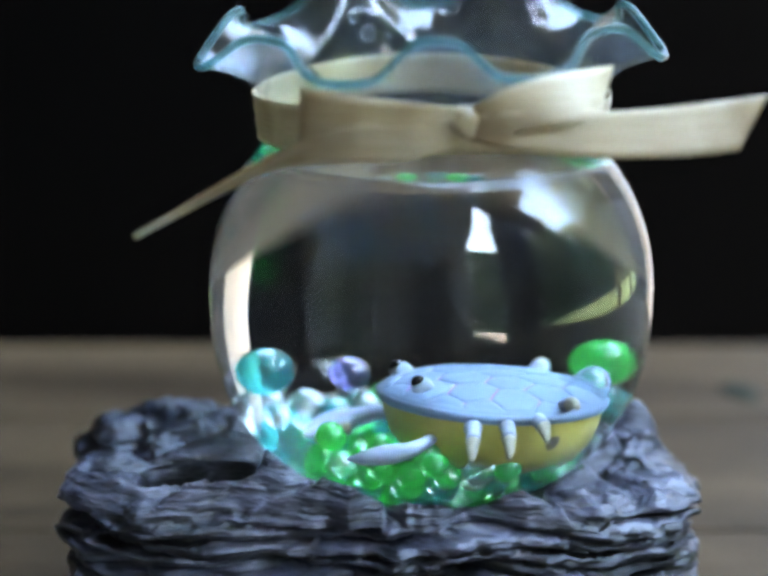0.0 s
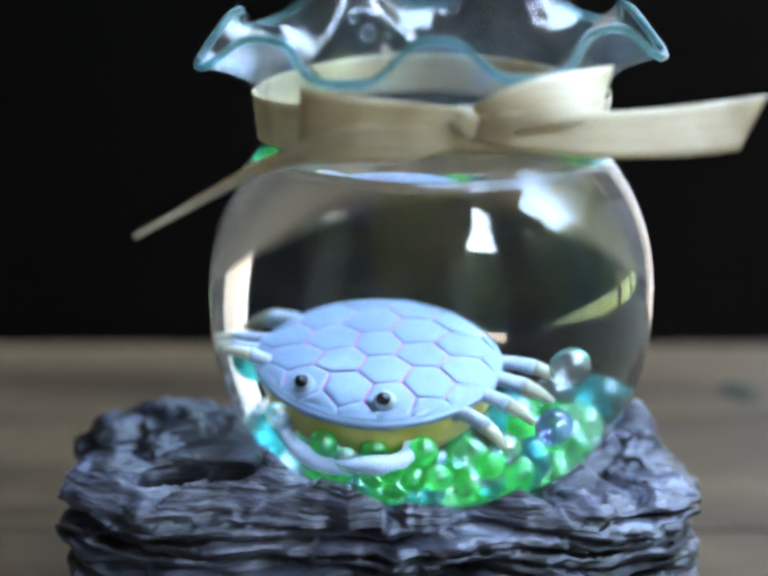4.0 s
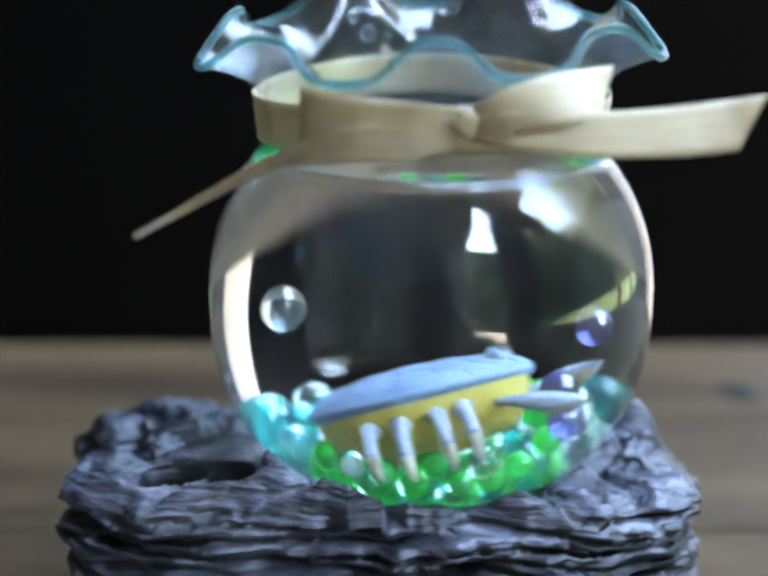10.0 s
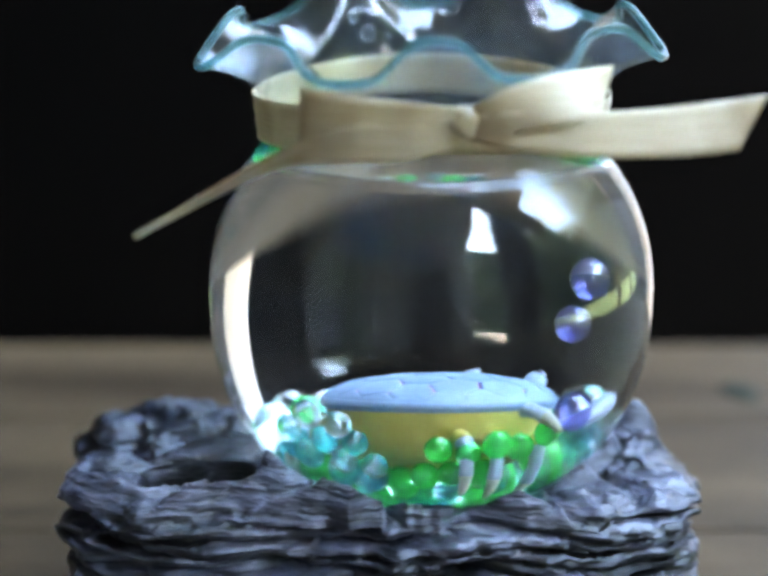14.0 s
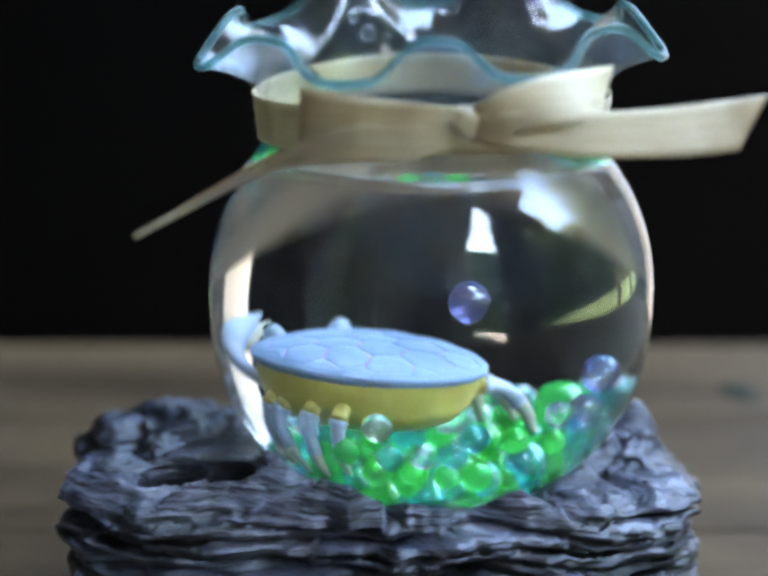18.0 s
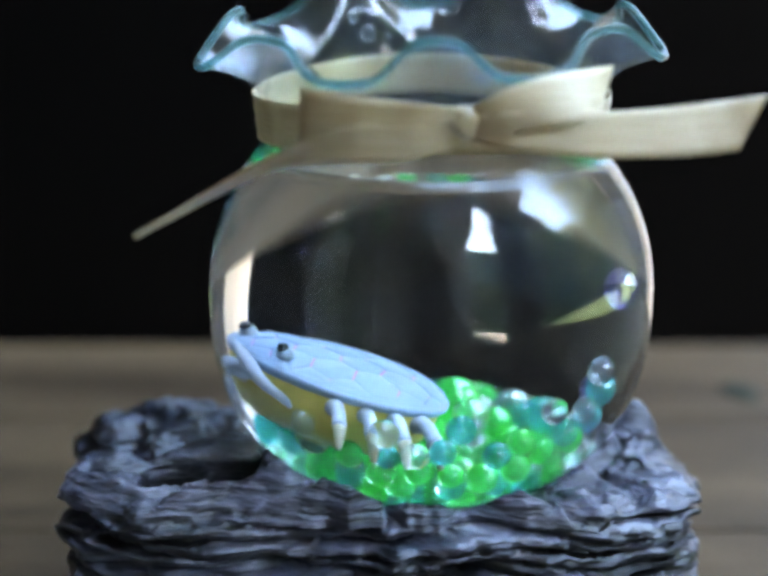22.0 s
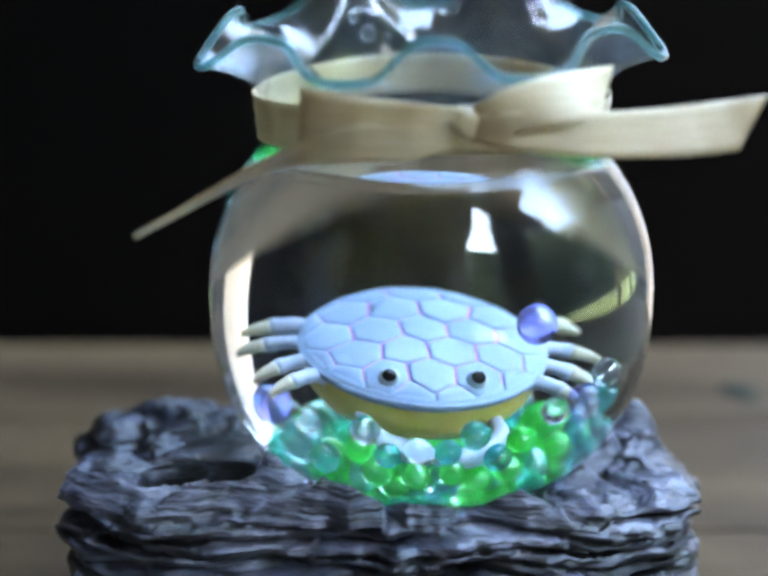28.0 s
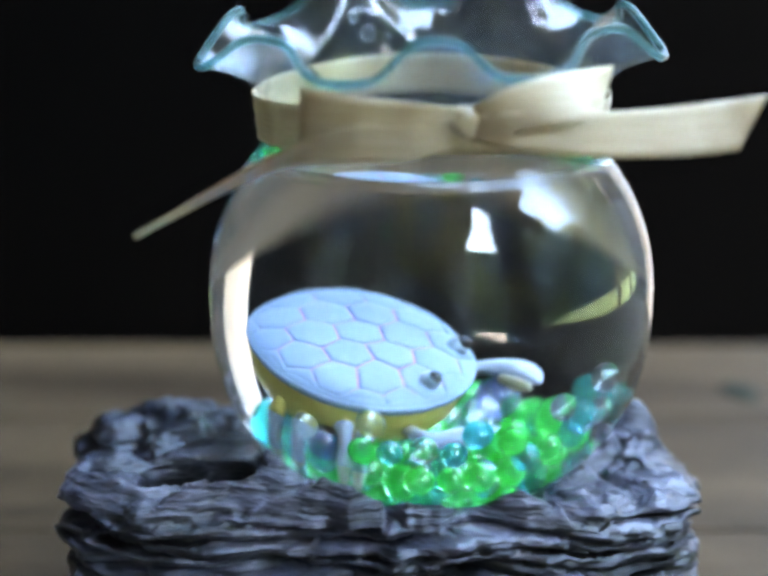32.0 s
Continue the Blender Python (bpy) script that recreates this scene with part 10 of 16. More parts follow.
    walk(b, [(0, mm(-7.1, 25.2, 55.0)), (0.6, mm(-7.4, 26.3, 55.2)), (1, mm(-9.3, 15.7, 57.1)), (1.8, mm(-8.3, 19.1, 54.7)), (2.6, mm(-8.8, 21.6, 54.4)), (3.2, mm(-10.1, 18.4, 56.2)), (4.5, mm(-8.0, 21.5, 54.9)), (5.5, mm(-6.8, 25.0, 55.2)), (6.4, mm(-9.2, 15.6, 60.3)), (7, mm(-12.9, 24.6, 54.9)), (7.8, mm(-9.4, 21.3, 54.9)), (8.6, mm(-8.9, 22.0, 54.4)), (9.4, mm(-8.4, 12.1, 60.6)), (10, mm(-8.8, 20.8, 54.6)), (10.8, mm(-1.6, -20.5, 58.6)), (11.4, mm(-2.8, -25.1, 59.6)), (12.2, mm(-1.8, -23.6, 59.6)), (13, mm(-1.6, -27.4, 60.6)), (13.6, mm(-2.0, -28.4, 60.7)), (14.4, mm(-1.2, -21.7, 58.6)), (15.5, mm(-9.0, 21.0, 54.3)), (16.5, mm(-9.6, 20.8, 54.6)), (17.2, mm(-8.7, 20.0, 55.3)), (18, mm(-9.7, 15.9, 58.2)), (18.6, mm(-8.4, 25.2, 54.3)), (19.3, mm(-6.5, 25.3, 55.2)), (20.2, mm(-9.3, 21.1, 55.0)), (20.8, mm(-7.0, 25.9, 55.3)), (21.4, mm(-8.2, 25.8, 55.0)), (22.2, mm(-7.2, 25.3, 55.2)), (23, mm(-13.2, 22.4, 54.9)), (23.6, mm(-12.6, 17.2, 58.9)), (24.3, mm(-8.2, 25.0, 55.3)), (25, mm(-5.8, 25.2, 55.6)), (25.5, mm(-9.7, 20.9, 55.1)), (26.5, mm(-8.7, 24.4, 54.6)), (27.5, mm(-9.9, 17.5, 58.9)), (28.4, mm(-10.0, 21.1, 55.4)), (29, mm(-13.5, 20.6, 56.2)), (29.8, mm(-11.4, 20.8, 55.5)), (30.5, mm(-11.5, 20.9, 55.1)), (31.2, mm(-8.5, 17.5, 56.2)), (32, mm(-9.9, 20.1, 55.3))])
    b = bead('green', 0.0028)
    walk(b, [(0, mm(-9.9, 19.8, 55.8)), (0.6, mm(-7.1, 13.7, 59.2)), (1, mm(-6.8, 20.1, 54.9)), (1.8, mm(-6.4, 24.3, 55.6)), (2.6, mm(-7.5, 26.4, 55.2)), (3.2, mm(-7.4, 24.7, 55.8)), (4.5, mm(-6.4, 26.1, 55.9)), (5.5, mm(-8.3, 13.3, 57.2)), (6.4, mm(-8.7, 18.9, 55.3)), (7, mm(-8.9, 21.6, 55.5)), (7.8, mm(-7.5, 25.9, 54.7)), (8.6, mm(-6.7, 26.4, 55.0)), (9.4, mm(-8.4, 20.5, 55.1)), (10, mm(-9.4, 12.3, 61.1)), (10.8, mm(3.1, -27.1, 60.4)), (11.4, mm(0.3, -16.3, 57.1)), (12.2, mm(3.2, -29.3, 61.2)), (13, mm(4.3, -24.6, 59.5)), (13.6, mm(3.7, -24.1, 59.3)), (14.4, mm(2.5, -29.8, 61.6)), (15.5, mm(-8.8, 26.0, 55.1)), (16.5, mm(-8.5, 25.6, 55.7)), (17.2, mm(-8.5, 25.3, 55.3)), (18, mm(-7.0, 20.5, 54.2)), (18.6, mm(-7.7, 20.3, 55.1)), (19.3, mm(-7.9, 20.6, 54.5)), (20.2, mm(-7.9, 25.9, 55.1)), (20.8, mm(-9.0, 21.3, 55.1)), (21.4, mm(-9.6, 21.0, 55.4)), (22.2, mm(-11.4, 16.8, 58.3)), (23, mm(-8.2, 22.5, 54.9)), (23.6, mm(-7.8, 24.6, 54.9)), (24.3, mm(-7.3, 20.1, 55.0)), (25, mm(-16.4, -12.5, 59.3)), (25.5, mm(-7.2, 25.4, 55.2)), (26.5, mm(-7.8, 19.5, 55.2)), (27.5, mm(-9.2, 21.6, 55.6)), (28.4, mm(-6.4, 24.6, 55.6)), (29, mm(-8.6, 20.4, 55.0)), (29.8, mm(-7.3, 23.9, 55.6)), (30.5, mm(-7.2, 23.5, 55.2)), (31.2, mm(-8.5, 25.0, 55.7)), (32, mm(-7.9, 25.2, 55.3))])
    b = bead('green', 0.0032)
    walk(b, [(0, mm(-15.9, -7.0, 58.7)), (0.6, mm(-9.1, 21.2, 54.5)), (1, mm(-6.7, 25.2, 55.3)), (1.8, mm(-9.3, 17.1, 59.6)), (2.6, mm(-9.6, 9.4, 60.3)), (3.2, mm(-17.4, -7.2, 59.2)), (4.5, mm(-15.2, -2.9, 58.2)), (5.5, mm(-17.2, -8.1, 59.2)), (6.4, mm(-4.0, 21.9, 54.5)), (7, mm(-4.0, 22.0, 53.9)), (7.8, mm(-6.5, 16.7, 55.3)), (8.6, mm(-7.0, 13.1, 57.1)), (9.4, mm(-4.6, 23.9, 55.9)), (10, mm(-5.5, 25.0, 55.4)), (10.8, mm(8.5, -0.0, 56.3)), (11.4, mm(12.1, -23.8, 60.6)), (12.2, mm(9.0, -25.0, 60.8)), (13, mm(9.5, -19.3, 58.7)), (13.6, mm(9.4, -22.2, 59.5)), (14.4, mm(8.3, -26.5, 60.8)), (15.5, mm(-12.7, -22.6, 60.3)), (16.5, mm(-12.8, -19.6, 59.6)), (17.2, mm(-13.0, -19.7, 59.6)), (18, mm(-10.7, -24.4, 60.3)), (18.6, mm(-11.0, -25.7, 60.8)), (19.3, mm(-10.3, -13.4, 57.7)), (20.2, mm(-10.2, -23.1, 59.8)), (20.8, mm(-12.1, -22.9, 60.2)), (21.4, mm(-11.0, -25.7, 60.8)), (22.2, mm(-9.9, -23.6, 59.8)), (23, mm(-11.1, -18.9, 58.9)), (23.6, mm(-10.5, -25.2, 60.5)), (24.3, mm(-10.0, -24.9, 60.3)), (25, mm(-10.2, -23.1, 59.8)), (25.5, mm(-13.3, -22.6, 60.5)), (26.5, mm(-11.3, -23.2, 60.0)), (27.5, mm(-12.0, -25.5, 61.0)), (28.4, mm(-9.5, -22.2, 59.3)), (29, mm(-10.2, -18.9, 58.7)), (29.8, mm(-11.0, -26.1, 60.9)), (30.5, mm(-11.8, -22.2, 59.9)), (31.2, mm(-10.7, -21.2, 59.4)), (32, mm(-12.0, -23.4, 60.3))])
    b = bead('green', 0.0030)
    walk(b, [(0, mm(-11.6, -18.3, 58.9)), (0.6, mm(-10.4, -15.0, 58.0)), (1, mm(-12.5, -23.1, 60.3)), (1.8, mm(-9.3, -16.2, 55.9)), (2.6, mm(-12.0, -19.5, 58.7)), (3.2, mm(-9.7, -14.1, 57.6)), (4.5, mm(-11.8, -21.6, 59.7)), (5.5, mm(-10.6, -12.3, 57.6)), (6.4, mm(-11.3, -14.4, 58.0)), (7, mm(-11.8, -20.0, 59.3)), (7.8, mm(-4.2, 22.0, 55.7)), (8.6, mm(-10.7, -16.6, 58.1)), (9.4, mm(-13.1, -22.5, 60.4)), (10, mm(-10.8, -15.2, 57.2)), (10.8, mm(13.4, -1.7, 57.3)), (11.4, mm(13.9, -4.1, 57.8)), (12.2, mm(14.4, -13.5, 59.0)), (13, mm(14.6, -12.8, 58.8)), (13.6, mm(9.3, 24.5, 54.5)), (14.4, mm(14.9, -6.4, 58.3)), (15.5, mm(-3.7, -28.8, 61.1)), (16.5, mm(-4.0, -29.7, 61.8)), (17.2, mm(-3.6, -21.1, 58.4)), (18, mm(-3.5, -28.7, 61.0)), (18.6, mm(-3.4, -29.2, 61.5)), (19.3, mm(-4.7, -23.9, 59.3)), (20.2, mm(-4.9, -26.9, 60.3)), (20.8, mm(-4.2, -29.3, 61.2)), (21.4, mm(-4.2, -26.6, 60.2)), (22.2, mm(-2.5, -28.7, 61.2)), (23, mm(-3.4, -24.6, 59.4)), (23.6, mm(-3.7, -25.3, 59.6)), (24.3, mm(-4.0, -24.0, 59.3)), (25, mm(-4.4, -25.0, 59.6)), (25.5, mm(-4.4, -27.9, 60.7)), (26.5, mm(-2.5, -28.9, 61.1)), (27.5, mm(-4.3, -26.4, 60.5)), (28.4, mm(-2.1, -23.6, 59.4)), (29, mm(-4.0, -28.3, 60.8)), (29.8, mm(-4.0, -26.4, 60.1)), (30.5, mm(-3.6, -28.2, 60.7)), (31.2, mm(-3.5, -28.9, 61.1)), (32, mm(-2.4, -21.8, 58.5))])
    b = bead('green', 0.0028)
    walk(b, [(0, mm(-10.2, -28.1, 61.7)), (0.6, mm(-9.9, -26.0, 60.7)), (1, mm(-7.8, -28.9, 61.5)), (1.8, mm(-9.1, -27.5, 61.1)), (2.6, mm(-8.2, -27.3, 60.8)), (3.2, mm(-10.8, -25.0, 60.5)), (4.5, mm(-7.3, -27.6, 60.9)), (5.5, mm(-8.7, -22.9, 59.4)), (6.4, mm(-7.6, -29.0, 61.5)), (7, mm(-9.9, -29.7, 62.2)), (7.8, mm(-10.5, -27.6, 61.5)), (8.6, mm(-8.1, -31.3, 63.0)), (9.4, mm(-7.8, -16.2, 57.8)), (10, mm(-9.7, -25.7, 60.5)), (10.8, mm(17.3, -13.5, 60.1)), (11.4, mm(9.4, 24.0, 54.8)), (12.2, mm(19.5, -18.0, 61.9)), (13, mm(17.8, -7.0, 59.4)), (13.6, mm(19.3, -20.2, 62.3)), (14.4, mm(17.6, -20.0, 61.9)), (15.5, mm(4.6, -28.5, 60.9)), (16.5, mm(1.8, -26.6, 60.0)), (17.2, mm(2.7, -30.2, 61.7)), (18, mm(2.8, -25.3, 59.7)), (18.6, mm(2.3, -25.7, 59.7)), (19.3, mm(1.4, -23.6, 59.0)), (20.2, mm(1.1, -28.5, 60.7)), (20.8, mm(0.9, -23.1, 58.9)), (21.4, mm(2.7, -26.5, 60.0)), (22.2, mm(3.6, -26.9, 60.2)), (23, mm(2.3, -28.4, 60.7)), (23.6, mm(2.7, -25.9, 59.8)), (24.3, mm(2.0, -27.9, 60.7)), (25, mm(1.6, -26.0, 59.8)), (25.5, mm(3.8, -29.4, 61.2)), (26.5, mm(4.6, -27.6, 60.6)), (27.5, mm(3.9, -28.7, 61.4)), (28.4, mm(3.7, -26.6, 60.1)), (29, mm(2.1, -29.7, 61.8)), (29.8, mm(2.5, -27.0, 60.5)), (30.5, mm(2.4, -26.2, 60.0)), (31.2, mm(2.7, -28.0, 60.7)), (32, mm(3.6, -21.9, 58.7))])
    b = bead('green', 0.0032)
    walk(b, [(0, mm(-4.1, -26.4, 60.1)), (0.6, mm(-4.1, -28.1, 60.8)), (1, mm(-3.6, -20.5, 58.3)), (1.8, mm(-2.9, -14.8, 57.1)), (2.6, mm(-2.9, -21.8, 58.0)), (3.2, mm(-5.5, -28.9, 61.2)), (4.5, mm(-2.8, -19.5, 58.0)), (5.5, mm(-2.8, -23.6, 59.1)), (6.4, mm(-1.9, -24.7, 59.2)), (7, mm(-5.0, -23.2, 59.1)), (7.8, mm(-4.5, -26.0, 60.0)), (8.6, mm(-4.6, -23.6, 59.0)), (9.4, mm(-4.1, -25.7, 59.8)), (10, mm(-3.7, -24.8, 59.5)), (10.8, mm(21.2, -7.7, 61.2)), (11.4, mm(22.6, -8.3, 62.2)), (12.2, mm(12.8, 22.1, 55.1)), (13, mm(22.4, -13.6, 62.9)), (13.6, mm(15.9, 21.7, 57.0)), (14.4, mm(22.7, -17.3, 63.6)), (15.5, mm(9.0, -21.9, 59.3)), (16.5, mm(7.5, -23.3, 59.4)), (17.2, mm(7.7, -21.7, 59.0)), (18, mm(8.6, -21.6, 59.2)), (18.6, mm(9.0, -22.5, 59.4)), (19.3, mm(8.0, -22.9, 59.4)), (20.2, mm(8.7, -21.3, 59.2)), (20.8, mm(7.2, -25.0, 60.0)), (21.4, mm(9.8, -20.2, 59.2)), (22.2, mm(9.4, -18.6, 58.6)), (23, mm(8.9, -21.3, 59.1)), (23.6, mm(8.5, -24.9, 60.7)), (24.3, mm(7.4, -19.6, 58.5)), (25, mm(7.8, -26.9, 60.7)), (25.5, mm(7.4, -5.7, 56.5)), (26.5, mm(7.6, -18.1, 58.2)), (27.5, mm(8.0, -21.5, 59.2)), (28.4, mm(8.3, -19.5, 58.7)), (29, mm(6.2, -6.3, 56.4)), (29.8, mm(7.2, -20.9, 59.0)), (30.5, mm(8.5, -17.0, 58.2)), (31.2, mm(6.2, -3.4, 56.2)), (32, mm(9.1, -19.7, 58.9))])
    b = bead('green', 0.0030)
    walk(b, [(0, mm(0.2, -33.7, 63.4)), (0.6, mm(1.8, -30.6, 61.7)), (1, mm(-0.7, -31.3, 62.0)), (1.8, mm(-1.3, -25.8, 59.7)), (2.6, mm(2.1, -28.0, 60.6)), (3.2, mm(0.1, -24.0, 59.2)), (4.5, mm(1.5, -27.5, 60.3)), (5.5, mm(0.6, -31.7, 62.2)), (6.4, mm(1.9, -32.5, 62.8)), (7, mm(0.4, -27.7, 60.4)), (7.8, mm(1.4, -28.4, 60.7)), (8.6, mm(0.4, -29.3, 61.1)), (9.4, mm(0.5, -31.9, 62.4)), (10, mm(0.1, -31.7, 62.7)), (10.8, mm(0.1, -36.8, 67.5)), (11.4, mm(0.5, -37.2, 68.0)), (12.2, mm(2.3, -36.7, 67.3)), (13, mm(1.0, -37.7, 69.0)), (13.6, mm(1.1, -36.7, 66.6)), (14.4, mm(0.6, -37.6, 68.2)), (15.5, mm(14.9, -13.9, 59.2)), (16.5, mm(13.1, -22.0, 60.6)), (17.2, mm(15.2, -13.9, 59.3)), (18, mm(7.2, 23.8, 55.3)), (18.6, mm(15.5, -14.8, 59.5)), (19.3, mm(15.5, -16.3, 59.7)), (20.2, mm(15.3, -10.7, 58.8)), (20.8, mm(14.6, -11.1, 58.6)), (21.4, mm(15.7, -17.0, 60.0)), (22.2, mm(15.9, -17.5, 60.2)), (23, mm(7.7, 18.8, 53.8)), (23.6, mm(13.0, -3.4, 57.3)), (24.3, mm(14.9, -10.0, 58.7)), (25, mm(7.8, 23.9, 55.6)), (25.5, mm(13.1, -20.8, 60.0)), (26.5, mm(15.8, -21.1, 61.0)), (27.5, mm(14.2, -17.4, 59.6)), (28.4, mm(15.0, -24.1, 61.7)), (29, mm(16.4, -15.9, 60.0)), (29.8, mm(15.8, -9.2, 58.9)), (30.5, mm(14.0, -19.2, 60.1)), (31.2, mm(14.9, -20.8, 60.6)), (32, mm(14.9, -14.9, 59.3))])
    b = bead('green', 0.0028)
    walk(b, [(0, mm(3.0, -25.4, 59.6)), (0.6, mm(5.8, -23.1, 59.3)), (1, mm(4.6, -26.4, 60.2)), (1.8, mm(4.3, -21.4, 58.6)), (2.6, mm(5.0, -18.3, 57.9)), (3.2, mm(6.0, -25.3, 59.9)), (4.5, mm(6.1, -11.5, 57.0)), (5.5, mm(5.6, -15.8, 57.6)), (6.4, mm(4.3, -23.0, 59.1)), (7, mm(6.5, -27.7, 60.8)), (7.8, mm(5.9, -19.3, 58.2)), (8.6, mm(6.3, -20.2, 58.5)), (9.4, mm(5.4, -20.8, 58.5)), (10, mm(5.5, -17.6, 57.8)), (10.8, mm(6.3, -35.3, 66.1)), (11.4, mm(6.7, -33.9, 65.1)), (12.2, mm(8.5, -37.3, 69.3)), (13, mm(6.8, -35.8, 66.2)), (13.6, mm(7.1, -34.1, 65.7)), (14.4, mm(6.6, -35.6, 66.4)), (15.5, mm(22.6, -10.6, 62.4)), (16.5, mm(13.4, 24.7, 56.2)), (17.2, mm(21.5, -9.4, 61.6)), (18, mm(12.6, 25.5, 56.9)), (18.6, mm(20.7, -17.3, 62.4)), (19.3, mm(21.0, -16.6, 62.4)), (20.2, mm(22.0, -13.0, 62.6)), (20.8, mm(20.9, -12.9, 59.9)), (21.4, mm(21.0, -18.8, 62.9)), (22.2, mm(20.8, -17.4, 63.2)), (23, mm(21.0, -2.1, 57.8)), (23.6, mm(21.0, -20.4, 63.4)), (24.3, mm(21.5, -24.1, 65.2)), (25, mm(21.6, -15.6, 62.9)), (25.5, mm(21.5, -15.0, 62.4)), (26.5, mm(21.9, -18.3, 63.5)), (27.5, mm(6.5, 22.0, 55.7)), (28.4, mm(9.4, 21.3, 55.0)), (29, mm(22.4, -15.4, 63.1)), (29.8, mm(13.2, 24.6, 56.1)), (30.5, mm(22.6, -14.2, 62.9)), (31.2, mm(21.2, -9.5, 57.7)), (32, mm(22.0, -6.9, 62.0))])
    b = bead('green', 0.0032)
    walk(b, [(0, mm(14.4, -22.0, 60.8)), (0.6, mm(9.7, -16.6, 56.9)), (1, mm(13.6, -25.4, 61.6)), (1.8, mm(14.8, -22.3, 60.9)), (2.6, mm(10.9, -29.9, 62.9)), (3.2, mm(12.2, -20.3, 59.6)), (4.5, mm(10.7, -30.9, 63.3)), (5.5, mm(11.7, -24.3, 60.6)), (6.4, mm(14.8, -28.7, 63.6)), (7, mm(12.5, -26.8, 61.8)), (7.8, mm(12.6, -18.1, 57.3)), (8.6, mm(11.3, -15.4, 58.4)), (9.4, mm(10.9, -18.0, 58.8)), (10, mm(11.1, -18.1, 58.8)), (10.8, mm(12.6, -34.6, 66.7)), (11.4, mm(14.1, -34.5, 68.2)), (12.2, mm(12.8, -31.1, 64.7)), (13, mm(12.5, -32.4, 65.4)), (13.6, mm(12.8, -35.5, 68.5)), (14.4, mm(12.7, -33.9, 67.2)), (15.5, mm(16.5, -31.6, 68.0)), (16.5, mm(17.8, -31.2, 69.4)), (17.2, mm(20.1, -28.1, 67.1)), (18, mm(16.1, -31.5, 68.0)), (18.6, mm(17.3, -32.6, 69.9)), (19.3, mm(18.7, -30.2, 68.6)), (20.2, mm(18.5, -29.2, 68.2)), (20.8, mm(18.7, -28.3, 67.3)), (21.4, mm(17.4, -32.1, 68.3)), (22.2, mm(17.6, -29.5, 67.1)), (23, mm(16.8, -33.3, 70.7)), (23.6, mm(18.3, -30.8, 68.0)), (24.3, mm(17.4, -30.7, 67.9)), (25, mm(17.6, -30.8, 68.2)), (25.5, mm(15.3, -32.6, 69.5)), (26.5, mm(18.0, -28.9, 68.4)), (27.5, mm(18.7, -31.5, 68.8)), (28.4, mm(16.5, -31.5, 67.6)), (29, mm(16.7, -31.8, 68.9)), (29.8, mm(15.7, -33.6, 69.4)), (30.5, mm(18.0, -29.9, 66.9)), (31.2, mm(18.0, -29.4, 67.0)), (32, mm(15.8, -31.7, 67.8))])
    b = bead('green', 0.0030)
    walk(b, [(0, mm(12.5, -0.2, 56.7)), (0.6, mm(12.2, 0.8, 57.0)), (1, mm(17.3, -14.1, 60.1)), (1.8, mm(9.0, 25.6, 55.2)), (2.6, mm(12.3, 3.0, 56.9)), (3.2, mm(14.1, -6.6, 57.9)), (4.5, mm(16.2, -9.3, 59.1)), (5.5, mm(16.1, -18.0, 60.4)), (6.4, mm(15.1, -9.9, 58.7)), (7, mm(15.7, -18.4, 60.3)), (7.8, mm(5.4, 20.8, 55.7)), (8.6, mm(5.7, 22.3, 55.9)), (9.4, mm(16.3, -16.7, 60.2)), (10, mm(16.6, -20.0, 61.1)), (10.8, mm(17.8, -30.5, 67.6)), (11.4, mm(16.8, -27.7, 64.7)), (12.2, mm(18.2, -32.0, 68.3)), (13, mm(18.0, -33.3, 68.7)), (13.6, mm(15.7, -29.3, 64.8)), (14.4, mm(18.5, -30.9, 67.7)), (15.5, mm(-16.3, -28.7, 64.9)), (16.5, mm(-14.3, -28.9, 64.6)), (17.2, mm(-14.7, -28.1, 64.2)), (18, mm(-16.9, -28.3, 64.9)), (18.6, mm(-16.3, -27.0, 64.2)), (19.3, mm(-16.8, -25.0, 63.0)), (20.2, mm(-16.0, -27.5, 64.1)), (20.8, mm(-14.2, -29.9, 65.3)), (21.4, mm(-16.5, -25.7, 63.5)), (22.2, mm(-16.4, -26.8, 64.2)), (23, mm(-16.2, -27.3, 64.5)), (23.6, mm(-16.2, -26.3, 63.3)), (24.3, mm(-16.4, -24.7, 62.5)), (25, mm(-15.8, -25.2, 62.5)), (25.5, mm(-17.5, -27.5, 65.0)), (26.5, mm(-16.1, -26.8, 64.0)), (27.5, mm(-15.2, -30.1, 66.2)), (28.4, mm(-14.4, -28.6, 64.6)), (29, mm(-15.2, -27.2, 63.8)), (29.8, mm(-17.5, -27.0, 64.3)), (30.5, mm(-16.8, -26.4, 63.4)), (31.2, mm(-14.4, -28.2, 64.3)), (32, mm(-14.1, -30.2, 65.5))])
    b = bead('green', 0.0028)
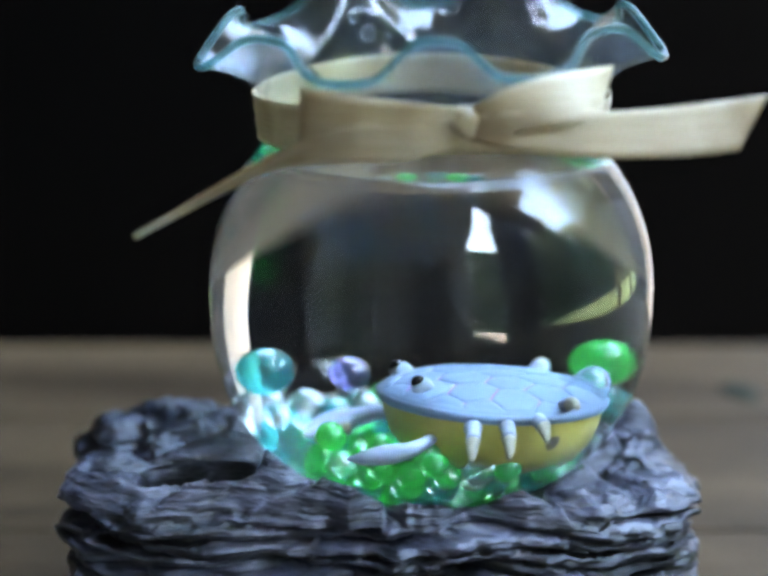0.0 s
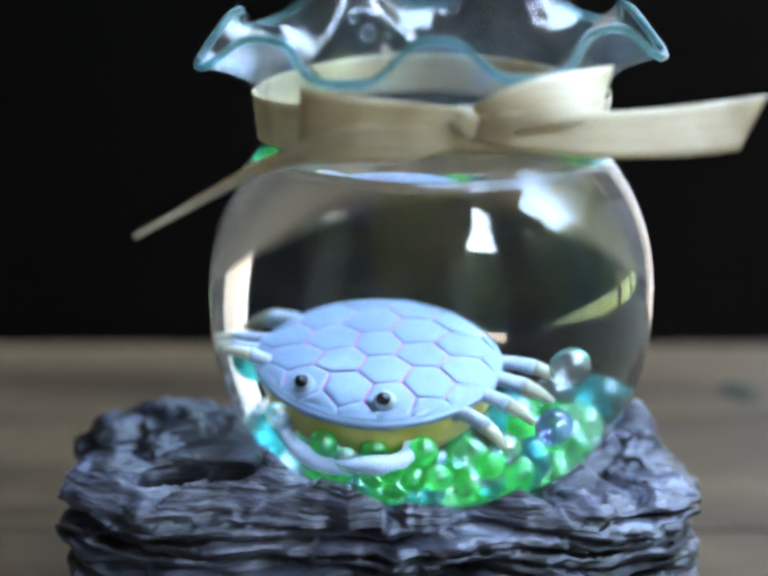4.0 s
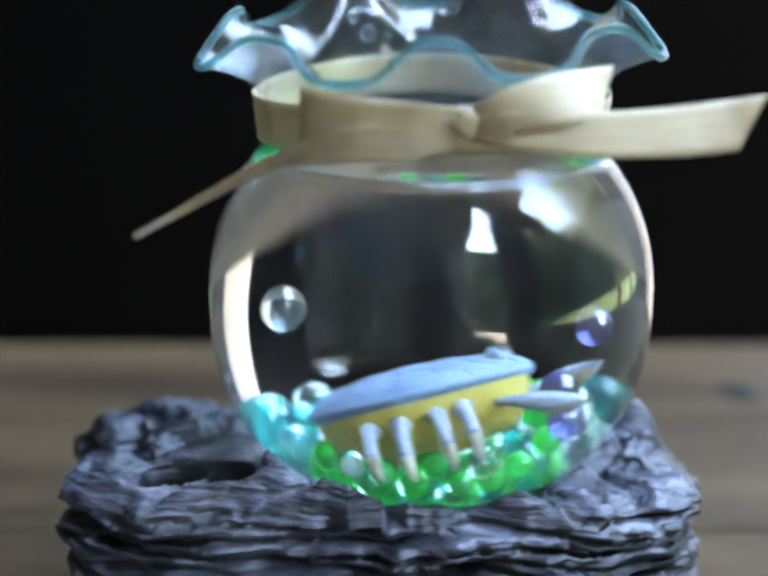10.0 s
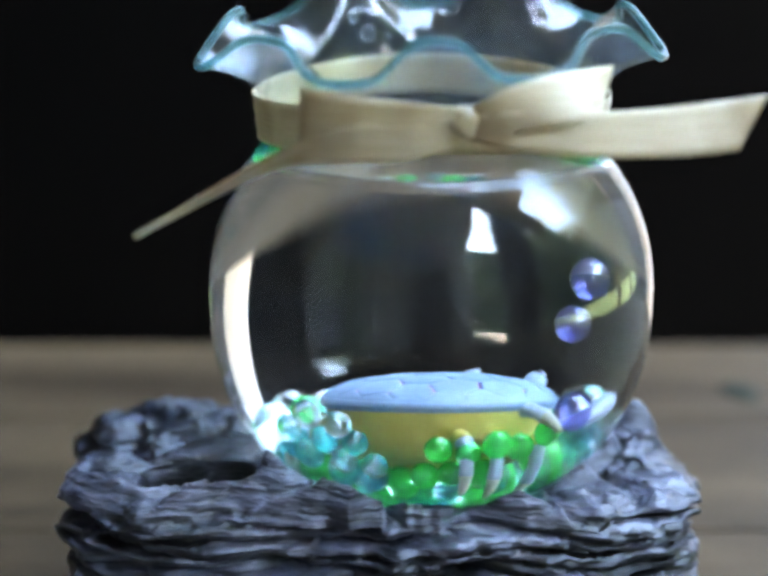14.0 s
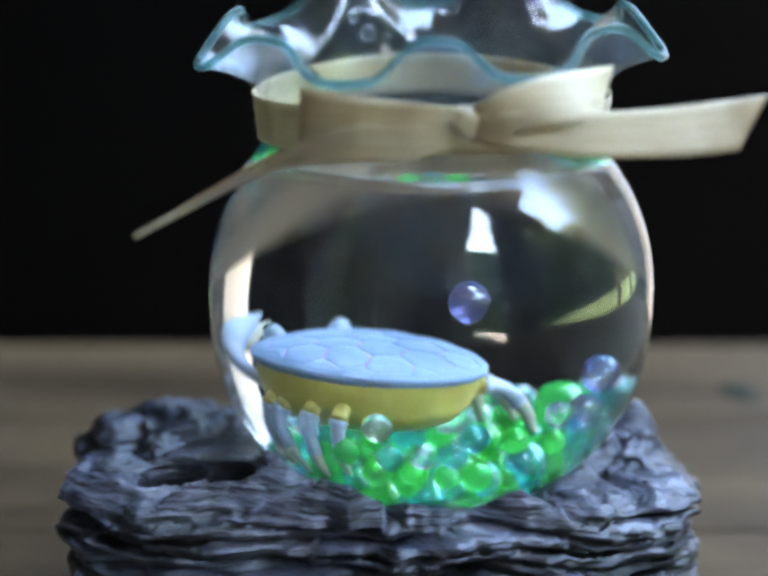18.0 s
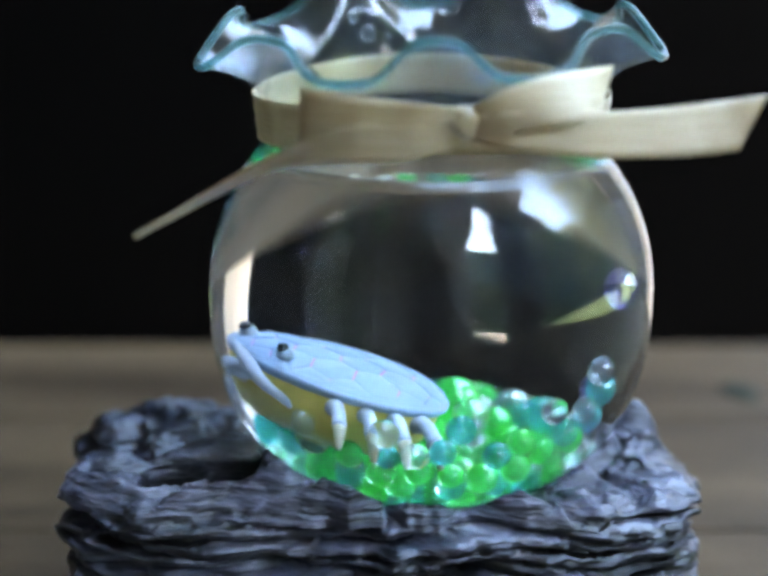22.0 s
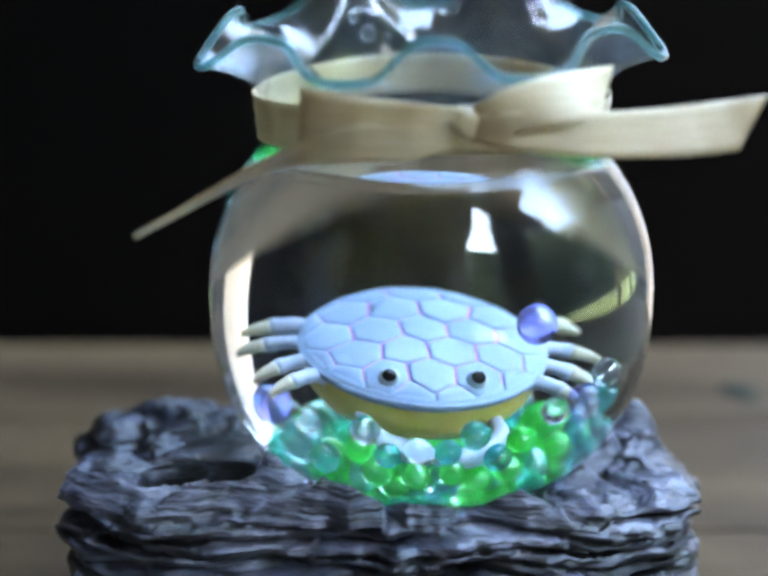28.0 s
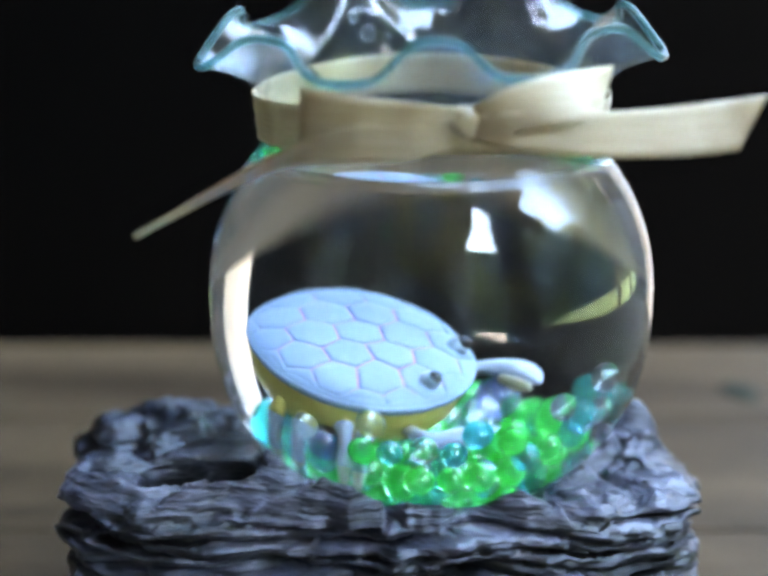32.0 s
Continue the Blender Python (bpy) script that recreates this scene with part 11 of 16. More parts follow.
    walk(b, [(0, mm(6.0, 21.7, 55.7)), (0.6, mm(8.2, 25.0, 55.6)), (1, mm(5.8, 23.2, 56.1)), (1.8, mm(7.4, 12.2, 59.2)), (2.6, mm(17.2, -13.3, 60.0)), (3.2, mm(6.0, 23.4, 55.9)), (4.5, mm(5.2, 22.8, 55.6)), (5.5, mm(16.8, -6.5, 59.0)), (6.4, mm(5.4, 22.0, 55.8)), (7, mm(16.0, -6.7, 58.7)), (7.8, mm(7.8, 25.5, 55.2)), (8.6, mm(9.3, 15.2, 61.3)), (9.4, mm(8.3, 25.1, 55.7)), (10, mm(8.0, 22.9, 55.7)), (10.8, mm(22.7, -25.5, 66.7)), (11.4, mm(23.4, -20.9, 65.4)), (12.2, mm(23.2, -27.2, 68.7)), (13, mm(22.2, -27.3, 67.3)), (13.6, mm(21.2, -29.5, 68.0)), (14.4, mm(23.7, -24.7, 68.6)), (15.5, mm(23.2, -20.8, 65.7)), (16.5, mm(24.5, -10.8, 63.7)), (17.2, mm(22.7, -20.2, 64.5)), (18, mm(23.3, -19.0, 64.9)), (18.6, mm(25.0, -21.8, 66.8)), (19.3, mm(23.9, -9.7, 63.6)), (20.2, mm(24.2, -22.2, 66.6)), (20.8, mm(8.9, 23.5, 55.4)), (21.4, mm(24.6, -9.4, 63.7)), (22.2, mm(25.2, -9.0, 64.1)), (23, mm(25.1, -8.1, 58.5)), (23.6, mm(24.8, -5.0, 63.5)), (24.3, mm(25.1, -17.4, 65.8)), (25, mm(22.5, -5.1, 61.8)), (25.5, mm(24.0, -7.1, 63.1)), (26.5, mm(25.9, -12.7, 65.2)), (27.5, mm(23.2, -18.6, 64.4)), (28.4, mm(24.3, -15.9, 64.6)), (29, mm(16.2, 21.2, 56.0)), (29.8, mm(24.8, -16.6, 65.5)), (30.5, mm(23.6, -3.9, 62.5)), (31.2, mm(24.4, -17.2, 60.7)), (32, mm(22.3, -18.2, 63.8))])
    b = bead('teal', 0.0032)
    walk(b, [(0, mm(8.6, 26.6, 54.9)), (0.6, mm(21.8, -6.0, 61.4)), (1, mm(10.1, 26.1, 55.5)), (1.8, mm(22.0, 0.6, 61.2)), (2.6, mm(10.0, 20.9, 53.3)), (3.2, mm(10.8, 25.0, 54.8)), (4.5, mm(21.5, -17.4, 62.4)), (5.5, mm(12.2, 21.4, 55.6)), (6.4, mm(20.3, -11.6, 61.1)), (7, mm(20.8, -13.1, 61.6)), (7.8, mm(20.4, -9.5, 61.0)), (8.6, mm(13.2, 18.5, 60.0)), (9.4, mm(13.4, 24.5, 54.9)), (10, mm(7.5, 28.1, 55.3)), (10.8, mm(19.4, 5.2, 63.2)), (11.4, mm(20.9, 6.0, 63.7)), (12.2, mm(22.4, 6.5, 64.0)), (13, mm(21.2, 7.9, 63.3)), (13.6, mm(19.1, 6.4, 64.2)), (14.4, mm(19.9, 7.5, 63.4)), (15.5, mm(-19.2, 22.2, 60.1)), (16.5, mm(-24.0, 12.4, 62.6)), (17.2, mm(-18.1, 20.1, 59.2)), (18, mm(-19.2, 20.4, 60.4)), (18.6, mm(-15.7, 21.0, 57.7)), (19.3, mm(-16.7, 24.0, 57.2)), (20.2, mm(-24.2, 6.8, 63.4)), (20.8, mm(-18.0, 20.8, 59.5)), (21.4, mm(-24.1, 12.4, 64.4)), (22.2, mm(-25.9, 6.1, 64.8)), (23, mm(-24.9, 6.4, 64.0)), (23.6, mm(-16.2, 22.6, 57.5)), (24.3, mm(-24.0, 6.5, 63.0)), (25, mm(-18.5, 20.6, 59.5)), (25.5, mm(-19.1, 21.1, 59.6)), (26.5, mm(-25.8, 5.0, 64.3)), (27.5, mm(-23.9, 3.2, 62.7)), (28.4, mm(-19.8, 22.2, 59.5)), (29, mm(-24.6, 6.0, 63.3)), (29.8, mm(-25.4, 7.8, 63.6)), (30.5, mm(-17.2, 21.6, 59.3)), (31.2, mm(-16.1, 23.0, 56.1)), (32, mm(-25.1, 10.2, 64.7))])
    b = bead('green', 0.0030)
    walk(b, [(0, mm(-18.8, -16.6, 65.8)), (0.6, mm(-18.1, -14.5, 64.2)), (1, mm(-17.9, -16.4, 64.7)), (1.8, mm(-18.7, -12.3, 58.6)), (2.6, mm(-18.8, -15.8, 65.6)), (3.2, mm(-21.7, -16.3, 64.2)), (4.5, mm(-18.9, -17.4, 64.5)), (5.5, mm(-17.4, -16.9, 64.6)), (6.4, mm(-17.4, -15.4, 62.9)), (7, mm(-19.0, -15.4, 64.8)), (7.8, mm(-17.2, -16.9, 65.2)), (8.6, mm(-18.6, -16.7, 65.2)), (9.4, mm(-19.6, -11.9, 63.3)), (10, mm(-19.1, -13.5, 61.7)), (10.8, mm(-19.1, 4.8, 60.6)), (11.4, mm(-18.6, 3.0, 63.3)), (12.2, mm(-19.6, 4.6, 61.7)), (13, mm(-21.6, 8.5, 61.4)), (13.6, mm(-16.7, 3.1, 63.1)), (14.4, mm(-18.8, 6.6, 62.1)), (15.5, mm(1.0, 17.0, 59.9)), (16.5, mm(2.6, 16.4, 60.8)), (17.2, mm(1.6, 13.2, 62.3)), (18, mm(2.4, 16.8, 61.1)), (18.6, mm(1.4, 15.3, 59.6)), (19.3, mm(2.0, 15.6, 61.1)), (20.2, mm(-0.1, 15.6, 59.9)), (20.8, mm(1.6, 15.0, 59.8)), (21.4, mm(1.1, 14.3, 60.5)), (22.2, mm(0.8, 13.2, 60.8)), (23, mm(1.7, 16.2, 62.1)), (23.6, mm(0.7, 14.2, 61.9)), (24.3, mm(1.7, 17.0, 60.1)), (25, mm(2.4, 16.6, 61.9)), (25.5, mm(3.5, 14.7, 60.0)), (26.5, mm(1.6, 16.5, 59.6)), (27.5, mm(0.3, 16.1, 60.2)), (28.4, mm(3.6, 14.4, 61.5)), (29, mm(0.6, 14.4, 61.2)), (29.8, mm(2.1, 15.3, 60.5)), (30.5, mm(2.0, 15.9, 60.2)), (31.2, mm(1.8, 16.5, 61.1)), (32, mm(0.6, 13.9, 60.4))])
    b = bead('green', 0.0028)
    walk(b, [(0, mm(20.9, -12.4, 59.5)), (0.6, mm(20.6, -15.5, 65.0)), (1, mm(20.8, -14.9, 66.5)), (1.8, mm(22.5, -12.4, 64.1)), (2.6, mm(21.0, -13.9, 64.3)), (3.2, mm(21.5, -14.5, 65.1)), (4.5, mm(22.7, -9.5, 64.5)), (5.5, mm(22.3, -10.3, 63.6)), (6.4, mm(20.2, -14.8, 65.5)), (7, mm(22.9, -8.3, 64.6)), (7.8, mm(22.4, -13.0, 65.7)), (8.6, mm(22.2, -12.2, 63.9)), (9.4, mm(20.5, -15.8, 64.6)), (10, mm(21.4, -13.9, 64.7)), (10.8, mm(-13.7, 9.6, 64.1)), (11.4, mm(-13.5, 7.6, 65.6)), (12.2, mm(-12.7, 8.5, 65.4)), (13, mm(-12.4, 8.5, 64.0)), (13.6, mm(-13.8, 8.1, 64.5)), (14.4, mm(-12.6, 8.3, 65.4)), (15.5, mm(-8.9, 14.6, 61.0)), (16.5, mm(-6.8, 15.2, 59.6)), (17.2, mm(-7.2, 14.9, 60.4)), (18, mm(-7.8, 13.8, 62.2)), (18.6, mm(-8.5, 13.5, 61.0)), (19.3, mm(-8.5, 15.0, 60.8)), (20.2, mm(-7.0, 13.3, 60.4)), (20.8, mm(-8.7, 13.5, 60.7)), (21.4, mm(-7.8, 14.7, 60.3)), (22.2, mm(-7.8, 16.4, 61.4)), (23, mm(-7.5, 14.8, 60.0)), (23.6, mm(-4.8, 12.8, 60.7)), (24.3, mm(-8.6, 14.2, 61.2)), (25, mm(-6.7, 13.3, 60.9)), (25.5, mm(-8.1, 13.8, 60.9)), (26.5, mm(-7.9, 14.6, 60.1)), (27.5, mm(-6.6, 13.4, 62.0)), (28.4, mm(-7.0, 14.3, 60.8)), (29, mm(-7.8, 13.8, 60.4)), (29.8, mm(-9.2, 13.2, 61.2)), (30.5, mm(-7.4, 14.9, 60.5)), (31.2, mm(-9.1, 14.6, 60.9)), (32, mm(-6.9, 15.3, 60.1))])
    b = bead('clear', 0.0032)
    walk(b, [(0, mm(8.1, -19.5, 59.3)), (0.6, mm(13.3, -20.0, 65.1)), (1, mm(13.7, -19.9, 65.3)), (1.8, mm(9.2, -19.8, 64.9)), (2.6, mm(10.6, -20.2, 65.4)), (3.2, mm(15.3, -19.2, 65.0)), (4.5, mm(12.4, -18.0, 63.8)), (5.5, mm(11.2, -18.9, 64.7)), (6.4, mm(11.3, -17.7, 61.0)), (7, mm(10.1, -19.7, 64.5)), (7.8, mm(12.7, -15.7, 62.2)), (8.6, mm(12.5, -18.7, 63.4)), (9.4, mm(11.5, -18.2, 64.5)), (10, mm(11.2, -19.8, 65.0)), (10.8, mm(16.7, 9.7, 65.1)), (11.4, mm(14.8, 10.5, 63.5)), (12.2, mm(14.8, 9.1, 62.9)), (13, mm(16.1, 9.8, 64.0)), (13.6, mm(14.9, 9.9, 63.9)), (14.4, mm(15.7, 10.8, 64.8)), (15.5, mm(-22.5, 5.7, 65.2)), (16.5, mm(-21.0, 9.7, 66.2)), (17.2, mm(-18.6, 12.1, 65.1)), (18, mm(-20.6, 8.7, 65.3)), (18.6, mm(-23.2, 12.0, 64.8)), (19.3, mm(-21.8, 5.5, 65.4)), (20.2, mm(-19.8, 7.7, 65.0)), (20.8, mm(-25.3, 8.8, 62.8)), (21.4, mm(-19.6, 18.1, 63.1)), (22.2, mm(-23.3, 12.8, 61.3)), (23, mm(-19.0, 14.4, 62.8)), (23.6, mm(-24.8, 9.0, 65.0)), (24.3, mm(-22.2, 15.4, 64.4)), (25, mm(-19.8, 15.6, 65.0)), (25.5, mm(-19.2, 7.7, 65.2)), (26.5, mm(-20.9, 6.6, 62.3)), (27.5, mm(-15.9, 14.6, 64.3)), (28.4, mm(-21.4, 6.4, 63.6)), (29, mm(-23.1, 11.1, 65.0)), (29.8, mm(-22.1, 11.9, 64.8)), (30.5, mm(-24.2, 9.3, 61.8)), (31.2, mm(-23.4, 10.3, 63.5)), (32, mm(-21.6, 13.5, 61.6))])
    b = bead('green', 0.0030)
    walk(b, [(0, mm(-0.9, -22.4, 63.8)), (0.6, mm(-0.4, -22.6, 64.0)), (1, mm(-1.2, -22.3, 64.1)), (1.8, mm(-0.0, -20.2, 60.8)), (2.6, mm(-1.6, -19.9, 62.9)), (3.2, mm(-1.4, -21.8, 64.3)), (4.5, mm(-1.8, -22.3, 64.4)), (5.5, mm(0.6, -21.0, 63.1)), (6.4, mm(-0.9, -19.1, 59.8)), (7, mm(0.1, -22.5, 64.5)), (7.8, mm(-1.4, -21.8, 63.7)), (8.6, mm(-1.1, -20.9, 62.1)), (9.4, mm(-1.1, -22.7, 64.4)), (10, mm(-1.1, -22.3, 64.3)), (10.8, mm(-9.3, 11.3, 66.1)), (11.4, mm(-9.0, 11.1, 64.4)), (12.2, mm(-8.7, 12.1, 64.8)), (13, mm(-9.8, 11.3, 67.3)), (13.6, mm(-9.3, 10.3, 64.4)), (14.4, mm(-9.1, 12.1, 65.3)), (15.5, mm(12.0, 12.0, 61.4)), (16.5, mm(11.3, 11.9, 61.2)), (17.2, mm(11.8, 11.2, 61.0)), (18, mm(9.9, 9.6, 60.8)), (18.6, mm(14.5, 11.3, 61.3)), (19.3, mm(11.5, 14.0, 60.5)), (20.2, mm(13.5, 11.3, 62.4)), (20.8, mm(11.1, 12.7, 61.2)), (21.4, mm(10.7, 13.0, 61.8)), (22.2, mm(14.1, 11.7, 59.5)), (23, mm(15.4, 10.2, 58.8)), (23.6, mm(13.2, 8.5, 60.1)), (24.3, mm(13.0, 10.5, 60.3)), (25, mm(10.8, 14.4, 61.9)), (25.5, mm(12.5, 7.0, 62.8)), (26.5, mm(10.3, 12.7, 62.8)), (27.5, mm(9.8, 13.8, 60.9)), (28.4, mm(12.4, 8.2, 61.3)), (29, mm(14.2, 10.7, 62.3)), (29.8, mm(9.8, 14.1, 60.8)), (30.5, mm(12.3, 10.9, 61.1)), (31.2, mm(10.8, 16.6, 60.7)), (32, mm(13.8, 12.8, 64.5))])
    b = bead('green', 0.0028)
    walk(b, [(0, mm(-9.8, -21.0, 65.1)), (0.6, mm(-10.5, -20.1, 64.6)), (1, mm(-12.2, -19.3, 65.2)), (1.8, mm(-12.5, -12.7, 57.6)), (2.6, mm(-8.5, -17.8, 62.0)), (3.2, mm(-9.8, -19.1, 62.3)), (4.5, mm(-11.2, -17.6, 64.2)), (5.5, mm(-11.6, -17.1, 63.1)), (6.4, mm(-10.1, -18.2, 61.0)), (7, mm(-10.8, -18.5, 64.8)), (7.8, mm(-11.0, -18.8, 64.4)), (8.6, mm(-10.2, -18.2, 62.9)), (9.4, mm(-11.4, -19.3, 65.4)), (10, mm(-11.2, -17.3, 61.8)), (10.8, mm(-19.6, 8.2, 64.3)), (11.4, mm(-19.4, 9.9, 64.5)), (12.2, mm(-23.5, 7.0, 63.9)), (13, mm(-17.2, 8.6, 63.8)), (13.6, mm(-19.9, 8.8, 64.4)), (14.4, mm(-20.1, 10.1, 66.1)), (15.5, mm(15.4, 13.2, 65.1)), (16.5, mm(15.5, 14.4, 63.3)), (17.2, mm(14.4, 14.6, 66.4)), (18, mm(13.2, 11.7, 63.7)), (18.6, mm(10.6, 13.0, 63.8)), (19.3, mm(14.4, 14.6, 64.6)), (20.2, mm(10.9, 16.5, 61.0)), (20.8, mm(15.0, 15.2, 63.0)), (21.4, mm(14.0, 9.1, 62.5)), (22.2, mm(10.9, 12.9, 63.2)), (23, mm(12.2, 15.7, 59.9)), (23.6, mm(14.2, 14.2, 64.3)), (24.3, mm(11.4, 15.2, 61.4)), (25, mm(16.8, 11.4, 65.4)), (25.5, mm(11.0, 16.1, 62.0)), (26.5, mm(13.8, 8.9, 62.3)), (27.5, mm(11.8, 9.2, 66.1)), (28.4, mm(11.2, 13.5, 64.6)), (29, mm(11.3, 14.5, 60.8)), (29.8, mm(13.3, 9.5, 62.1)), (30.5, mm(14.6, 14.9, 63.1)), (31.2, mm(10.1, 10.6, 60.3)), (32, mm(14.3, 9.0, 61.2))])
    b = bead('teal', 0.0032)
    walk(b, [(0, mm(-18.3, 20.7, 59.4)), (0.6, mm(-17.2, 19.8, 59.1)), (1, mm(-16.1, 20.6, 58.0)), (1.8, mm(-16.0, 20.5, 58.5)), (2.6, mm(-18.1, 20.0, 58.9)), (3.2, mm(-16.8, 20.6, 58.4)), (4.5, mm(-17.2, 21.1, 58.7)), (5.5, mm(-15.5, 20.3, 56.5)), (6.4, mm(-16.3, 21.1, 57.3)), (7, mm(-16.4, 20.8, 56.2)), (7.8, mm(-15.2, 18.9, 57.3)), (8.6, mm(-16.1, 21.4, 57.0)), (9.4, mm(-17.0, 19.8, 57.7)), (10, mm(-17.6, 18.9, 59.0)), (10.8, mm(-13.0, 23.4, 57.1)), (11.4, mm(-14.8, 22.7, 57.0)), (12.2, mm(-10.7, 20.9, 55.9)), (13, mm(-14.6, 22.6, 55.0)), (13.6, mm(-13.3, 22.5, 56.8)), (14.4, mm(-10.4, 22.0, 53.7)), (15.5, mm(-21.6, -11.8, 61.6)), (16.5, mm(-20.1, -4.2, 60.2)), (17.2, mm(-20.7, -24.0, 64.7)), (18, mm(-8.3, 25.5, 54.6)), (18.6, mm(-20.7, -17.5, 62.3)), (19.3, mm(-13.1, 20.5, 55.1)), (20.2, mm(-20.6, -16.0, 61.9)), (20.8, mm(-19.7, -18.8, 60.9)), (21.4, mm(-20.0, -21.4, 61.5)), (22.2, mm(-9.1, 20.3, 55.4)), (23, mm(-20.8, -14.7, 61.7)), (23.6, mm(-20.9, -5.4, 60.8)), (24.3, mm(-21.8, -16.0, 61.3)), (25, mm(-9.3, 21.3, 54.2)), (25.5, mm(-22.3, -13.6, 58.9)), (26.5, mm(-21.1, -22.6, 64.1)), (27.5, mm(-20.3, -16.3, 61.7)), (28.4, mm(-20.3, -16.4, 61.6)), (29, mm(-7.7, 25.4, 54.8)), (29.8, mm(-21.1, -20.1, 63.1)), (30.5, mm(-20.2, -18.9, 62.2)), (31.2, mm(-20.4, -11.7, 61.2)), (32, mm(-20.5, -15.3, 61.7))])
    b = bead('teal', 0.0030)
    walk(b, [(0, mm(-14.4, 22.0, 56.0)), (0.6, mm(-14.0, 22.7, 55.9)), (1, mm(-11.5, 22.1, 55.5)), (1.8, mm(-12.2, 22.5, 55.2)), (2.6, mm(-13.6, 21.1, 56.3)), (3.2, mm(-13.1, 22.6, 55.0)), (4.5, mm(-12.8, 19.6, 56.0)), (5.5, mm(-10.4, 21.3, 54.9)), (6.4, mm(-9.0, 23.9, 54.1)), (7, mm(-21.6, -1.9, 61.1)), (7.8, mm(-12.4, 25.5, 55.9)), (8.6, mm(-22.3, -5.5, 61.7)), (9.4, mm(-9.6, 25.7, 55.7)), (10, mm(-13.8, 21.3, 56.1)), (10.8, mm(-4.0, 22.6, 55.8)), (11.4, mm(-5.8, 18.3, 55.5)), (12.2, mm(-6.5, 24.2, 55.5)), (13, mm(-9.1, 10.9, 60.5)), (13.6, mm(-6.1, 15.3, 58.7)), (14.4, mm(-5.4, 20.7, 55.2)), (15.5, mm(-13.5, 23.3, 55.7)), (16.5, mm(-16.1, 21.5, 56.8)), (17.2, mm(-13.2, 23.5, 55.1)), (18, mm(-15.1, 21.1, 56.9)), (18.6, mm(-23.2, 1.1, 62.1)), (19.3, mm(-25.4, -11.7, 64.7)), (20.2, mm(-15.2, 20.5, 57.6)), (20.8, mm(-13.8, 20.8, 56.2)), (21.4, mm(-24.8, -5.9, 63.3)), (22.2, mm(-25.2, -9.6, 63.8)), (23, mm(-16.2, 20.7, 58.8)), (23.6, mm(-25.5, -6.0, 63.9)), (24.3, mm(-24.4, -8.8, 63.2)), (25, mm(-14.3, 21.3, 56.3)), (25.5, mm(-14.7, 21.6, 56.6)), (26.5, mm(-15.5, 20.7, 57.9)), (27.5, mm(-25.2, -8.7, 62.5)), (28.4, mm(-14.7, 20.5, 57.5)), (29, mm(-25.2, -7.3, 63.7)), (29.8, mm(-15.9, 21.1, 58.2)), (30.5, mm(-25.6, -12.4, 64.1)), (31.2, mm(-25.8, -13.0, 64.4)), (32, mm(-13.7, 23.6, 55.9))])
    b = bead('teal', 0.0028)
    walk(b, [(0, mm(15.9, 22.8, 57.8)), (0.6, mm(26.1, -5.3, 64.7)), (1, mm(26.2, -2.5, 64.9)), (1.8, mm(19.7, 21.2, 59.5)), (2.6, mm(21.4, 19.2, 58.6)), (3.2, mm(18.9, 22.9, 60.0)), (4.5, mm(17.3, 24.2, 58.7)), (5.5, mm(26.2, -4.2, 64.9)), (6.4, mm(26.9, -8.7, 65.9)), (7, mm(20.5, 21.7, 61.2)), (7.8, mm(26.1, -4.7, 64.6)), (8.6, mm(18.1, 20.7, 58.2)), (9.4, mm(19.5, 18.5, 59.7)), (10, mm(18.0, 18.1, 58.2)), (10.8, mm(-8.8, 21.2, 55.1)), (11.4, mm(-6.1, 24.4, 55.2)), (12.2, mm(-7.0, 15.7, 56.5)), (13, mm(-4.6, 21.9, 54.9)), (13.6, mm(-6.1, 19.1, 54.3)), (14.4, mm(-9.4, 12.5, 60.3)), (15.5, mm(2.6, -35.6, 65.7)), (16.5, mm(4.0, -34.9, 65.7)), (17.2, mm(3.6, -36.8, 66.9)), (18, mm(4.0, -34.1, 65.3)), (18.6, mm(3.3, -34.3, 65.5)), (19.3, mm(3.9, -35.6, 65.6)), (20.2, mm(3.6, -34.5, 65.9)), (20.8, mm(4.6, -35.1, 65.5)), (21.4, mm(1.4, -37.5, 69.3)), (22.2, mm(2.2, -35.3, 65.8)), (23, mm(4.5, -35.3, 65.5)), (23.6, mm(3.8, -34.7, 65.1)), (24.3, mm(4.0, -35.4, 65.2)), (25, mm(4.0, -33.4, 64.5)), (25.5, mm(3.7, -36.4, 66.6)), (26.5, mm(4.2, -35.4, 65.6)), (27.5, mm(3.3, -36.2, 67.1)), (28.4, mm(2.7, -35.5, 66.1)), (29, mm(3.9, -36.9, 66.2)), (29.8, mm(3.4, -35.0, 65.3)), (30.5, mm(4.3, -34.5, 64.9)), (31.2, mm(4.5, -35.2, 65.6)), (32, mm(4.1, -36.5, 66.1))])
    b = bead('teal', 0.0032)
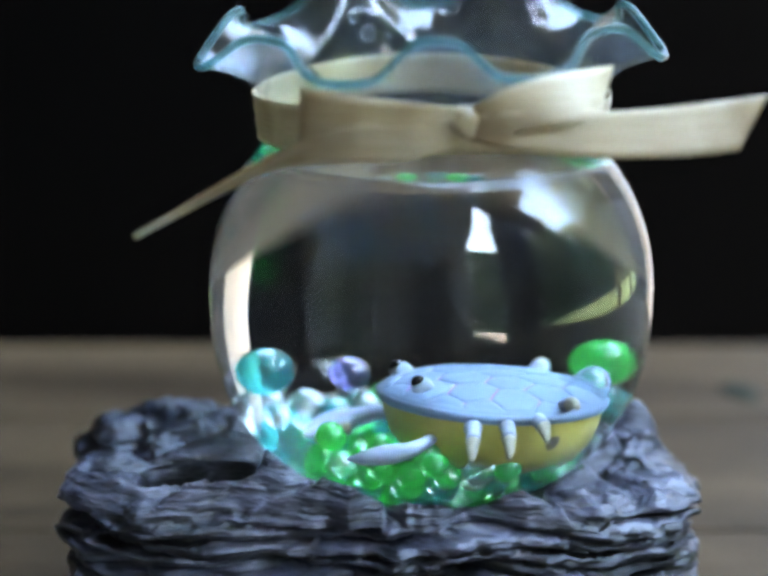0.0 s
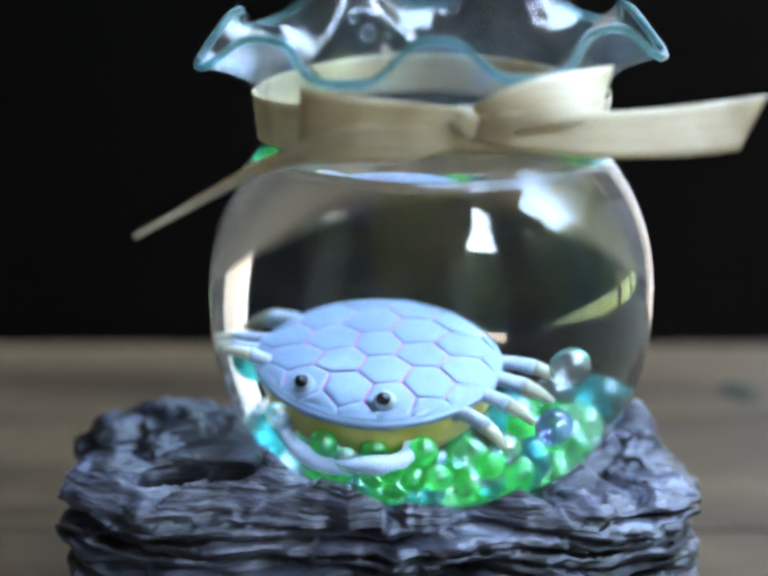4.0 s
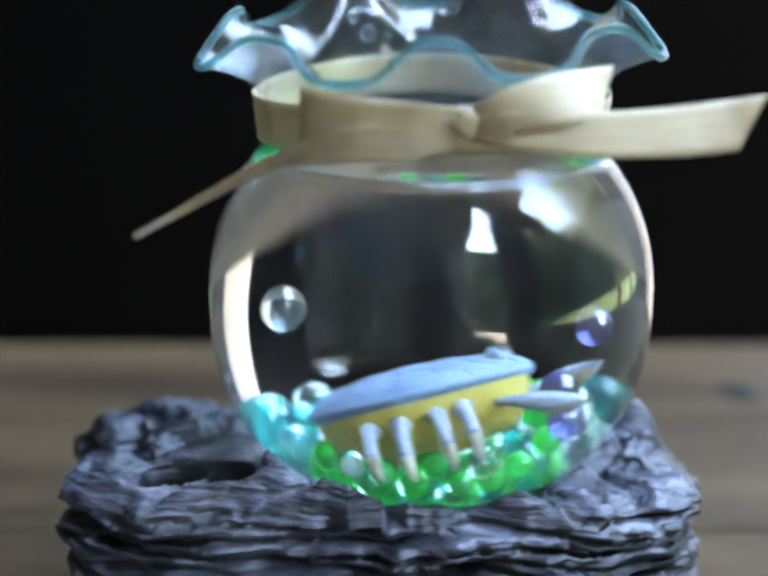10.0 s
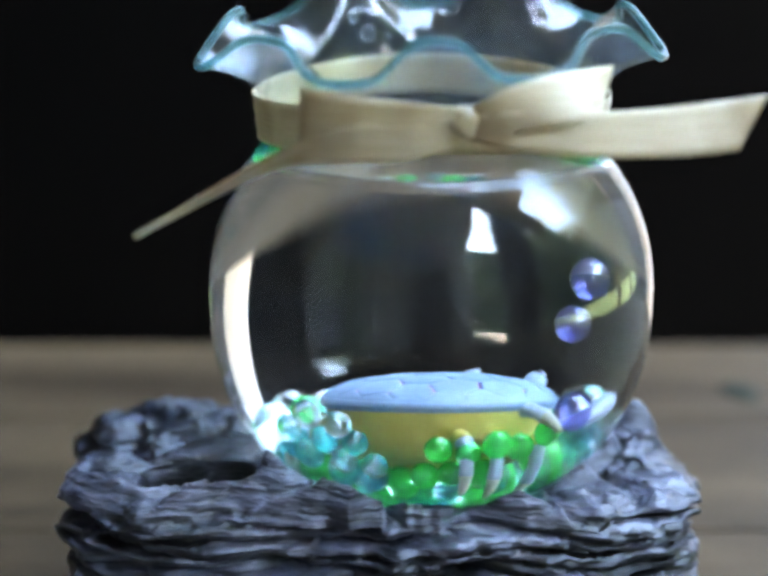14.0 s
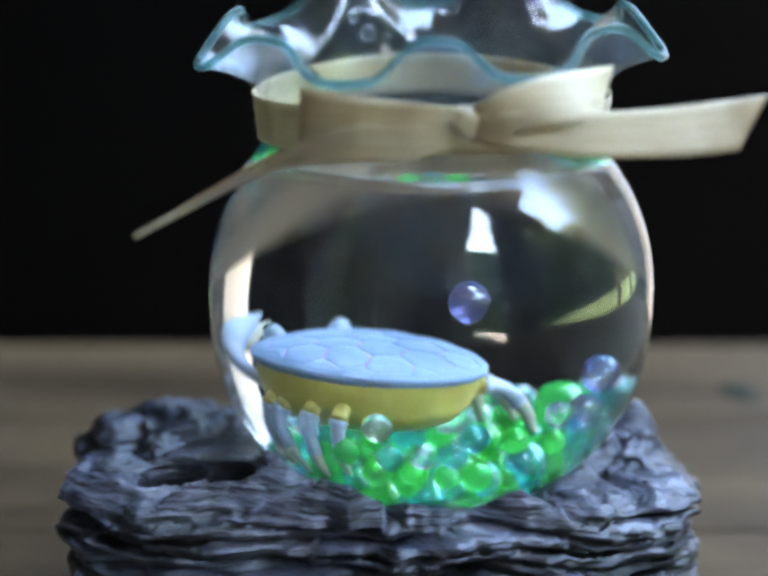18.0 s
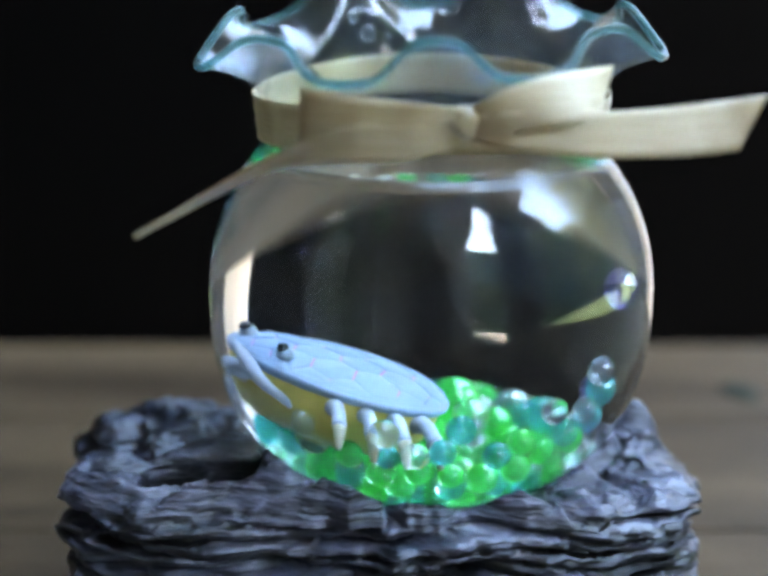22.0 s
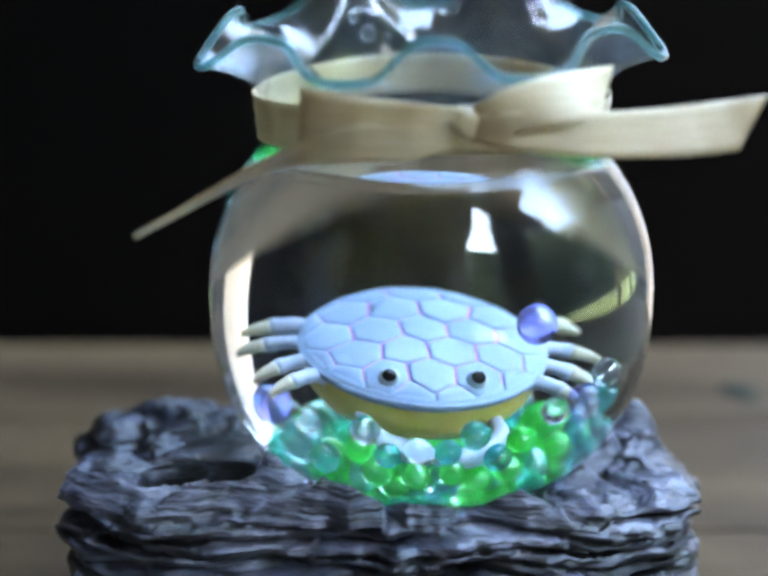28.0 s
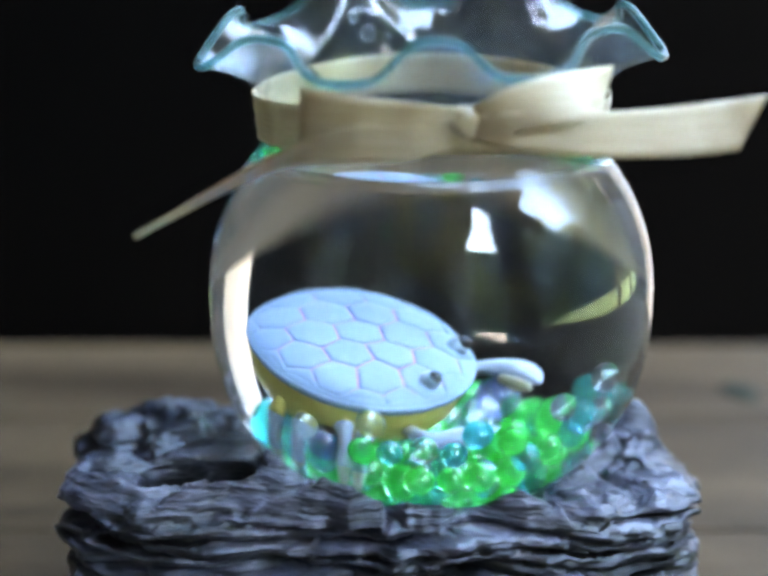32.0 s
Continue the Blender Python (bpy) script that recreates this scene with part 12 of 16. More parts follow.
    walk(b, [(0, mm(26.4, 16.9, 67.0)), (0.6, mm(25.4, 20.0, 65.4)), (1, mm(26.0, 21.2, 67.7)), (1.8, mm(26.0, 18.7, 66.7)), (2.6, mm(26.5, 17.8, 67.4)), (3.2, mm(25.2, 20.1, 65.9)), (4.5, mm(26.4, 19.5, 67.5)), (5.5, mm(25.6, 19.2, 66.3)), (6.4, mm(26.4, 21.8, 68.4)), (7, mm(25.4, 20.9, 66.4)), (7.8, mm(25.7, 19.4, 66.5)), (8.6, mm(25.8, 18.4, 66.3)), (9.4, mm(25.2, 19.8, 65.8)), (10, mm(25.6, 21.2, 66.7)), (10.8, mm(-16.4, -14.9, 59.7)), (11.4, mm(-15.6, -4.2, 58.4)), (12.2, mm(-16.6, -15.9, 60.0)), (13, mm(-16.3, -16.6, 60.0)), (13.6, mm(-16.0, -14.0, 59.4)), (14.4, mm(-16.2, -14.4, 59.6)), (15.5, mm(7.8, -38.4, 71.4)), (16.5, mm(7.7, -38.0, 71.1)), (17.2, mm(5.9, -39.4, 73.0)), (18, mm(8.0, -38.2, 69.8)), (18.6, mm(6.4, -38.6, 70.6)), (19.3, mm(8.0, -38.7, 71.1)), (20.2, mm(7.4, -38.2, 70.7)), (20.8, mm(7.0, -38.8, 71.1)), (21.4, mm(8.0, -36.9, 68.7)), (22.2, mm(4.8, -39.8, 72.7)), (23, mm(8.9, -37.8, 72.0)), (23.6, mm(6.3, -38.4, 71.4)), (24.3, mm(8.4, -37.2, 70.0)), (25, mm(7.5, -39.7, 73.4)), (25.5, mm(9.0, -37.8, 71.1)), (26.5, mm(6.1, -38.8, 72.0)), (27.5, mm(8.7, -38.0, 70.5)), (28.4, mm(7.8, -37.6, 70.6)), (29, mm(9.4, -37.2, 69.7)), (29.8, mm(7.4, -38.7, 70.8)), (30.5, mm(9.2, -37.9, 71.0)), (31.2, mm(7.4, -38.8, 70.9)), (32, mm(8.7, -38.1, 70.7))])
    b = bead('teal', 0.0030)
    walk(b, [(0, mm(14.8, 17.9, 57.2)), (0.6, mm(8.6, 20.1, 54.6)), (1, mm(21.8, -7.4, 61.5)), (1.8, mm(9.5, 20.4, 55.0)), (2.6, mm(10.7, 21.9, 58.6)), (3.2, mm(21.2, -4.3, 61.0)), (4.5, mm(9.1, 25.9, 55.0)), (5.5, mm(9.2, 25.8, 54.9)), (6.4, mm(9.9, 20.0, 55.0)), (7, mm(13.0, 21.1, 56.0)), (7.8, mm(12.7, 26.7, 55.8)), (8.6, mm(9.8, 19.2, 54.6)), (9.4, mm(22.0, -4.1, 61.4)), (10, mm(12.8, 20.2, 56.0)), (10.8, mm(-7.7, -0.9, 56.3)), (11.4, mm(-11.5, -17.6, 58.7)), (12.2, mm(-12.0, -21.1, 59.7)), (13, mm(-10.4, -12.3, 57.7)), (13.6, mm(-11.1, -18.3, 58.8)), (14.4, mm(-10.9, -18.6, 58.8)), (15.5, mm(15.5, -25.7, 62.5)), (16.5, mm(18.4, -25.5, 63.7)), (17.2, mm(14.3, -30.9, 65.4)), (18, mm(16.6, -24.9, 62.8)), (18.6, mm(14.4, -29.5, 64.3)), (19.3, mm(15.2, -27.7, 63.3)), (20.2, mm(13.4, -32.7, 66.5)), (20.8, mm(13.8, -31.6, 64.9)), (21.4, mm(14.5, -27.4, 63.2)), (22.2, mm(12.2, -31.9, 65.2)), (23, mm(15.7, -29.0, 64.7)), (23.6, mm(14.7, -27.5, 62.9)), (24.3, mm(12.0, -31.2, 64.7)), (25, mm(15.4, -26.1, 62.6)), (25.5, mm(17.1, -27.5, 64.0)), (26.5, mm(13.4, -32.8, 65.9)), (27.5, mm(15.1, -28.1, 63.7)), (28.4, mm(11.1, -31.0, 64.4)), (29, mm(17.0, -26.0, 63.3)), (29.8, mm(15.7, -27.8, 63.9)), (30.5, mm(12.2, -31.3, 65.0)), (31.2, mm(12.9, -29.7, 63.4)), (32, mm(18.0, -23.9, 63.1))])
    b = bead('teal', 0.0028)
    walk(b, [(0, mm(-14.3, 20.3, 62.7)), (0.6, mm(-13.9, 19.9, 63.1)), (1, mm(-14.3, 19.1, 62.6)), (1.8, mm(-13.1, 18.1, 63.0)), (2.6, mm(-14.7, 22.3, 62.8)), (3.2, mm(-13.7, 21.0, 62.5)), (4.5, mm(-13.6, 20.4, 62.5)), (5.5, mm(-13.6, 19.5, 63.8)), (6.4, mm(-14.8, 22.6, 62.6)), (7, mm(-13.8, 21.1, 63.9)), (7.8, mm(-14.2, 19.5, 63.5)), (8.6, mm(-14.0, 20.5, 62.7)), (9.4, mm(-14.5, 21.0, 63.1)), (10, mm(-15.5, 19.8, 63.6)), (10.8, mm(-25.4, -9.8, 64.0)), (11.4, mm(-24.7, -12.3, 63.6)), (12.2, mm(-26.6, -12.7, 65.4)), (13, mm(-25.3, -12.7, 64.3)), (13.6, mm(-23.5, -10.2, 62.7)), (14.4, mm(-25.4, -6.5, 63.8)), (15.5, mm(26.2, -7.1, 64.6)), (16.5, mm(25.3, -20.8, 67.0)), (17.2, mm(26.1, -10.8, 65.1)), (18, mm(27.2, -13.8, 66.6)), (18.6, mm(24.0, -10.8, 62.5)), (19.3, mm(27.9, -16.2, 67.4)), (20.2, mm(26.5, -12.6, 65.7)), (20.8, mm(25.7, -12.5, 60.5)), (21.4, mm(25.6, -19.8, 66.8)), (22.2, mm(25.8, -19.5, 66.7)), (23, mm(24.7, -18.7, 61.6)), (23.6, mm(25.6, -18.1, 66.1)), (24.3, mm(26.0, -2.6, 64.4)), (25, mm(26.9, -9.2, 65.7)), (25.5, mm(13.3, 22.6, 55.9)), (26.5, mm(20.7, 18.6, 60.2)), (27.5, mm(27.1, -14.0, 66.7)), (28.4, mm(26.9, -8.3, 65.6)), (29, mm(26.5, -20.2, 67.8)), (29.8, mm(16.7, 21.3, 56.4)), (30.5, mm(26.7, -17.5, 67.4)), (31.2, mm(24.9, -4.5, 58.1)), (32, mm(26.3, -13.4, 65.7))])
    b = bead('teal', 0.0032)
    walk(b, [(0, mm(-22.6, 16.4, 61.5)), (0.6, mm(-24.5, 8.9, 62.8)), (1, mm(-24.8, 16.9, 62.0)), (1.8, mm(-22.4, 9.2, 62.4)), (2.6, mm(-20.3, 14.6, 63.1)), (3.2, mm(-22.7, 13.6, 61.0)), (4.5, mm(-24.2, 11.8, 63.8)), (5.5, mm(-23.6, 11.4, 63.5)), (6.4, mm(-25.3, 3.6, 64.1)), (7, mm(-24.0, 12.3, 63.6)), (7.8, mm(-19.4, 20.7, 60.5)), (8.6, mm(-22.7, 13.3, 61.7)), (9.4, mm(-23.3, 10.2, 62.8)), (10, mm(-20.6, 11.9, 63.4)), (10.8, mm(-24.4, -20.2, 65.2)), (11.4, mm(-21.9, -19.3, 63.9)), (12.2, mm(-22.4, -16.4, 62.9)), (13, mm(-22.2, -19.4, 63.2)), (13.6, mm(-23.8, -20.8, 63.0)), (14.4, mm(-22.8, -15.2, 62.0)), (15.5, mm(32.5, -11.2, 73.7)), (16.5, mm(26.8, 20.1, 67.1)), (17.2, mm(26.2, 20.4, 66.3)), (18, mm(27.0, 20.0, 68.0)), (18.6, mm(27.0, 20.8, 67.8)), (19.3, mm(30.6, 0.1, 70.6)), (20.2, mm(26.7, 20.6, 67.1)), (20.8, mm(26.2, 19.7, 67.4)), (21.4, mm(26.6, 19.0, 67.9)), (22.2, mm(32.2, -13.7, 73.9)), (23, mm(26.3, 19.9, 67.7)), (23.6, mm(32.9, -16.3, 75.8)), (24.3, mm(32.4, -14.3, 74.2)), (25, mm(31.2, -11.8, 73.3)), (25.5, mm(26.4, 19.3, 67.6)), (26.5, mm(32.3, -14.6, 74.2)), (27.5, mm(32.4, -13.4, 73.5)), (28.4, mm(32.0, -5.6, 71.0)), (29, mm(30.4, 0.9, 70.1)), (29.8, mm(26.2, 19.2, 67.3)), (30.5, mm(31.0, 2.6, 71.5)), (31.2, mm(26.6, 19.4, 68.2)), (32, mm(26.0, 19.4, 67.1))])
    b = bead('teal', 0.0030)
    walk(b, [(0, mm(-2.5, 17.5, 61.6)), (0.6, mm(-3.5, 19.0, 60.2)), (1, mm(-3.3, 16.0, 61.6)), (1.8, mm(-2.1, 18.0, 61.2)), (2.6, mm(-2.3, 16.7, 61.2)), (3.2, mm(-2.8, 20.7, 60.3)), (4.5, mm(-2.6, 17.7, 61.3)), (5.5, mm(-2.9, 22.2, 58.7)), (6.4, mm(-0.1, 20.5, 58.0)), (7, mm(-0.4, 18.7, 61.4)), (7.8, mm(-2.0, 17.5, 61.3)), (8.6, mm(-0.3, 18.3, 61.0)), (9.4, mm(0.2, 15.6, 60.7)), (10, mm(-0.7, 18.4, 60.8)), (10.8, mm(-21.0, -27.2, 65.9)), (11.4, mm(-17.8, -28.0, 66.9)), (12.2, mm(-20.9, -25.3, 65.4)), (13, mm(-19.0, -27.0, 68.5)), (13.6, mm(-21.2, -29.3, 67.3)), (14.4, mm(-21.8, -28.5, 67.2)), (15.5, mm(28.3, -23.8, 71.7)), (16.5, mm(23.2, 21.6, 62.5)), (17.2, mm(28.4, -3.9, 67.0)), (18, mm(23.6, 20.7, 63.5)), (18.6, mm(28.4, -12.3, 64.2)), (19.3, mm(23.1, 19.1, 62.7)), (20.2, mm(23.0, 20.5, 63.2)), (20.8, mm(23.2, 20.6, 63.1)), (21.4, mm(23.1, 20.3, 63.2)), (22.2, mm(29.2, -11.0, 68.5)), (23, mm(23.2, 20.3, 63.3)), (23.6, mm(28.5, -11.4, 67.9)), (24.3, mm(29.8, -8.3, 69.0)), (25, mm(23.1, 20.5, 63.3)), (25.5, mm(23.6, 21.0, 63.2)), (26.5, mm(22.9, 21.8, 63.4)), (27.5, mm(23.0, 20.8, 63.2)), (28.4, mm(23.1, 19.9, 63.2)), (29, mm(23.9, 19.8, 64.1)), (29.8, mm(28.9, -12.3, 68.5)), (30.5, mm(23.4, 20.6, 63.4)), (31.2, mm(23.4, 20.0, 63.2)), (32, mm(29.1, -19.8, 70.7))])
    b = bead('teal', 0.0028)
    walk(b, [(0, mm(0.9, 21.6, 58.2)), (0.6, mm(4.4, 23.0, 61.1)), (1, mm(5.2, 21.5, 60.8)), (1.8, mm(2.0, 24.4, 58.3)), (2.6, mm(2.5, 22.1, 62.9)), (3.2, mm(4.6, 23.5, 60.5)), (4.5, mm(4.9, 20.9, 61.3)), (5.5, mm(4.7, 22.0, 60.5)), (6.4, mm(5.5, 19.3, 61.6)), (7, mm(3.4, 19.7, 59.1)), (7.8, mm(2.7, 15.8, 60.8)), (8.6, mm(3.3, 18.9, 58.7)), (9.4, mm(3.5, 21.5, 60.4)), (10, mm(4.4, 19.6, 61.2)), (10.8, mm(-12.6, -34.9, 68.6)), (11.4, mm(-14.0, -34.2, 67.3)), (12.2, mm(-12.1, -35.4, 69.3)), (13, mm(-11.9, -30.4, 68.3)), (13.6, mm(-15.4, -32.6, 67.2)), (14.4, mm(-15.7, -31.0, 67.6)), (15.5, mm(-8.9, -34.7, 66.9)), (16.5, mm(-9.1, -35.4, 67.1)), (17.2, mm(-8.9, -35.1, 66.2)), (18, mm(-8.8, -32.5, 64.4)), (18.6, mm(-9.0, -34.8, 66.2)), (19.3, mm(-9.0, -33.9, 66.3)), (20.2, mm(-9.3, -34.4, 65.9)), (20.8, mm(-9.1, -34.4, 66.1)), (21.4, mm(-8.6, -32.6, 64.9)), (22.2, mm(-10.1, -33.5, 65.1)), (23, mm(-11.0, -30.5, 63.1)), (23.6, mm(-10.5, -33.0, 65.1)), (24.3, mm(-9.8, -34.3, 65.7)), (25, mm(-8.1, -33.8, 65.9)), (25.5, mm(-10.6, -30.4, 63.5)), (26.5, mm(-7.8, -33.2, 64.7)), (27.5, mm(-9.7, -33.8, 65.9)), (28.4, mm(-8.9, -33.6, 64.8)), (29, mm(-9.4, -33.4, 65.2)), (29.8, mm(-8.9, -33.0, 65.4)), (30.5, mm(-10.5, -32.8, 64.8)), (31.2, mm(-7.7, -34.2, 65.4)), (32, mm(-8.8, -34.4, 66.0))])
    b = bead('teal', 0.0032)
    walk(b, [(0, mm(4.8, 21.9, 61.6)), (0.6, mm(1.8, 18.6, 60.9)), (1, mm(1.8, 17.7, 60.8)), (1.8, mm(4.2, 20.1, 62.7)), (2.6, mm(1.0, 20.3, 58.5)), (3.2, mm(2.1, 19.2, 58.9)), (4.5, mm(1.0, 23.0, 58.6)), (5.5, mm(0.6, 18.4, 61.3)), (6.4, mm(2.6, 24.7, 60.0)), (7, mm(4.2, 23.8, 62.2)), (7.8, mm(1.8, 22.8, 59.5)), (8.6, mm(2.1, 23.4, 61.0)), (9.4, mm(-1.8, 20.6, 60.7)), (10, mm(-0.2, 23.3, 59.2)), (10.8, mm(22.5, 17.4, 59.5)), (11.4, mm(20.9, 12.7, 61.6)), (12.2, mm(22.9, 17.0, 60.4)), (13, mm(20.7, 17.5, 64.0)), (13.6, mm(22.6, 18.7, 59.5)), (14.4, mm(23.7, 11.2, 62.0)), (15.5, mm(16.8, 13.9, 60.0)), (16.5, mm(16.4, 10.3, 60.3)), (17.2, mm(16.3, 14.0, 61.6)), (18, mm(17.1, 11.2, 60.4)), (18.6, mm(17.1, 14.9, 58.2)), (19.3, mm(16.6, 11.0, 61.7)), (20.2, mm(17.3, 13.2, 59.2)), (20.8, mm(16.4, 10.9, 60.6)), (21.4, mm(17.1, 17.6, 62.9)), (22.2, mm(15.4, 15.8, 62.6)), (23, mm(16.7, 17.1, 62.1)), (23.6, mm(13.9, 17.2, 60.0)), (24.3, mm(16.7, 13.1, 63.2)), (25, mm(15.5, 14.5, 59.4)), (25.5, mm(15.8, 14.5, 61.0)), (26.5, mm(16.4, 16.1, 58.7)), (27.5, mm(15.3, 13.2, 62.9)), (28.4, mm(15.2, 14.3, 61.4)), (29, mm(14.7, 19.3, 60.6)), (29.8, mm(15.7, 15.2, 62.7)), (30.5, mm(15.7, 15.3, 58.1)), (31.2, mm(16.1, 16.0, 61.5)), (32, mm(14.7, 23.5, 59.4))])
    b = bead('teal', 0.0030)
    walk(b, [(0, mm(-0.8, 23.0, 62.8)), (0.6, mm(-0.5, 23.6, 62.0)), (1, mm(0.4, 22.9, 61.4)), (1.8, mm(-0.7, 23.1, 62.3)), (2.6, mm(-2.1, 23.9, 61.1)), (3.2, mm(0.2, 24.2, 62.3)), (4.5, mm(-1.6, 23.2, 63.2)), (5.5, mm(-0.3, 24.3, 62.4)), (6.4, mm(-1.8, 23.1, 62.6)), (7, mm(-1.2, 24.0, 61.8)), (7.8, mm(-2.7, 22.6, 62.4)), (8.6, mm(-3.2, 23.2, 62.0)), (9.4, mm(0.7, 24.5, 63.3)), (10, mm(1.3, 24.9, 64.0)), (10.8, mm(-3.7, 22.4, 61.0)), (11.4, mm(-5.3, 22.5, 61.6)), (12.2, mm(-3.3, 23.1, 61.1)), (13, mm(-2.9, 23.1, 61.1)), (13.6, mm(-4.5, 24.5, 63.2)), (14.4, mm(-3.8, 23.2, 61.9)), (15.5, mm(-6.5, 23.3, 58.7)), (16.5, mm(-6.2, 21.6, 59.9)), (17.2, mm(-6.9, 20.3, 61.8)), (18, mm(-5.9, 22.3, 59.3)), (18.6, mm(-8.8, 18.7, 61.3)), (19.3, mm(-6.8, 21.5, 60.3)), (20.2, mm(-7.3, 20.0, 59.8)), (20.8, mm(-6.5, 21.1, 60.6)), (21.4, mm(-7.9, 20.3, 60.8)), (22.2, mm(-5.8, 22.1, 60.5)), (23, mm(-5.6, 22.6, 59.2)), (23.6, mm(-6.7, 21.3, 59.9)), (24.3, mm(-7.3, 21.1, 60.0)), (25, mm(-7.2, 21.2, 59.9)), (25.5, mm(-6.6, 21.1, 61.4)), (26.5, mm(-6.9, 21.7, 60.1)), (27.5, mm(-7.9, 22.3, 60.7)), (28.4, mm(-8.7, 20.5, 61.8)), (29, mm(-7.2, 20.1, 60.0)), (29.8, mm(-7.5, 18.7, 59.3)), (30.5, mm(-7.0, 22.2, 60.0)), (31.2, mm(-6.7, 20.9, 60.8)), (32, mm(-6.7, 20.8, 60.8))])
    b = bead('teal', 0.0028)
    walk(b, [(0, mm(12.0, 22.8, 54.9)), (0.6, mm(13.3, 21.4, 55.6)), (1, mm(8.8, 20.0, 54.1)), (1.8, mm(13.5, 23.3, 55.2)), (2.6, mm(14.7, 21.0, 55.6)), (3.2, mm(8.6, 19.6, 54.4)), (4.5, mm(8.9, 19.8, 55.1)), (5.5, mm(7.0, 21.0, 55.5)), (6.4, mm(9.2, 25.8, 55.1)), (7, mm(8.1, 20.6, 55.4)), (7.8, mm(10.4, 21.4, 55.0)), (8.6, mm(9.7, 25.6, 54.7)), (9.4, mm(14.7, 19.9, 56.8)), (10, mm(12.0, 25.6, 54.8)), (10.8, mm(-23.6, 8.7, 61.7)), (11.4, mm(-21.7, 12.9, 60.0)), (12.2, mm(-22.9, 15.0, 59.6)), (13, mm(-23.5, 0.6, 62.3)), (13.6, mm(-17.5, 21.0, 59.2)), (14.4, mm(-23.5, 4.7, 62.4)), (15.5, mm(23.1, 12.7, 60.8)), (16.5, mm(23.4, 7.4, 62.2)), (17.2, mm(22.5, 9.5, 61.7)), (18, mm(22.6, 10.2, 61.6)), (18.6, mm(23.0, 10.5, 61.0)), (19.3, mm(22.3, 11.2, 61.5)), (20.2, mm(15.1, 23.4, 57.0)), (20.8, mm(22.9, 9.1, 60.8)), (21.4, mm(12.6, 23.2, 55.6)), (22.2, mm(22.3, 12.2, 60.8)), (23, mm(23.6, 10.6, 62.8)), (23.6, mm(22.5, 12.6, 61.1)), (24.3, mm(21.6, 11.5, 60.9)), (25, mm(23.4, 9.7, 60.3)), (25.5, mm(22.9, 10.1, 61.3)), (26.5, mm(23.6, 8.2, 61.2)), (27.5, mm(22.9, 14.0, 61.7)), (28.4, mm(22.7, 11.5, 61.0)), (29, mm(25.2, 8.2, 59.9)), (29.8, mm(22.5, 12.9, 61.9)), (30.5, mm(23.4, 10.2, 58.9)), (31.2, mm(22.3, 13.3, 61.1)), (32, mm(22.6, 10.4, 61.3))])
    b = bead('teal', 0.0032)
    walk(b, [(0, mm(16.9, 10.2, 62.3)), (0.6, mm(19.5, 12.2, 60.8)), (1, mm(16.9, 9.9, 63.4)), (1.8, mm(14.8, 10.7, 63.7)), (2.6, mm(17.5, 6.7, 63.1)), (3.2, mm(15.7, 13.1, 66.2)), (4.5, mm(13.2, 13.7, 62.6)), (5.5, mm(17.4, 6.8, 63.0)), (6.4, mm(16.6, 10.8, 63.6)), (7, mm(15.7, 12.3, 63.3)), (7.8, mm(15.9, 7.8, 62.9)), (8.6, mm(16.1, 13.3, 63.5)), (9.4, mm(16.2, 10.9, 63.3)), (10, mm(14.6, 4.9, 63.0)), (10.8, mm(-11.9, 19.0, 62.0)), (11.4, mm(-10.5, 20.4, 63.2)), (12.2, mm(-11.7, 20.4, 62.4)), (13, mm(-11.4, 22.3, 61.9)), (13.6, mm(-10.8, 17.8, 62.3)), (14.4, mm(-11.4, 18.4, 63.4)), (15.5, mm(0.6, 24.0, 60.2)), (16.5, mm(-1.4, 20.7, 61.3)), (17.2, mm(-4.2, 25.1, 58.0)), (18, mm(-2.8, 15.6, 61.0)), (18.6, mm(-4.4, 21.1, 59.3)), (19.3, mm(-3.2, 16.9, 60.9)), (20.2, mm(-3.5, 23.7, 60.5)), (20.8, mm(-3.5, 16.7, 60.2)), (21.4, mm(-3.5, 22.9, 59.1)), (22.2, mm(-1.7, 18.7, 60.8)), (23, mm(-2.3, 19.8, 62.3)), (23.6, mm(0.7, 22.9, 59.2)), (24.3, mm(-3.7, 17.1, 60.5)), (25, mm(-2.6, 16.3, 60.1)), (25.5, mm(-3.3, 24.3, 58.2)), (26.5, mm(-3.7, 17.5, 59.6)), (27.5, mm(-3.9, 19.5, 58.5)), (28.4, mm(-3.9, 21.9, 59.7)), (29, mm(-2.4, 21.4, 61.9)), (29.8, mm(0.2, 21.6, 59.2)), (30.5, mm(-2.8, 18.9, 60.6)), (31.2, mm(-3.4, 16.8, 59.7)), (32, mm(-1.6, 19.9, 62.0))])
    b = bead('teal', 0.0030)
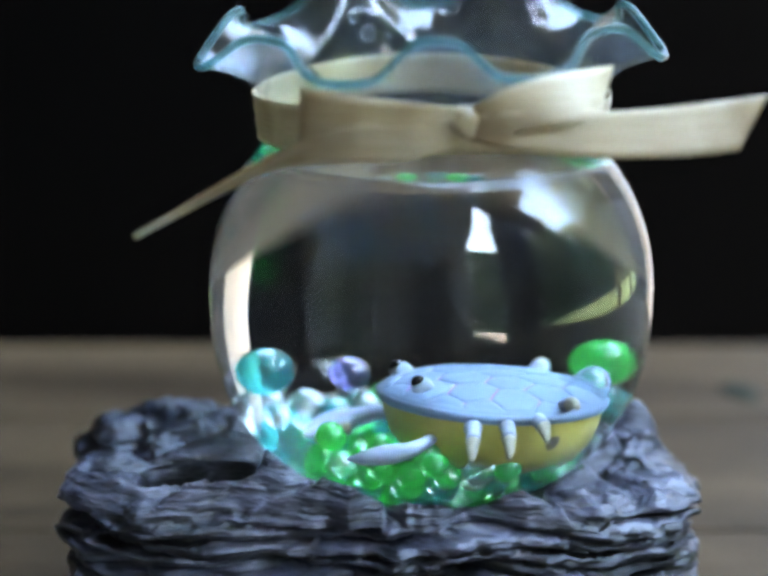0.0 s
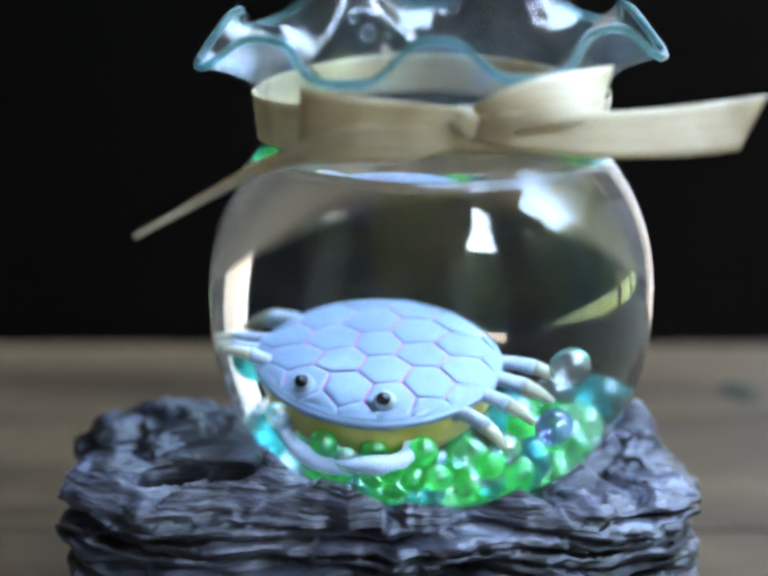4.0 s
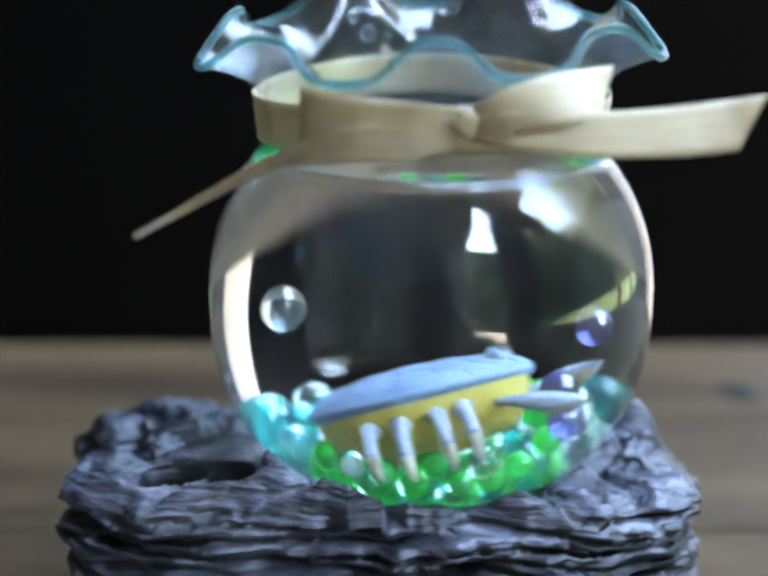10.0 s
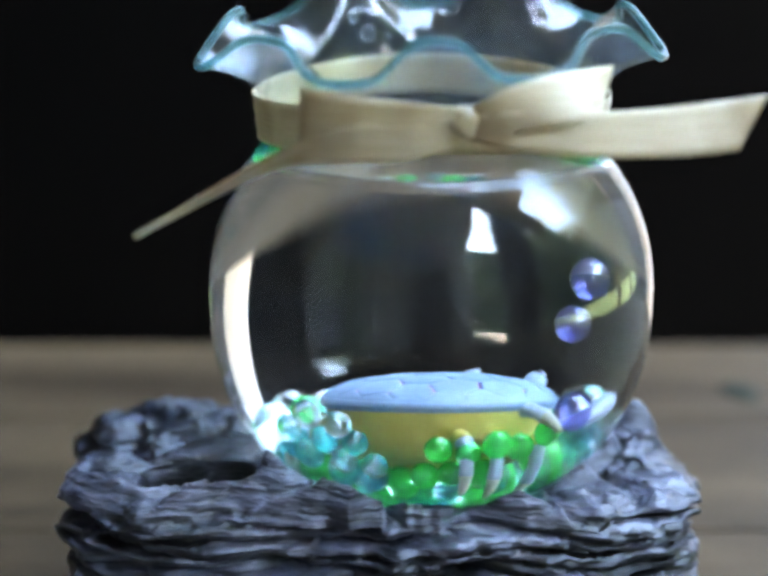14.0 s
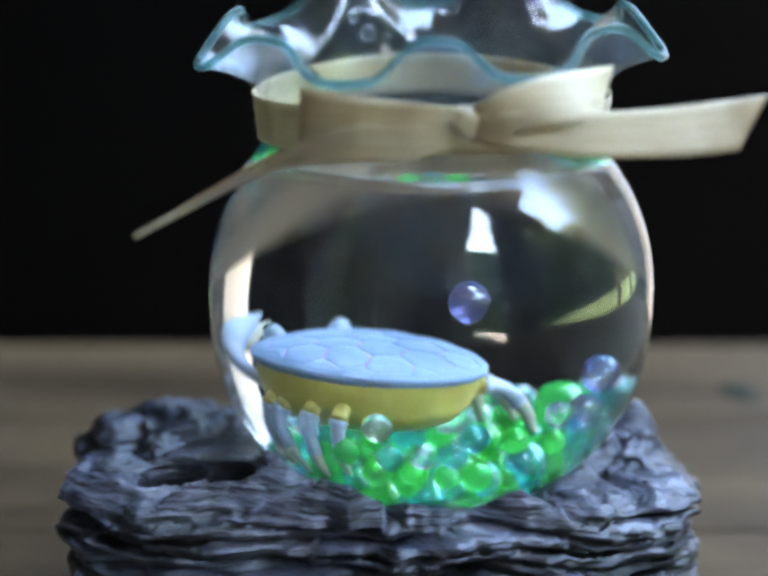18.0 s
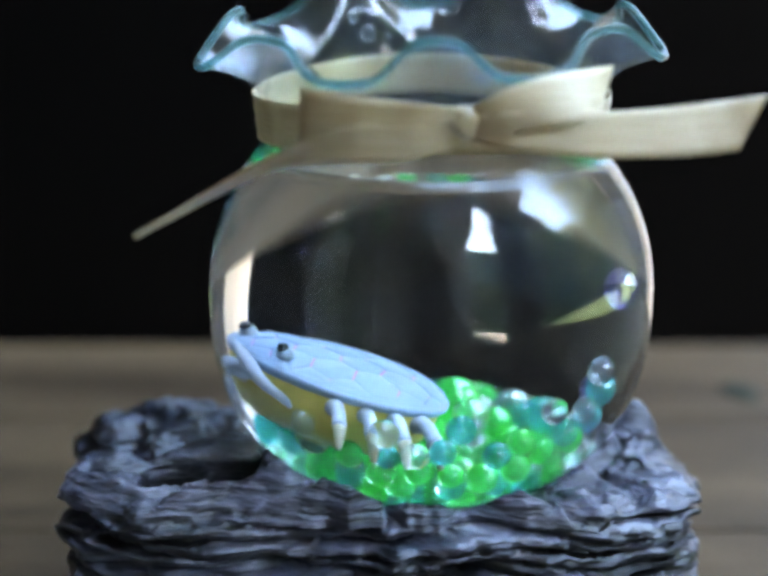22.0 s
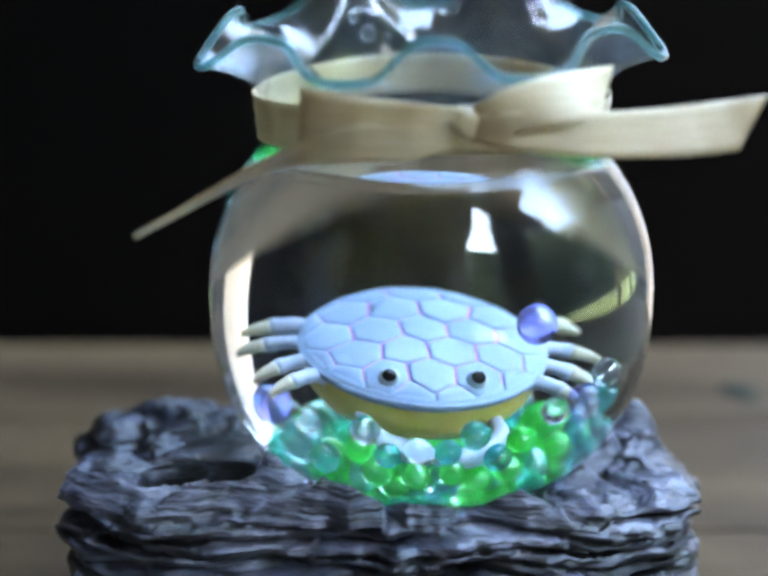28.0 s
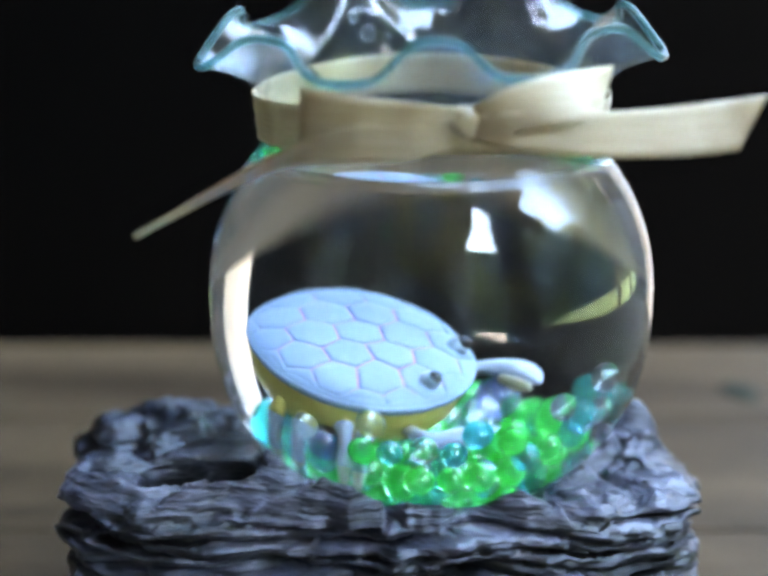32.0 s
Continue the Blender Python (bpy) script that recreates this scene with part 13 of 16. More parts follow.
    walk(b, [(0, mm(-5.3, 22.7, 60.2)), (0.6, mm(-5.6, 23.8, 61.0)), (1, mm(-6.0, 23.9, 63.7)), (1.8, mm(-5.5, 24.7, 63.7)), (2.6, mm(-6.4, 21.9, 64.5)), (3.2, mm(-8.0, 21.2, 60.6)), (4.5, mm(-7.8, 19.9, 61.3)), (5.5, mm(-8.4, 19.9, 61.5)), (6.4, mm(-7.0, 22.1, 62.9)), (7, mm(-6.3, 23.7, 60.6)), (7.8, mm(-8.8, 20.5, 64.0)), (8.6, mm(-6.8, 19.3, 61.4)), (9.4, mm(-7.8, 19.8, 61.4)), (10, mm(-6.8, 21.7, 62.7)), (10.8, mm(-8.3, 15.3, 60.4)), (11.4, mm(-8.1, 16.0, 60.5)), (12.2, mm(-7.2, 19.5, 59.7)), (13, mm(-7.3, 19.9, 59.5)), (13.6, mm(-6.2, 20.1, 60.9)), (14.4, mm(-7.9, 20.5, 60.0)), (15.5, mm(20.4, 11.7, 64.9)), (16.5, mm(19.1, 9.7, 64.9)), (17.2, mm(22.7, 14.4, 60.9)), (18, mm(17.0, 15.3, 65.0)), (18.6, mm(19.9, 14.1, 62.7)), (19.3, mm(19.8, 14.7, 65.2)), (20.2, mm(17.8, 13.8, 64.5)), (20.8, mm(20.8, 12.1, 64.3)), (21.4, mm(20.4, 11.3, 65.5)), (22.2, mm(18.9, 11.0, 64.2)), (23, mm(21.8, 15.6, 61.6)), (23.6, mm(18.4, 11.5, 63.9)), (24.3, mm(21.8, 15.4, 64.1)), (25, mm(20.8, 13.3, 63.1)), (25.5, mm(20.1, 11.7, 65.2)), (26.5, mm(21.4, 11.5, 65.9)), (27.5, mm(20.0, 11.4, 64.9)), (28.4, mm(18.4, 10.5, 63.4)), (29, mm(19.4, 16.0, 65.5)), (29.8, mm(18.2, 10.4, 62.6)), (30.5, mm(20.0, 13.5, 65.5)), (31.2, mm(18.2, 11.5, 64.6)), (32, mm(20.9, 15.0, 62.6))])
    b = bead('clear', 0.0028)
    walk(b, [(0, mm(-17.2, -19.0, 60.8)), (0.6, mm(-16.1, -17.7, 60.1)), (1, mm(-15.4, -14.6, 59.3)), (1.8, mm(-16.3, -17.9, 58.5)), (2.6, mm(-16.8, -18.2, 61.1)), (3.2, mm(-16.1, -21.7, 61.1)), (4.5, mm(-17.0, -25.5, 63.0)), (5.5, mm(-14.6, -23.8, 61.1)), (6.4, mm(-16.2, -21.7, 61.2)), (7, mm(-16.5, -11.5, 59.3)), (7.8, mm(-15.6, -20.3, 60.5)), (8.6, mm(-16.4, -18.1, 60.3)), (9.4, mm(-17.9, -17.9, 60.8)), (10, mm(-15.7, -23.2, 61.4)), (10.8, mm(-28.8, -19.5, 69.2)), (11.4, mm(-28.3, -19.9, 68.9)), (12.2, mm(-15.1, 22.9, 57.6)), (13, mm(-28.6, -19.5, 69.0)), (13.6, mm(-27.6, -15.8, 67.3)), (14.4, mm(-27.1, -16.8, 66.7)), (15.5, mm(-24.0, -31.0, 72.2)), (16.5, mm(-25.1, -29.1, 71.1)), (17.2, mm(-26.3, -25.2, 69.8)), (18, mm(-24.9, -26.9, 69.4)), (18.6, mm(-26.0, -24.6, 68.6)), (19.3, mm(-22.3, -31.6, 70.5)), (20.2, mm(-25.8, -25.3, 68.8)), (20.8, mm(-26.5, -25.3, 69.5)), (21.4, mm(-24.0, -29.3, 70.4)), (22.2, mm(-26.3, -26.5, 70.4)), (23, mm(-23.7, -29.4, 69.8)), (23.6, mm(-25.1, -29.4, 71.4)), (24.3, mm(-23.7, -30.3, 70.9)), (25, mm(-24.7, -29.4, 71.1)), (25.5, mm(-24.5, -27.7, 70.0)), (26.5, mm(-26.2, -25.5, 69.2)), (27.5, mm(-24.4, -27.3, 69.7)), (28.4, mm(-25.6, -28.0, 71.4)), (29, mm(-23.3, -31.6, 72.0)), (29.8, mm(-26.0, -26.4, 70.0)), (30.5, mm(-26.5, -23.6, 69.3)), (31.2, mm(-23.6, -29.7, 70.7)), (32, mm(-25.5, -27.4, 69.6))])
    b = bead('clear', 0.0032)
    walk(b, [(0, mm(9.0, -25.2, 60.3)), (0.6, mm(11.3, -27.5, 62.4)), (1, mm(8.9, -19.3, 58.7)), (1.8, mm(9.4, -26.1, 61.7)), (2.6, mm(10.7, -20.3, 59.3)), (3.2, mm(10.8, -29.3, 63.6)), (4.5, mm(10.4, -21.4, 59.6)), (5.5, mm(6.1, -27.4, 60.9)), (6.4, mm(8.6, -28.4, 63.2)), (7, mm(9.3, -17.5, 58.4)), (7.8, mm(10.1, -27.1, 61.4)), (8.6, mm(10.8, -27.2, 61.7)), (9.4, mm(9.7, -28.3, 61.7)), (10, mm(9.6, -28.4, 62.5)), (10.8, mm(-24.4, -29.6, 71.2)), (11.4, mm(-24.2, -26.9, 68.2)), (12.2, mm(-26.0, -23.8, 68.4)), (13, mm(-25.4, -26.3, 68.9)), (13.6, mm(-25.6, -27.3, 71.1)), (14.4, mm(-24.1, -32.2, 73.0)), (15.5, mm(-13.8, -37.8, 70.7)), (16.5, mm(-13.6, -37.2, 71.6)), (17.2, mm(-12.2, -38.0, 72.1)), (18, mm(-11.6, -37.9, 72.0)), (18.6, mm(-9.9, -39.3, 71.9)), (19.3, mm(-12.0, -38.0, 71.4)), (20.2, mm(-10.5, -38.5, 71.8)), (20.8, mm(-14.0, -36.6, 70.4)), (21.4, mm(-12.5, -37.2, 70.6)), (22.2, mm(-9.9, -38.5, 70.9)), (23, mm(-11.7, -37.9, 71.5)), (23.6, mm(-12.9, -37.2, 70.6)), (24.3, mm(-11.9, -38.3, 71.4)), (25, mm(-14.2, -37.9, 72.4)), (25.5, mm(-12.4, -37.5, 70.2)), (26.5, mm(-11.5, -38.8, 72.9)), (27.5, mm(-14.1, -37.3, 71.5)), (28.4, mm(-13.5, -37.2, 71.2)), (29, mm(-12.2, -38.6, 72.2)), (29.8, mm(-11.9, -37.9, 70.3)), (30.5, mm(-10.0, -38.7, 71.3)), (31.2, mm(-9.1, -38.9, 71.5)), (32, mm(-12.9, -38.8, 73.0))])
    b = bead('clear', 0.0030)
    walk(b, [(0, mm(24.2, 22.0, 65.0)), (0.6, mm(21.9, 20.9, 61.4)), (1, mm(25.6, 19.1, 62.8)), (1.8, mm(23.4, 21.8, 63.1)), (2.6, mm(23.8, 19.3, 63.1)), (3.2, mm(23.7, 18.9, 60.9)), (4.5, mm(21.0, 20.9, 59.5)), (5.5, mm(21.3, 19.4, 59.1)), (6.4, mm(23.5, 21.5, 63.9)), (7, mm(23.1, 17.7, 62.7)), (7.8, mm(22.7, 22.0, 62.9)), (8.6, mm(23.1, 23.0, 64.0)), (9.4, mm(21.9, 22.1, 62.3)), (10, mm(23.8, 10.7, 67.0)), (10.8, mm(-18.8, -33.5, 70.6)), (11.4, mm(-20.6, -34.2, 71.2)), (12.2, mm(-18.6, -35.7, 71.4)), (13, mm(-16.4, -36.4, 71.1)), (13.6, mm(-19.8, -35.4, 71.9)), (14.4, mm(-18.0, -36.8, 72.1)), (15.5, mm(23.7, -29.3, 72.0)), (16.5, mm(23.3, -32.5, 73.9)), (17.2, mm(25.4, -29.6, 74.3)), (18, mm(24.9, -29.5, 72.6)), (18.6, mm(24.8, -31.1, 73.7)), (19.3, mm(25.1, -28.3, 72.7)), (20.2, mm(26.9, -26.6, 72.1)), (20.8, mm(24.1, -32.0, 75.2)), (21.4, mm(25.8, -29.3, 72.8)), (22.2, mm(23.8, -31.7, 73.8)), (23, mm(25.6, -28.4, 71.6)), (23.6, mm(23.3, -33.7, 74.8)), (24.3, mm(24.6, -31.1, 73.6)), (25, mm(25.5, -29.2, 73.7)), (25.5, mm(23.6, -31.3, 73.5)), (26.5, mm(24.7, -31.3, 74.6)), (27.5, mm(24.3, -31.5, 73.9)), (28.4, mm(24.2, -31.4, 73.9)), (29, mm(25.2, -29.6, 74.2)), (29.8, mm(23.6, -29.7, 72.3)), (30.5, mm(25.3, -30.3, 73.2)), (31.2, mm(23.2, -32.8, 74.4)), (32, mm(25.9, -29.7, 74.1))])
    b = bead('clear', 0.0028)
    walk(b, [(0, mm(-29.7, -13.1, 68.7)), (0.6, mm(-28.5, -9.9, 67.0)), (1, mm(-28.0, -2.0, 62.3)), (1.8, mm(-22.5, 21.4, 62.5)), (2.6, mm(-29.7, -14.9, 69.1)), (3.2, mm(-27.9, -4.9, 66.4)), (4.5, mm(-29.3, -15.0, 69.3)), (5.5, mm(-24.3, 19.3, 65.7)), (6.4, mm(-29.3, -9.8, 68.1)), (7, mm(-29.4, -11.4, 68.5)), (7.8, mm(-28.7, -9.0, 67.6)), (8.6, mm(-29.2, -9.9, 68.2)), (9.4, mm(-28.5, -15.3, 67.8)), (10, mm(-20.1, 22.6, 61.6)), (10.8, mm(-10.8, -24.5, 60.3)), (11.4, mm(-12.4, -27.9, 62.1)), (12.2, mm(-10.9, -30.4, 63.0)), (13, mm(-10.0, -28.2, 61.6)), (13.6, mm(-11.6, -28.5, 62.1)), (14.4, mm(-10.7, -29.3, 62.3)), (15.5, mm(31.6, -15.5, 67.6)), (16.5, mm(30.0, -19.1, 71.6)), (17.2, mm(29.8, -18.9, 71.3)), (18, mm(29.6, -20.3, 71.7)), (18.6, mm(31.4, -5.2, 71.3)), (19.3, mm(32.8, -11.8, 72.1)), (20.2, mm(32.3, -15.9, 71.2)), (20.8, mm(29.6, -20.6, 72.0)), (21.4, mm(29.6, -18.5, 70.9)), (22.2, mm(29.5, -20.8, 71.8)), (23, mm(29.8, -24.7, 74.6)), (23.6, mm(31.4, -7.4, 71.4)), (24.3, mm(28.6, -24.9, 73.0)), (25, mm(29.5, -19.8, 71.9)), (25.5, mm(28.4, -26.5, 74.7)), (26.5, mm(29.7, -8.3, 68.9)), (27.5, mm(30.0, -23.5, 74.3)), (28.4, mm(29.9, -15.9, 70.3)), (29, mm(30.1, -22.3, 73.4)), (29.8, mm(29.8, -21.2, 72.4)), (30.5, mm(30.1, -17.9, 72.4)), (31.2, mm(29.8, -14.0, 69.7)), (32, mm(31.6, -10.8, 69.3))])
    b = bead('clear', 0.0032)
    walk(b, [(0, mm(-9.6, 22.2, 62.7)), (0.6, mm(-10.1, 23.3, 64.0)), (1, mm(-9.4, 20.4, 61.6)), (1.8, mm(-10.0, 22.2, 62.2)), (2.6, mm(-10.2, 20.7, 60.8)), (3.2, mm(-9.4, 25.0, 64.2)), (4.5, mm(-10.2, 24.3, 63.6)), (5.5, mm(-8.9, 24.4, 64.5)), (6.4, mm(-10.6, 25.9, 63.5)), (7, mm(-8.9, 20.2, 63.2)), (7.8, mm(-6.9, 25.6, 63.7)), (8.6, mm(-8.1, 23.9, 64.0)), (9.4, mm(-6.0, 24.5, 63.3)), (10, mm(-11.9, 23.5, 63.0)), (10.8, mm(30.7, -13.1, 71.4)), (11.4, mm(24.9, 20.2, 65.6)), (12.2, mm(25.6, 19.7, 64.4)), (13, mm(33.0, -14.8, 70.7)), (13.6, mm(23.8, 20.9, 64.3)), (14.4, mm(25.2, 20.4, 65.7)), (15.5, mm(33.7, -16.9, 79.5)), (16.5, mm(33.3, -17.7, 77.6)), (17.2, mm(32.5, -18.1, 77.8)), (18, mm(33.2, -19.8, 78.3)), (18.6, mm(33.1, -18.2, 77.6)), (19.3, mm(33.0, -18.9, 78.5)), (20.2, mm(33.2, -16.2, 77.3)), (20.8, mm(33.6, -11.5, 76.4)), (21.4, mm(33.4, -11.5, 76.9)), (22.2, mm(32.8, -20.2, 79.3)), (23, mm(32.8, -18.8, 77.3)), (23.6, mm(31.7, -24.3, 79.3)), (24.3, mm(34.5, -3.8, 76.7)), (25, mm(33.1, -19.4, 78.0)), (25.5, mm(33.2, -14.3, 76.1)), (26.5, mm(33.9, -19.5, 80.2)), (27.5, mm(33.1, -19.0, 79.0)), (28.4, mm(33.3, -9.7, 76.9)), (29, mm(33.2, -17.4, 77.3)), (29.8, mm(32.1, -21.4, 79.1)), (30.5, mm(33.5, -15.6, 77.1)), (31.2, mm(33.3, -17.3, 77.8)), (32, mm(33.1, -14.2, 76.6))])
    b = bead('clear', 0.0030)
    walk(b, [(0, mm(12.0, 16.0, 61.7)), (0.6, mm(13.3, 16.9, 62.4)), (1, mm(14.5, 17.9, 60.7)), (1.8, mm(12.7, 20.7, 62.9)), (2.6, mm(12.8, 17.7, 61.9)), (3.2, mm(15.7, 21.0, 64.6)), (4.5, mm(11.6, 19.6, 62.5)), (5.5, mm(13.6, 19.8, 62.5)), (6.4, mm(12.4, 19.1, 62.9)), (7, mm(14.3, 21.7, 60.9)), (7.8, mm(15.4, 19.7, 62.5)), (8.6, mm(15.1, 23.9, 60.6)), (9.4, mm(13.8, 17.7, 61.3)), (10, mm(12.4, 19.0, 61.6)), (10.8, mm(-20.9, -11.5, 61.3)), (11.4, mm(-10.0, 21.4, 55.0)), (12.2, mm(-21.7, -5.6, 61.5)), (13, mm(-9.5, 21.0, 54.8)), (13.6, mm(-10.2, 18.1, 56.9)), (14.4, mm(-14.7, 20.6, 57.8)), (15.5, mm(-3.2, -38.3, 67.8)), (16.5, mm(-2.7, -36.4, 66.7)), (17.2, mm(-2.6, -36.2, 65.7)), (18, mm(-2.2, -36.2, 65.7)), (18.6, mm(-2.8, -36.7, 66.3)), (19.3, mm(-2.4, -36.1, 66.8)), (20.2, mm(-1.8, -38.7, 67.8)), (20.8, mm(-1.4, -38.0, 67.7)), (21.4, mm(-2.6, -34.8, 64.3)), (22.2, mm(-4.0, -37.2, 66.5)), (23, mm(-1.9, -37.4, 68.1)), (23.6, mm(-1.0, -38.5, 68.4)), (24.3, mm(-2.4, -36.6, 67.1)), (25, mm(-1.5, -37.2, 66.8)), (25.5, mm(-2.5, -35.4, 65.2)), (26.5, mm(-2.1, -36.7, 66.1)), (27.5, mm(-3.1, -36.5, 66.7)), (28.4, mm(-3.4, -38.1, 67.3)), (29, mm(-2.4, -37.0, 66.8)), (29.8, mm(-2.9, -35.5, 64.9)), (30.5, mm(-1.8, -36.5, 66.5)), (31.2, mm(-1.8, -36.8, 66.6)), (32, mm(-2.1, -37.2, 67.2))])
    b = bead('clear', 0.0028)
    walk(b, [(0, mm(17.9, 18.0, 67.0)), (0.6, mm(18.5, 15.9, 64.6)), (1, mm(17.1, 17.8, 65.0)), (1.8, mm(19.8, 9.6, 63.0)), (2.6, mm(19.5, 19.0, 66.4)), (3.2, mm(20.0, 20.6, 67.2)), (4.5, mm(20.2, 18.8, 67.0)), (5.5, mm(18.8, 17.6, 67.1)), (6.4, mm(19.8, 19.3, 66.8)), (7, mm(18.1, 17.6, 65.1)), (7.8, mm(20.1, 11.5, 66.3)), (8.6, mm(19.8, 17.2, 66.1)), (9.4, mm(18.9, 16.4, 65.7)), (10, mm(20.2, 14.5, 67.8)), (10.8, mm(-15.5, -29.6, 64.1)), (11.4, mm(-17.1, -21.4, 61.4)), (12.2, mm(-16.8, -31.2, 65.7)), (13, mm(-15.9, -27.3, 63.1)), (13.6, mm(-17.3, -24.5, 62.5)), (14.4, mm(-16.0, -24.9, 62.0)), (15.5, mm(9.3, 24.0, 55.4)), (16.5, mm(9.0, 22.9, 55.2)), (17.2, mm(10.1, 22.8, 55.5)), (18, mm(11.4, 21.0, 55.3)), (18.6, mm(11.7, 23.2, 55.7)), (19.3, mm(10.4, 22.9, 55.5)), (20.2, mm(10.4, 24.3, 55.6)), (20.8, mm(13.5, 23.2, 56.8)), (21.4, mm(7.9, 22.5, 55.5)), (22.2, mm(11.1, 23.2, 55.1)), (23, mm(10.2, 23.5, 55.3)), (23.6, mm(10.1, 22.9, 55.1)), (24.3, mm(9.5, 24.0, 54.6)), (25, mm(10.6, 19.7, 55.2)), (25.5, mm(8.6, 23.9, 55.6)), (26.5, mm(8.5, 23.6, 55.0)), (27.5, mm(11.1, 20.7, 55.2)), (28.4, mm(13.6, 23.6, 54.9)), (29, mm(10.5, 22.7, 54.1)), (29.8, mm(9.3, 22.1, 54.6)), (30.5, mm(12.3, 23.8, 56.2)), (31.2, mm(9.9, 22.4, 54.9)), (32, mm(10.3, 23.1, 55.8))])
    b = bead('clear', 0.0032)
    walk(b, [(0, mm(20.7, 17.8, 58.2)), (0.6, mm(14.0, 26.3, 57.1)), (1, mm(13.4, 21.8, 55.4)), (1.8, mm(24.2, 7.6, 61.3)), (2.6, mm(5.4, 22.3, 55.8)), (3.2, mm(13.0, 20.4, 56.9)), (4.5, mm(13.7, 21.5, 56.1)), (5.5, mm(16.4, 24.5, 57.6)), (6.4, mm(18.8, 22.3, 58.3)), (7, mm(10.0, 25.6, 54.7)), (7.8, mm(14.9, 22.1, 57.4)), (8.6, mm(23.7, 3.2, 62.3)), (9.4, mm(9.8, 20.2, 55.2)), (10, mm(16.1, 15.1, 61.9)), (10.8, mm(5.3, 23.7, 62.7)), (11.4, mm(4.3, 23.6, 62.0)), (12.2, mm(5.6, 22.7, 60.4)), (13, mm(4.3, 21.3, 61.4)), (13.6, mm(4.7, 23.8, 63.3)), (14.4, mm(9.3, 20.7, 60.7)), (15.5, mm(9.9, 22.9, 62.9)), (16.5, mm(8.2, 21.1, 63.2)), (17.2, mm(9.5, 22.7, 61.7)), (18, mm(8.8, 19.1, 61.6)), (18.6, mm(8.8, 22.9, 63.8)), (19.3, mm(9.2, 19.5, 61.1)), (20.2, mm(8.5, 23.2, 62.3)), (20.8, mm(8.8, 22.6, 61.6)), (21.4, mm(8.1, 21.8, 62.0)), (22.2, mm(8.4, 23.2, 61.7)), (23, mm(9.3, 23.4, 61.2)), (23.6, mm(7.0, 17.7, 61.8)), (24.3, mm(8.5, 21.9, 60.8)), (25, mm(9.8, 23.1, 63.0)), (25.5, mm(10.3, 22.0, 62.4)), (26.5, mm(8.3, 22.2, 62.9)), (27.5, mm(9.3, 23.0, 62.5)), (28.4, mm(8.4, 20.5, 60.6)), (29, mm(9.9, 20.2, 63.1)), (29.8, mm(9.2, 22.4, 62.5)), (30.5, mm(7.8, 22.9, 63.2)), (31.2, mm(8.1, 22.0, 59.7)), (32, mm(8.3, 21.2, 60.9))])
    b = bead('clear', 0.0030)
    walk(b, [(0, mm(-25.7, 16.2, 65.9)), (0.6, mm(-21.3, 20.9, 62.4)), (1, mm(-26.0, 7.5, 64.1)), (1.8, mm(-27.2, 12.6, 64.9)), (2.6, mm(-25.0, 15.7, 65.5)), (3.2, mm(-25.5, 11.8, 65.2)), (4.5, mm(-21.9, 20.6, 62.9)), (5.5, mm(-21.5, 20.8, 61.9)), (6.4, mm(-24.4, 15.4, 64.7)), (7, mm(-27.2, 3.0, 66.1)), (7.8, mm(-26.2, 5.8, 65.1)), (8.6, mm(-25.9, 14.7, 65.8)), (9.4, mm(-23.2, 16.6, 63.6)), (10, mm(-25.9, 12.7, 63.8)), (10.8, mm(-16.6, 19.5, 59.6)), (11.4, mm(-12.0, 15.4, 63.6)), (12.2, mm(-13.3, 15.5, 63.2)), (13, mm(-15.2, 14.7, 63.9)), (13.6, mm(-15.3, 18.2, 63.0)), (14.4, mm(-16.7, 19.2, 62.8)), (15.5, mm(6.9, 19.6, 60.0)), (16.5, mm(4.0, 22.7, 60.2)), (17.2, mm(5.3, 19.5, 60.6)), (18, mm(4.6, 22.3, 60.9)), (18.6, mm(6.5, 19.5, 60.4)), (19.3, mm(4.0, 21.0, 61.3)), (20.2, mm(6.1, 18.8, 60.5)), (20.8, mm(4.2, 20.1, 60.9)), (21.4, mm(7.0, 16.7, 60.6)), (22.2, mm(6.9, 18.2, 60.8)), (23, mm(5.2, 19.9, 61.4)), (23.6, mm(5.4, 23.7, 61.7)), (24.3, mm(3.1, 22.1, 60.3)), (25, mm(5.4, 20.8, 60.9)), (25.5, mm(5.8, 21.0, 59.8)), (26.5, mm(5.6, 21.2, 58.5)), (27.5, mm(6.8, 18.7, 60.6)), (28.4, mm(3.4, 22.6, 60.4)), (29, mm(5.2, 21.1, 60.7)), (29.8, mm(4.8, 19.7, 61.1)), (30.5, mm(6.0, 19.3, 60.0)), (31.2, mm(3.0, 23.2, 60.8)), (32, mm(3.1, 22.2, 60.9))])
    b = bead('clear', 0.0028)
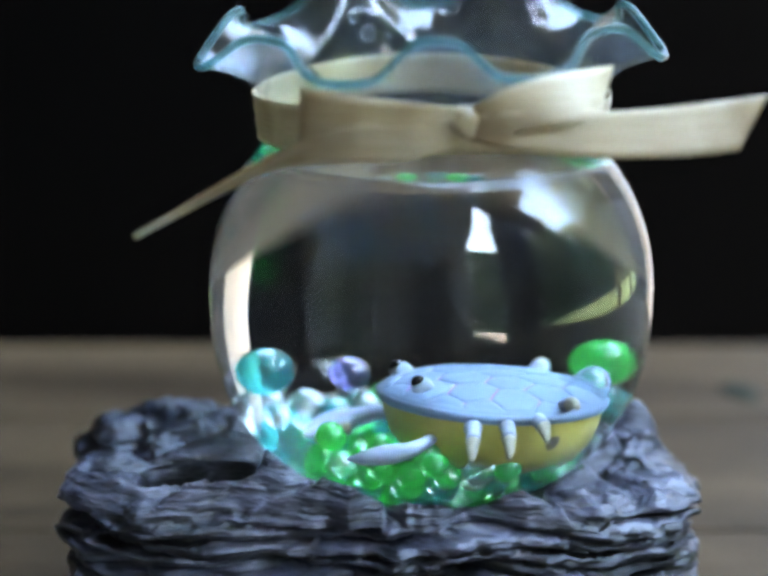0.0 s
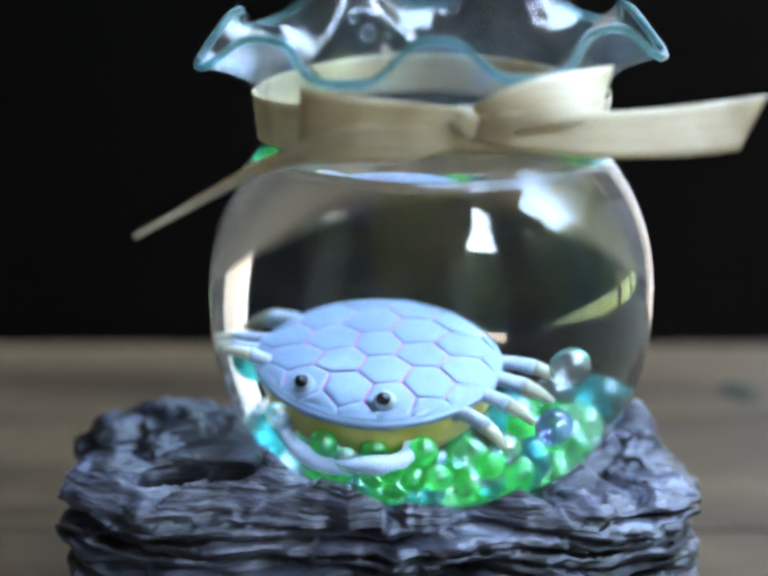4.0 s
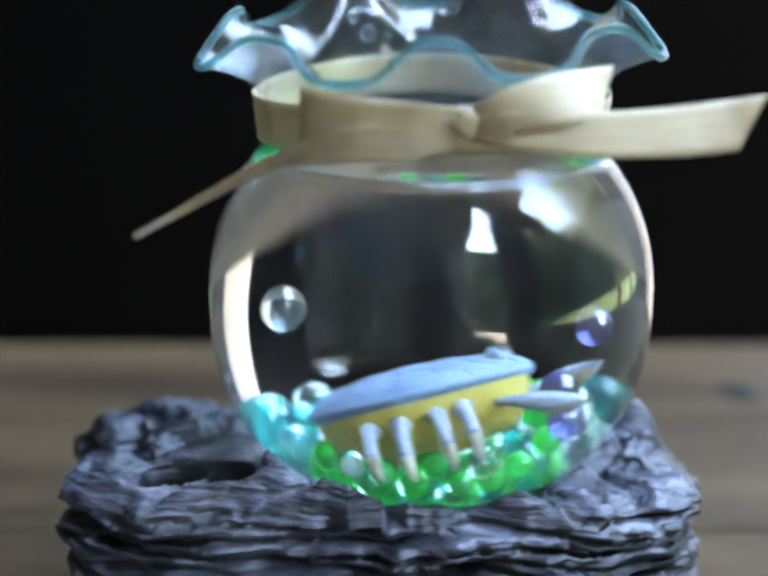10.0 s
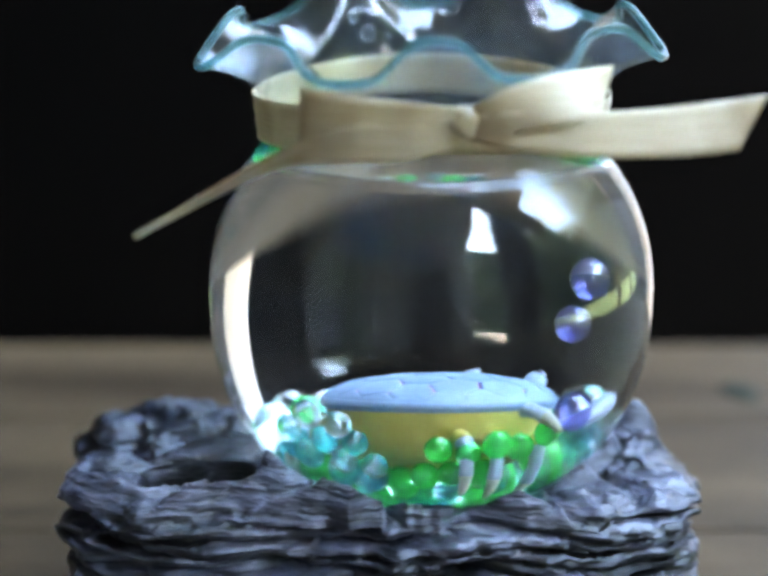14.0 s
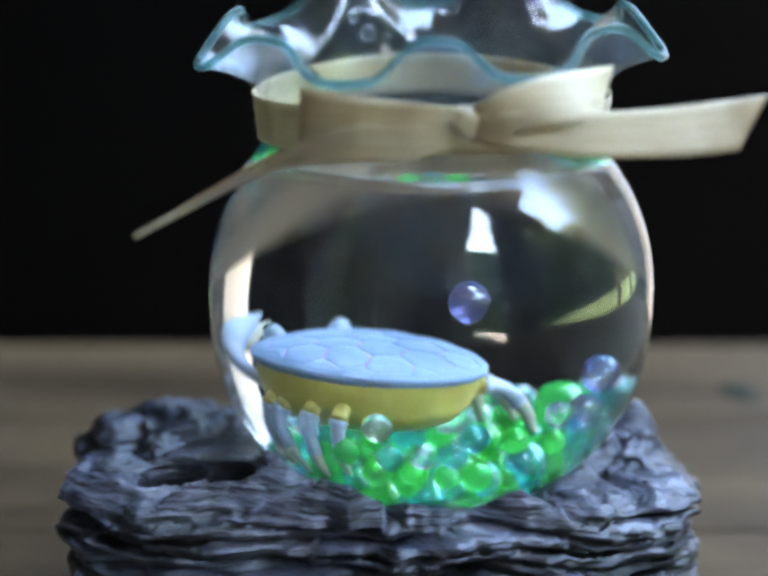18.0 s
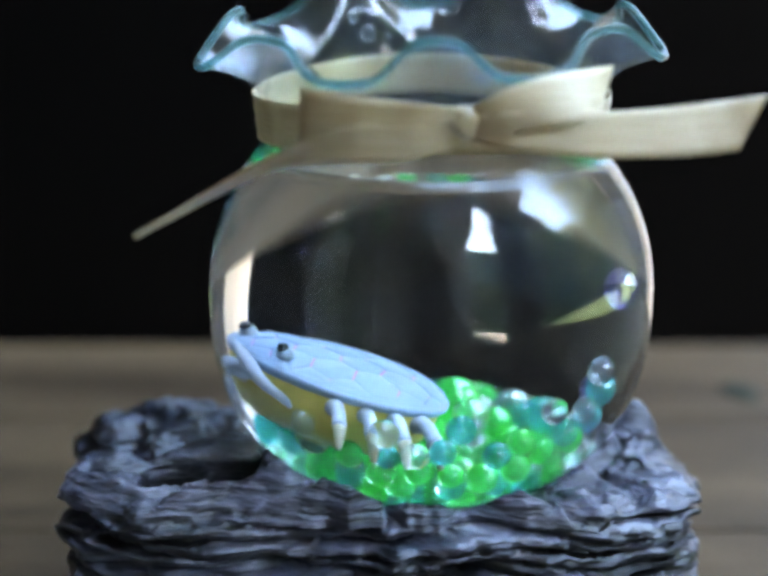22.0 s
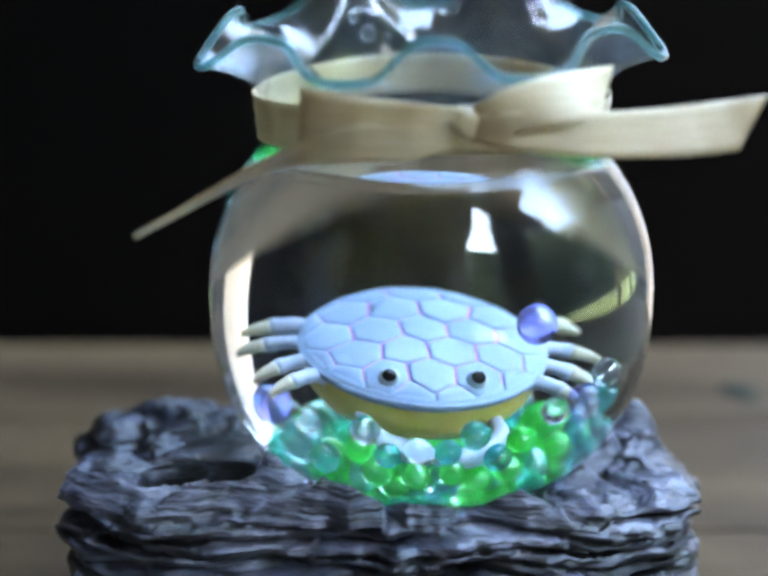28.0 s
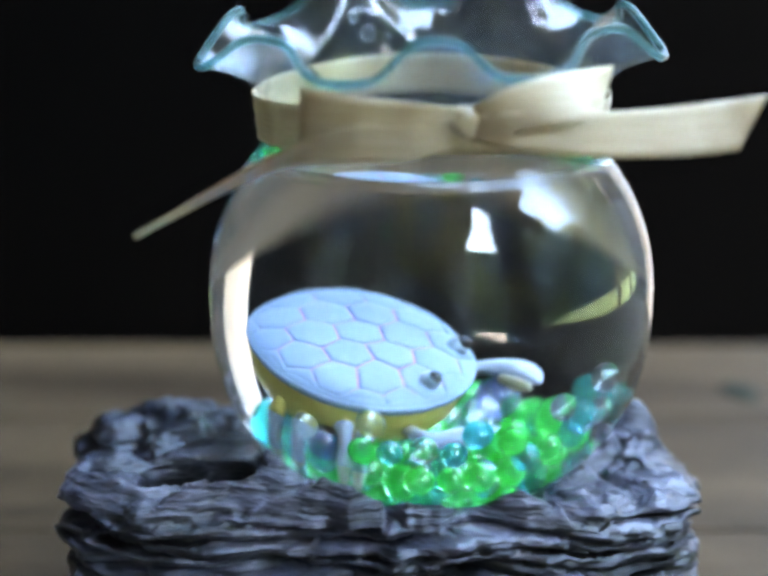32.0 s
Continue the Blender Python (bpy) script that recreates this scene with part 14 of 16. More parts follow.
    walk(b, [(0, mm(22.9, 10.9, 63.6)), (0.6, mm(23.0, 10.7, 64.2)), (1, mm(21.5, 8.2, 64.9)), (1.8, mm(23.8, 10.9, 65.7)), (2.6, mm(24.1, 11.3, 63.3)), (3.2, mm(24.4, 9.5, 63.9)), (4.5, mm(25.3, 9.6, 64.9)), (5.5, mm(21.9, 9.3, 67.2)), (6.4, mm(25.0, 8.6, 63.2)), (7, mm(22.7, 5.4, 66.2)), (7.8, mm(23.6, 13.0, 63.3)), (8.6, mm(22.5, 8.5, 65.7)), (9.4, mm(22.8, 12.2, 64.0)), (10, mm(23.7, 11.6, 62.1)), (10.8, mm(-19.9, 21.0, 63.2)), (11.4, mm(-23.3, 18.8, 64.6)), (12.2, mm(-19.6, 18.1, 64.8)), (13, mm(-19.5, 17.9, 65.1)), (13.6, mm(-20.0, 19.2, 63.9)), (14.4, mm(-21.5, 20.5, 63.9)), (15.5, mm(-20.6, 17.1, 61.0)), (16.5, mm(-19.5, 19.6, 63.7)), (17.2, mm(-21.6, 15.5, 62.5)), (18, mm(-17.8, 16.3, 64.5)), (18.6, mm(-19.4, 16.7, 60.7)), (19.3, mm(-13.6, 14.8, 62.6)), (20.2, mm(-18.7, 18.3, 64.1)), (20.8, mm(-13.9, 12.7, 62.7)), (21.4, mm(-22.2, 5.3, 61.5)), (22.2, mm(-18.1, 19.6, 59.4)), (23, mm(-22.8, 17.8, 62.9)), (23.6, mm(-18.2, 15.7, 62.1)), (24.3, mm(-17.2, 17.8, 60.6)), (25, mm(-24.2, 7.7, 62.9)), (25.5, mm(-20.1, 15.2, 59.0)), (26.5, mm(-19.4, 19.0, 64.5)), (27.5, mm(-23.7, 11.8, 62.8)), (28.4, mm(-22.1, 13.2, 64.9)), (29, mm(-21.8, 12.9, 59.6)), (29.8, mm(-19.6, 19.9, 62.2)), (30.5, mm(-16.7, 15.0, 64.2)), (31.2, mm(-21.9, 17.6, 63.1)), (32, mm(-20.0, 19.8, 61.5))])
    b = bead('clear', 0.0032)
    walk(b, [(0, mm(20.5, 22.7, 61.1)), (0.6, mm(25.2, 5.7, 63.7)), (1, mm(20.8, 21.3, 61.5)), (1.8, mm(20.6, 26.2, 62.1)), (2.6, mm(21.0, 23.7, 61.6)), (3.2, mm(21.5, 15.7, 65.7)), (4.5, mm(23.1, 23.1, 64.5)), (5.5, mm(22.6, 22.6, 63.2)), (6.4, mm(21.4, 18.0, 60.5)), (7, mm(22.5, 25.6, 64.0)), (7.8, mm(26.3, 5.0, 64.1)), (8.6, mm(21.5, 18.6, 61.4)), (9.4, mm(26.9, 8.2, 65.8)), (10, mm(22.4, 20.0, 62.5)), (10.8, mm(6.2, 19.2, 59.5)), (11.4, mm(5.7, 18.7, 59.9)), (12.2, mm(4.1, 17.1, 60.4)), (13, mm(4.6, 15.9, 59.7)), (13.6, mm(5.4, 19.4, 59.8)), (14.4, mm(4.9, 17.4, 60.2)), (15.5, mm(14.0, 22.1, 56.3)), (16.5, mm(17.2, 21.5, 57.6)), (17.2, mm(14.5, 24.6, 57.4)), (18, mm(16.7, 22.4, 57.0)), (18.6, mm(16.4, 22.6, 57.9)), (19.3, mm(15.6, 22.2, 56.3)), (20.2, mm(20.1, 18.5, 59.1)), (20.8, mm(18.4, 22.2, 58.4)), (21.4, mm(17.1, 22.8, 58.1)), (22.2, mm(20.4, 23.5, 60.3)), (23, mm(17.7, 20.1, 57.5)), (23.6, mm(17.3, 24.5, 56.5)), (24.3, mm(19.4, 23.5, 60.2)), (25, mm(20.1, 24.3, 60.5)), (25.5, mm(15.6, 18.1, 56.9)), (26.5, mm(13.5, 22.6, 54.8)), (27.5, mm(17.8, 22.4, 59.0)), (28.4, mm(18.6, 19.2, 59.0)), (29, mm(19.9, 17.9, 59.9)), (29.8, mm(23.6, 20.7, 62.5)), (30.5, mm(16.9, 23.4, 58.6)), (31.2, mm(14.5, 21.7, 57.2)), (32, mm(17.1, 18.9, 57.3))])
    b = bead('clear', 0.0030)
    walk(b, [(0, mm(-20.6, 11.6, 60.4)), (0.6, mm(-19.4, 10.3, 63.5)), (1, mm(-18.6, 16.1, 61.1)), (1.8, mm(-18.7, 14.5, 61.9)), (2.6, mm(-22.6, 10.0, 61.9)), (3.2, mm(-18.4, 13.3, 64.0)), (4.5, mm(-20.3, 14.5, 61.4)), (5.5, mm(-19.0, 13.5, 61.9)), (6.4, mm(-19.2, 15.0, 63.8)), (7, mm(-20.3, 15.3, 60.9)), (7.8, mm(-17.4, 10.0, 63.2)), (8.6, mm(-18.6, 16.9, 61.2)), (9.4, mm(-18.0, 15.0, 63.0)), (10, mm(-22.0, 7.4, 60.8)), (10.8, mm(10.3, 22.0, 61.8)), (11.4, mm(9.4, 22.1, 61.9)), (12.2, mm(9.9, 22.9, 63.6)), (13, mm(9.7, 21.3, 60.8)), (13.6, mm(9.6, 22.3, 61.6)), (14.4, mm(5.7, 23.3, 63.7)), (15.5, mm(15.3, 22.1, 61.4)), (16.5, mm(15.4, 19.8, 63.9)), (17.2, mm(14.6, 22.1, 63.3)), (18, mm(15.0, 22.1, 64.7)), (18.6, mm(14.7, 23.2, 63.3)), (19.3, mm(15.1, 20.8, 65.2)), (20.2, mm(12.9, 21.1, 64.0)), (20.8, mm(13.8, 23.9, 63.2)), (21.4, mm(14.6, 22.3, 63.8)), (22.2, mm(13.5, 20.6, 63.9)), (23, mm(12.9, 15.8, 65.7)), (23.6, mm(10.2, 21.8, 62.7)), (24.3, mm(12.5, 23.4, 63.2)), (25, mm(14.2, 24.7, 60.2)), (25.5, mm(14.7, 21.4, 65.4)), (26.5, mm(13.1, 20.1, 63.7)), (27.5, mm(14.7, 21.6, 64.3)), (28.4, mm(13.8, 20.9, 64.2)), (29, mm(13.4, 24.5, 60.4)), (29.8, mm(15.2, 20.1, 64.9)), (30.5, mm(14.2, 20.8, 63.7)), (31.2, mm(16.3, 20.4, 65.0)), (32, mm(12.9, 20.9, 63.7))])
    b = bead('clear', 0.0028)
    walk(b, [(0, mm(14.0, 22.1, 63.5)), (0.6, mm(15.5, 20.4, 65.0)), (1, mm(13.6, 22.3, 63.0)), (1.8, mm(16.5, 17.9, 64.7)), (2.6, mm(15.4, 20.9, 64.9)), (3.2, mm(12.6, 18.0, 62.1)), (4.5, mm(16.4, 19.0, 63.9)), (5.5, mm(15.2, 15.1, 63.2)), (6.4, mm(17.2, 20.4, 62.8)), (7, mm(11.7, 16.4, 63.3)), (7.8, mm(11.8, 15.2, 62.4)), (8.6, mm(16.2, 20.2, 65.1)), (9.4, mm(15.8, 20.4, 65.0)), (10, mm(16.0, 20.5, 64.8)), (10.8, mm(23.9, 16.2, 64.7)), (11.4, mm(22.1, 14.8, 66.2)), (12.2, mm(20.6, 19.1, 65.0)), (13, mm(24.1, 14.0, 63.8)), (13.6, mm(24.2, 13.0, 64.0)), (14.4, mm(23.5, 16.1, 63.4)), (15.5, mm(12.0, 18.2, 61.3)), (16.5, mm(12.4, 21.6, 60.3)), (17.2, mm(11.8, 17.8, 61.5)), (18, mm(13.8, 19.8, 60.4)), (18.6, mm(11.7, 21.0, 60.0)), (19.3, mm(13.4, 22.4, 61.0)), (20.2, mm(15.4, 20.0, 60.4)), (20.8, mm(12.7, 19.3, 61.2)), (21.4, mm(12.5, 20.5, 59.6)), (22.2, mm(13.2, 21.5, 59.1)), (23, mm(13.8, 23.6, 58.6)), (23.6, mm(13.3, 24.3, 59.8)), (24.3, mm(14.7, 20.6, 60.5)), (25, mm(14.8, 18.5, 63.3)), (25.5, mm(15.0, 22.2, 60.3)), (26.5, mm(12.7, 22.5, 59.9)), (27.5, mm(12.4, 19.2, 60.6)), (28.4, mm(12.7, 23.1, 59.8)), (29, mm(15.3, 19.0, 65.2)), (29.8, mm(13.3, 20.1, 60.3)), (30.5, mm(10.7, 18.3, 61.1)), (31.2, mm(11.6, 20.8, 63.0)), (32, mm(12.3, 18.4, 59.1))])
    b = bead('clear', 0.0032)
    walk(b, [(0, mm(-18.9, 18.8, 64.2)), (0.6, mm(-17.8, 16.6, 64.1)), (1, mm(-19.7, 20.3, 64.3)), (1.8, mm(-18.0, 19.4, 63.9)), (2.6, mm(-19.1, 19.9, 64.3)), (3.2, mm(-20.2, 21.0, 63.5)), (4.5, mm(-18.1, 17.5, 64.9)), (5.5, mm(-18.1, 17.3, 65.6)), (6.4, mm(-22.3, 13.2, 59.8)), (7, mm(-20.2, 19.3, 64.2)), (7.8, mm(-18.6, 17.1, 64.6)), (8.6, mm(-20.8, 16.2, 66.1)), (9.4, mm(-19.9, 20.7, 64.2)), (10, mm(-18.2, 16.1, 66.1)), (10.8, mm(-24.6, 17.1, 63.5)), (11.4, mm(-24.8, 9.3, 64.0)), (12.2, mm(-23.3, 14.5, 64.8)), (13, mm(-22.8, 18.7, 61.3)), (13.6, mm(-25.1, 7.7, 64.3)), (14.4, mm(-24.6, 11.3, 64.0)), (15.5, mm(-3.1, 20.1, 61.4)), (16.5, mm(0.8, 19.8, 57.1)), (17.2, mm(-0.8, 19.3, 59.9)), (18, mm(-0.6, 23.0, 60.0)), (18.6, mm(0.4, 23.6, 60.7)), (19.3, mm(-0.7, 23.0, 59.7)), (20.2, mm(1.1, 20.8, 60.8)), (20.8, mm(-0.6, 22.3, 59.6)), (21.4, mm(1.7, 21.7, 60.4)), (22.2, mm(1.3, 22.1, 57.5)), (23, mm(0.0, 18.2, 57.5)), (23.6, mm(-2.4, 18.6, 61.5)), (24.3, mm(-2.0, 22.2, 61.7)), (25, mm(-0.6, 23.4, 59.5)), (25.5, mm(-1.7, 16.2, 60.5)), (26.5, mm(-0.4, 21.3, 61.9)), (27.5, mm(-0.9, 23.0, 61.4)), (28.4, mm(0.1, 18.4, 61.3)), (29, mm(-0.9, 23.7, 57.1)), (29.8, mm(-4.2, 21.4, 62.3)), (30.5, mm(0.7, 23.2, 60.3)), (31.2, mm(-1.7, 21.4, 62.2)), (32, mm(-0.9, 23.1, 57.4))])
    b = bead('clear', 0.0030)
    walk(b, [(0, mm(9.8, 18.3, 55.4)), (0.6, mm(19.4, 24.6, 57.4)), (1, mm(18.2, 20.2, 57.2)), (1.8, mm(16.7, 25.1, 58.6)), (2.6, mm(16.5, 24.4, 58.8)), (3.2, mm(18.3, 19.6, 56.2)), (4.5, mm(24.1, 16.9, 63.4)), (5.5, mm(16.2, 18.9, 58.1)), (6.4, mm(13.8, 23.1, 56.5)), (7, mm(18.0, 22.4, 56.9)), (7.8, mm(19.7, 20.2, 59.0)), (8.6, mm(13.9, 22.2, 55.8)), (9.4, mm(23.2, 7.6, 61.9)), (10, mm(20.9, 24.9, 60.7)), (10.8, mm(0.1, 24.9, 63.6)), (11.4, mm(-0.9, 24.9, 62.7)), (12.2, mm(1.2, 24.8, 63.1)), (13, mm(1.3, 25.3, 63.3)), (13.6, mm(0.0, 23.2, 61.0)), (14.4, mm(0.9, 21.4, 63.3)), (15.5, mm(-14.4, 17.4, 61.9)), (16.5, mm(-18.8, 17.8, 59.2)), (17.2, mm(-14.7, 14.2, 59.9)), (18, mm(-20.9, 15.3, 60.6)), (18.6, mm(-16.2, 14.8, 64.0)), (19.3, mm(-16.7, 18.5, 58.7)), (20.2, mm(-21.6, 15.8, 60.9)), (20.8, mm(-20.9, 15.0, 61.7)), (21.4, mm(-20.5, 14.2, 59.6)), (22.2, mm(-20.0, 17.0, 63.3)), (23, mm(-21.9, 11.2, 59.4)), (23.6, mm(-21.7, 12.7, 60.2)), (24.3, mm(-20.6, 14.2, 59.4)), (25, mm(-20.6, 15.7, 59.7)), (25.5, mm(-24.2, 10.3, 63.0)), (26.5, mm(-20.0, 18.7, 59.7)), (27.5, mm(-18.8, 21.7, 58.4)), (28.4, mm(-19.2, 17.1, 58.1)), (29, mm(-19.2, 17.9, 61.5)), (29.8, mm(-20.3, 15.4, 60.1)), (30.5, mm(-21.4, 13.5, 63.6)), (31.2, mm(-17.6, 15.3, 61.9)), (32, mm(-15.9, 17.1, 60.7))])
    b = bead('teal', 0.0028)
    walk(b, [(0, mm(4.0, 13.8, 55.0)), (1, mm(2.4, 13.9, 54.9)), (2.6, mm(2.1, 13.4, 55.4)), (4.5, mm(2.0, 15.1, 54.9)), (6.4, mm(3.4, 13.9, 54.0)), (7.8, mm(4.2, 14.9, 55.9)), (9.4, mm(2.5, 14.0, 55.6)), (10.8, mm(2.4, 15.0, 55.5)), (12.2, mm(2.8, 14.3, 55.6)), (13.6, mm(2.1, 15.4, 55.4)), (15.5, mm(4.2, 14.1, 55.4)), (17.2, mm(2.6, 15.7, 55.4)), (18.6, mm(3.8, 16.4, 55.3)), (20.2, mm(3.7, 15.2, 55.5)), (21.4, mm(3.5, 14.3, 53.6)), (23, mm(3.1, 12.7, 55.1)), (24.3, mm(4.0, 15.4, 55.5)), (25.5, mm(1.8, 14.0, 55.2)), (27.5, mm(1.7, 14.8, 54.8)), (29, mm(2.5, 15.8, 55.6)), (30.5, mm(3.7, 14.4, 55.6)), (32, mm(3.5, 13.7, 55.6))])
    b = bead('green', 0.0032)
    walk(b, [(0, mm(3.8, 17.4, 58.7)), (1, mm(5.8, 17.0, 57.1)), (2.6, mm(6.0, 16.7, 56.2)), (4.5, mm(6.6, 15.8, 57.2)), (6.4, mm(2.8, 16.1, 58.4)), (7.8, mm(8.9, 12.9, 56.8)), (9.4, mm(4.7, 18.6, 56.3)), (10.8, mm(6.3, 19.9, 54.2)), (12.2, mm(5.6, 19.7, 55.8)), (13.6, mm(6.4, 19.1, 54.6)), (15.5, mm(5.3, 19.1, 55.0)), (17.2, mm(6.5, 19.0, 55.4)), (18.6, mm(7.2, 20.6, 55.2)), (20.2, mm(6.3, 19.8, 55.2)), (21.4, mm(5.0, 18.3, 56.6)), (23, mm(4.1, 21.8, 56.5)), (24.3, mm(6.1, 20.1, 56.2)), (25.5, mm(5.4, 17.7, 55.6)), (27.5, mm(6.5, 14.8, 56.9)), (29, mm(5.8, 21.1, 55.3)), (30.5, mm(6.5, 18.6, 54.7)), (32, mm(6.2, 19.0, 56.0))])
    b = bead('clear', 0.0030)
    walk(b, [(0, mm(3.3, 27.2, 55.9)), (1, mm(3.1, 27.4, 55.5)), (2.6, mm(4.6, 27.6, 55.4)), (4.5, mm(4.3, 27.7, 55.9)), (6.4, mm(4.3, 26.9, 55.5)), (7.8, mm(2.8, 26.2, 55.4)), (9.4, mm(3.4, 23.9, 56.0)), (10.8, mm(3.2, 25.4, 56.1)), (12.2, mm(3.0, 26.5, 56.1)), (13.6, mm(2.6, 25.0, 56.0)), (15.5, mm(3.8, 24.8, 56.0)), (17.2, mm(3.6, 26.2, 55.9)), (18.6, mm(4.4, 25.1, 56.3)), (20.2, mm(3.4, 26.1, 56.1)), (21.4, mm(4.3, 25.7, 56.9)), (23, mm(3.9, 27.0, 55.5)), (24.3, mm(4.0, 25.4, 56.0)), (25.5, mm(3.8, 25.2, 56.2)), (27.5, mm(4.2, 26.4, 56.1)), (29, mm(3.6, 26.4, 55.8)), (30.5, mm(3.8, 26.9, 56.0)), (32, mm(3.6, 25.5, 55.8))])
    b = bead('green', 0.0028)
    walk(b, [(0, mm(-2.3, 26.1, 56.0)), (1, mm(-1.6, 25.9, 56.1)), (2.6, mm(-2.2, 26.0, 56.1)), (4.5, mm(-1.6, 26.6, 55.9)), (6.4, mm(-3.1, 28.0, 55.9)), (7.8, mm(-2.7, 26.8, 55.9)), (9.4, mm(-0.5, 27.0, 56.0)), (10.8, mm(-1.5, 27.3, 56.3)), (12.2, mm(-1.6, 24.5, 56.7)), (13.6, mm(-3.2, 25.1, 56.8)), (15.5, mm(-2.6, 24.7, 56.0)), (17.2, mm(-1.1, 28.6, 55.3)), (18.6, mm(-0.6, 25.3, 55.8)), (20.2, mm(-1.7, 26.2, 56.1)), (21.4, mm(-0.3, 24.4, 55.3)), (23, mm(-1.9, 27.4, 56.0)), (24.3, mm(-1.4, 27.8, 55.9)), (25.5, mm(-0.7, 27.1, 55.2)), (27.5, mm(-0.9, 26.2, 56.0)), (29, mm(-2.0, 30.1, 55.3)), (30.5, mm(-0.5, 24.3, 55.5)), (32, mm(-2.6, 28.7, 55.6))])
    b = bead('green', 0.0032)
    walk(b, [(0, mm(-5.0, 18.5, 56.8)), (1, mm(-2.7, 20.1, 57.8)), (2.6, mm(-4.1, 19.9, 56.3)), (4.5, mm(-5.5, 14.9, 57.6)), (6.4, mm(-5.2, 18.9, 59.0)), (7.8, mm(-0.4, 18.4, 56.5)), (9.4, mm(-4.3, 14.5, 58.1)), (10.8, mm(-1.2, 18.1, 58.5)), (12.2, mm(-3.5, 19.8, 55.9)), (13.6, mm(-1.3, 20.4, 55.9)), (15.5, mm(-4.8, 18.4, 56.4)), (17.2, mm(-3.4, 20.4, 55.2)), (18.6, mm(-4.5, 16.5, 56.6)), (20.2, mm(-3.9, 21.4, 55.3)), (21.4, mm(-4.9, 18.7, 55.9)), (23, mm(-3.3, 20.8, 54.0)), (24.3, mm(-2.3, 20.9, 56.3)), (25.5, mm(-4.4, 20.5, 54.9)), (27.5, mm(-4.4, 22.9, 54.2)), (29, mm(-3.6, 19.1, 55.6)), (30.5, mm(-5.2, 17.7, 55.7)), (32, mm(-4.7, 21.0, 54.0))])
    b = bead('green', 0.0030)
    walk(b, [(0, mm(-2.2, 14.2, 55.4)), (1, mm(-2.3, 15.7, 55.0)), (2.6, mm(-3.0, 14.7, 55.6)), (4.5, mm(-2.8, 18.4, 54.6)), (6.4, mm(-2.7, 15.3, 55.9)), (7.8, mm(-2.3, 13.5, 55.7)), (9.4, mm(-1.9, 17.1, 54.0)), (10.8, mm(-2.7, 15.4, 54.5)), (12.2, mm(-2.2, 14.6, 55.3)), (13.6, mm(-3.2, 12.3, 55.6)), (15.5, mm(-0.7, 15.2, 55.1)), (17.2, mm(-2.5, 15.2, 55.5)), (18.6, mm(-0.8, 13.2, 54.4)), (20.2, mm(-2.7, 16.2, 55.4)), (21.4, mm(-1.1, 15.0, 55.7)), (23, mm(-3.9, 14.9, 55.5)), (24.3, mm(-3.4, 15.4, 55.4)), (25.5, mm(-3.0, 15.3, 55.4)), (27.5, mm(-3.2, 15.0, 55.6)), (29, mm(-3.5, 13.8, 55.7)), (30.5, mm(-1.3, 14.1, 55.0)), (32, mm(-3.4, 15.2, 56.0))])
    b = bead('green', 0.0028)
    walk(b, [(0, mm(11.5, 10.8, 55.9)), (1, mm(9.5, 8.8, 55.9)), (2.6, mm(9.5, 9.7, 56.0)), (4.5, mm(9.4, 7.8, 56.7)), (6.4, mm(10.7, 8.6, 56.9)), (7.8, mm(11.7, 8.6, 57.0)), (9.4, mm(10.7, 8.5, 56.3)), (10.8, mm(10.9, 10.1, 56.9)), (12.2, mm(10.1, 9.7, 56.7)), (13.6, mm(9.8, 7.9, 56.9)), (15.5, mm(10.7, 8.7, 57.0)), (17.2, mm(11.8, 8.0, 57.1)), (18.6, mm(11.5, 9.0, 56.9)), (20.2, mm(10.4, 9.1, 57.1)), (21.4, mm(10.0, 6.2, 56.5)), (23, mm(9.5, 10.5, 52.9)), (24.3, mm(9.6, 8.8, 56.9)), (25.5, mm(11.1, 8.5, 56.7)), (27.5, mm(10.0, 8.6, 57.0)), (29, mm(10.0, 6.5, 57.0)), (30.5, mm(10.3, 9.1, 56.9)), (32, mm(11.4, 9.1, 56.4))])
    b = bead('green', 0.0032)
    walk(b, [(0, mm(11.7, 9.3, 60.8)), (1, mm(12.8, 9.4, 59.7)), (2.6, mm(13.4, 12.6, 57.8)), (4.5, mm(13.3, 10.8, 58.1)), (6.4, mm(11.5, 11.2, 61.3)), (7.8, mm(14.0, 15.6, 57.5)), (9.4, mm(13.5, 12.1, 58.7)), (10.8, mm(13.9, 19.5, 57.1)), (12.2, mm(13.1, 16.1, 56.5)), (13.6, mm(12.6, 15.4, 57.8)), (15.5, mm(12.1, 15.2, 57.1)), (17.2, mm(13.9, 17.0, 56.9)), (18.6, mm(11.9, 16.3, 56.8)), (20.2, mm(11.8, 19.4, 56.0)), (21.4, mm(13.4, 14.3, 57.4)), (23, mm(12.7, 18.6, 55.7)), (24.3, mm(10.4, 16.6, 56.6)), (25.5, mm(10.2, 13.5, 57.5)), (27.5, mm(13.8, 12.1, 57.7)), (29, mm(11.8, 17.9, 56.1)), (30.5, mm(11.9, 18.7, 55.8)), (32, mm(10.4, 13.6, 58.6))])
    b = bead('green', 0.0030)
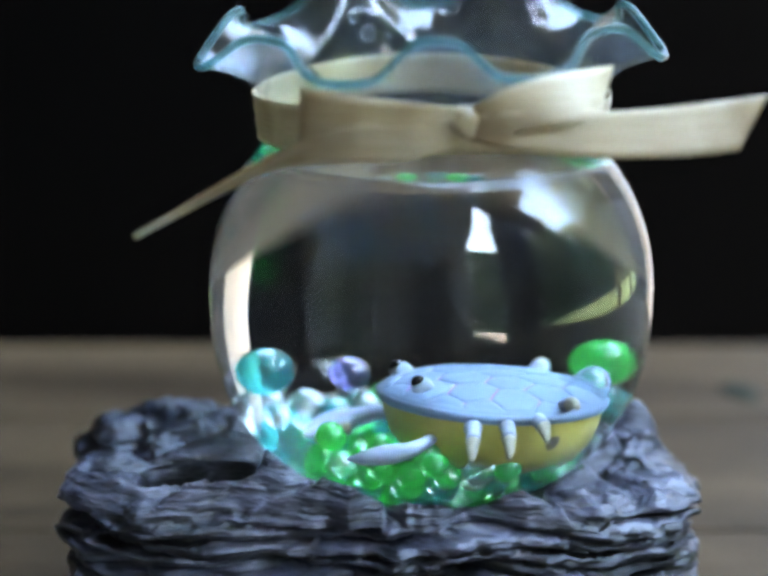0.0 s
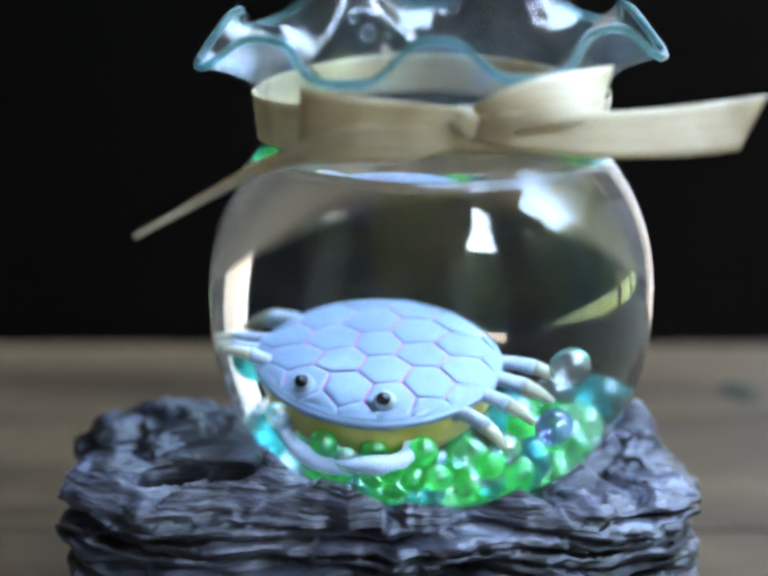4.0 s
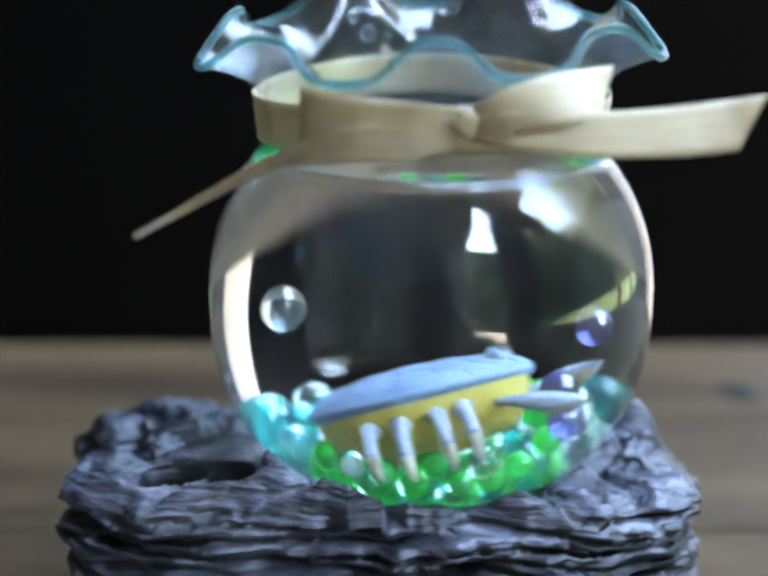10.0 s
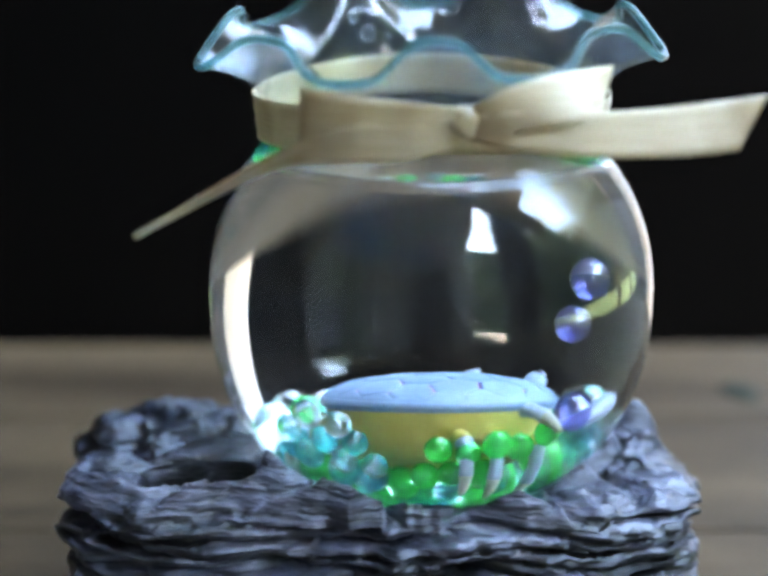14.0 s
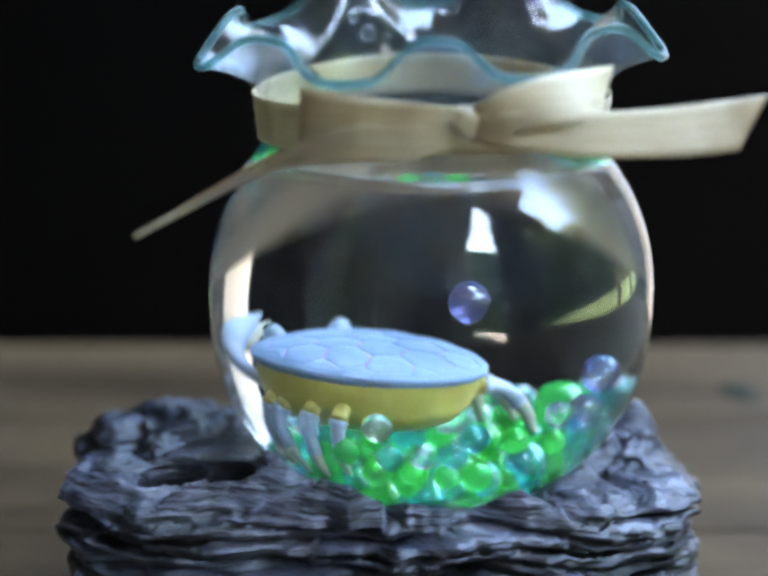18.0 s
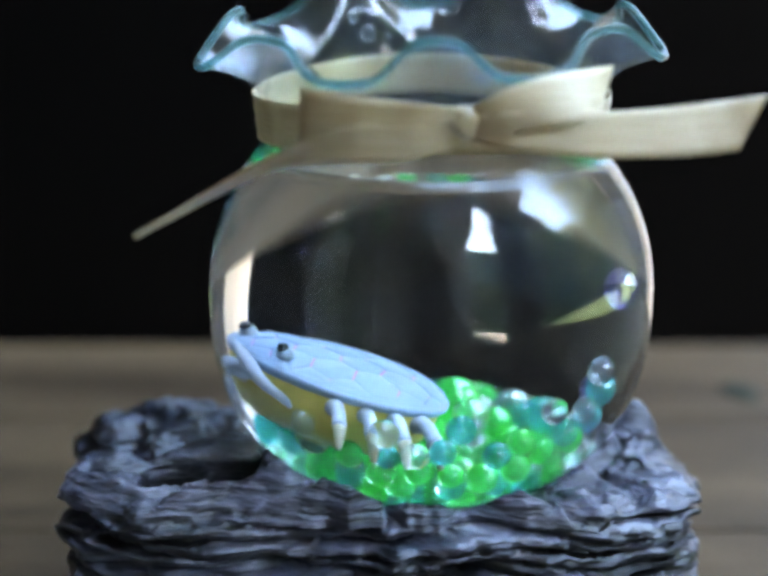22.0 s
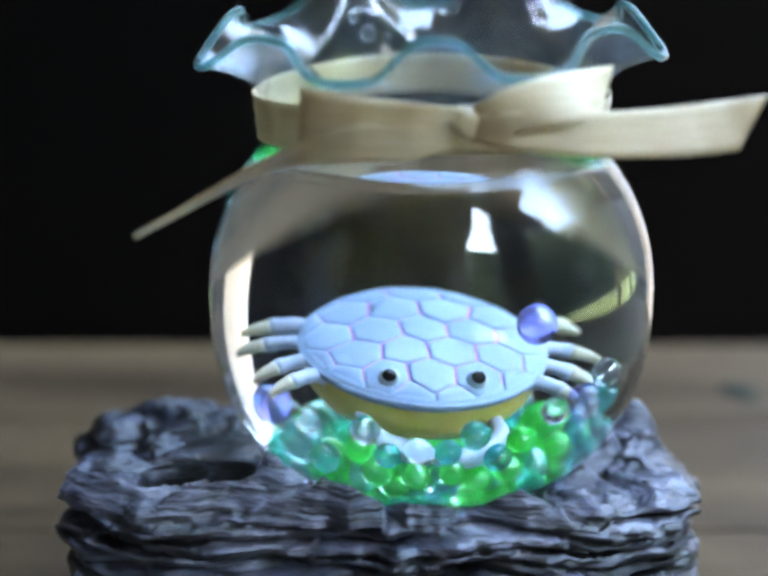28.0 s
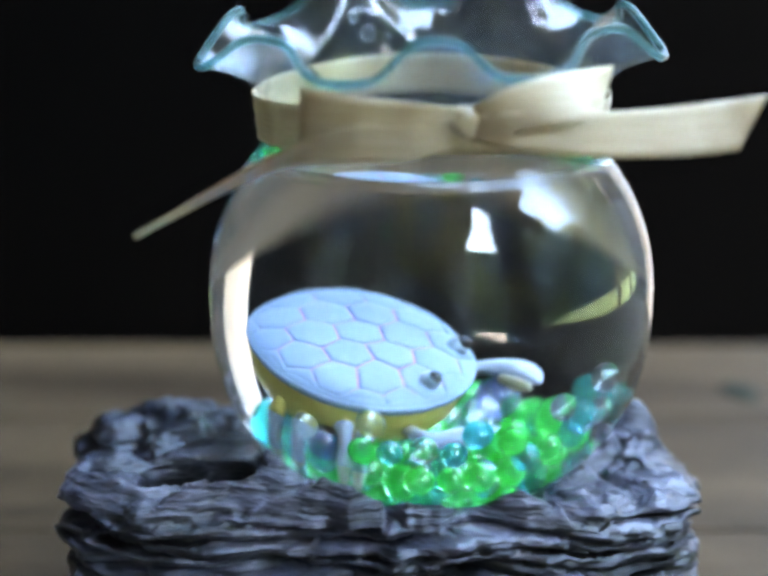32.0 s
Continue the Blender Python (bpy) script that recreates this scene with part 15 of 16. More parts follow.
    walk(b, [(0, mm(11.8, 25.7, 59.2)), (1, mm(10.0, 22.5, 59.5)), (2.6, mm(12.6, 27.7, 57.5)), (4.5, mm(13.1, 26.9, 58.2)), (6.4, mm(12.0, 27.3, 58.8)), (7.8, mm(10.8, 24.3, 59.9)), (9.4, mm(11.1, 25.7, 58.9)), (10.8, mm(12.0, 24.5, 57.5)), (12.2, mm(11.5, 25.2, 58.9)), (13.6, mm(12.4, 25.4, 58.6)), (15.5, mm(11.8, 28.2, 56.7)), (17.2, mm(10.5, 27.8, 55.7)), (18.6, mm(9.0, 27.4, 55.3)), (20.2, mm(12.1, 28.6, 57.6)), (21.4, mm(9.2, 27.4, 55.3)), (23, mm(9.0, 28.3, 55.2)), (24.3, mm(11.7, 26.0, 58.3)), (25.5, mm(12.1, 27.4, 57.5)), (27.5, mm(9.1, 27.6, 55.0)), (29, mm(8.8, 25.4, 58.0)), (30.5, mm(8.9, 27.3, 55.3)), (32, mm(8.3, 27.6, 55.0))])
    b = bead('clear', 0.0028)
    walk(b, [(0, mm(7.8, 29.6, 59.0)), (1, mm(7.8, 29.6, 58.6)), (2.6, mm(7.9, 28.0, 59.2)), (4.5, mm(7.7, 30.3, 58.5)), (6.4, mm(7.5, 29.5, 58.5)), (7.8, mm(7.7, 28.6, 58.9)), (9.4, mm(7.9, 30.8, 58.4)), (10.8, mm(7.7, 30.4, 58.0)), (12.2, mm(9.6, 30.1, 57.5)), (13.6, mm(7.9, 30.4, 58.1)), (15.5, mm(7.9, 30.8, 58.4)), (17.2, mm(7.2, 30.0, 58.8)), (18.6, mm(8.1, 30.8, 58.8)), (20.2, mm(7.1, 29.2, 57.5)), (21.4, mm(7.3, 30.2, 59.1)), (23, mm(7.0, 29.9, 59.5)), (24.3, mm(7.0, 30.0, 58.6)), (25.5, mm(8.4, 30.6, 58.5)), (27.5, mm(7.0, 29.8, 59.1)), (29, mm(7.0, 30.0, 58.5)), (30.5, mm(6.5, 30.2, 58.6)), (32, mm(8.8, 30.7, 58.9))])
    b = bead('green', 0.0032)
    walk(b, [(0, mm(1.9, 31.5, 58.8)), (1, mm(2.8, 31.7, 58.7)), (2.6, mm(2.3, 31.4, 58.6)), (4.5, mm(1.3, 31.0, 58.9)), (6.4, mm(1.9, 31.0, 58.6)), (7.8, mm(2.5, 32.4, 58.5)), (9.4, mm(2.5, 30.4, 58.5)), (10.8, mm(1.7, 31.2, 58.6)), (12.2, mm(1.5, 32.4, 58.7)), (13.6, mm(2.8, 31.8, 58.7)), (15.5, mm(1.6, 31.4, 58.3)), (17.2, mm(1.7, 29.7, 59.5)), (18.6, mm(2.2, 33.4, 58.5)), (20.2, mm(1.5, 30.9, 58.3)), (21.4, mm(1.5, 31.0, 59.0)), (23, mm(1.3, 29.5, 59.5)), (24.3, mm(1.9, 30.8, 58.9)), (25.5, mm(1.2, 30.2, 59.0)), (27.5, mm(1.8, 30.1, 59.3)), (29, mm(1.2, 29.8, 59.3)), (30.5, mm(1.4, 32.9, 58.5)), (32, mm(1.3, 31.3, 58.6))])
    b = bead('teal', 0.0030)
    walk(b, [(0, mm(-3.3, 30.5, 58.1)), (1, mm(-4.0, 31.0, 58.8)), (2.6, mm(-4.0, 32.7, 58.8)), (4.5, mm(-4.0, 30.2, 58.7)), (6.4, mm(-4.4, 32.0, 58.6)), (7.8, mm(-2.8, 31.5, 58.7)), (9.4, mm(-3.4, 30.2, 58.6)), (10.8, mm(-3.7, 31.3, 58.4)), (12.2, mm(-4.2, 30.8, 58.9)), (13.6, mm(-4.5, 31.4, 58.2)), (15.5, mm(-4.9, 31.0, 58.6)), (17.2, mm(-4.0, 31.1, 58.6)), (18.6, mm(-3.9, 31.8, 58.2)), (20.2, mm(-4.1, 30.6, 58.5)), (21.4, mm(-3.8, 30.1, 58.8)), (23, mm(-5.0, 32.8, 58.4)), (24.3, mm(-4.4, 30.2, 59.1)), (25.5, mm(-4.3, 29.6, 58.7)), (27.5, mm(-3.5, 30.2, 58.5)), (29, mm(-4.4, 31.4, 59.5)), (30.5, mm(-3.8, 30.7, 58.8)), (32, mm(-5.0, 31.4, 59.2))])
    b = bead('teal', 0.0028)
    walk(b, [(0, mm(-8.4, 30.5, 57.6)), (1, mm(-8.8, 31.1, 57.5)), (2.6, mm(-8.3, 30.7, 57.2)), (4.5, mm(-8.9, 30.1, 57.1)), (6.4, mm(-7.6, 27.5, 57.7)), (7.8, mm(-6.5, 28.2, 58.7)), (9.4, mm(-8.2, 30.3, 57.1)), (10.8, mm(-8.3, 26.3, 59.2)), (12.2, mm(-8.0, 27.6, 59.0)), (13.6, mm(-9.1, 29.6, 57.7)), (15.5, mm(-9.6, 29.2, 58.5)), (17.2, mm(-8.7, 29.7, 57.5)), (18.6, mm(-7.0, 27.9, 58.3)), (20.2, mm(-8.7, 28.7, 58.9)), (21.4, mm(-8.7, 29.6, 58.2)), (23, mm(-7.8, 28.6, 58.0)), (24.3, mm(-9.2, 29.1, 58.1)), (25.5, mm(-9.2, 29.3, 57.7)), (27.5, mm(-9.0, 30.3, 57.9)), (29, mm(-8.6, 29.1, 58.3)), (30.5, mm(-8.7, 29.8, 58.1)), (32, mm(-9.3, 29.1, 57.8))])
    b = bead('green', 0.0032)
    walk(b, [(0, mm(-10.9, 25.1, 58.8)), (1, mm(-10.9, 26.5, 58.5)), (2.6, mm(-11.6, 25.7, 58.6)), (4.5, mm(-11.5, 24.5, 58.3)), (6.4, mm(-11.9, 24.1, 58.6)), (7.8, mm(-11.4, 22.0, 59.9)), (9.4, mm(-11.9, 21.8, 58.7)), (10.8, mm(-7.9, 27.0, 54.7)), (12.2, mm(-12.1, 26.7, 55.9)), (13.6, mm(-8.1, 25.2, 55.2)), (15.5, mm(-11.3, 21.5, 59.8)), (17.2, mm(-11.8, 21.6, 59.7)), (18.6, mm(-11.4, 24.4, 58.8)), (20.2, mm(-11.6, 24.4, 58.5)), (21.4, mm(-11.5, 24.2, 59.2)), (23, mm(-10.6, 24.5, 58.8)), (24.3, mm(-12.3, 23.5, 58.4)), (25.5, mm(-10.8, 24.5, 58.6)), (27.5, mm(-12.0, 25.6, 56.9)), (29, mm(-12.1, 25.2, 58.6)), (30.5, mm(-12.0, 24.1, 58.8)), (32, mm(-12.0, 20.8, 60.0))])
    b = bead('green', 0.0030)
    walk(b, [(0, mm(-10.7, 11.8, 57.0)), (1, mm(-14.1, 13.7, 56.9)), (2.6, mm(-12.8, 14.5, 57.2)), (4.5, mm(-10.5, 12.6, 57.5)), (6.4, mm(-11.9, 8.7, 57.9)), (7.8, mm(-11.5, 10.8, 57.6)), (9.4, mm(-11.5, 8.8, 58.0)), (10.8, mm(-12.0, 12.2, 57.7)), (12.2, mm(-11.1, 12.8, 56.5)), (13.6, mm(-11.6, 13.1, 56.4)), (15.5, mm(-12.6, 14.6, 57.1)), (17.2, mm(-10.6, 13.2, 56.8)), (18.6, mm(-11.6, 12.4, 57.2)), (20.2, mm(-11.2, 11.9, 57.3)), (21.4, mm(-12.4, 11.3, 58.3)), (23, mm(-11.4, 14.0, 56.8)), (24.3, mm(-10.7, 13.6, 56.7)), (25.5, mm(-10.6, 11.6, 57.1)), (27.5, mm(-11.7, 11.6, 57.8)), (29, mm(-11.4, 13.4, 56.9)), (30.5, mm(-11.6, 13.0, 57.3)), (32, mm(-11.2, 10.8, 57.7))])
    b = bead('green', 0.0028)
    walk(b, [(0, mm(-8.6, 5.6, 56.8)), (1, mm(-7.7, 5.1, 56.4)), (2.6, mm(-6.9, 6.7, 56.8)), (4.5, mm(-8.6, 8.1, 56.6)), (6.4, mm(-7.5, 6.5, 56.5)), (7.8, mm(-8.3, 5.8, 56.5)), (9.4, mm(-8.7, 5.0, 56.2)), (10.8, mm(-8.2, 6.1, 56.7)), (12.2, mm(-6.8, 6.0, 56.5)), (13.6, mm(-7.6, 6.2, 56.5)), (15.5, mm(-7.4, 5.8, 56.8)), (17.2, mm(-7.8, 7.0, 56.5)), (18.6, mm(-8.8, 7.4, 56.6)), (20.2, mm(-9.2, 6.3, 56.5)), (21.4, mm(-8.0, 6.4, 56.5)), (23, mm(-8.0, 8.2, 56.7)), (24.3, mm(-7.9, 5.5, 56.7)), (25.5, mm(-7.8, 6.8, 56.5)), (27.5, mm(-7.7, 6.1, 56.6)), (29, mm(-8.0, 6.3, 56.5)), (30.5, mm(-7.3, 6.4, 56.6)), (32, mm(-7.7, 4.1, 56.4))])
    b = bead('teal', 0.0032)
    walk(b, [(0, mm(-1.8, 4.7, 56.1)), (1, mm(-1.7, 4.6, 56.0)), (2.6, mm(-2.3, 4.7, 55.8)), (4.5, mm(-2.8, 3.8, 56.0)), (6.4, mm(-2.3, 1.3, 56.0)), (7.8, mm(-3.3, 4.4, 56.0)), (9.4, mm(-2.0, 2.0, 56.0)), (10.8, mm(-1.8, 4.4, 56.3)), (12.2, mm(-0.5, 2.2, 56.0)), (13.6, mm(-2.0, 2.7, 56.3)), (15.5, mm(-2.1, 4.2, 55.9)), (17.2, mm(-0.8, 2.3, 55.9)), (18.6, mm(-2.5, 2.0, 56.0)), (20.2, mm(-2.4, 6.9, 56.3)), (21.4, mm(-3.6, 3.7, 56.2)), (23, mm(-3.6, 2.7, 55.8)), (24.3, mm(-2.9, 4.4, 56.1)), (25.5, mm(-2.4, 4.0, 56.2)), (27.5, mm(-3.3, 2.4, 56.1)), (29, mm(-3.4, 3.8, 56.3)), (30.5, mm(-1.9, 3.4, 55.8)), (32, mm(-2.3, 2.8, 56.0))])
    b = bead('green', 0.0030)
    walk(b, [(0, mm(6.5, 4.3, 56.2)), (1, mm(6.9, 3.4, 56.6)), (2.6, mm(5.5, 4.0, 56.4)), (4.5, mm(5.3, 4.3, 56.1)), (6.4, mm(7.3, 4.3, 56.2)), (7.8, mm(4.9, 4.9, 56.4)), (9.4, mm(5.1, 2.6, 56.0)), (10.8, mm(5.6, 5.1, 56.6)), (12.2, mm(7.3, 4.4, 56.3)), (13.6, mm(7.4, 2.8, 56.4)), (15.5, mm(6.2, 4.2, 56.7)), (17.2, mm(5.0, 3.2, 56.3)), (18.6, mm(6.4, 3.9, 56.2)), (20.2, mm(6.2, 4.1, 56.1)), (21.4, mm(5.3, 3.6, 56.3)), (23, mm(6.2, 2.3, 56.5)), (24.3, mm(4.9, 4.1, 56.2)), (25.5, mm(5.8, 5.9, 56.3)), (27.5, mm(6.9, 2.9, 56.5)), (29, mm(6.0, 3.5, 56.3)), (30.5, mm(6.2, 4.3, 56.3)), (32, mm(5.1, 3.7, 56.1))])
    b = bead('green', 0.0028)
    walk(b, [(0, mm(19.7, 8.6, 58.3)), (1, mm(18.6, 6.9, 59.6)), (2.6, mm(19.6, 7.6, 58.5)), (4.5, mm(20.0, 8.3, 58.5)), (6.4, mm(20.2, 10.8, 59.5)), (7.8, mm(19.4, 8.6, 59.2)), (9.4, mm(19.0, 8.9, 59.5)), (10.8, mm(18.2, 10.6, 58.7)), (12.2, mm(19.6, 10.7, 59.5)), (13.6, mm(18.8, 8.4, 59.5)), (15.5, mm(19.1, 8.7, 59.5)), (17.2, mm(18.8, 6.9, 59.7)), (18.6, mm(19.2, 7.9, 59.7)), (20.2, mm(18.7, 7.6, 59.7)), (21.4, mm(17.8, 7.1, 59.6)), (23, mm(20.4, 10.8, 59.2)), (24.3, mm(19.2, 7.7, 59.4)), (25.5, mm(18.7, 10.7, 59.1)), (27.5, mm(18.0, 9.7, 59.4)), (29, mm(18.7, 12.4, 58.3)), (30.5, mm(17.9, 9.0, 59.0)), (32, mm(18.6, 8.7, 59.2))])
    b = bead('green', 0.0032)
    walk(b, [(0, mm(16.9, 18.1, 62.1)), (1, mm(18.0, 25.4, 59.6)), (2.6, mm(13.4, 10.4, 62.6)), (4.5, mm(16.8, 9.0, 62.2)), (6.4, mm(15.8, 13.3, 58.6)), (7.8, mm(19.3, 25.7, 60.8)), (9.4, mm(17.9, 23.3, 59.0)), (10.8, mm(19.4, 22.0, 59.8)), (12.2, mm(17.4, 20.9, 58.2)), (13.6, mm(19.9, 23.4, 60.4)), (15.5, mm(20.1, 23.7, 59.8)), (17.2, mm(19.1, 17.7, 58.6)), (18.6, mm(16.3, 18.1, 63.0)), (20.2, mm(19.4, 24.1, 60.6)), (21.4, mm(18.3, 12.6, 60.8)), (23, mm(20.7, 23.9, 60.1)), (24.3, mm(18.2, 18.8, 57.1)), (25.5, mm(19.0, 19.0, 61.2)), (27.5, mm(13.4, 25.0, 57.0)), (29, mm(19.2, 23.3, 60.0)), (30.5, mm(20.0, 17.4, 60.8)), (32, mm(19.9, 22.6, 61.4))])
    b = bead('green', 0.0030)
    walk(b, [(0, mm(17.0, 27.2, 59.9)), (1, mm(16.5, 30.4, 60.7)), (2.6, mm(16.8, 29.3, 60.5)), (4.5, mm(17.4, 28.9, 60.6)), (6.4, mm(16.9, 28.7, 60.2)), (7.8, mm(15.6, 29.4, 59.6)), (9.4, mm(17.0, 28.5, 60.1)), (10.8, mm(16.7, 26.4, 61.0)), (12.2, mm(16.5, 25.5, 60.8)), (13.6, mm(16.6, 27.7, 60.6)), (15.5, mm(17.2, 29.0, 60.9)), (17.2, mm(18.1, 27.0, 60.6)), (18.6, mm(17.6, 27.2, 60.3)), (20.2, mm(16.7, 28.7, 60.2)), (21.4, mm(18.0, 27.5, 60.6)), (23, mm(16.3, 26.3, 61.7)), (24.3, mm(17.3, 28.4, 60.6)), (25.5, mm(17.0, 28.6, 60.1)), (27.5, mm(16.7, 28.0, 59.9)), (29, mm(17.1, 28.2, 59.7)), (30.5, mm(16.3, 28.6, 59.9)), (32, mm(16.9, 28.1, 60.9))])
    b = bead('teal', 0.0028)
    walk(b, [(0, mm(12.1, 32.9, 61.6)), (1, mm(12.7, 33.6, 61.2)), (2.6, mm(13.2, 33.2, 61.2)), (4.5, mm(12.9, 32.9, 61.6)), (6.4, mm(12.1, 32.0, 61.4)), (7.8, mm(13.0, 33.3, 61.3)), (9.4, mm(13.2, 31.3, 61.7)), (10.8, mm(11.8, 32.8, 61.8)), (12.2, mm(12.1, 33.0, 61.7)), (13.6, mm(12.2, 33.1, 61.5)), (15.5, mm(13.1, 31.9, 61.4)), (17.2, mm(12.6, 31.8, 61.4)), (18.6, mm(13.4, 32.6, 61.3)), (20.2, mm(12.2, 34.1, 61.7)), (21.4, mm(12.9, 32.0, 61.2)), (23, mm(13.5, 31.1, 61.4)), (24.3, mm(12.0, 33.9, 61.7)), (25.5, mm(12.4, 30.2, 61.6)), (27.5, mm(12.5, 31.3, 61.4)), (29, mm(12.8, 32.8, 61.5)), (30.5, mm(12.4, 32.4, 61.0)), (32, mm(12.8, 30.9, 61.6))])
    b = bead('green', 0.0032)
    walk(b, [(0, mm(8.1, 36.1, 61.8)), (1, mm(7.9, 36.2, 61.8)), (2.6, mm(7.6, 36.0, 62.1)), (4.5, mm(7.7, 35.2, 62.0)), (6.4, mm(8.1, 35.2, 62.1)), (7.8, mm(7.2, 34.1, 62.0)), (9.4, mm(7.8, 35.8, 62.1)), (10.8, mm(7.7, 36.1, 61.7)), (12.2, mm(7.0, 34.9, 62.2)), (13.6, mm(6.7, 33.2, 62.3)), (15.5, mm(7.2, 36.7, 61.8)), (17.2, mm(7.2, 35.3, 61.9)), (18.6, mm(8.4, 35.3, 61.8)), (20.2, mm(6.8, 34.2, 61.8)), (21.4, mm(8.7, 34.9, 61.8)), (23, mm(7.7, 34.6, 61.6)), (24.3, mm(6.8, 33.9, 62.2)), (25.5, mm(8.2, 36.0, 61.6)), (27.5, mm(7.6, 34.8, 61.7)), (29, mm(7.7, 34.8, 61.9)), (30.5, mm(6.5, 34.0, 62.1)), (32, mm(6.8, 36.5, 61.9))])
    b = bead('teal', 0.0030)
    walk(b, [(0, mm(2.6, 37.5, 62.2)), (1, mm(2.7, 35.4, 62.6)), (2.6, mm(2.3, 37.2, 62.1)), (4.5, mm(0.3, 36.7, 62.0)), (6.4, mm(3.0, 37.1, 62.0)), (7.8, mm(-0.2, 36.4, 62.4)), (9.4, mm(1.5, 34.7, 62.4)), (10.8, mm(2.4, 36.7, 62.1)), (12.2, mm(1.9, 37.4, 62.3)), (13.6, mm(2.7, 37.1, 62.1)), (15.5, mm(2.1, 35.3, 62.0)), (17.2, mm(1.9, 36.5, 62.1)), (18.6, mm(2.3, 37.1, 62.3)), (20.2, mm(1.8, 36.0, 62.1)), (21.4, mm(2.4, 35.4, 62.2)), (23, mm(3.0, 37.1, 62.2)), (24.3, mm(1.2, 36.7, 62.0)), (25.5, mm(0.7, 36.6, 61.8)), (27.5, mm(2.3, 35.6, 62.2)), (29, mm(0.9, 35.1, 62.1)), (30.5, mm(1.5, 37.2, 62.2)), (32, mm(1.6, 35.3, 62.3))])
    b = bead('green', 0.0028)
    walk(b, [(0, mm(-5.2, 36.4, 61.8)), (1, mm(-4.4, 35.7, 62.1)), (2.6, mm(-4.7, 36.3, 62.2)), (4.5, mm(-5.1, 36.4, 61.9)), (6.4, mm(-4.9, 36.3, 62.0)), (7.8, mm(-6.0, 34.7, 61.8)), (9.4, mm(-4.4, 37.2, 62.1)), (10.8, mm(-5.1, 35.8, 61.7)), (12.2, mm(-5.3, 35.1, 62.0)), (13.6, mm(-5.2, 34.3, 62.3)), (15.5, mm(-4.9, 36.8, 61.7)), (17.2, mm(-4.6, 34.8, 62.0)), (18.6, mm(-4.9, 34.2, 62.4)), (20.2, mm(-5.7, 35.3, 61.8)), (21.4, mm(-5.3, 36.7, 61.7)), (23, mm(-4.5, 36.5, 61.8)), (24.3, mm(-4.3, 35.5, 62.0)), (25.5, mm(-4.9, 36.3, 61.9)), (27.5, mm(-3.8, 35.7, 61.6)), (29, mm(-4.9, 36.3, 62.1)), (30.5, mm(-5.1, 36.7, 61.9)), (32, mm(-5.3, 36.6, 61.9))])
    b = bead('clear', 0.0032)
    walk(b, [(0, mm(-10.5, 33.6, 61.6)), (1, mm(-9.9, 34.4, 61.6)), (2.6, mm(-10.3, 33.7, 61.3)), (4.5, mm(-9.6, 32.4, 61.6)), (6.4, mm(-9.8, 34.8, 61.4)), (7.8, mm(-9.8, 30.8, 61.8)), (9.4, mm(-9.3, 35.1, 61.6)), (10.8, mm(-9.2, 32.8, 61.4)), (12.2, mm(-9.3, 31.9, 61.6)), (13.6, mm(-10.3, 33.3, 61.3)), (15.5, mm(-8.8, 33.4, 61.9)), (17.2, mm(-10.8, 33.3, 61.6)), (18.6, mm(-9.9, 35.0, 61.4)), (20.2, mm(-10.7, 34.1, 61.4)), (21.4, mm(-10.4, 33.9, 61.6)), (23, mm(-10.2, 34.5, 61.5)), (24.3, mm(-10.0, 34.2, 61.6)), (25.5, mm(-9.9, 34.8, 61.7)), (27.5, mm(-9.3, 34.1, 61.6)), (29, mm(-9.8, 34.8, 61.4)), (30.5, mm(-10.0, 33.5, 61.6)), (32, mm(-9.8, 32.9, 61.3))])
    b = bead('clear', 0.0030)
    walk(b, [(0, mm(-14.8, 30.3, 60.9)), (1, mm(-14.4, 29.4, 61.5)), (2.6, mm(-14.8, 30.7, 60.9)), (4.5, mm(-14.8, 30.6, 60.7)), (6.4, mm(-14.4, 31.0, 60.8)), (7.8, mm(-15.0, 30.7, 60.6)), (9.4, mm(-13.9, 29.4, 60.7)), (10.8, mm(-13.7, 29.8, 60.8)), (12.2, mm(-13.8, 29.1, 61.0)), (13.6, mm(-14.2, 29.7, 61.8)), (15.5, mm(-14.1, 29.9, 61.3)), (17.2, mm(-13.4, 28.6, 61.4)), (18.6, mm(-14.5, 29.6, 60.5)), (20.2, mm(-15.0, 29.7, 60.8)), (21.4, mm(-14.7, 30.8, 60.8)), (23, mm(-14.5, 27.5, 61.4)), (24.3, mm(-13.9, 30.6, 60.8)), (25.5, mm(-13.4, 30.4, 61.2)), (27.5, mm(-12.6, 27.4, 62.0)), (29, mm(-14.5, 29.1, 61.4)), (30.5, mm(-14.7, 31.1, 61.1)), (32, mm(-14.7, 29.7, 60.6))])
    b = bead('green', 0.0028)
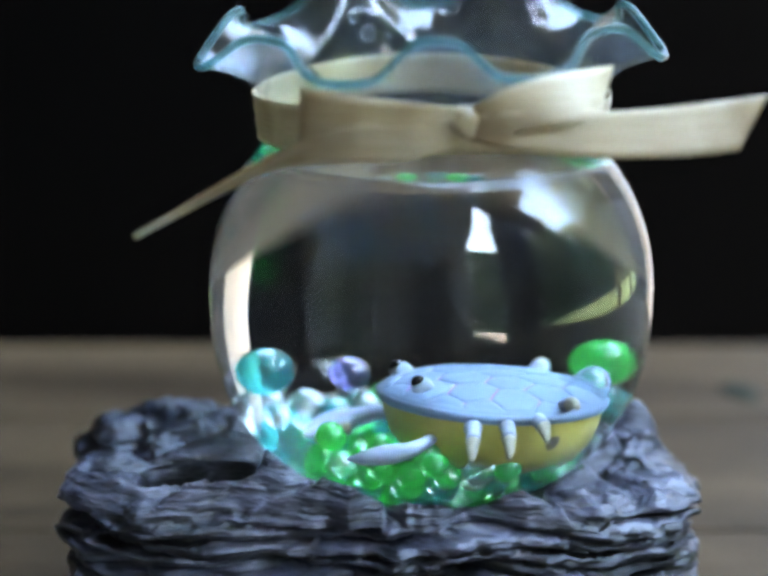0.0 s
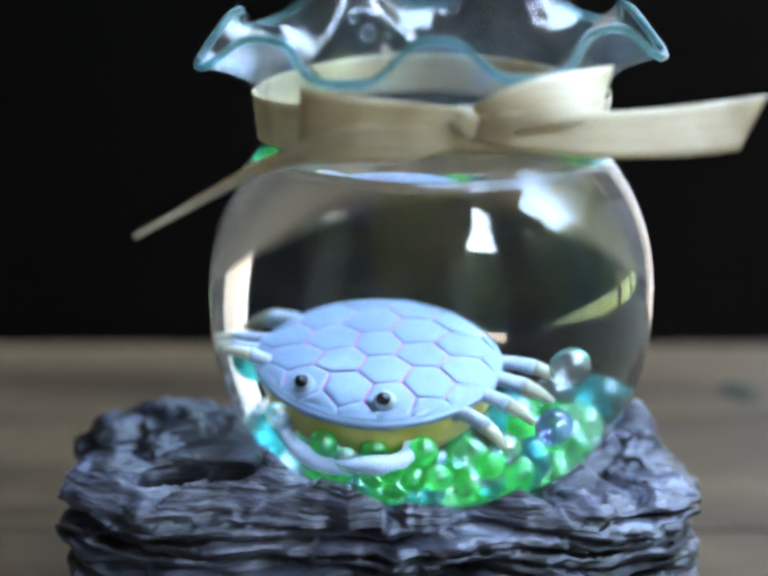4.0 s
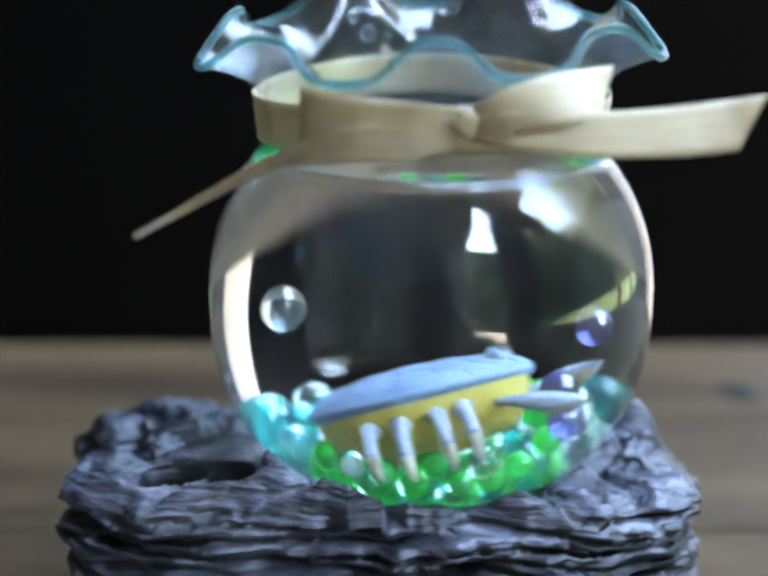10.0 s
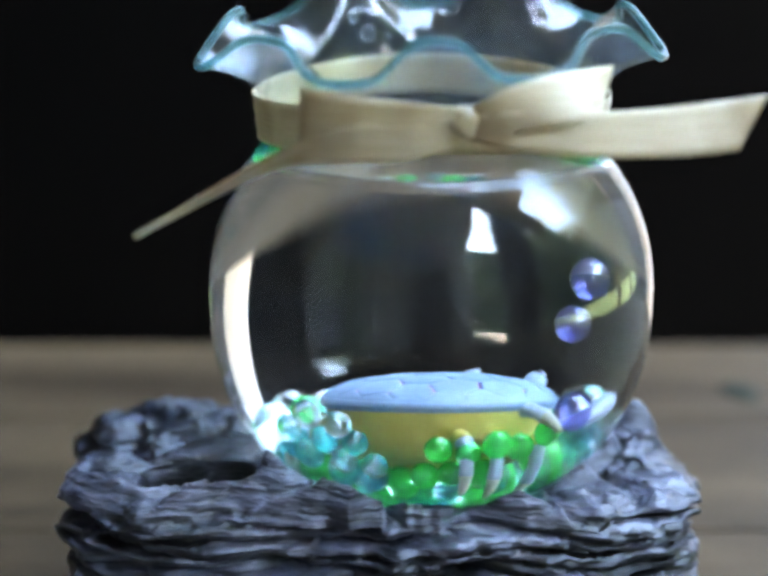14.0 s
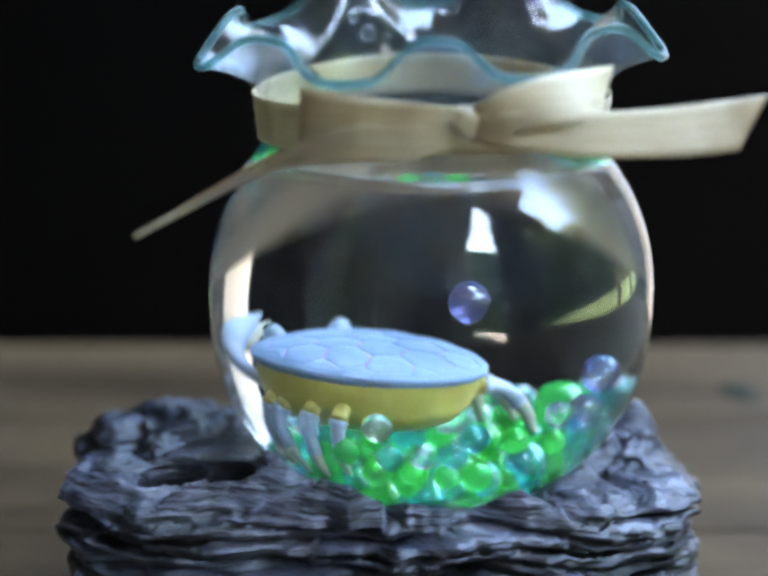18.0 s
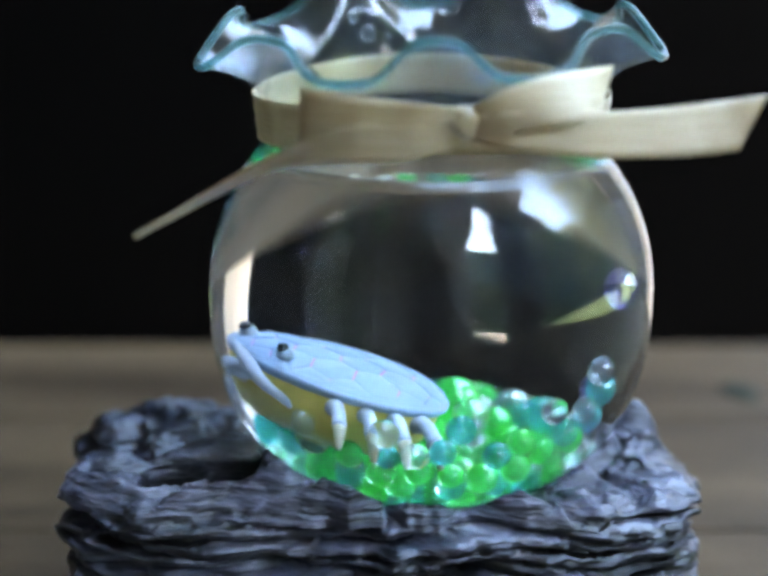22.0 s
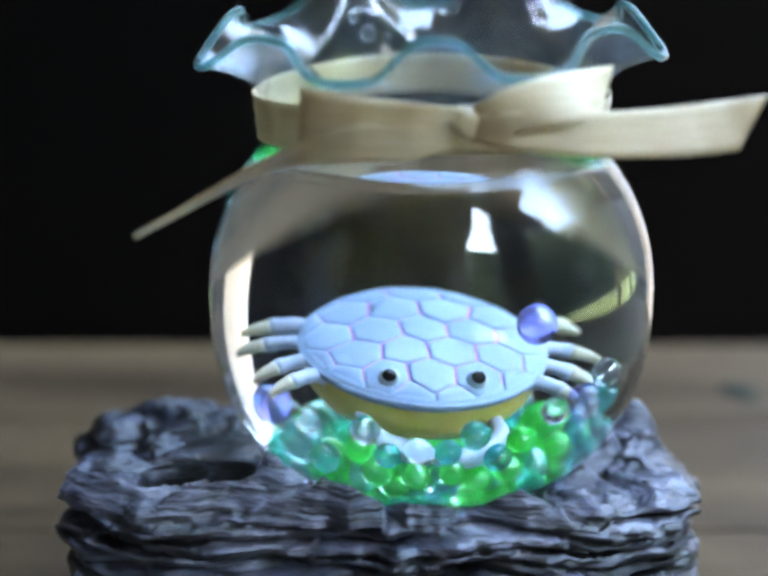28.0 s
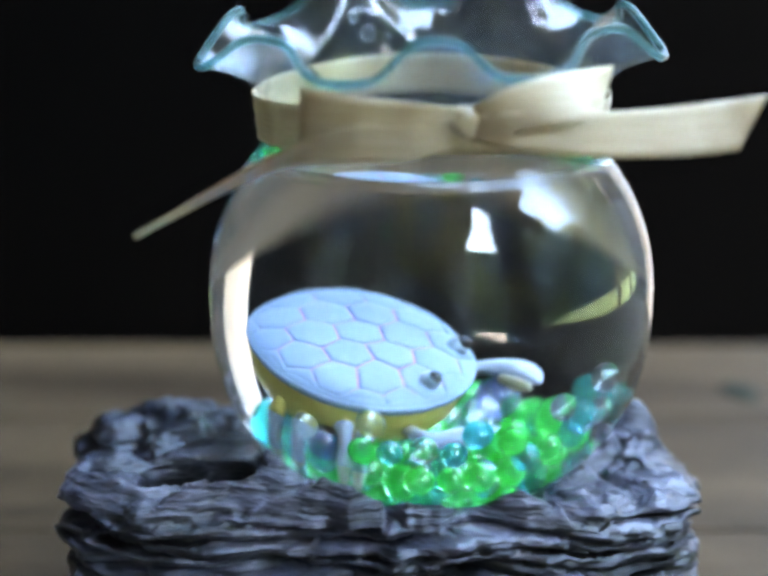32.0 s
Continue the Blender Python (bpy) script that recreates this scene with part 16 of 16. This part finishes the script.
    walk(b, [(0, mm(-16.0, 25.9, 59.0)), (1, mm(-16.9, 25.4, 59.7)), (2.6, mm(-16.7, 25.3, 59.5)), (4.5, mm(-16.9, 26.1, 59.8)), (6.4, mm(-14.7, 16.5, 62.3)), (7.8, mm(-16.0, 25.5, 59.3)), (9.4, mm(-15.9, 25.1, 59.0)), (10.8, mm(-16.7, 24.7, 60.5)), (12.2, mm(-17.8, 26.5, 59.3)), (13.6, mm(-13.5, 27.6, 57.4)), (15.5, mm(-15.0, 25.1, 60.2)), (17.2, mm(-16.7, 25.0, 60.1)), (18.6, mm(-16.7, 25.1, 60.7)), (20.2, mm(-16.7, 25.2, 59.4)), (21.4, mm(-16.8, 23.9, 60.5)), (23, mm(-18.6, 24.8, 60.4)), (24.3, mm(-17.4, 25.4, 60.2)), (25.5, mm(-15.2, 23.8, 61.1)), (27.5, mm(-17.1, 26.0, 60.3)), (29, mm(-16.5, 23.0, 60.3)), (30.5, mm(-16.4, 26.7, 59.4)), (32, mm(-17.2, 25.2, 60.5))])
    b = bead('teal', 0.0032)
    walk(b, [(0, mm(-15.7, 13.2, 58.9)), (1, mm(-18.0, 11.1, 59.5)), (2.6, mm(-17.7, 12.8, 58.6)), (4.5, mm(-17.2, 12.0, 57.8)), (6.4, mm(-17.1, 11.2, 59.3)), (7.8, mm(-18.8, 13.4, 59.2)), (9.4, mm(-18.1, 10.8, 59.7)), (10.8, mm(-16.8, 14.6, 57.3)), (12.2, mm(-15.7, 9.6, 59.8)), (13.6, mm(-15.8, 17.1, 54.8)), (15.5, mm(-19.3, 10.8, 57.5)), (17.2, mm(-19.7, 13.5, 58.1)), (18.6, mm(-17.2, 11.9, 58.1)), (20.2, mm(-17.9, 14.6, 57.0)), (21.4, mm(-15.9, 17.0, 58.4)), (23, mm(-16.3, 12.5, 58.4)), (24.3, mm(-15.5, 12.7, 58.8)), (25.5, mm(-15.7, 12.4, 58.5)), (27.5, mm(-16.4, 8.8, 58.1)), (29, mm(-16.2, 15.6, 57.5)), (30.5, mm(-16.9, 16.1, 58.6)), (32, mm(-16.9, 12.2, 58.8))])
    b = bead('green', 0.0030)
    walk(b, [(0, mm(-18.0, 2.3, 59.0)), (1, mm(-18.3, 4.7, 59.2)), (2.6, mm(-16.9, 2.2, 59.2)), (4.5, mm(-17.7, 2.9, 59.3)), (6.4, mm(-16.8, 3.2, 59.3)), (7.8, mm(-18.5, 2.9, 59.3)), (9.4, mm(-17.7, 3.1, 59.2)), (10.8, mm(-16.5, 0.4, 59.1)), (12.2, mm(-16.2, 1.5, 59.3)), (13.6, mm(-18.6, 3.5, 58.3)), (15.5, mm(-18.4, 1.8, 59.2)), (17.2, mm(-16.7, 1.5, 59.1)), (18.6, mm(-18.1, 3.6, 58.8)), (20.2, mm(-17.4, 1.5, 59.3)), (21.4, mm(-18.0, 4.0, 59.1)), (23, mm(-16.4, 2.0, 59.5)), (24.3, mm(-18.2, 4.4, 59.2)), (25.5, mm(-17.7, 3.0, 59.4)), (27.5, mm(-16.8, 3.6, 59.3)), (29, mm(-17.3, 3.9, 59.2)), (30.5, mm(-17.2, 2.3, 58.9)), (32, mm(-17.5, 2.6, 57.9))])
    b = bead('teal', 0.0028)
    walk(b, [(0, mm(-10.7, -5.7, 57.1)), (1, mm(-10.5, -6.5, 57.9)), (2.6, mm(-12.7, -8.2, 57.8)), (4.5, mm(-11.9, -9.7, 57.8)), (6.4, mm(-11.4, -5.8, 58.8)), (7.8, mm(-11.9, -9.9, 58.0)), (9.4, mm(-12.1, -8.7, 58.0)), (10.8, mm(-10.6, -14.0, 59.5)), (12.2, mm(-11.5, -7.6, 57.5)), (13.6, mm(-10.8, -7.1, 58.0)), (15.5, mm(-13.6, -11.0, 58.4)), (17.2, mm(-12.3, -8.7, 58.7)), (18.6, mm(-13.8, -10.0, 58.2)), (20.2, mm(-12.1, -9.2, 58.7)), (21.4, mm(-14.5, -7.3, 58.7)), (23, mm(-13.9, -10.1, 58.5)), (24.3, mm(-13.1, -9.1, 58.4)), (25.5, mm(-12.2, -9.3, 58.9)), (27.5, mm(-11.2, -7.8, 58.4)), (29, mm(-13.3, -10.7, 58.2)), (30.5, mm(-11.6, -10.8, 58.1)), (32, mm(-12.1, -10.5, 58.5))])
    b = bead('green', 0.0032)
    walk(b, [(0, mm(-4.3, -14.7, 57.3)), (1, mm(-3.9, -7.9, 56.8)), (2.6, mm(-5.0, -12.0, 58.3)), (4.5, mm(-6.9, -12.1, 57.1)), (6.4, mm(-4.5, -14.4, 57.8)), (7.8, mm(-5.3, -14.5, 57.6)), (9.4, mm(-2.3, -11.2, 57.6)), (10.8, mm(-4.7, -11.2, 58.2)), (12.2, mm(-5.3, -14.6, 57.7)), (13.6, mm(-5.2, -16.5, 57.7)), (15.5, mm(-4.7, -15.5, 57.6)), (17.2, mm(-3.8, -10.8, 58.4)), (18.6, mm(-4.5, -14.3, 57.9)), (20.2, mm(-4.6, -15.2, 58.0)), (21.4, mm(-5.6, -15.7, 57.8)), (23, mm(-5.4, -14.0, 57.8)), (24.3, mm(-3.1, -12.0, 57.6)), (25.5, mm(-4.3, -16.4, 57.5)), (27.5, mm(-7.4, -15.9, 57.8)), (29, mm(-4.5, -13.4, 57.8)), (30.5, mm(-4.8, -12.4, 58.0)), (32, mm(-5.3, -11.9, 57.4))])
    b = bead('teal', 0.0030)
    walk(b, [(0, mm(2.3, -13.3, 57.2)), (1, mm(2.5, -14.2, 57.8)), (2.6, mm(0.4, -10.3, 56.9)), (4.5, mm(0.1, -11.3, 57.2)), (6.4, mm(3.4, -10.8, 57.4)), (7.8, mm(0.3, -15.8, 57.3)), (9.4, mm(3.2, -9.2, 57.1)), (10.8, mm(3.9, -14.8, 57.7)), (12.2, mm(3.4, -14.2, 58.3)), (13.6, mm(3.0, -12.1, 58.6)), (15.5, mm(4.7, -12.7, 57.9)), (17.2, mm(2.5, -15.1, 57.5)), (18.6, mm(4.2, -14.3, 57.2)), (20.2, mm(3.5, -14.9, 57.5)), (21.4, mm(4.6, -14.4, 57.3)), (23, mm(1.5, -17.0, 57.6)), (24.3, mm(2.5, -12.3, 57.6)), (25.5, mm(3.5, -14.8, 58.6)), (27.5, mm(2.4, -15.7, 57.5)), (29, mm(2.7, -16.2, 58.3)), (30.5, mm(2.8, -14.3, 57.7)), (32, mm(2.1, -10.7, 57.8))])
    b = bead('teal', 0.0028)
    walk(b, [(0, mm(11.8, -11.0, 57.9)), (1, mm(10.8, -9.0, 58.1)), (2.6, mm(10.7, -9.7, 58.8)), (4.5, mm(11.0, -8.5, 57.4)), (6.4, mm(10.3, -13.6, 57.9)), (7.8, mm(9.1, -7.1, 57.1)), (9.4, mm(9.6, -4.9, 56.8)), (10.8, mm(11.9, -13.4, 58.6)), (12.2, mm(9.0, -13.3, 57.7)), (13.6, mm(11.7, -10.3, 58.3)), (15.5, mm(10.0, -7.7, 58.4)), (17.2, mm(9.8, -10.6, 57.4)), (18.6, mm(10.2, -10.0, 58.1)), (20.2, mm(9.8, -9.2, 58.0)), (21.4, mm(11.1, -9.1, 58.0)), (23, mm(11.9, -11.8, 58.1)), (24.3, mm(9.4, -10.7, 58.7)), (25.5, mm(11.9, -9.9, 59.6)), (27.5, mm(10.7, -8.3, 58.8)), (29, mm(10.6, -15.2, 59.0)), (30.5, mm(10.5, -8.5, 58.7)), (32, mm(9.9, -8.2, 57.8))])
    b = bead('teal', 0.0032)
    walk(b, [(0, mm(16.7, 1.7, 59.6)), (1, mm(17.8, 1.9, 58.9)), (2.6, mm(15.6, -0.8, 60.3)), (4.5, mm(17.5, -0.1, 59.3)), (6.4, mm(18.2, 0.2, 59.1)), (7.8, mm(16.0, -1.6, 59.0)), (9.4, mm(16.1, -0.3, 59.2)), (10.8, mm(17.6, 0.6, 59.7)), (12.2, mm(17.5, -1.1, 58.9)), (13.6, mm(17.6, -1.1, 58.9)), (15.5, mm(17.8, -1.0, 59.1)), (17.2, mm(16.9, -1.2, 59.5)), (18.6, mm(17.1, -0.1, 59.3)), (20.2, mm(18.4, -0.3, 59.3)), (21.4, mm(16.3, -0.9, 59.4)), (23, mm(16.1, 0.5, 56.7)), (24.3, mm(15.9, -0.8, 59.1)), (25.5, mm(17.0, 1.5, 59.3)), (27.5, mm(17.1, -1.9, 58.8)), (29, mm(17.4, 0.1, 59.1)), (30.5, mm(17.2, -2.0, 58.8)), (32, mm(17.3, -2.1, 58.9))])


motions()
